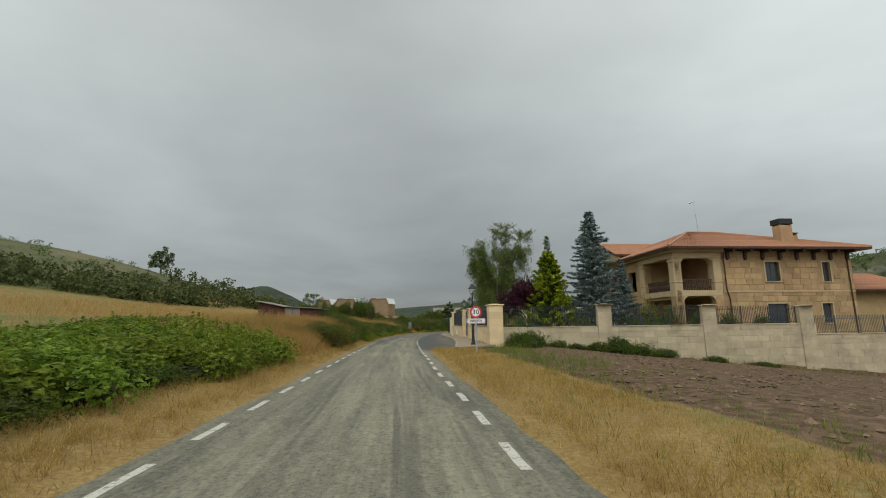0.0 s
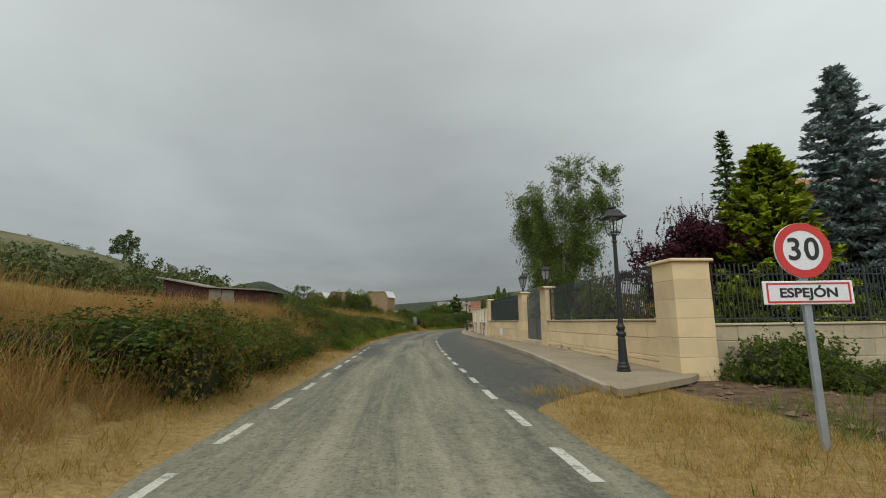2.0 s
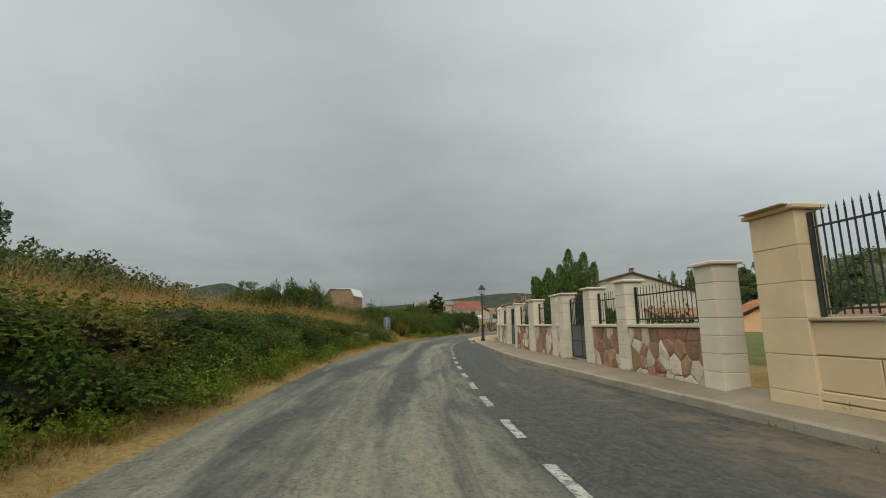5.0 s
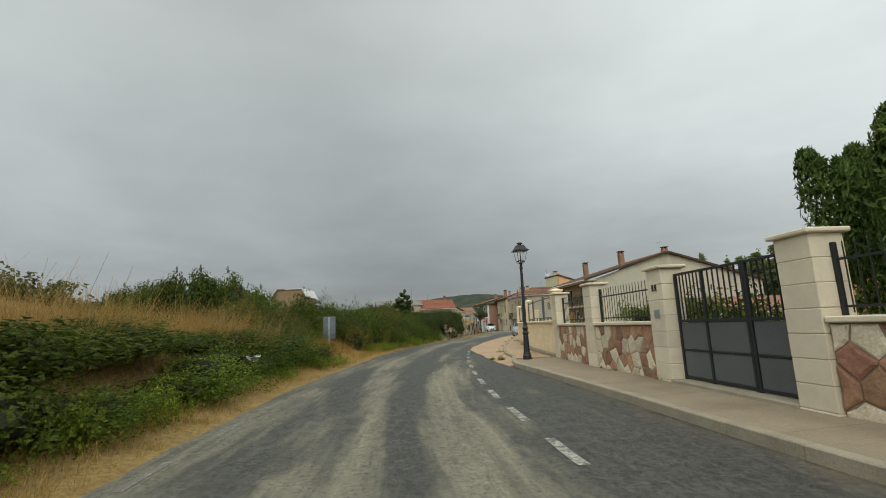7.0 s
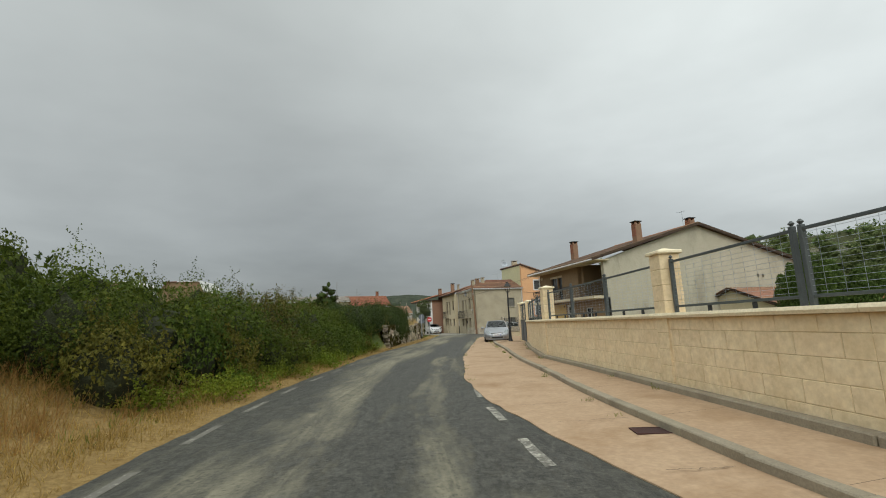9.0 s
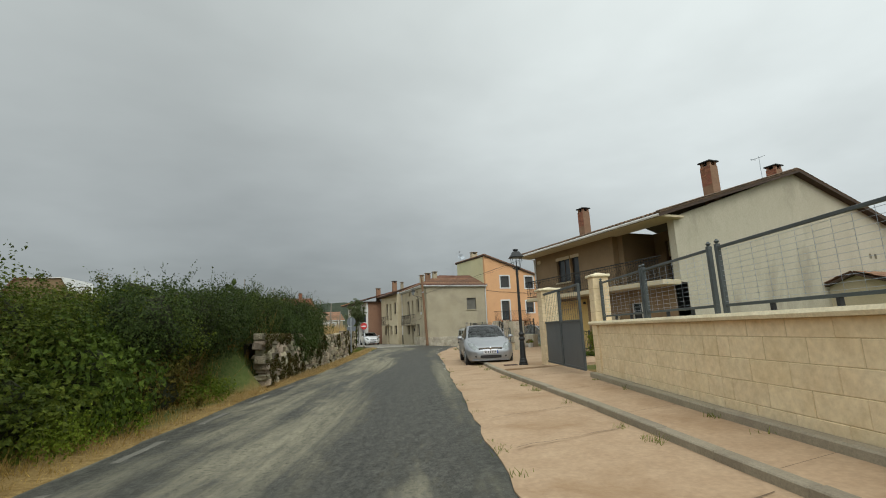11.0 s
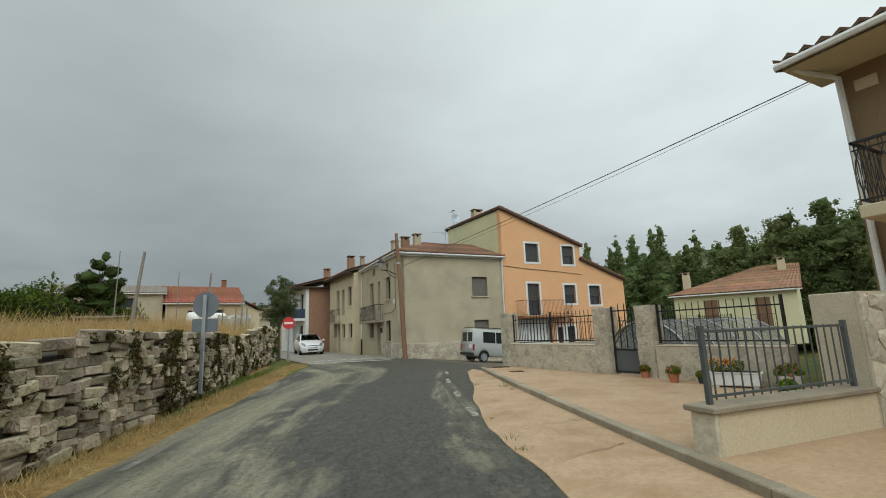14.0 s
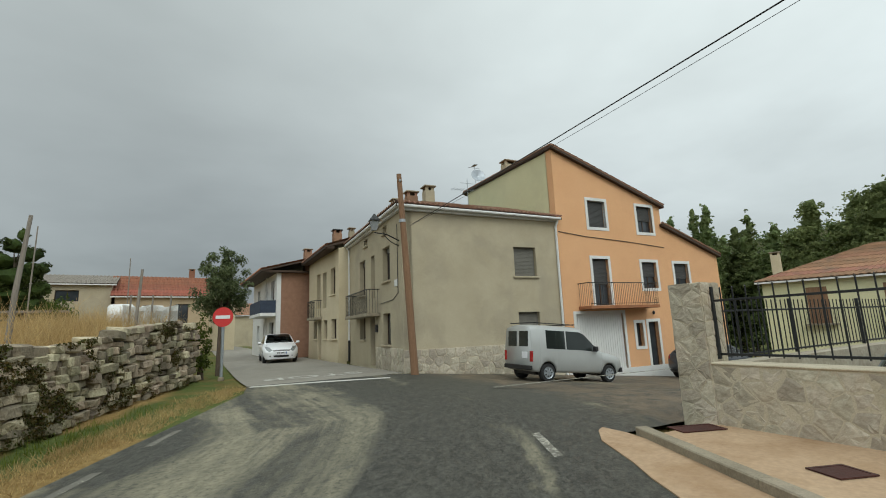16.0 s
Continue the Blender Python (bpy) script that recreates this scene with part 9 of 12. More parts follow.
VAN = dict(
    x=[-1.98, -1.95, -1.85, -1.5, -1.3, -0.9, -0.6, -0.55, -0.2, 0.05, 0.2, 0.45, 0.75, 0.95, 1.1, 1.4, 1.7, 1.9, 1.98],
    low=[(-2, 0.40), (-1.8, 0.30), (1.7, 0.28), (1.98, 0.36)],
    belt=[(-2, 1.05), (0.2, 1.03), (0.95, 0.98), (1.9, 0.80), (2, 0.70)],
    top=[(-1.98, 1.72), (-1.85, 1.80), (0.0, 1.80), (0.2, 1.74), (0.45, 1.52), (0.95, 1.06), (1.1, 1.01), (1.7, 0.90), (1.9, 0.82), (1.98, 0.72)],
    wl=[(-2, 0.70), (-1.8, 0.74), (1.7, 0.74), (1.98, 0.62)], wb=[(-2, 0.78), (-1.8, 0.80), (1.4, 0.80), (1.9, 0.74), (1.98, 0.66)],
    wt=[(-2, 0.70), (-1.8, 0.72), (0.1, 0.70), (0.95, 0.66), (1.9, 0.66), (1.98, 0.56)],
    glass=[(-1.40, -0.62), (-0.54, 0.02), (0.06, 0.80)], shields=[(0.19, 0.96)], axles=(-1.32, 1.33), wheel=0.29)
van = car("van", (18.95, 132.1, -0.40), JA, VAN, VANWHITE, "old white delivery van with side windows parked by a house", 0.085)
for s in (-1, 1):
    part("tail_light", block(-1.99, -1.93, 0.66 if s > 0 else -0.79, 0.79 if s > 0 else -0.66, 0.62, 0.95, 0.01), REDLAMP, van)
    part("rear_window", block(-1.99, -1.95, 0.06 if s > 0 else -0.58, 0.58 if s > 0 else -0.06, 1.08, 1.60, 0.02), CARGLASS, van)
    part("mirror", bx(bmesh.new(), 0.55, 0.68, 0.82 if s > 0 else -0.98, 0.98 if s > 0 else -0.82, 1.02, 1.18, 0.02), BLACKTRIM, van)
part("number_plate", block(-2.0, -1.985, -0.55, -0.25, 0.72, 0.92, 0.004), SIGNWHITE, van, "white plate with dark bars")
part("rear_bumper", bx(bmesh.new(), -2.03, -1.93, -0.76, 0.76, 0.36, 0.50, 0.02), BLACKTRIM, van)
part("front_bumper", bx(bmesh.new(), 1.90, 2.03, -0.72, 0.72, 0.34, 0.50, 0.02), BLACKTRIM, van)
part("roof_rack", bx(bx(bx(bmesh.new(), -1.8, -1.76, -0.74, 0.74, 1.85, 1.88), -0.2, -0.16, -0.74, 0.74, 1.85, 1.88), -1.8, -0.2, -0.72, -0.69, 1.84, 1.87), BLACKTRIM, van)
van.scale = (0.9, 0.95, 0.93)



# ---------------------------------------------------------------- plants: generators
# near-black green: painted shade for the solid blobs inside the foliage
CORE_SHADE = surf("foliage_core_shade", (0.012, 0.016, 0.005), (0.036, 0.040, 0.013), 9, 0.95, 40, 0.8, bump_dist=0.04)
PETAL_RED = leafy("red_petal", (0.30, 0.02, 0.02), (0.55, 0.06, 0.05), 0.3)
PETAL_PINK = leafy("pink_petal", (0.55, 0.10, 0.18), (0.75, 0.28, 0.34), 0.3)
PETAL_ORANGE = leafy("orange_petal", (0.70, 0.20, 0.02), (0.85, 0.42, 0.05), 0.3)
LEAF_LIGHT = leafy("fresh_green_leaf", (0.075, 0.125, 0.010), (0.25, 0.32, 0.04), 0.4)
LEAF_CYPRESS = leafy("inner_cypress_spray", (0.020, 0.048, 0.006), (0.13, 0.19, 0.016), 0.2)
LEAF_GREY = leafy("grey_green_leaf", (0.06, 0.085, 0.036), (0.20, 0.235, 0.12), 0.3)
LEAF_SCRUB = leafy("dull_hill_scrub", (0.043, 0.061, 0.020), (0.167, 0.186, 0.061), 0.2)


def unit(a):
    return a / np.maximum(np.linalg.norm(a, axis=-1, keepdims=True), 1e-9)


def leaves(rs, C, N, L, W, T=None, lj=0.35):
    """Rhombic leaves at C, facing N, of length L and width W; T is the way they point."""
    C = np.asarray(C, float)
    n = len(C)
    N = unit(np.asarray(N, float) + 0.01)
    if T is None:
        T = rs.normal(size=(n, 3))
    T = unit(T - (T * N).sum(-1, keepdims=True) * N)
    B = np.cross(N, T)
    k = 1 + lj * (rs.rand(n, 1) * 2 - 1)
    return np.stack([C - T * L * k / 2, C + B * W * k / 2 + N * L * 0.08, C + T * L * k / 2, C - B * W * k / 2 + N * L * 0.08], 1)


def leaf_tris(name, Q):
    """Three-cornered leaves from the same layout, for the countless small ones."""
    Q = np.asarray(Q, dtype=np.float32)
    n = len(Q)
    P = np.stack([Q[:, 0] * 0.6 + Q[:, 1] * 0.8 - Q[:, 3] * 0.4, Q[:, 2], Q[:, 0] * 0.6 + Q[:, 3] * 0.8 - Q[:, 1] * 0.4], 1)
    me = bpy.data.meshes.new(name)
    me.vertices.add(n * 3); me.vertices.foreach_set("co", P.reshape(-1))
    me.loops.add(n * 3); me.loops.foreach_set("vertex_index", np.arange(n * 3, dtype=np.int32))
    me.polygons.add(n); me.polygons.foreach_set("loop_start", np.arange(0, n * 3, 3, dtype=np.int32))
    me.update(calc_edges=True)
    return me


def cloud(rs, cs, rr, n, fill=0.35):
    """Points over the skins of many small lobes, with their outward directions."""
    cs, rr = np.asarray(cs, float), np.asarray(rr, float)
    w = (rr.prod(-1)) ** (2 / 3)
    i = rs.choice(len(cs), n, p=w / w.sum())
    d = unit(rs.normal(size=(n, 3)))
    d[:, 2] = np.where(rs.rand(n) < 0.35, np.abs(d[:, 2]), d[:, 2])
    s = 1.0 - fill * rs.rand(n, 1) ** 2 + 0.12 * rs.rand(n, 1) ** 3
    return cs[i] + d * rr[i] * s, d


# Solid blob filling a bush; the shade between leaves is put into its colour.
def shade_core(rs, rx, ry, h, seed, squash=0.55):
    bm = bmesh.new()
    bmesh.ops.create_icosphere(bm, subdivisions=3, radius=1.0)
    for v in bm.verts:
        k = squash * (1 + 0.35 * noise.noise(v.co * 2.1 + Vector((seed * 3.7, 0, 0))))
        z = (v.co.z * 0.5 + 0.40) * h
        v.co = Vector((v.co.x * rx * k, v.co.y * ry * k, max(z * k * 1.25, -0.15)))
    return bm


def bush_mesh(seed, r=1.0, h=1.5, n=5000, leaf=(0.075, 0.058), lobes=34, sprigs=20, spread=0.55):
    rs = np.random.RandomState(seed)
    d = unit(rs.normal(size=(lobes, 3)))
    d[:, 2] = np.abs(d[:, 2])
    cs = d * np.array([r, r, h * 0.72]) * (0.55 + 0.33 * rs.rand(lobes, 1)) + np.array([0, 0, h * 0.08])
    q = (0.24 + 0.2 * rs.rand(lobes, 1)) * r
    rr = np.concatenate([q * 1.1, q * 1.1, q], 1)
    C, N = cloud(rs, cs, rr, n)
    N = unit(N + spread * rs.normal(size=N.shape) + np.array([0, 0, 0.35]))
    P = [leaves(rs, C, N, *leaf)]
    for _ in range(sprigs):
        k = rs.randint(lobes)
        p = cs[k] + d[k] * rr[k]
        way = unit(np.array([*(rs.normal(size=2) * 0.5), 0.9]) + d[k] * 0.5)
        ln = 0.15 + 0.32 * rs.rand()
        t = np.linspace(0, 1, 12)[:, None]
        pts = p + way * ln * t + np.array([0, 0, -0.25]) * ln * t**2 + rs.normal(size=(12, 3)) * 0.025
        P.append(leaves(rs, pts, rs.normal(size=(12, 3)), leaf[0] * 0.8, leaf[1] * 0.7))
    P = np.concatenate(P)
    P[:, :, 2] = np.maximum(P[:, :, 2], -0.1)
    return leaf_tris("foliage", P)


def make_bush(seed, mat, label, r=1.0, h=1.5, category="bush", group="", n=3500, leaf=(0.078, 0.06), flowers=None, nf=0, name="bush", sprigs=16, spread=0.55, core=True):
    ob = thing(name, label=label, category=category, group=group)
    part("foliage", bush_mesh(seed, r, h, n, leaf, sprigs=sprigs, spread=spread), mat, ob)
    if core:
        # added dark blob stands in for the shade inside the bush
        part("branchwork", shade_core(np.random.RandomState(seed), r, r, h, seed), CORE_SHADE, ob)
    if flowers:
        rs = np.random.RandomState(seed + 99)
        d = unit(rs.normal(size=(nf, 3))); d[:, 2] = np.abs(d[:, 2])
        C = np.repeat(d * np.array([r, r, h * 0.85]) * 0.97 + np.array([0, 0, 0.1]), 5, 0)
        part("blossom", quads("blossom", leaves(rs, C + rs.normal(size=C.shape) * 0.02, np.repeat(d, 5, 0) + rs.normal(size=C.shape) * 0.5, 0.075, 0.07)), flowers, ob)
    return ob


def place(ob, x, y, z, s=1.0, sz=None, rz=0.0):
    """The first call moves the master itself; later ones copy it."""
    m = Matrix.Translation((x, y, z)) @ Matrix.Rotation(rz, 4, "Z") @ Matrix.Diagonal((s, s, sz or s, 1))
    if not ob.get("placed"):
        ob["placed"] = 1
        ob.matrix_basis = m
        return ob
    c = copy_thing(ob, Matrix.Translation((x, y, z)) @ Matrix.Rotation(rz, 4, "Z"))
    c.scale = (s, s, sz or s)
    return c


def gz(x, y):
    return float(ground_z(x, y))


# ---------------------------------------------------------------- hedge along the road
HEDGE_TOP = curve_at([(-8, 1.15), (5, 1.35), (12, 1.0), (16, 0.95), (20, 1.5), (23.5, 2.0), (26.3, 2.05), (28.6, 1.4), (32, 1.35), (36, 1.45), (39, 1.6), (41.5, 2.25), (46, 2.2), (52, 2.0), (60, 2.0), (66, 1.85), (70, 1.6), (74, 1.5), (78.5, 1.4), (81, 1.8), (83.5, 2.65), (88, 2.9), (95, 2.9), (100, 2.85), (106, 2.7)])
HEDGE_FOOT = curve_at([(-8, 1.9), (8, 1.9), (12, 1.9), (15, 2.2), (20, 1.5), (25, 0.75), (30, 0.75), (34, 0.95), (40, 1.0), (48, 1.1), (54, 1.1), (62, 1.05), (68, 1.0), (71, 1.2), (76, 1.15), (80, 1.05), (82.5, 1.6), (86, 1.8), (88, 1.25), (91, 1.05), (95.5, 0.95), (100, 1.0), (106, 1.4)])


def build_hedge():
    R = random.Random(5)
    kinds = [make_bush(11, LEAF_BRAMBLE, "dense dark green bramble bush on the road bank", group="hedge bushes"),
             make_bush(12, LEAF_BRAMBLE, "dense dark green bramble bush on the road bank", 1.1, 1.4, group="hedge bushes", leaf=(0.068, 0.052)),
             make_bush(13, LEAF_OLIVE, "yellowing bramble bush with dry shoots on the bank", 1.0, 1.5, group="hedge bushes", leaf=(0.08, 0.05), sprigs=70),
             make_bush(14, LEAF_LIGHT, "low fresh green weeds beside the road", 1.15, 0.95, "weeds", "roadside weeds", 2100, (0.12, 0.09), name="weed_clump"),
             make_bush(15, LEAF_BIRCH, "tall green hedge shrub with upright shoots", 0.95, 1.7, group="hedge bushes", leaf=(0.075, 0.045), sprigs=45, name="shrub")]
    kinds.append(make_bush(16, LEAF_BRAMBLE, "large mounded bramble bush with arching shoots", 1.6, 2.5, group="hedge bushes", n=9500, leaf=(0.066, 0.046), sprigs=90))
    kinds.append(make_bush(17, LEAF_BROWNISH, "large bramble bush with browning leaves and thin shoots", 1.6, 2.5, group="hedge bushes", n=8500, leaf=(0.064, 0.044), sprigs=110))
    size = [(1.0, 1.5), (1.1, 1.4), (1.0, 1.5), (1.15, 0.95), (0.95, 1.7), (1.6, 2.5), (1.6, 2.5)]
    y = -7.0
    while y < 107.5:
        for row in range(3):
            if row == 2 and R.random() < (0.7 if y < 78 else 0.1):
                continue
            yy = y + R.uniform(-0.5, 0.5)
            if row == 0 and (80.2 < yy < 86.2 or 12.5 < yy < 24.0 or 33.5 < yy < 39.0):
                continue
            if row == 1 and (14 < yy < 24 or 34.0 < yy < 39.5):
                continue
            if 12.2 < yy < 19.5 and (row == 0 or R.random() < 0.55):
                continue
            d = HEDGE_FOOT(yy) + (0.75, 1.9, 3.4)[row] + R.uniform(-0.25, 0.25) + (1.1 if row and 81.5 < yy < 87 else 0)
            if row == 2 and (33 < yy < 40 or 16 < yy < 23):
                continue
            x = LEFT_LINE(yy) - d
            z = gz(x, yy)
            top = HEDGE_TOP(yy) * (((0.85, 0.98, 1.0) if 24.5 < yy < 33 else (0.66, 0.95, 1.0) if yy < 79 else (0.56, 0.86, 1.05))[row] + R.choice((-0.2, -0.1, -0.04, 0.0, 0.06, 0.14)) * (1.0 if yy < 78 else 0.5))
            h = (max(top - z, 0.5) + 0.06) * (1.16 if yy > 79 else 1.05)
            if yy < 14:
                k = 3 if R.random() < 0.62 else 1
            elif yy < 34:
                k = R.choice((0, 1, 0, 1, 2))
            elif 50 < yy < 76:
                k = R.choice((0, 1, 0, 1, 4, 0)) if row == 0 else R.choice((0, 1, 2, 1, 2, 0))
            else:
                k = R.choice((0, 1, 0, 1, 2, 2))
            s = (1.05, 1.25, 1.35)[row] * R.uniform(0.85, 1.15)
            if yy > 79 and row and R.random() < 0.7:
                k, s = R.choice((5, 5, 6)), R.uniform(0.75, 1.0)
            if row == 0:
                s *= 0.85
            place(kinds[k], x, yy, z - 0.06, s, h / size[k][1] * 1.03, R.uniform(0, 6.28))
        y += 1.55
    # leafy weeds along the hedge foot
    foot = make_bush(18, LEAF_LIGHT, "low leafy weeds at the hedge foot", 0.8, 0.6, "weeds", "weeds at the hedge foot", 1500, (0.075, 0.05), name="foot_weed", sprigs=30, core=False)
    yy = 39.0
    while yy < 106:
        if not 80.5 < yy < 86.5 and R.random() < 0.8:
            x = LEFT_LINE(yy) - HEDGE_FOOT(yy) - R.uniform(-0.05, 0.35)
            place(foot, x, yy, gz(x, yy) - 0.04, R.uniform(0.55, 0.9), R.uniform(0.45, 1.0), R.uniform(0, 6))
        yy += R.uniform(0.9, 1.9)
    # broad patch of weeds beside the first stretch
    for _ in range(125):
        yy = R.uniform(1.0, 23.0)
        d = R.uniform(3.7, 10.5) if yy < 12 else R.uniform(2.7 if yy < 18 else 4.2, 11.0)
        x = LEFT_LINE(yy) - d
        z = gz(x, yy)
        k = R.choice((3, 3, 3, 1, 4))
        place(kinds[k], x, yy, z - 0.06, R.uniform(1.0, 1.4), R.uniform(0.7, 0.95) / size[k][1] * (0.62 if d < 5 else 0.8 if d < 8 else 0.7), R.uniform(0, 6.28))
    for _ in range(20):
        yy = R.uniform(11.0, 17.5)
        x = LEFT_LINE(yy) - R.uniform(2.3, 5.2)
        place(kinds[3], x, yy, gz(x, yy) - 0.06, R.uniform(0.8, 1.15), R.uniform(0.7, 1.0), R.uniform(0, 6.28))
    for yy, d, h in ((33.2, 2.0, 0.7), (34.6, 1.9, 0.5), (35.2, 3.0, 0.75), (36.6, 2.3, 0.5), (37.6, 1.9, 0.6), (38.8, 2.1, 0.8), (39.8, 2.0, 1.0), (34.0, 3.9, 0.8), (37.4, 4.6, 0.7), (38.6, 3.4, 0.9), (20.6, 4.6, 0.7), (22.4, 3.6, 0.7), (23.6, 4.9, 0.8), (24.2, 2.9, 0.7), (18.0, 6.2, 0.6)):
        x = LEFT_LINE(yy) - d
        place(kinds[R.choice((0, 1))], x, yy, gz(x, yy) - 0.08, R.uniform(0.7, 0.95), h / 1.45, R.uniform(0, 6))
    # dark shrubs leaning over the dry stone wall
    thorn = make_bush(19, LEAF_THORN, "dark fine-leaved thorn bush leaning over the stone wall", 1.05, 1.5, group="thorn bushes at the stone wall", n=11000, leaf=(0.05, 0.03), sprigs=130, name="thorn_bush")
    for yy, top, off in ((103.2, 2.9, 1.5), (104.8, 3.2, 1.5), (106.3, 3.3, 1.5), (107.8, 3.55, 1.4), (109.3, 3.7, 1.45), (110.8, 3.8, 1.4), (112.2, 3.75, 1.35), (113.3, 3.5, 1.25), (114.2, 3.75, 1.05), (115.3, 3.3, 1.6), (110.2, 3.1, 0.75), (111.3, 3.3, 0.7), (112.4, 3.2, 0.75), (105.5, 3.6, 2.6), (108.5, 3.7, 2.6), (111.5, 3.6, 2.4)):
        x = STONEWALL(yy) - off
        z0 = 1.0 if off > 1 else 0.55
        place(thorn, x, yy, z0, R.uniform(0.95, 1.12), (top - z0) / 1.5, R.uniform(0, 6))
    # big round bramble, and the growth behind the dry stone wall
    for x, yy, r, top in ((-13.6, 46.2, 1.9, 3.6), (-12.4, 45.4, 1.8, 3.45), (-11.2, 44.4, 1.7, 3.0), (-10.2, 43.2, 1.6, 2.5), (-9.4, 42.4, 1.3, 1.9), (-11.6, 47.0, 1.6, 2.75), (-10.3, 46.0, 1.5, 2.4), (-9.3, 44.8, 1.3, 1.9), (-8.6, 43.4, 1.1, 1.35), (-15.2, 47.6, 1.7, 3.6), (-4.4, 101.5, 1.5, 2.7), (-3.2, 103.6, 1.4, 2.75), (-3.4, 106.4, 1.5, 3.0), (-1.9, 108.8, 1.3, 2.9),
                          (-7.4, 100, 1.8, 3.1), (-8.0, 96, 1.8, 3.0), (-9.5, 91, 1.8, 2.9)):
        z = gz(x, yy)
        place(kinds[5], x, yy, z - 0.05, r / 1.6, (top - z) / 2.4, R.uniform(0, 6))
    return kinds


hedge_kinds = build_hedge()


# ---------------------------------------------------------------- grasses (countless, joined)
def blades(rs, X, Y, Z, h, w, lean=0.35):
    n = len(X)
    a = rs.rand(n) * 6.283
    side = np.stack([np.cos(a), np.sin(a), np.zeros(n)], -1) * (np.asarray(w) / 2)[:, None]
    ln = rs.normal(size=(n, 2)) * lean
    base = np.stack([X, Y, Z], -1)
    tip = base + np.stack([ln[:, 0] * h, ln[:, 1] * h, h], -1)
    return np.stack([base - side, base + side, tip + side * 0.25, tip - side * 0.25], 1)


def grass(name, label, mat, regions, seed, lean=0.35, w=0.008):
    """regions: (y0, y1, line, d0, d1, sign, per square metre, h0, h1)"""
    rs = np.random.RandomState(seed)
    Q = []
    for y0, y1, line, d0, d1, sg, den, h0, h1 in regions:
        n = int((y1 - y0) * (d1 - d0) * den)
        # tufts
        nt = max(n // 9, 1)
        ty, td = y0 + (y1 - y0) * rs.rand(nt), d0 + (d1 - d0) * rs.rand(nt)
        i = rs.randint(nt, size=n)
        Y = ty[i] + rs.normal(size=n) * 0.06
        D = td[i] + rs.normal(size=n) * 0.06
        X = line(Y) + sg * D
        tuft = 0.65 + 0.7 * rs.rand(nt)[i]
        edge = np.clip((D - d0) / 0.35, 0.35, 1)
        h = (h0 + (h1 - h0) * rs.rand(n) ** 1.5) * tuft * edge
        Z = ground_z(X, Y) - 0.03
        Q.append(blades(rs, X, Y, Z, h, w * (0.7 + 0.8 * rs.rand(n)), lean))
    ob = part(name, quads(name, np.concatenate(Q)), mat)
    return tagged(ob, label, "grass", kind="stuff")


grass("dry_grass", "short golden dry grass along the road verges", STRAW,
      [(-3, 14, LEFT_LINE, 0.42, 2.2, -1, 360, 0.10, 0.28), (14, 30, LEFT_LINE, 0.42, 1.7, -1, 360, 0.08, 0.28), (30, 106, LEFT_LINE, 0.40, 1.35, -1, 420, 0.07, 0.24),
       (79.5, 87.5, LEFT_LINE, 1.4, 3.6, -1, 250, 0.1, 0.35),
       (-2, 27.5, RIGHT_LINE, 0.5, 3.3, 1, 420, 0.07, 0.22)], 3, 0.45)
grass("verge_straw", "short pale straw grass below the dry-stone wall", STRAW_PALE, [(104, 134.5, LEFT_LINE, 0.34, 1.2, -1, 950, 0.05, 0.15)], 13, 0.6, 0.010)
grass("tall_dry_grass", "tall pale straw grass standing on the road bank", STRAW,
      [(15.0, 25.5, LEFT_LINE, 1.4, 6.5, -1, 330, 0.40, 0.90), (11.5, 15.0, LEFT_LINE, 1.5, 3.2, -1, 240, 0.25, 0.6), (25.5, 34, LEFT_LINE, 1.3, 6.0, -1, 120, 0.3, 0.75), (33.5, 40, LEFT_LINE, 1.6, 7.0, -1, 130, 0.3, 0.7), (24, 29, LEFT_LINE, 1.2, 1.9, -1, 200, 0.25, 0.55), (41, 66, LEFT_LINE, 4.0, 9, -1, 110, 0.7, 1.15), (66, 80, LEFT_LINE, 2.4, 8, -1, 140, 0.5, 1.1),
       (100, 114, LEFT_LINE, 2.6, 9, -1, 150, 0.45, 0.9), (-6, 4, LEFT_LINE, 8, 11, -1, 30, 0.6, 1.0)], 4, 0.42, 0.010)
grass("reddish_weeds", "reddish brown dry weeds among the brambles", REDGRASS,
      [(27.5, 40.5, LEFT_LINE, 1.1, 6.5, -1, 330, 0.3, 0.7), (20, 26, LEFT_LINE, 1.5, 4.5, -1, 120, 0.4, 0.8), (36, 42, LEFT_LINE, 5.0, 8.0, -1, 120, 0.6, 1.0), (36, 104, LEFT_LINE, 1.2, 1.9, -1, 60, 0.15, 0.45), (82, 88, LEFT_LINE, 1.5, 4.0, -1, 160, 0.2, 0.5),
       (103, 111, LEFT_LINE, 1.2, 1.9, -1, 240, 0.3, 1.0)], 5, 0.32, 0.010)
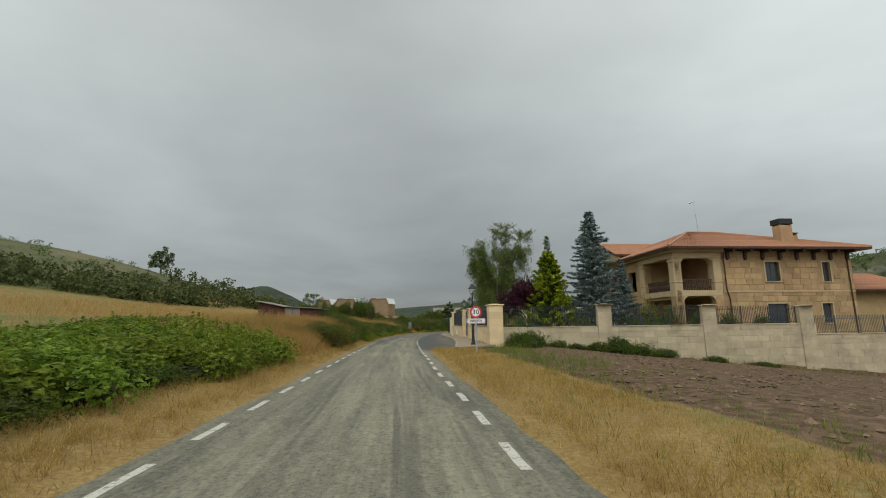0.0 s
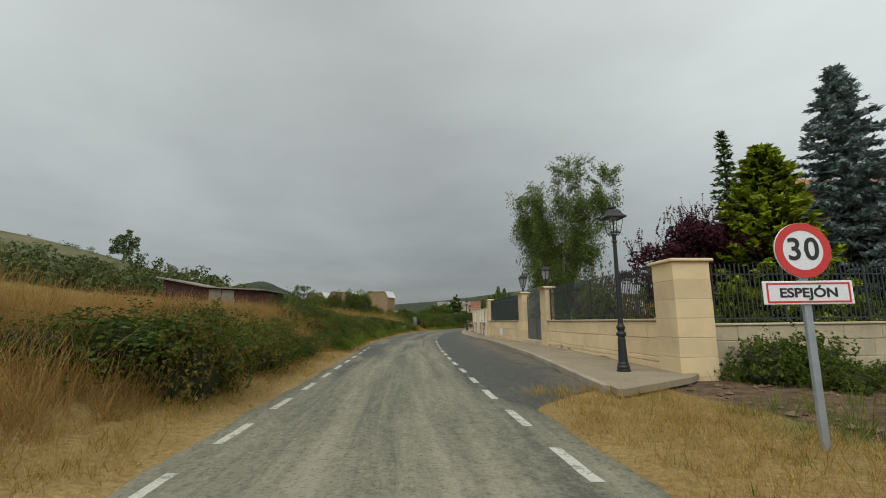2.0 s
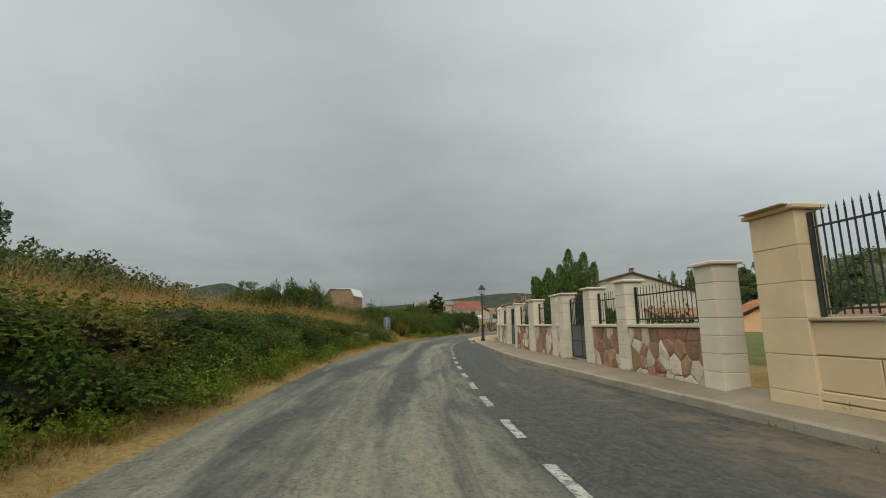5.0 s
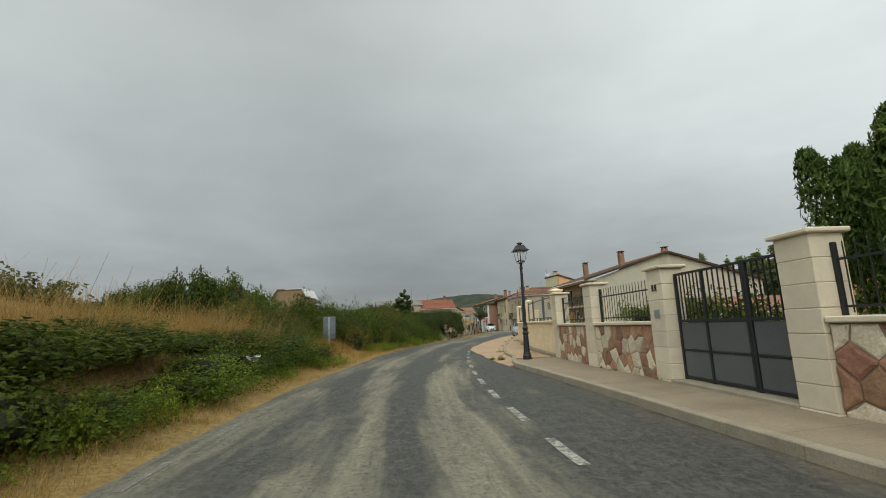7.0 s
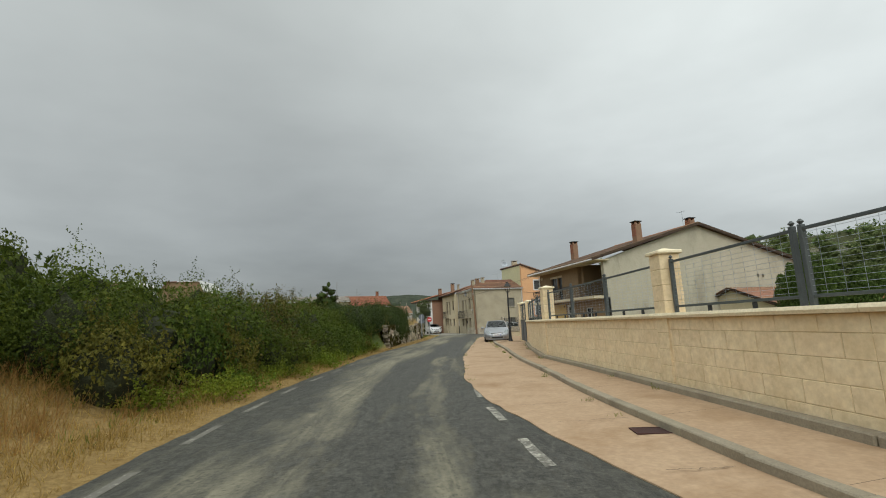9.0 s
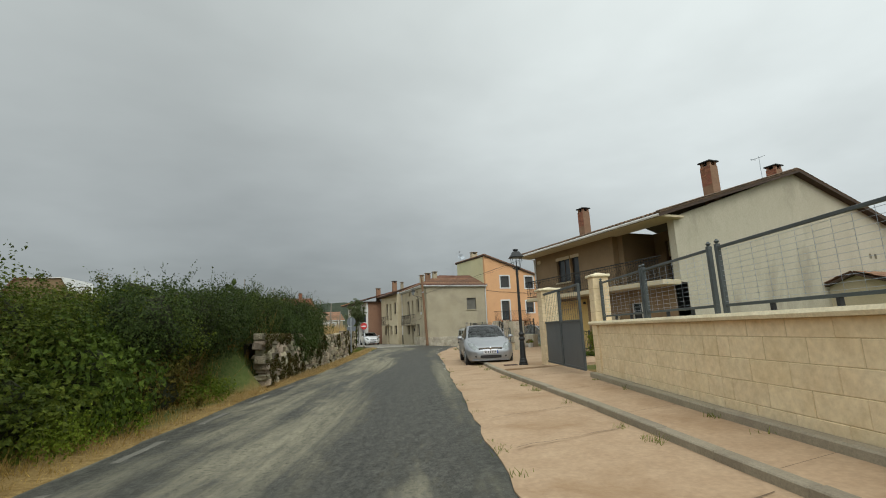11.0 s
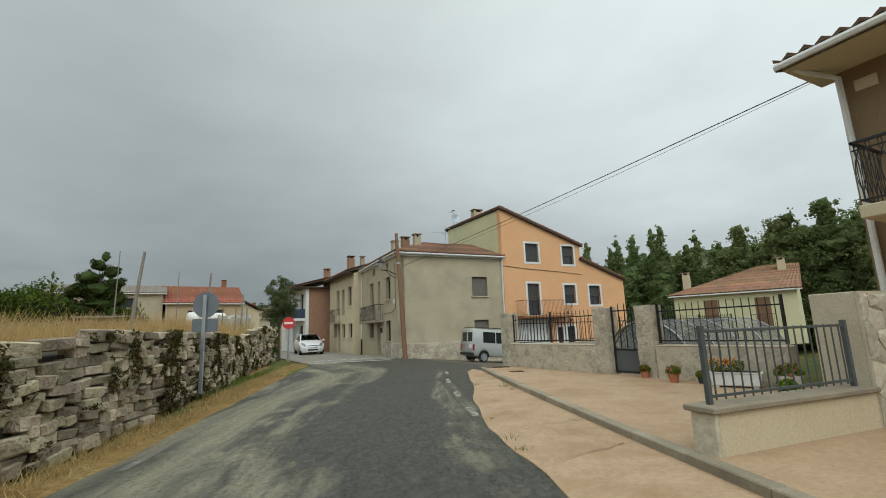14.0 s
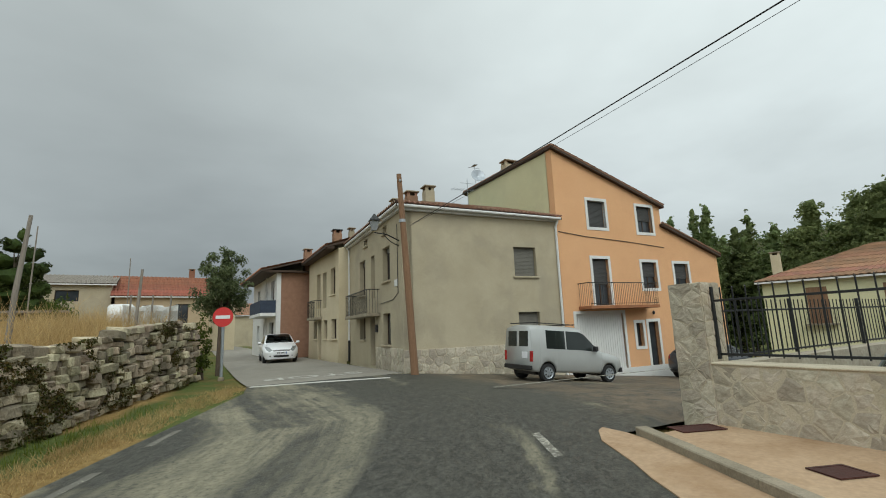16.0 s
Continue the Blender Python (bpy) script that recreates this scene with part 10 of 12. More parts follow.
grass("green_grass", "green grass and weeds at the verge and wall foot", GREENGRASS,
      [(-7, 8, LEFT_LINE, 2.0, 3.6, -1, 160, 0.15, 0.45), (104, 132, LEFT_LINE, 0.95, 1.75, -1, 240, 0.06, 0.22), (105, 116, LEFT_LINE, 1.2, 1.9, -1, 260, 0.15, 0.5), (84, 100, LEFT_LINE, 0.9, 1.5, -1, 60, 0.1, 0.25), (-7, 26, RIGHT_LINE, 3.0, 4.6, 1, 80, 0.07, 0.22), (14, 26, RIGHT_LINE, 3.2, 5.6, 1, 70, 0.2, 0.5), (-7, 26, RIGHT_LINE, 4.6, 9.0, 1, 10, 0.06, 0.2), (36, 80, LEFT_LINE, 1.2, 1.8, -1, 60, 0.1, 0.3),
       (-7, 27, RIGHT_LINE, 0.6, 3.0, 1, 25, 0.06, 0.16)], 6, 0.35, 0.010)


def field_grass():
    """Meadow tufts further up the bank."""
    rs = np.random.RandomState(8)
    n = 30000
    Y = -5 + 110 * rs.rand(n)
    D = 5 + 40 * rs.rand(n) ** 1.4
    X = LEFT_LINE(Y) - D
    h = (0.15 + 0.35 * rs.rand(n)) * (1 + D / 40)
    ob = part("meadow_grass", quads("meadow_grass", blades(rs, X, Y, ground_z(X, Y) - 0.03, h, 0.009 + 0.0006 * D, 0.35)), STRAW)
    return tagged(ob, "dry meadow grass on the slope above the bank", "grass", kind="stuff")


field_grass()


def wall_field():
    """Tall straw behind the dry-stone wall, up to the farm."""
    rs = np.random.RandomState(9)
    n = 42000
    nt = n // 14
    ty = 114 + 42 * rs.rand(nt)
    td = 0.75 + 17 * rs.rand(nt) ** 1.25
    i = rs.randint(nt, size=n)
    Y = ty[i] + 0.12 * rs.normal(size=n)
    X = STONEWALL(np.clip(Y, 100, 137)) - np.maximum(td[i] + 0.12 * rs.normal(size=n), 0.7)
    X = np.where(Y > 134, np.minimum(X, 7.2), X)
    h = (0.25 + 0.45 * rs.rand(n)) * (0.6 + 0.7 * rs.rand(nt))[i] * (0.8 + 0.5 * ramp(Y, 118, 132))
    ob = part("straw_field", quads("straw_field", blades(rs, X, Y, ground_z(X, Y) - 0.03, h, 0.013 + 0 * X, 0.4)), STRAW_PALE)
    return tagged(ob, "tall dry straw grass behind the dry-stone wall", "grass", kind="stuff")


wall_field()


def wall_foot_grass():
    rs = np.random.RandomState(21)
    n = 1500
    t = rs.rand(n)
    X = 3.6 + 24 * t
    Y = 28.40 + 0.1226 * X - 0.28 + rs.normal(size=n) * 0.2
    ob = part("weeds", quads("weeds", blades(rs, X, Y, ground_z(X, Y) - 0.03, 0.1 + 0.35 * rs.rand(n), 0.011 + 0 * X, 0.3)), GREENGRASS)
    return tagged(ob, "green weeds along the villa garden wall", "weeds", kind="stuff")


wall_foot_grass()
south_weed = make_bush(31, LEAF_BRAMBLE, "green weedy bush against the villa garden wall", 0.8, 1.0, "bush", "weeds at the villa wall", 2600, (0.09, 0.06), name="weed_bush", sprigs=40)
for wx, wy, ws, wh in ((4.6, 29.0, 0.9, 1.15), (5.6, 29.0, 1.0, 1.25), (7.0, 29.1, 0.8, 0.6), (9.6, 29.4, 1.0, 0.75), (10.9, 29.4, 1.2, 1.25), (12.3, 29.5, 1.2, 0.95), (13.8, 29.7, 1.0, 0.7), (8.4, 29.3, 0.8, 0.5), (17.2, 30.1, 0.9, 0.5), (20.5, 30.4, 0.9, 0.4), (5.4, 27.9, 0.7, 0.6)):
    wy = wy - 29.19 - 0.0905 * wx + 28.40 + 0.1226 * wx
    place(south_weed, wx, wy, gz(wx, wy) - 0.05, ws, wh, wx * 2)


# ---------------------------------------------------------------- trees
def conifer(name, at, h, r, mat, label, seed, levels=34, per=9, droop=0.25, spray=(0.30, 0.055), up=0.0, power=0.85, low=0.04, bark=None, dens=3.0, tip_mat=None):
    """Whorls of uneven branches carrying flat sprays; tip_mat colours the outer growth."""
    rs = np.random.RandomState(seed)
    ob = thing(name, at, label=label, category="tree")
    part("trunk", rod((0, 0, -0.2), (0, 0, h * 0.97), 0.13 + h * 0.006, 0.015, 8), bark or BARK, ob)
    C, N, T, O = [], [], [], []
    for k in range(levels * per):
        f = low + (1 - low) * (k + rs.rand() * per) / (levels * per)
        f = min(f, 0.985)
        a = k * 2.39996 + rs.normal() * 0.35
        l = (r * (1 - f) ** power + 0.10) * (0.55 + 0.60 * rs.rand())
        m = max(int(l / 0.10 * dens), 5)
        t = rs.rand(m) ** 0.6
        out = np.array([math.cos(a), math.sin(a), 0])
        pts = out * (l * t)[:, None]
        pts[:, 2] = f * h + up * l * t - droop * l * t**1.3 + 0.20 * l * t**3
        wide = 0.17 * l * (1 - t * 0.8) + 0.025
        side = np.array([-out[1], out[0], 0])
        sgn = rs.choice([-1, 1], m)
        pts = pts + side * (wide * sgn * rs.rand(m))[:, None] + rs.normal(size=(m, 3)) * 0.03
        C.append(pts)
        T.append(out + side * (sgn * 0.6)[:, None] + rs.normal(size=(m, 3)) * 0.25 + np.array([0, 0, up - droop * 0.3 + 0.15]))
        N.append(rs.normal(size=(m, 3)) * 0.7 + np.array([0, 0, 1.0]))
        O.append(t)
    C, N, T, O = np.concatenate(C), np.concatenate(N), np.concatenate(T), np.concatenate(O)
    Q = leaves(rs, C, N, spray[0], spray[1], T)
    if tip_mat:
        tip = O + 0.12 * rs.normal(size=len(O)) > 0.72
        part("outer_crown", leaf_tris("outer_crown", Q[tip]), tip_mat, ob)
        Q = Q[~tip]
    part("crown", leaf_tris("crown", Q), mat, ob)
    return ob


def broadleaf(name, at, trunk_h, lobes, mat, label, seed, leaf=(0.10, 0.07), n=5000, bark=None, r0=0.12, lean=(0, 0), fill=0.7, limbs=7, core=0.0):
    """Trunk, limbs to each lobe, crown of separate leaves over uneven lobes. lobes: (x, y, z, rx, rz)."""
    rs = np.random.RandomState(seed)
    ob = thing(name, at, label=label, category="tree")
    bark = bark or BARK
    fork = Vector((lean[0], lean[1], trunk_h))
    part("trunk", tube(bmesh.new(), [(0, 0, -0.2), (lean[0] * 0.4, lean[1] * 0.4, trunk_h * 0.5), fork], [r0, r0 * 0.8, r0 * 0.62], 8), bark, ob)
    for x, y, z, rx, rz in lobes[:limbs]:
        e = Vector((x, y, z))
        mid = fork.lerp(e, 0.5) + Vector((rs.normal() * 0.1, rs.normal() * 0.1, 0.15))
        part("limb", tube(bmesh.new(), [fork - Vector((0, 0, 0.05)), mid, e], [r0 * 0.5, r0 * 0.3, r0 * 0.10], 6), bark, ob)
    cs, rr = [], []
    for x, y, z, rx, rz in lobes:
        for _ in range(12):
            d = unit(rs.normal(size=3))
            k = 0.35 + 0.6 * rs.rand()
            cs.append((x + d[0] * rx * k, y + d[1] * rx * k, z + d[2] * rz * k))
            q = rx * (0.24 + 0.2 * rs.rand())
            rr.append((q, q, q * 0.85))
    if core:
        bm = bmesh.new()
        for x, y, z, rx, rz in lobes:
            q = bmesh.ops.create_icosphere(bm, subdivisions=2, radius=1.0)["verts"]
            for v in q:
                k = core * (1 + 0.45 * noise.noise(v.co * 2.3 + Vector((x, y, z))))
                v.co = Vector((x + v.co.x * rx * k, y + v.co.y * rx * k, z + v.co.z * max(rz, rx * 0.6) * k))
        part("inner_growth", bm, mat, ob)
    C, N = cloud(rs, cs, rr, n, fill)
    part("crown", leaf_tris("crown", leaves(rs, C, unit(N + 0.7 * rs.normal(size=N.shape) + np.array([0, 0, 0.3])), *leaf)), mat, ob)
    return ob


def build_trees():
    garden = gz(8, 33)
    conifer("blue_spruce", (10.8, 33.0, garden), 9.4, 2.7, LEAF_SPRUCE, "tall blue spruce with grey-blue needles in the villa garden", 41, 44, 9, 0.20, (0.24, 0.085), dens=6.5, power=0.72)
    conifer("blue_spruce", (12.9, 33.2, garden), 5.8, 1.5, LEAF_SPRUCE, "small blue spruce beside a taller one", 47, 30, 8, 0.15, (0.22, 0.08), dens=6.0)
    conifer("spruce", (7.9, 34.6, garden), 7.9, 1.3, LEAF_PINE, "slim dark green spruce behind the garden wall", 42, 34, 6, 0.12, (0.22, 0.07), dens=4)
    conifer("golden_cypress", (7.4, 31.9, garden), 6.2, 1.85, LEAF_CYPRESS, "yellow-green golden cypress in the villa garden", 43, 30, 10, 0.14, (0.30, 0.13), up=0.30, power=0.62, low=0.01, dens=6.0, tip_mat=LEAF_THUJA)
    # purple plum with upright dark shoots
    rs = np.random.RandomState(4)
    lob = [(-1.6, 0.2, 2.6, 1.0, 1.0), (-0.8, -0.5, 3.2, 1.15, 1.1), (0.1, 0.3, 3.6, 1.15, 1.1), (1.0, -0.3, 3.4, 1.15, 1.1), (1.8, 0.3, 2.7, 1.0, 1.0), (0.2, -0.8, 2.5, 1.2, 1.0), (-0.6, 0.8, 2.4, 1.1, 1.0)]
    pl = broadleaf("plum_tree", (6.1, 33.1, garden), 1.3, lob, LEAF_PLUM, "purple-leaved plum tree behind the railing", 44, (0.13, 0.09), 15000)
    P = []
    for _ in range(150):
        x, y, z, rx, rz = lob[rs.randint(7)]
        p = np.array([x + rs.normal() * 0.5, y + rs.normal() * 0.4, z + rz * 0.6])
        t = np.linspace(0, 1, 14)[:, None]
        way = np.array([rs.normal() * 0.35, rs.normal() * 0.3, 1.0])
        P.append(leaves(rs, p + way * t * (0.4 + 0.4 * rs.rand()), rs.normal(size=(14, 3)), 0.09, 0.045))
    part("upright_growth", quads("upright_growth", np.concatenate(P)), LEAF_PLUM, pl)
    # birch: leaning white stems, hanging strands, thin bare top
    b = thing("birch_tree", (4.9, 48.4, 0.2), label="tall birch with hanging leaves, white stems and a thin top", category="tree")
    rs = np.random.RandomState(9)
    stems = [((0, 0, -0.2), (-0.5, 0.1, 3.6), (-1.5, 0.3, 7.2), (-2.0, 0.4, 10.0)), ((0.1, 0, -0.2), (0.1, 0, 4.5), (0.3, -0.1, 8.3), (0.9, -0.2, 11.4)), ((0.2, 0.1, -0.2), (0.9, -0.1, 3.8), (2.0, -0.5, 7.6), (2.9, -0.9, 10.4)),
             ((0.1, 0.2, -0.2), (-0.3, 0.5, 3.0), (-1.0, 1.0, 5.8), (-1.7, 1.4, 8.0))]
    L, Nn, Tt, TW = [], [], [], []
    for si, st in enumerate(stems):
        part("stem", tube(bmesh.new(), st, [0.13, 0.09, 0.05, 0.015], 7), BIRCHBARK, b)
        st = [np.array(p) for p in st]
        for k in range(84 if si in (0, 3) else 100):
            f = (0.20 if si in (0, 3) else 0.12) + (0.80 if si in (0, 3) else 0.88) * rs.rand()
            u = f * 3
            i = min(int(u), 2)
            p = st[i] + (st[i + 1] - st[i]) * (u - i)
            top = p[2] > 9.4 and si != 0
            out = unit(np.array([rs.normal(), rs.normal(), 0.0]))
            ln = (0.7 + 1.35 * rs.rand()) * (1.3 - 0.68 * f)
            e = p + out * ln + np.array([0, 0, 0.45 * ln])
            TW.append(np.stack([p, e, e + np.array([0, 0, 0.012]), p + np.array([0, 0, 0.022])]))
            for s in range(rs.randint(8, 14)):
                q0 = p + (e - p) * (0.3 + 0.7 * rs.rand()) + rs.normal(size=3) * 0.12
                hang = 0.5 + 0.9 * rs.rand()
                m = (8 if top else 24) + rs.randint(5)
                t = np.sort(rs.rand(m))[:, None]
                pts = q0 + out * 0.22 * t + np.array([0, 0, -1.0]) * hang * t + rs.normal(size=(m, 3)) * np.array([0.12, 0.12, 0.04])
                if top:
                    pts = q0 + out * 0.5 * t + np.array([0, 0, 0.35]) * hang * t + rs.normal(size=(m, 3)) * 0.05
                    TW.append(np.stack([q0, q0 + out * 0.5 + np.array([0, 0, 0.35 * hang]), q0 + out * 0.5 + np.array([0, 0, 0.35 * hang + 0.008]), q0 + np.array([0, 0, 0.012])]))
                L.append(pts); Nn.append(rs.normal(size=(m, 3))); Tt.append(rs.normal(size=(m, 3)) * 0.5 + np.array([0, 0, -1]))
    L, Nn, Tt = np.concatenate(L), np.concatenate(Nn), np.concatenate(Tt)
    part("crown", leaf_tris("crown", leaves(rs, L, Nn, 0.10, 0.072, Tt)), LEAF_BIRCH_CROWN, b)
    part("twig_work", quads("twigs", np.array(TW)), BARK, b)
    # low bushes along the inside of the railings
    rose = make_bush(51, LEAF_BIRCH, "climbing rose bush with a few red flowers behind the railing", 0.9, 1.6, "bush", "garden bushes", 3000, (0.09, 0.065), PETAL_RED, 22, "rose_bush", 40)
    for x, y, s, h in ((3.95, 33.4, 0.9, 2.1), (3.65, 35.6, 1.15, 3.1), (3.5, 37.2, 1.1, 2.8), (3.75, 31.7, 0.75, 1.8), (14.2, 32.2, 1.0, 2.9), (15.4, 32.0, 0.9, 2.6), (4.6, 31.0, 0.8, 1.7)):
        place(rose, x, y, gz(x, y) - 0.05, s, h / 1.55, x + y)
    shr = make_bush(52, LEAF_BRAMBLE, "clipped green garden shrub behind the railing", 0.9, 1.3, "bush", "garden shrubs", 3000, (0.085, 0.06), name="garden_shrub")
    for x, y, s, h in ((9.2, 31.2, 1.0, 2.0), (17.6, 32.4, 0.8, 2.3), (19.8, 32.6, 0.8, 2.2), (22.2, 32.9, 0.8, 2.0), (11.0, 31.3, 1.0, 1.9), (12.4, 31.5, 1.0, 2.0), (13.6, 31.6, 1.0, 1.9), (6.0, 30.9, 1.0, 1.9), (7.4, 30.9, 1.0, 1.8), (15.0, 31.6, 1.0, 1.8), (2.9, 42.6, 1.0, 2.3), (3.0, 44.0, 1.1, 2.4), (2.7, 45.3, 1.0, 2.5), (2.5, 46.8, 1.0, 2.4), (2.3, 48.0, 1.0, 2.3), (2.1, 49.4, 1.0, 2.2),  (1.4, 56.5, 1.0, 1.8), (1.1, 70.0, 0.9, 1.9)):
        place(shr, x, y, gz(x, y) - 0.05, s, h / 1.25, x + y)
    tall = make_bush(53, LEAF_BIRCH, "tall dense evergreen shrub behind the rubble wall", 0.95, 2.4, "bush", "tall garden shrubs", 6500, (0.07, 0.045), name="garden_shrub", sprigs=40)
    for x, y, s, h in ((1.2, 71.6, 1.0, 2.2), (0.95, 73.0, 0.9, 2.2)):
        place(tall, x, y, gz(x, y) - 0.05, s, h / 2.25, x + y)
    # loose juniper behind the red stone wall
    j = thing("juniper", (1.85, 66.9, 0.2), label="bushy dark green juniper behind the red stone wall", category="tree")
    rs = np.random.RandomState(17)
    part("trunk", rod((0, 0, -0.2), (0, 0, 2.6), 0.10, 0.04, 8), BARK, j)
    ax = [(-1.45, -0.3, 2.7), (-1.3, 0.9, 2.8), (-1.2, -1.0, 2.6), (-0.7, 0.2, 3.1), (-1.0, -0.5, 2.8), (-0.2, 0, 3.2), (0.35, 0.3, 3.9), (0.95, -0.2, 3.7), (1.5, 0, 3.3), (0.2, -0.7, 2.8), (0.3, 0.9, 3.0), (-0.4, 1.0, 2.9), (1.1, 0.7, 2.8), (0.6, 0.0, 3.3), (-1.1, 0.6, 2.6), (1.9, 0.3, 2.3)]
    C, N, T = [], [], []
    for x, y, top in ax:
        m = 3000
        f = rs.rand(m) ** 0.8
        a = rs.rand(m) * 6.283
        rad = (0.62 * (1 - f) ** 0.6 + 0.04) * (0.45 + 0.75 * rs.rand(m))
        C.append(np.stack([x * (0.45 + 0.55 * f) + rad * np.cos(a), y * (0.45 + 0.55 * f) + rad * np.sin(a), 0.3 + (top - 0.3) * f], -1))
        N.append(np.stack([np.cos(a), np.sin(a), 0.3 + 0 * a], -1) + 0.5 * rs.normal(size=(m, 3)))
        T.append(np.stack([np.cos(a) * 0.9, np.sin(a) * 0.9, 1 + 0 * a], -1) + 0.25 * rs.normal(size=(m, 3)))
    part("crown", quads("crown", leaves(rs, np.concatenate(C), np.concatenate(N), 0.12, 0.034, np.concatenate(T), 0.5)), LEAF_PINE, j)
    # dark blob, coloured as the shade within the crown
    part("branchwork", shade_core(rs, 1.2, 0.8, 2.6, 5, 0.8), CORE_SHADE, j)
    copy_thing(j, Matrix.Translation((12.4, 90.2, 0.1)) @ Matrix.Rotation(1.3, 4, "Z") @ Matrix.Diagonal((0.95, 0.95, 0.9, 1)))
    j.scale = (1.0, 1.0, 1.2)
    # round street tree, pine and bushes behind the stone wall
    broadleaf("street_tree", (9.1, 140.3, 0.0), 1.8, [(0, 0, 2.7, 0.85, 0.7), (-0.45, 0.1, 3.3, 0.75, 0.7), (0.5, -0.1, 3.3, 0.75, 0.7), (0.0, 0.4, 3.4, 0.7, 0.7), (0.0, -0.4, 3.5, 0.7, 0.7), (-0.3, 0.1, 4.1, 0.65, 0.7), (0.4, -0.1, 4.1, 0.6, 0.7), (0.05, 0.2, 4.5, 0.5, 0.55), (0.5, 0.1, 2.7, 0.55, 0.5), (-0.5, 0.0, 2.7, 0.55, 0.5)], LEAF_GREY, "small round leafy street tree at the lane corner", 61, (0.11, 0.055), 11000)
    broadleaf("ivy_shrub", (8.5, 138.2, 0.0), 0.5, [(0, 0, 0.9, 0.6, 0.8), (-0.2, 0, 1.6, 0.5, 0.6)], LEAF_BRAMBLE, "dark ivy shrub on the end of the stone wall", 62, (0.08, 0.06), 1600)
    broadleaf("pine_tree", (-3.4, 162.5, gz(-3.4, 162.5)), 2.2, [(0, 0, 7.0, 0.45, 0.6), (-0.4, 0, 6.2, 0.8, 0.7), (0.5, 0.2, 5.6, 0.9, 0.7), (-1.0, 0, 5.1, 1.1, 0.8), (0.9, 0, 4.5, 1.0, 0.8), (-1.9, 0.2, 3.9, 1.2, 0.9), (-0.2, 0, 4.0, 1.4, 1.0), (1.3, 0, 3.2, 0.9, 0.8), (-2.8, 0, 2.8, 1.2, 0.9), (0, 0.4, 2.6, 1.7, 1.0), (-1.6, 0, 1.9, 1.8, 0.9), (1.1, 0, 1.9, 1.2, 0.8)],
              LEAF_THORN, "dense dark green pine behind the straw field", 63, (0.26, 0.08), 16000, r0=0.2, fill=0.9, core=0.7)
    hb = make_bush(64, LEAF_BRAMBLE, "tall green bush at the field edge", 2.2, 3.2, "bush", "field bushes", 5200, (0.17, 0.12), name="field_bush")
    for x, y, s, h in ((-7.5, 161, 1.3, 5.4), (-10.5, 160, 1.2, 4.8), (-13.5, 162, 1.0, 3.8), (-1.0, 162, 0.7, 3.0), (-21.0, 108, 0.95, 6.0), (-23.6, 107, 1.0, 6.2), (-26.5, 108, 1.0, 5.6), (-33.0, 112, 0.9, 4.0), (-30, 110, 1.0, 4.6), (-18.0, 104, 0.7, 3.3),
                       (-52, 180, 2.0, 7.5), (-30, 150, 1.2, 4.2), (-17, 135, 1.0, 3.4), (-40, 140, 1.2, 4.0)):
        place(hb, x, y, gz(x, y) - 0.1, s, h / 3.1, x)
    place(hb, -35.4, 165.0, gz(-35.4, 165.0) - 0.1, 2.0, (12.6 - gz(-35.4, 165.0)) / 3.1, 1.0)
    for i, (x, y, top, k) in enumerate(((-88.8, 131.2, 25.4, 1.0), (-58.7, 180, 15.0, 1.0))):
        g = gz(x, y)
        s = (top - g) / 9.0
        broadleaf("hill_tree", (x, y, g), 2.2 * s, [(-3.0 * s, 0, 5.0 * s, 2.0 * s, 1.8 * s), (-1.3 * s, 0, 7.0 * s, 1.9 * s, 1.9 * s), (0.6 * s, 0, 8.0 * s, 1.4 * s, 1.5 * s), (2.6 * s, 0, 5.6 * s, 1.9 * s, 2.0 * s), (0.2 * s, 0, 5.0 * s, 2.2 * s, 2.0 * s), (3.6 * s, 0, 3.8 * s, 1.4 * s, 1.3 * s), (-3.4 * s, 0, 3.2 * s, 1.6 * s, 1.3 * s), (0.6 * s, 0, 2.6 * s, 2.6 * s, 1.3 * s)],
                  LEAF_GREY if i == 0 else LEAF_PINE, "lone grey-green tree on the hillside" if i == 0 else "dark round tree before the barns", 66 + i, (0.36, 0.26), 5200, r0=0.28)
    P = random.Random(200)
    row = [(62 + P.uniform(-3, 3), 176 - 2.3 * i, P.uniform(12.6, 15.2), P.uniform(1.25, 1.7), 0) for i in range(12)]
    row += [(66 + P.uniform(-2, 2), 174 - 3.0 * i, P.uniform(10.5, 12.5), 1.8, 0) for i in range(9)]
    row += [(62, 147.5, 10.4, 1.6, 0), (60, 145.0, 9.5, 1.6, 0)]
    row += [(61 + P.uniform(-2, 3), 143.0 - 2.9 * i, P.uniform(11.4, 13.2), P.uniform(2.4, 3.0), 1) for i in range(6)]
    row += [(67 + P.uniform(-1, 3), 141.0 - 4.0 * i, P.uniform(12.0, 14.0), 3.2, 1) for i in range(6)]
    row += [(44, 172, 8.6, 1.6, 0), (47, 168, 9.2, 1.7, 0), (41, 178, 8.4, 1.6, 0)]
    kinds = {}
    for i, (x, y, top, w, broad) in enumerate(row):
        g = gz(x, y)
        H = top - g
        key = (broad, i % (3 if broad else 5))
        if key in kinds:
            ob, H0, w0 = kinds[key]
            copy_thing(ob, Matrix.Translation((x, y, g)) @ Matrix.Rotation(P.uniform(-0.5, 0.5), 4, "Z") @ Matrix.Diagonal((w / w0, w / w0, H / H0, 1)))
            continue
        lob = []
        for k in range(18):
            f = 0.08 + 0.88 * k / 17
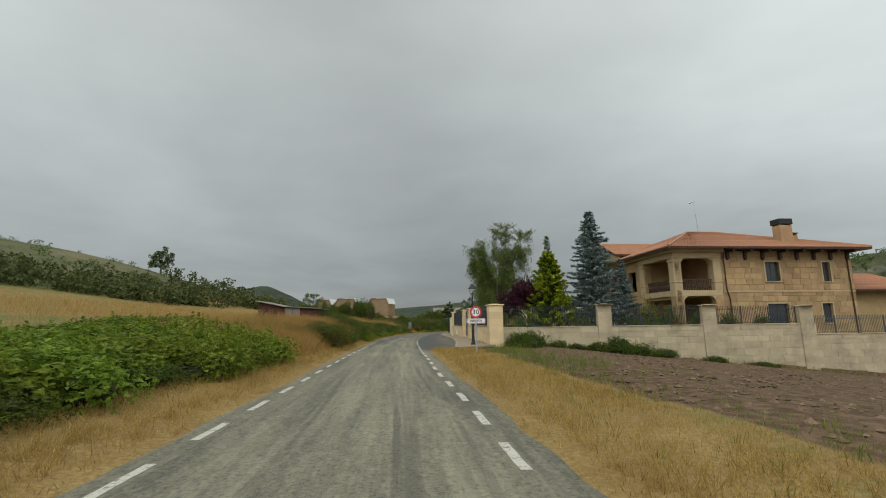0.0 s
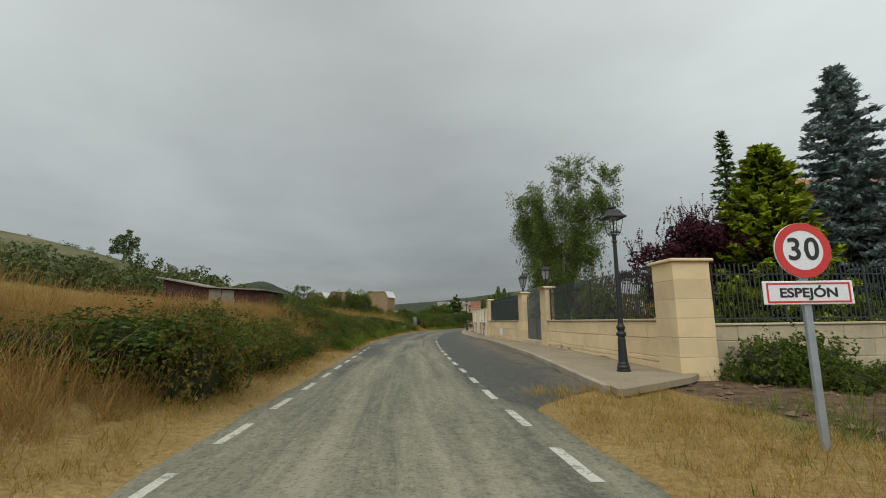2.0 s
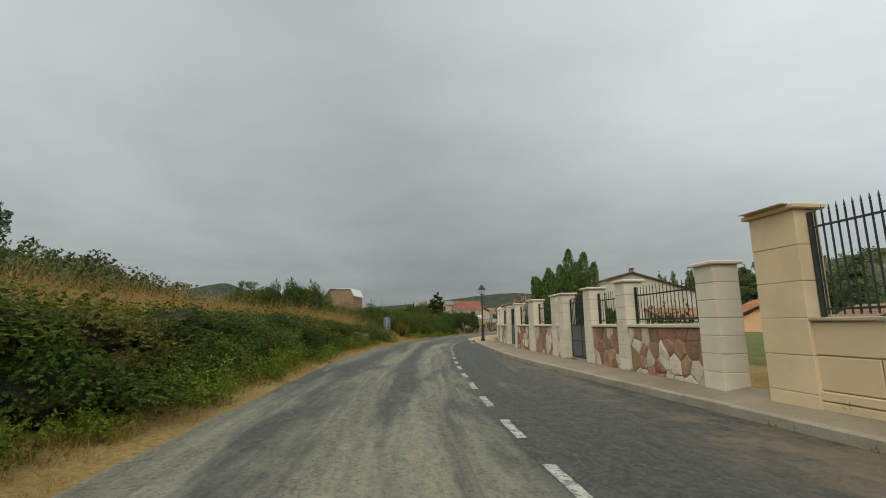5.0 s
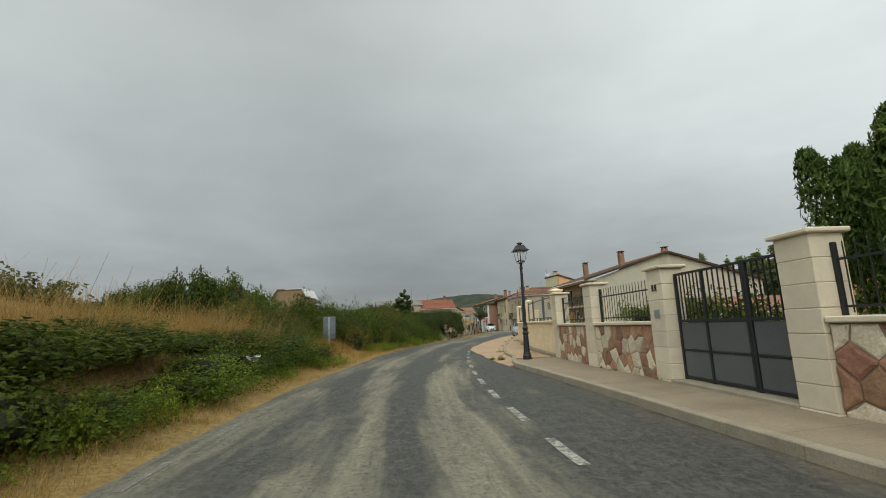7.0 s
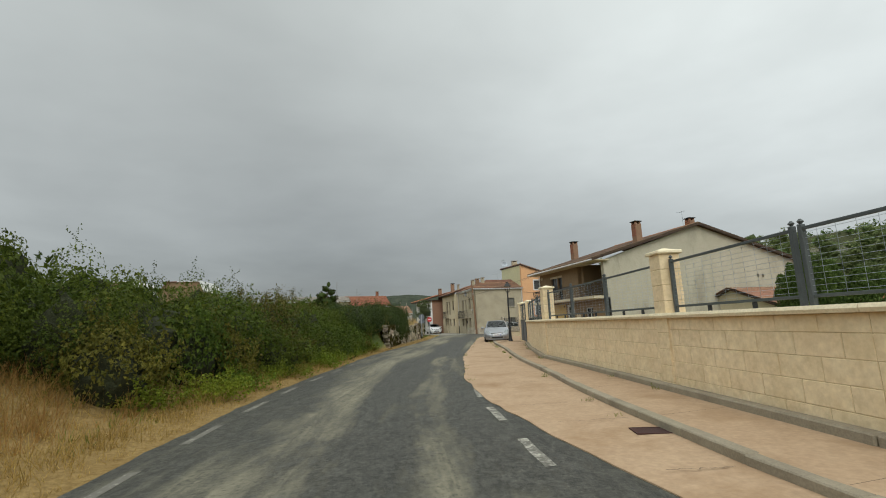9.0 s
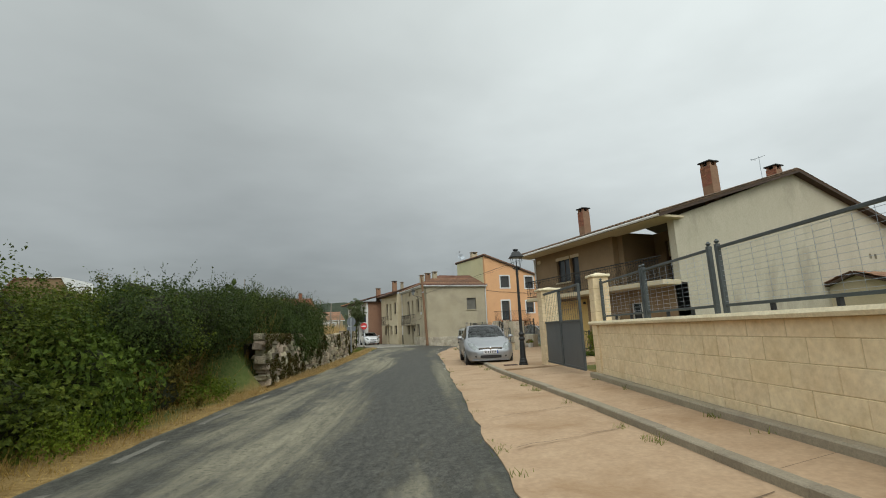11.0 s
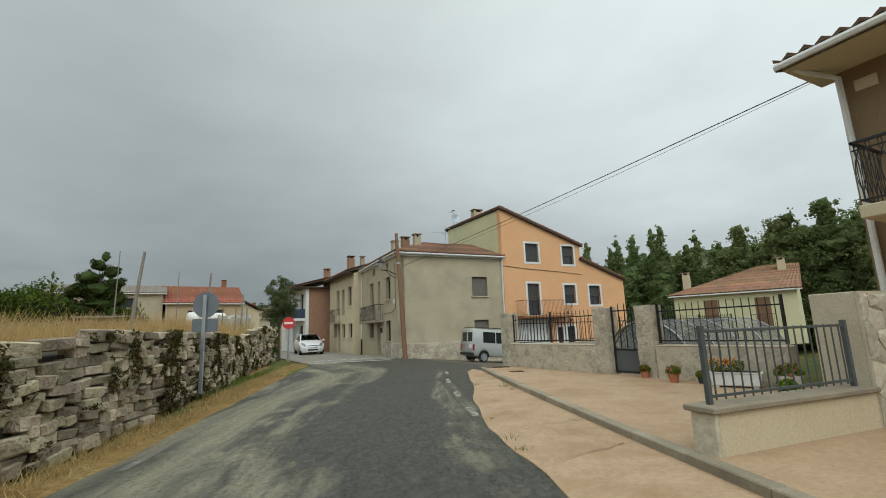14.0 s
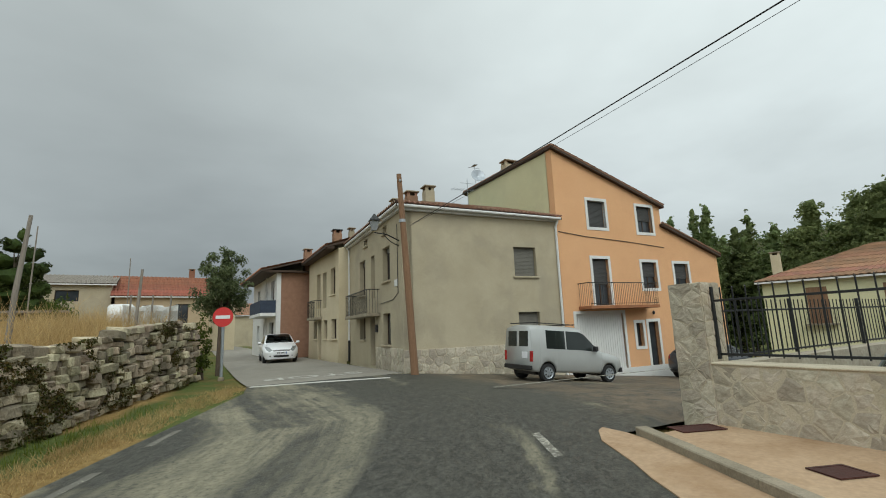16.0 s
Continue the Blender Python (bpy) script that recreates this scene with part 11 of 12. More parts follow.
            rx = w * (0.62 + 0.5 * math.sin(math.pi * min(f * 0.95 + 0.05, 1.0))) * (1.0 if f < 0.6 else 1.0 - (f - 0.6) * (0.9 if broad else 1.1))
            a = P.uniform(0, 6.28)
            d = P.uniform(0.1, 0.6) * w * (1 - 0.6 * f)
            lob.append((math.cos(a) * d, math.sin(a) * d - 0.05 * H * f * f, H * f, rx, H * 0.08))
        ob = broadleaf("poplar_tree", (x, y, g), H * 0.2, lob, LEAF_POPLAR, "tall dark green poplar beyond the houses" if not broad else "broad dark green tree beyond the houses", 70 + i, (0.34, 0.20), 7500 if not broad else 10000, r0=0.22, limbs=4, fill=1.0, core=0.52)
        kinds[key] = (ob, H, w)


build_trees()

# ---------------------------------------------------------------- small things on the pavements and forecourt
def cracks():
    R = random.Random(12)
    M = surf("crack_fill", (0.15, 0.105, 0.065), (0.22, 0.155, 0.10), 8, 0.95, 40, 0.3)
    k = 0
    y = 80.0
    while y < 123:
        xa, xb = STRIP(y) + 0.2, KERB(y) - 0.14
        if xb - xa > 0.3:
            bm = bmesh.new()
            n = 14
            up, dn = [], []
            sk = R.uniform(-0.25, 0.25)
            for i in range(n + 1):
                t = i / n
                x = xa + (xb - xa) * t
                yy = y + sk * t + 0.05 * noise.noise((x * 3, y, 0)) + 0.02 * R.uniform(-1, 1)
                w = 0.003 + 0.006 * R.random()
                z = 0.046
                up.append(bm.verts.new((x, yy + w, z))); dn.append(bm.verts.new((x, yy - w, z)))
            for i in range(n):
                bm.faces.new((dn[i], dn[i + 1], up[i + 1], up[i]))
            part("crack", bm, M, strip)
        y += R.uniform(1.3, 2.6)
    for y in np.arange(30.5, 104, 2.4).tolist():
        xa, xb = KERB(y) + 0.15, WALL(y) - 0.02
        host = pavement if y < 77.6 else pavement_b
        bm = bmesh.new()
        bx(bm, xa, xb, y - 0.003, y + 0.003, 0.0, 0.02)
        for v in bm.verts:
            t = (v.co.x - KERB(y) - 0.13) / (WALL(y) + 0.35 - KERB(y) - 0.13)
            v.co.z = (0.001 if v.co.z > 0.01 else -0.03) + 0.125 + (PAVE_Z(y) - 0.125) * t
        part("joint", bm, M, host)


cracks()


def joint_weeds():
    """Grass tufts along kerb joints, wall foot and asphalt edge."""
    rs = np.random.RandomState(14)
    X, Y, Z, Hh = [], [], [], []
    def tuft(x, y, z, n, h, r):
        X.extend(x + rs.normal(size=n) * r); Y.extend(y + rs.normal(size=n) * r); Z.extend([z] * n); Hh.extend(h * (0.4 + 0.6 * rs.rand(n)))
    for _ in range(24):
        y = rs.uniform(80, 122)
        tuft(KERB(y) - 0.17, y, 0.02, rs.randint(10, 40), 0.05 + 0.10 * rs.rand(), 0.05)
    for _ in range(34):
        y = rs.uniform(30, 101)
        tuft(WALL(y) - (0.03 if y < 77 else 0.20), y, PAVE_Z(y) - 0.01, rs.randint(8, 34), 0.05 + 0.10 * rs.rand(), 0.05)
    for _ in range(26):
        y = rs.uniform(88, 122)
        tuft(STRIP(y) + 0.02, y, 0.005, rs.randint(6, 20), 0.04 + 0.05 * rs.rand(), 0.06)
    for _ in range(24):
        y = rs.uniform(30, 76)
        tuft(KERB(y) - 0.03, y, 0.0, rs.randint(6, 18), 0.03 + 0.08 * rs.rand(), 0.04)
    a = [np.array(q, float) for q in (X, Y, Z, Hh)]
    ob = part("joint_weeds", quads("joint_weeds", blades(rs, a[0], a[1], a[2], a[3], np.full(len(a[0]), 0.009), 0.5)), GREENGRASS)
    tagged(ob, "small green weeds in the pavement joints", "weeds", kind="stuff")


joint_weeds()
kw = make_bush(81, LEAF_LIGHT, "low yellow-green weed growing in the gutter", 0.30, 0.28, "weed", "gutter weeds", 420, (0.075, 0.045), name="weed", sprigs=14)
for x, y, s in ((-1.62, 78.5, 0.45), (-1.85, 79.0, 0.3)):
    place(kw, x, y, 0.0, s, s, x * 9)


def wall_moss():
    """Moss, ivy and dead leaves over the face and top of the dry stone wall."""
    rs = np.random.RandomState(33)
    n = 90000
    Y = 106 + 30.5 * rs.rand(n)
    Zz = DRY_TOP(Y) * rs.rand(n) ** 0.9
    f = np.array([noise.noise((y * 0.9, z * 1.6, 2.0)) + 0.5 * noise.noise((y * 3.0, z * 4.5, 8.0)) for y, z in zip(Y, Zz)])
    lim = np.interp(Y, [113.2, 114.4, 116.8, 117.6, 127, 129, 131, 132], [-0.20, 0.40, 0.40, 0.14, 0.08, 0.14, 0.3, 0.14])
    keep = f > lim
    Y, Zz, f = Y[keep], Zz[keep], (f - lim)[keep]
    m = len(Y)
    X = STONEWALL(Y) + 0.005 - 0.10 * Zz / 1.48 + 0.10 * np.clip(f, 0, 0.5) * rs.rand(m) + 0.015 * rs.normal(size=m)
    Q = leaves(rs, np.stack([X, Y, Zz], -1), rs.normal(size=(m, 3)) * 0.6 + np.array([1, 0, 0.4]), 0.045, 0.032)
    green = rs.rand(m) < 0.45
    tagged(part("wall_moss", leaf_tris("wall_moss", Q[green]), MOSS_GREEN), "dark moss and small leaves clinging to the dry-stone wall", "moss", kind="stuff")
    tagged(part("dead_leaves", leaf_tris("dead_leaves", Q[~green]), MOSS_BROWN), "brown dead moss clinging to the dry-stone wall", "moss", kind="stuff")


MOSS_GREEN = leafy("wall_moss_green", (0.028, 0.034, 0.008), (0.095, 0.095, 0.022), 0.1, 0.8)
MOSS_BROWN = leafy("wall_moss_brown", (0.04, 0.026, 0.008), (0.13, 0.085, 0.028), 0.1, 0.8)
wall_moss()


def flower_pot(at, r, h, mat, label, flower, seed, leaf=None):
    ob = thing("flower_pot", at, label=label, category="flower pot", group="pots by the stone fence")
    part("pot", lathe(bmesh.new(), [(r * 0.68, 0), (r * 0.95, h * 0.86), (r * 1.05, h * 0.87), (r * 1.05, h), (r * 0.9, h), (r * 0.85, h * 0.9)], 14), mat, ob, smooth=False)
    rs = np.random.RandomState(seed)
    d = unit(rs.normal(size=(260, 3))); d[:, 2] = np.abs(d[:, 2])
    C = d * np.array([r * 1.3, r * 1.3, h * 0.8]) * (0.6 + 0.4 * rs.rand(260, 1)) + np.array([0, 0, h])
    part("foliage", quads("foliage", leaves(rs, C, d + 0.4 * rs.normal(size=d.shape), 0.07, 0.05)), leaf or LEAF_BIRCH, ob)
    if flower:
        k = rs.randint(260, size=34)
        part("blossom", quads("blossom", leaves(rs, C[k] * np.array([1.06, 1.06, 1.04]), rs.normal(size=(34, 3)), 0.06, 0.055)), flower, ob)
    return ob


TERRACOTTA = surf("terracotta", (0.40, 0.14, 0.07), (0.50, 0.20, 0.11), 6, 0.85, 40, 0.2)
DARKPOT = plain("dark_plastic_pot", (0.03, 0.045, 0.04), 0.6)
flower_pot((14.25, 118.9, 0.12), 0.10, 0.16, TERRACOTTA, "terracotta pot with red geraniums by a fence pier", PETAL_RED, 1)
flower_pot((13.95, 117.95, 0.12), 0.115, 0.19, TERRACOTTA, "terracotta pot with pink flowers at the stone fence", PETAL_PINK, 2)
flower_pot((14.15, 117.47, 0.12), 0.09, 0.14, DARKPOT, "dark plastic pot with a green plant", None, 3)
flower_pot((14.2, 115.9, 0.12), 0.18, 0.26, WHITE, "white pot with pink flowers on the forecourt", PETAL_PINK, 4)
flower_pot((13.1, 115.4, 0.12), 0.12, 0.18, DARKPOT, "small dark pot with a yellow-green plant", None, 5, LEAF_LIGHT)
wp = thing("planter", (14.08, 116.75, 0.12), -1.1, label="white trough planter with orange flowers at the stone fence", category="planter")
bm = bmesh.new()
bx(bm, -0.41, 0.41, -0.14, 0.14, 0.03, 0.25, 0.012)
for v in bm.verts:
    v.co.x *= 0.92 + 0.08 * v.co.z / 0.25
part("trough", bm, WHITE, wp)
for x in (-0.3, 0.3):
    part("foot", block(x - 0.03, x + 0.03, -0.12, 0.12, 0.0, 0.035), WHITE, wp)
part("rim", block(-0.43, 0.43, -0.155, 0.155, 0.25, 0.275, 0.006), WHITE, wp)
part("soil", block(-0.39, 0.39, -0.12, 0.12, 0.275, 0.283), SHADE_AND_EARTH, wp)
rs_ = np.random.RandomState(6)
C_ = np.stack([rs_.uniform(-0.40, 0.15, 420), rs_.normal(size=420) * 0.10, 0.28 + 0.20 * rs_.rand(420)], -1)
part("foliage", quads("foliage", leaves(rs_, C_, rs_.normal(size=(420, 3)) + np.array([0, 0, 0.7]), 0.055, 0.03)), LEAF_BIRCH, wp)
C_ = np.stack([rs_.uniform(-0.42, 0.02, 90), rs_.normal(size=90) * 0.11, 0.40 + 0.12 * rs_.rand(90)], -1)
part("blossom", quads("blossom", leaves(rs_, C_, rs_.normal(size=(90, 3)) + np.array([0, 0, 0.7]), 0.05, 0.045)), PETAL_ORANGE, wp)

# shrubs and low bed before the house with the balcony
dr = make_bush(91, LEAF_BIRCH, "rose shrub with pale flowers by the house door", 0.5, 1.0, "bush", "shrubs by the door", 1300, (0.08, 0.06), PETAL_PINK, 8, "rose_shrub", 30)
for x, y, s, h in ((13.0, 108.6, 0.9, 1.3),):
    place(dr, x, y, 0.12, s, h, x)
bed = make_bush(92, LEAF_BRAMBLE, "low green ground-cover bed at the forecourt edge", 0.6, 0.3, "plants", "ground cover", 1100, (0.06, 0.045), name="ground_cover", sprigs=10)
for x, y, s in ((10.3, 107.6, 0.65), (10.7, 107.1, 0.7), (11.2, 106.9, 0.7), (11.7, 107.2, 0.7), (10.9, 107.8, 0.6)):
    place(bed, x, y, 0.12, s, s * 0.8, x)


def soil_clods():
    """Clods and small stones on the tilled field."""
    rs = np.random.RandomState(44)
    n = 2600
    Y = -3 + 31 * rs.rand(n)
    X = RIGHT_LINE(np.clip(Y, -20, 28)) + 3.8 + 22 * rs.rand(n) ** 1.3
    keep = Y < 28.7 + 0.09 * X
    X, Y = X[keep], Y[keep]
    Z = ground_z(X, Y)
    r = 0.03 + 0.07 * rs.rand(len(X)) ** 2
    O = np.array([(1, 0, 0), (-1, 0, 0), (0, 1, 0), (0, -1, 0), (0, 0, 0.7), (0, 0, -0.7)], float)
    T = [(0, 2, 4), (2, 1, 4), (1, 3, 4), (3, 0, 4), (2, 0, 5), (1, 2, 5), (3, 1, 5), (0, 3, 5)]
    V, F = [], []
    for i in range(len(X)):
        a = rs.rand() * 3.14
        c, s_ = math.cos(a), math.sin(a)
        P = O * r[i] * (0.7 + 0.6 * rs.rand(6, 1))
        b = len(V)
        V += [(X[i] + p[0] * c - p[1] * s_, Y[i] + p[0] * s_ + p[1] * c, Z[i] + p[2] + 0.01) for p in P]
        F += [(b + t[0], b + t[1], b + t[2]) for t in T]
    M = surf("soil_clod", (0.07, 0.042, 0.025), (0.20, 0.135, 0.085), 6, 0.95, 40, 0.5, island=0.35)
    tagged(part("soil_clods", soup("soil_clods", V, F), M), "brown clods and pale stones on the tilled field", "soil", kind="stuff")


soil_clods()


GREYBAG = surf("dirty_plastic", (0.30, 0.29, 0.26), (0.52, 0.51, 0.48), 6, 0.6, 30, 0.2, stain=(0.2, 0.18, 0.13), stain_amt=0.6)


# torn plastic caught in the brambles
def litter():
    ob = thing("plastic_bag", (-8.75, 73.5, 0.62), 0.4, label="torn white plastic bag caught in the brambles", category="litter")
    rs = np.random.RandomState(3)
    bm = bmesh.new()
    n = 10
    g = [[bm.verts.new((-0.32 + 0.064 * i + 0.02 * rs.normal(), 0.10 * math.sin(i * 1.3 + j) + 0.03 * rs.normal(), 0.05 + 0.036 * j + 0.06 * math.sin(i * 0.8) + 0.02 * rs.normal())) for i in range(n + 1)] for j in range(n + 1)]
    for j in range(n):
        for i in range(n):
            if (i - 5) ** 2 + (j - 5) ** 2 < 26 + 8 * rs.normal():
                bm.faces.new((g[j][i], g[j][i + 1], g[j + 1][i + 1], g[j + 1][i]))
    bmesh.ops.delete(bm, geom=[v for v in bm.verts if not v.link_faces], context="VERTS")
    bmesh.ops.solidify(bm, geom=bm.faces[:], thickness=0.004)
    part("sheet", bm, GREYBAG, ob)
    ob.scale = (0.75, 0.6, 0.42)


litter()


def tumbled_stones():
    """Remains of an old field wall showing in the hedge."""
    top = thing("tumbled_wall", label="tumbled grey stones of an old wall among brambles", category="stone wall", kind="structure")
    R = random.Random(77)
    for k in range(46):
        y = 63.2 + 4.6 * R.random() ** 1.3
        x = LEFT_LINE(y) - 2.35 - R.uniform(0.0, 0.35)
        z = 0.75 + 0.85 * R.random() * (1 - (y - 63.2) / 9)
        ob = part("stone", PALE_ROCKS[k % 10], None, top)
        ob.matrix_basis = pose(x, y, z, R.uniform(-15, 15), R.uniform(-12, 12), 90 + R.uniform(-25, 25)) @ Matrix.Diagonal((R.uniform(0.22, 0.5), R.uniform(0.3, 0.5), R.uniform(0.10, 0.2), 1))
    for x, y, z in ((-9.6, 42.0, 0.55), (-9.45, 41.6, 0.45), (-9.8, 42.3, 0.75), (-9.5, 42.3, 0.4)):
        ob = part("stone", PALE_ROCKS[int(y * 10) % 10], None, top)
        ob.matrix_basis = pose(x + 0.9, y - 0.6, z, 10, 5, 70) @ Matrix.Diagonal((0.3, 0.3, 0.2, 1))


tumbled_stones()

# ---------------------------------------------------------------- distance: hills, scrub, sheds and far houses
def hill_mat(name, c1, c2, rock=None):
    m, nt, bs = tree_of(name)
    p = position(nt)
    a = noise_node(nt, 0.05, 6, 0.7, p, 0.5)
    b = noise_node(nt, 0.25, 5, 0.7, p)
    col = blend(nt, rng(nt, math_node(nt, "ADD", a, math_node(nt, "MULTIPLY", b, 0.5)), 0.55, 0.95), c1, c2)
    if rock:
        z = nt.nodes.new("ShaderNodeSeparateXYZ")
        nt.links.new(nt.nodes.new("ShaderNodeNewGeometry").outputs["Normal"], z.inputs[0])
        steep = rng(nt, z.outputs[2], 0.72, 0.55)
        s = noise_node(nt, 0.35, 5, 0.75, position(nt, 1, 1, 0.35), 0.8)
        col = blend(nt, math_node(nt, "MULTIPLY", steep, rng(nt, s, 0.4, 0.55)), col, rock)
    nt.links.new(col, bs.inputs["Base Color"])
    bs.inputs["Roughness"].default_value = 1.0
    bs.inputs["Specular IOR Level"].default_value = 0.05
    bumped(nt, bs, b, 0.8, 2.0)
    return m


FARHILL = hill_mat("far_hill_scrub", (0.030, 0.040, 0.028), (0.070, 0.078, 0.055))
ROCKHILL = hill_mat("rocky_pine_hill", (0.03, 0.042, 0.022), (0.12, 0.115, 0.06), (0.30, 0.28, 0.25))


def polar_hill(name, prof, r0, r1, depth, z0, mat, label, seed, rough=0.06, step=0.8, cliff=0.0):
    """A ridge seen from about (0, 60): prof gives (bearing, height angle of the crest)."""
    f = curve_at(prof)
    bs_ = np.arange(prof[0][0], prof[-1][0] + 1e-6, step)
    rows = [(0.0, 0.0), (0.25, 0.12), (0.45, 0.30), (0.62, 0.5), (0.72, 0.62), (0.80, 0.72), (0.86, 0.88), (0.92, 0.95), (1.0, 1.0), (1.25, 0.8), (1.6, 0.3)]
    V, F = [], []
    for b in bs_:
        crest = math.tan(radians(float(f(b)))) * r1
        for u, k in rows:
            if cliff:
                k = k - cliff * max(0, 1 - abs(u - 0.80) / 0.12) * 0.25
            r = r0 + (r1 - r0) * u
            a = radians(float(b))
            x, y = r * math.sin(a), 60 + r * math.cos(a)
            n = noise.noise((x * 0.012 + seed, y * 0.012, 0)) + 0.6 * noise.noise((x * 0.05, y * 0.05 + seed, 0)) + 0.35 * noise.noise((x * 0.15, y * 0.15, seed))
            V.append((x, y, z0 + (crest - z0) * k + rough * crest * n * min(k * 2, 1)))
    m = len(rows)
    for i in range(len(bs_) - 1):
        for j in range(m - 1):
            F.append((i * m + j, (i + 1) * m + j, (i + 1) * m + j + 1, i * m + j + 1))
    me = soup(name, V, F)
    me.materials.append(mat)
    me.polygons.foreach_set("use_smooth", [True] * len(me.polygons))
    ob = tagged(new(name, me), label, "hill", kind="structure")
    return ob, V, m


north_hills = polar_hill("north_hills", [(-50, 2.0), (-35, 3.6), (-30, 4.0), (-27, 4.7), (-24.8, 5.1), (-22.5, 4.2), (-20, 2.9), (-15, 2.2), (-10, 2.2), (-4, 2.6), (2, 3.2), (6, 3.7), (10, 3.9), (16, 3.2), (24, 3.0), (34, 3.4), (44, 3.2)],
                         700, 1250, 0, -4, FARHILL, "distant scrub-covered hills under the cloud", 2.0, 0.03, 0.6)
east_hill, EHV, EHM = polar_hill("east_hill", [(24, 1.5), (30, 2.3), (36, 3.8), (42, 5.8), (48, 6.8), (55, 7.4), (64, 7.5), (70, 7.5), (78, 7.5), (86, 7.4), (96, 7.0), (110, 6), (125, 4)],
                                 230, 430, 0, -14, ROCKHILL, "rocky pine-dotted hill beyond the village", 5.0, 0.045, 0.5, 0.9)


def scatter_scrub(name, label, pts, mat, seed, size, per=70, leaf=0.34):
    rs = np.random.RandomState(seed)
    Q = []
    for x, y, z, s in pts:
        k = 5
        cs = np.array([x, y, z + s * 0.35]) + rs.normal(size=(k, 3)) * np.array([0.45, 0.45, 0.22]) * s
        rr = np.full((k, 3), s * 0.42) * (0.7 + 0.5 * rs.rand(k, 1))
        C, N = cloud(rs, cs, rr, per, 0.3)
        Q.append(leaves(rs, C, N + 0.5 * rs.normal(size=N.shape), leaf * s, leaf * 0.75 * s))
    ob = part(name, leaf_tris(name, np.concatenate(Q)), mat)
    return tagged(ob, label, "bushes", kind="stuff")


def build_scrub():
    rs = np.random.RandomState(3)
    P = []
    # band of bushes at the foot of the slope, with a clear dry meadow before it
    for _ in range(520):
        y = -6 + 190 * rs.rand()
        d = 62 + 34 * rs.rand() ** 1.2 - 12 * min(max((y - 60) / 60, 0), 1)
        x = float(LEFT_LINE(min(y, 133))) - d
        P.append((x, y, gz(x, y), 2.0 + 1.9 * rs.rand()))
    scatter_scrub("slope_scrub", "dark green bushes covering the lower slope", P, LEAF_SCRUB, 4, 3, 130, 0.20)
    P = []
    for _ in range(420):
        y = -10 + 230 * rs.rand()
        d = 90 + 80 * rs.rand()
        x = float(LEFT_LINE(min(y, 133))) - d
        P.append((x, y, gz(x, y) - 0.1, 0.7 + 1.3 * rs.rand()))
    for k in range(46):
        y = 20 + 3.2 * k + 2 * rs.rand()
        x = -166 - 4 * rs.rand()
        P.append((x, y, gz(x, y), 1.7 + 1.6 * rs.rand()))
    scatter_scrub("ridge_scrub", "dark round shrubs dotting the dry hill and its ridge", P, LEAF_PINE, 5, 2, 90, 0.20)
    V = np.array(EHV).reshape(-1, EHM, 3)
    P = []
    for _ in range(900):
        i, j = rs.randint(len(V) - 1), rs.randint(1, EHM - 3)
        if 4 <= j <= 5 and rs.rand() < 0.75:
            continue
        t = rs.rand(2)
        p = V[i, j] * (1 - t[0]) + V[i, j + 1] * t[0]
        p = p * (1 - t[1]) + (V[i + 1, j] * (1 - t[0]) + V[i + 1, j + 1] * t[0]) * t[1]
        P.append((*p, 3.0 + 2.6 * rs.rand()))
    scatter_scrub("hill_pines", "dark pines dotting the rocky hill", P, LEAF_PINE, 6, 4, 40, 0.32)
    # hedges and gardens far ahead of the bend
    P = []
    for _ in range(70):
        x, y = -60 + 52 * rs.rand(), 128 + 60 * rs.rand()
        P.append((x, y, gz(x, y), 1.2 + 1.2 * rs.rand()))
    scatter_scrub("field_scrub", "green bushes along the far field edges", P, LEAF_BRAMBLE, 7, 2, 80, 0.22)


build_scrub()
for mx, my, mh in ((-163, 78, 9.5), (-164, 103, 6.5), (-160, 122, 11.0), (-160, 165, 7.5), (-120, 190, 7)):
    mast = thing("hill_mast", (mx, my, gz(mx, my)), label="thin grey lattice mast on the hill ridge", category="mast", group="masts on the ridge")
    part("mast_pole", rod((0, 0, -0.5), (0, 0, mh), 0.14, 0.06, 6), GALV, mast)
    part("crossarm", block(-0.7, 0.7, -0.06, 0.06, mh * 0.92, mh * 0.95), GALV, mast)


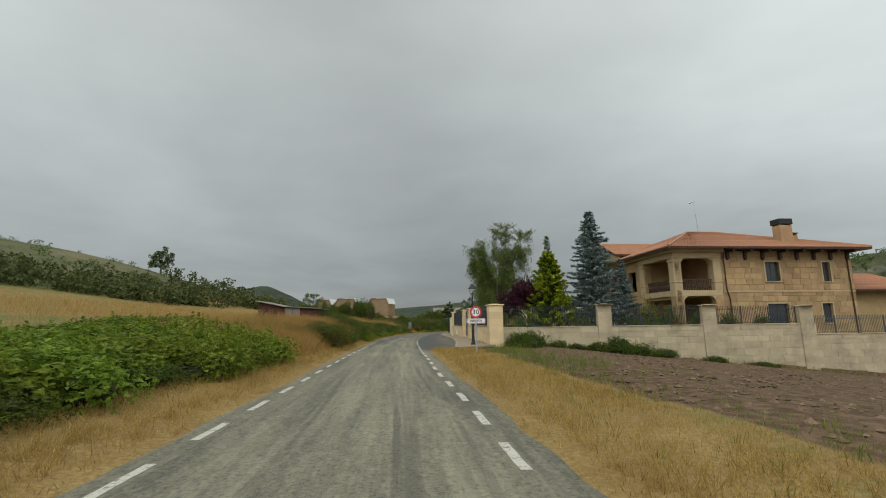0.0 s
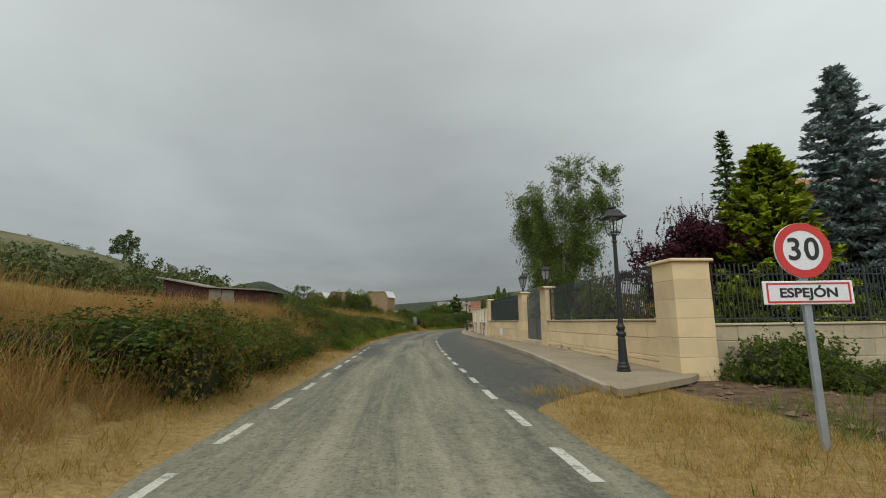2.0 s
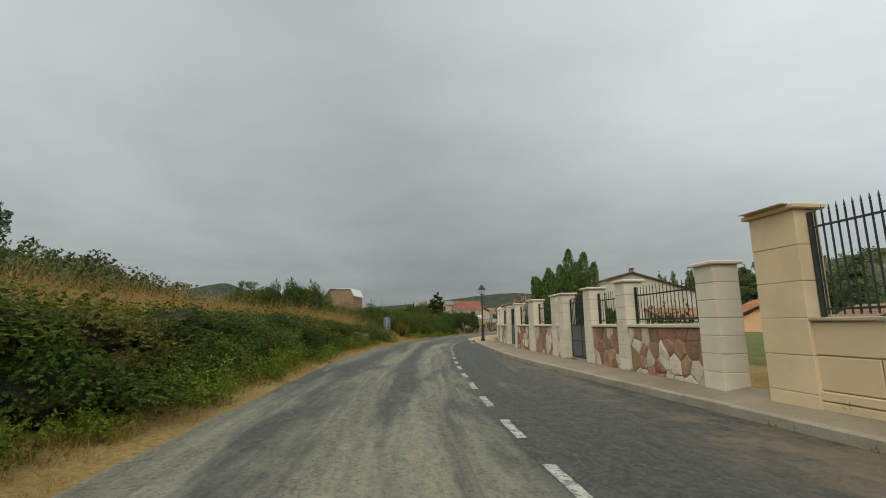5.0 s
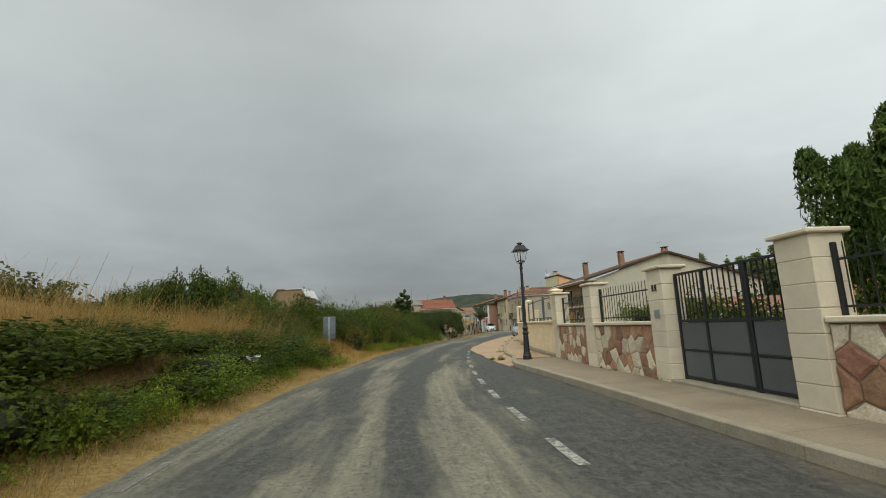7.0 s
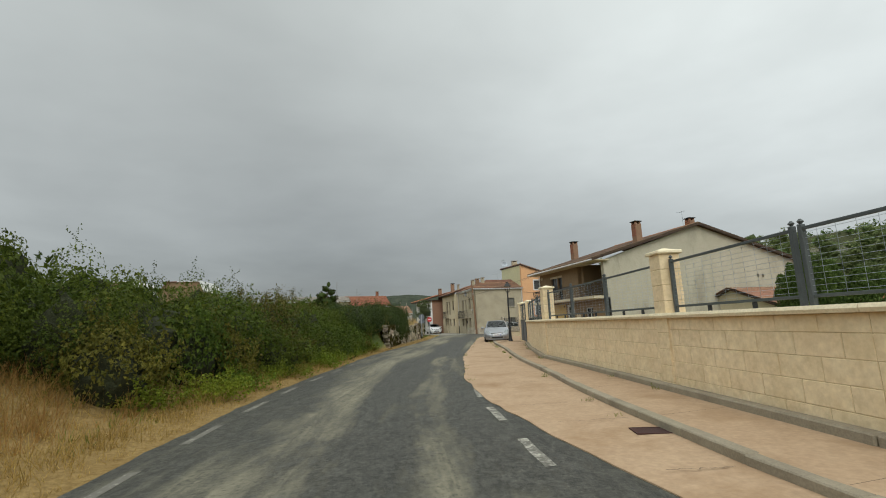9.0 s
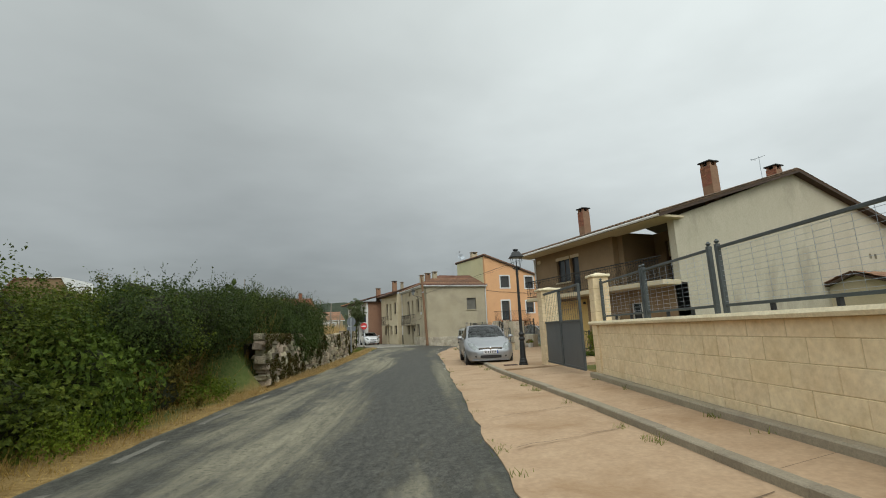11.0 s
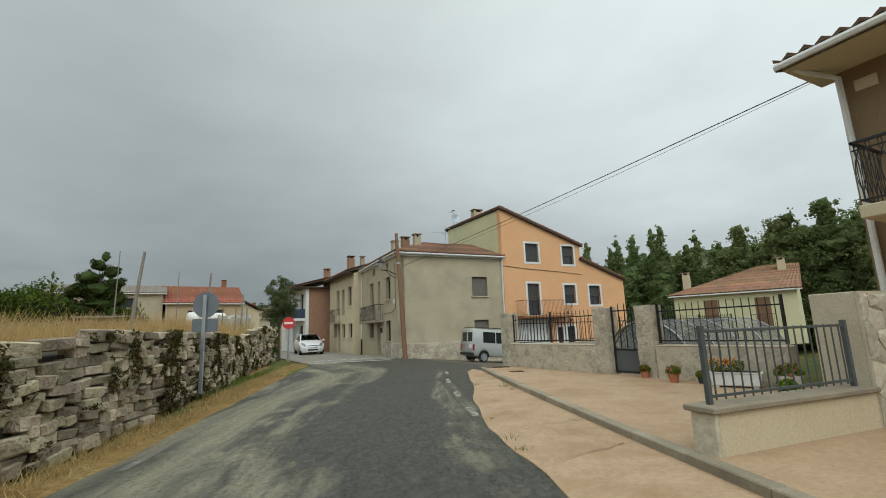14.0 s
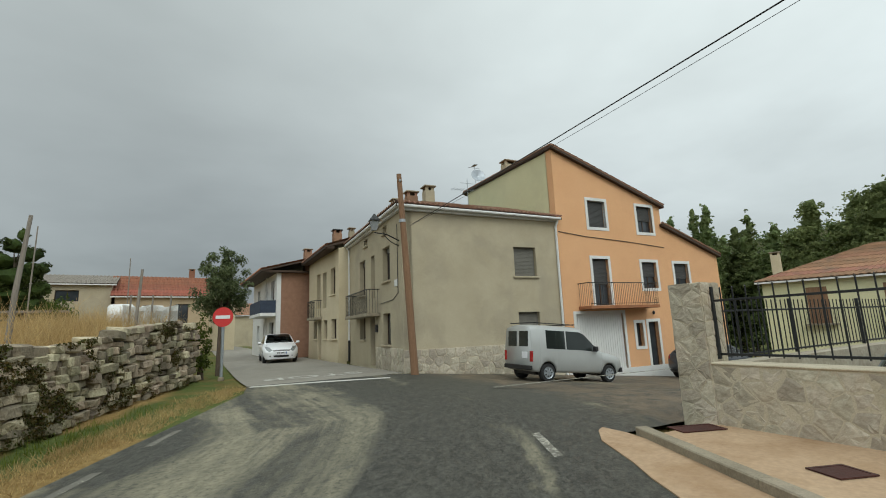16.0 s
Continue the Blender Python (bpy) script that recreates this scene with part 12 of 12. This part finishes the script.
def build_sheds():
    # rusty shed on the bank
    zb = gz(-15.5, 44) - 0.5
    sh = thing("rusty_shed", (-18.44, 43.3, zb), math.atan2(0.25, 5.66), label="dark rusty sheet-metal shed with a sagging roof", category="shed")
    part("wall", prism(bmesh.new(), [(0, 0), (5.66, 0), (5.66, 3.10 - zb), (2.6, 3.30 - zb), (0, 3.86 - zb)], 0, 3.2), RUSTY, sh)
    part("roof", prism(bmesh.new(), [(-0.25, 3.97 - zb), (2.6, 3.38 - zb), (5.8, 3.18 - zb), (5.8, 3.11 - zb), (2.6, 3.31 - zb), (-0.25, 3.89 - zb)], -0.3, 3.6), GREYWOOD, sh, "bleached grey sagging roof sheet")
    rib = as_mesh(block(-0.02, 0.02, -0.018, 0.0, 0.0, 3.05 - zb), "sheet_rib")
    rib.materials.append(RUSTY)
    for k in range(32):
        x = 0.09 + k * 0.178
        if not 2.55 < x < 4.1:
            part("sheet_rib", rib, None, sh, at=(x, 0, 0))
    part("door", block(2.62, 3.28, -0.05, 0.0, 0.1, 3.22 - zb), GREYWOOD, sh, "pale weathered door leaf")
    part("door", block(3.34, 4.02, -0.06, 0.0, 0.1, 3.17 - zb), GREYWOOD, sh, "pale weathered door leaf")
    # barns with pale roofs, three in a row
    for x, y, L, top in ((-60.5, 188, 7.5, 12.6), (-52, 188, 9.5, 12.8), (-38, 187, 9.0, 12.6)):
        g = gz(x + 5, y + 3)
        b = thing("barn", (x, y, g), -0.15, label="long brown barn with a pale sheet roof", category="barn", group="barns above the village")
        H = top - g
        part("wall", prism(bmesh.new(), [(0, -1), (L, -1), (L, H - 2.4), (L - 1.2, H - 0.1), (1.6, H - 0.1), (0, H - 2.4)], 0, 9), BROWNRENDER, b)
        part("roof", prism(bmesh.new(), [(3.6, H + 0.05), (L - 0.7, H + 0.05), (L + 0.35, H - 2.3), (L + 0.2, H - 2.4), (L - 0.9, H - 0.1), (3.6, H - 0.1)], -0.3, 9.3), WHITE, b, "pale translucent roof sheets")
        part("roof", prism(bmesh.new(), [(-0.3, H - 2.5), (1.5, H + 0.05), (3.6, H + 0.05), (3.6, H - 0.1), (1.6, H - 0.15), (-0.1, H - 2.6)], -0.3, 9.3), TILE_OLD, b)
        part("door", block(L * 0.35, L * 0.6, -0.06, 0.0, -0.5, 2.6), DARKWOOD, b)
    # plastic-covered lean-to in the field behind the stone wall
    pl = thing("plastic_shelter", (6.0, 141.0, 1.0), 0, label="white plastic sheet shelter on timber posts in the field", category="shelter")
    for x in (0.0, 0.7, 1.3):
        part("post", rod((x, 0.0, -0.2), (x + 0.05, 0, 2.1), 0.04, 0.03, 6), GREYWOOD, pl)
    bm = bmesh.new()
    g = [[bm.verts.new((-0.2 + 1.8 * i / 10, 0.12 + 0.08 * math.sin(i * 1.9 + j) + 0.05 * math.sin(j * 2.3), 0.2 + 1.55 * j / 6 - 0.10 * abs(math.sin(i * 0.63)) * (j == 6))) for i in range(11)] for j in range(7)]
    for j in range(6):
        for i in range(10):
            bm.faces.new((g[j][i], g[j][i + 1], g[j + 1][i + 1], g[j + 1][i]))
    bmesh.ops.solidify(bm, geom=bm.faces[:], thickness=0.02)
    part("sheet", bm, WHITE, pl, "crumpled white plastic sheet")
    # wire pens and pallets
    pen = thing("livestock_pen", (-4.5, 143.5, 1.0), 0, label="low wire and pallet pen in the dry field", category="pen")
    for i in range(9):
        part("pen_post", rod((i * 0.95, 0.1 * math.sin(i * 3), -0.2), (i * 0.95 + 0.04 * math.sin(i), 0, 1.25), 0.045, 0.035, 6), GREYWOOD, pen)
    for z in (0.35, 0.7, 1.05):
        part("wire_rail", rod((0, 0, z), (7.6, 0, z + 0.03), 0.02, 0.02, 5), GREYWOOD, pen)
    part("roof_sheet", block(-0.4, 5.6, 0.2, 3.4, 1.45, 1.52), GREYWOOD, pen)
    tank = thing("water_tank", (-13.6, 140.6, gz(-13.6, 140.6)), 0.1, label="white caged plastic water tank in the field", category="tank")
    part("tank_body", block(-0.55, 0.55, -0.5, 0.5, 0.12, 1.15, 0.08), WHITE, tank)
    for i in range(5):
        part("cage_bar", rod((-0.58 + 0.29 * i, -0.54, 0.0), (-0.58 + 0.29 * i, -0.54, 1.18), 0.012, 0.012, 5), GALV, tank)
    part("pallet", block(-0.6, 0.6, -0.55, 0.55, 0.0, 0.12), GREYWOOD, tank)


build_sheds()


TILE_RED = surf("red_brown_tile", (0.19, 0.062, 0.036), (0.29, 0.105, 0.06), 2.5, 0.9, 30, 0.35, stain=(0.13, 0.08, 0.055), stain_scale=0.9, stain_amt=0.5, island=0.2)
FARMWALL = surf("tan_render", (0.38, 0.29, 0.18), (0.45, 0.35, 0.23), 1.0, 0.93, 40, 0.3, stain=(0.30, 0.23, 0.15), stain_amt=0.4)


def build_far_houses():
    small_house("farm_house", (1.0, 171.6, 0.6), 0.12, 7.9, 8.0, 4.95, 2.3, FARMWALL, TILE_RED, "tan farmhouse with a red tile roof behind wrapped bales",
                [(4.9, 6.0, 2.0, 4.2), (2.2, 2.7, 3.5, 4.1)], [(6.6, 5.0, 3.4, BRICK)])
    small_house("grey_house", (-9.6, 171.2, 0.6), 0.08, 10.3, 8.0, 6.1, 1.2, GREYRENDER, GREYWOOD, "grey rendered house with a faded sheet roof",
                [(6.2, 7.9, 4.5, 5.5), (2.0, 3.1, 3.0, 4.2)], [])
    shed = thing("lean_to", (-4.6, 160.5, gz(-4.6, 160.5)), 0.1, label="low open lean-to with a dark flat roof", category="shed")
    part("roof", block(-2.4, 4.6, -0.2, 2.6, 1.35, 1.5, 0.01), GREYWOOD, shed)
    part("back_wall", block(-2.3, 4.5, 2.3, 2.5, -0.3, 1.35), GREYWOOD, shed)
    for x in (-2.2, 0.1, 2.3, 4.4):
        part("post", block(x, x + 0.12, 0.0, 0.12, -0.3, 1.35), POLEWOOD, shed)
    for k, (x, y, r) in enumerate(((4.5, 150.2, 0.66), (5.9, 150.5, 0.62))):
        g = gz(x, y)
        b = thing("hay_bale", (x, y, g), 0.15, label="round bale wrapped in white plastic on the straw field", category="bale", group="wrapped bales")
        bm = lathe(bmesh.new(), [(0.0, -0.6), (r * 0.8, -0.6), (r, -0.48), (r * 1.01, 0.0), (r, 0.48), (r * 0.8, 0.6), (0.0, 0.6)], 20)
        for v in bm.verts:
            v.co *= 1 + 0.03 * noise.noise(v.co * 3 + Vector((k * 5, 0, 0)))
        part("wrap", bm, WHITE, b, at=(0, 0, r - 0.03), rot=(0, math.pi / 2, 0), smooth=True)
        for sx in (-0.3, 0.1):
            part("wrap_fold", tube(bmesh.new(), [(sx + 0.1 * math.sin(a), -r * 1.02 * math.cos(a), r - 0.03 + r * 1.02 * math.sin(a)) for a in np.linspace(0.1, 2.6, 9)], 0.012, 4), WHITE, b)
    small_house("village_house", (-30, 176, 1.6), -0.1, 9, 7, 2.2, 1.3, CREAMRENDER, TILE_OLD, "small rendered house with a brown tile roof", [(2, 3, 0.6, 1.6), (5.5, 6.6, 0.6, 1.6)], [(6, 3.5, 2.0, BRICK)])
    small_house("village_house", (9.0, 196, 0), 0.1, 9, 8, 4.6, 2.0, GREYRENDER, TILE_OLD, "old house with a weathered tile roof at the lane end", [(2, 3, 1, 2.3), (6, 7, 3.0, 4.2)], [(4, 4, 3, BRICK)])
    small_house("village_house", (11.5, 178, 0), 1.75, 12, 7, 5.0, 1.8, CREAMRENDER, TILE_OLD, "tan lane house with a low tile roof", [(1.5, 2.5, 3.0, 4.3), (4, 5, 3.0, 4.3), (7, 8, 0.9, 2.4)], [(5, 3, 2.8, BRICK)])
    h = small_house("balcony_cottage", (40.7, 137.2, -2.2), math.atan2(-7.6, 3.3), 8.4, 8.5, 5.75, 2.2, YELLOWISH, TILE_OLD, "pale yellow house with brown shutters and weathered tile roof",
                    [(2.2, 3.2, 3.0, 5.2), (5.7, 6.7, 3.0, 5.2)], [(0.9, 1.3, 2.0, CREAMRENDER), (7.6, 3.2, 2.7, CREAMRENDER)], True)
    for x in (2.2, 5.7):
        part("shutter", block(x, x + 1.0, -0.03, 0.05, 3.0, 5.2), POLEWOOD, h, "brown timber shutter")
        part("balconet", block(x - 0.3, x + 1.3, -0.4, 0.0, 2.9, 2.98), CONCRETE, h)
        for i in range(12):
            part("baluster", block(x - 0.3 + 0.14 * i, x - 0.284 + 0.14 * i, -0.39, -0.374, 2.98, 3.9), IRON, h)
        part("handrail", block(x - 0.3, x + 1.3, -0.395, -0.365, 3.9, 3.93), IRON, h)
    small_house("orange_cottage", (33, 88, -3.2), 1.2, 9, 7, 5.0, 1.8, ORANGE, TILE, "orange cottage with brick chimneys below the road", [(2, 3, 1, 2.2), (5, 6.2, 1, 2.2)], [(2, 3, 3.2, BRICK), (5, 3.4, 3.0, BRICK)])
    small_house("low_house", (23.4, 100.5, -1.6), 0.05, 9.5, 7, 3.1, 1.5, CREAMRENDER, TILE_OLD, "low house with a red tile roof behind the block wall", [(2, 3.2, 0.6, 1.8), (5.5, 6.6, 0.6, 1.8)], [])
    small_house("white_house", (50, 92, -4), 1.3, 9, 7, 5.2, 1.8, WHITE, TILE_OLD, "white-walled house with a flat tile roof in the valley", [(2, 3, 1, 2.2), (5, 6.2, 3, 4.2), (2, 3, 3, 4.2)], [(4, 3, 2.6, BRICK)])


build_far_houses()


def hoop_tunnel():
    """Low garden tunnel: bent hoops under grey netting, behind the junction railing."""
    ob = thing("hoop_tunnel", (18.6, 124.2, -0.65), -math.pi / 2, label="low arched garden tunnel covered with grey netting", category="tunnel")
    net = surf("grey_netting", (0.15, 0.15, 0.145), (0.30, 0.30, 0.29), 5, 0.8, 25, 0.3, stain=(0.10, 0.10, 0.10), stain_amt=0.5)
    nt = net.node_tree
    tr, mx = nt.nodes.new("ShaderNodeBsdfTransparent"), nt.nodes.new("ShaderNodeMixShader")
    mx.inputs[0].default_value = 0.55
    nt.links.new(tr.outputs[0], mx.inputs[1])
    nt.links.new(nt.nodes["Principled BSDF"].outputs[0], mx.inputs[2])
    nt.links.new(mx.outputs[0], nt.nodes["Material Output"].inputs[0])
    W_, H_, D_ = 1.8, 2.08, 5.5
    n = 14
    arc = [(-W_ * math.cos(math.pi * i / n), H_ * math.sin(math.pi * i / n) ** 0.8) for i in range(n + 1)]
    for k in range(5):
        y = D_ * k / 4
        part("hoop", tube(bmesh.new(), [(x + W_, y, z) for x, z in arc], 0.025, 6), GALV, ob)
    bm = bmesh.new()
    rows = []
    for j in range(17):
        y = D_ * j / 16
        sag = 0.05 * math.sin(math.pi * (j % 4) / 4)
        rows.append([bm.verts.new((x * (1 - sag * 0.3) + W_, y, z * (1 - sag) + 0.02)) for x, z in arc])
    for j in range(16):
        for i in range(n):
            bm.faces.new((rows[j][i], rows[j][i + 1], rows[j + 1][i + 1], rows[j + 1][i]))
    bmesh.ops.solidify(bm, geom=bm.faces[:], thickness=0.01)
    part("netting", bm, net, ob, "grey shade netting")
    end = prism(bmesh.new(), [(x + W_, z) for x, z in arc], 0.03, 0.05)
    part("end_netting", end, net, ob)


hoop_tunnel()
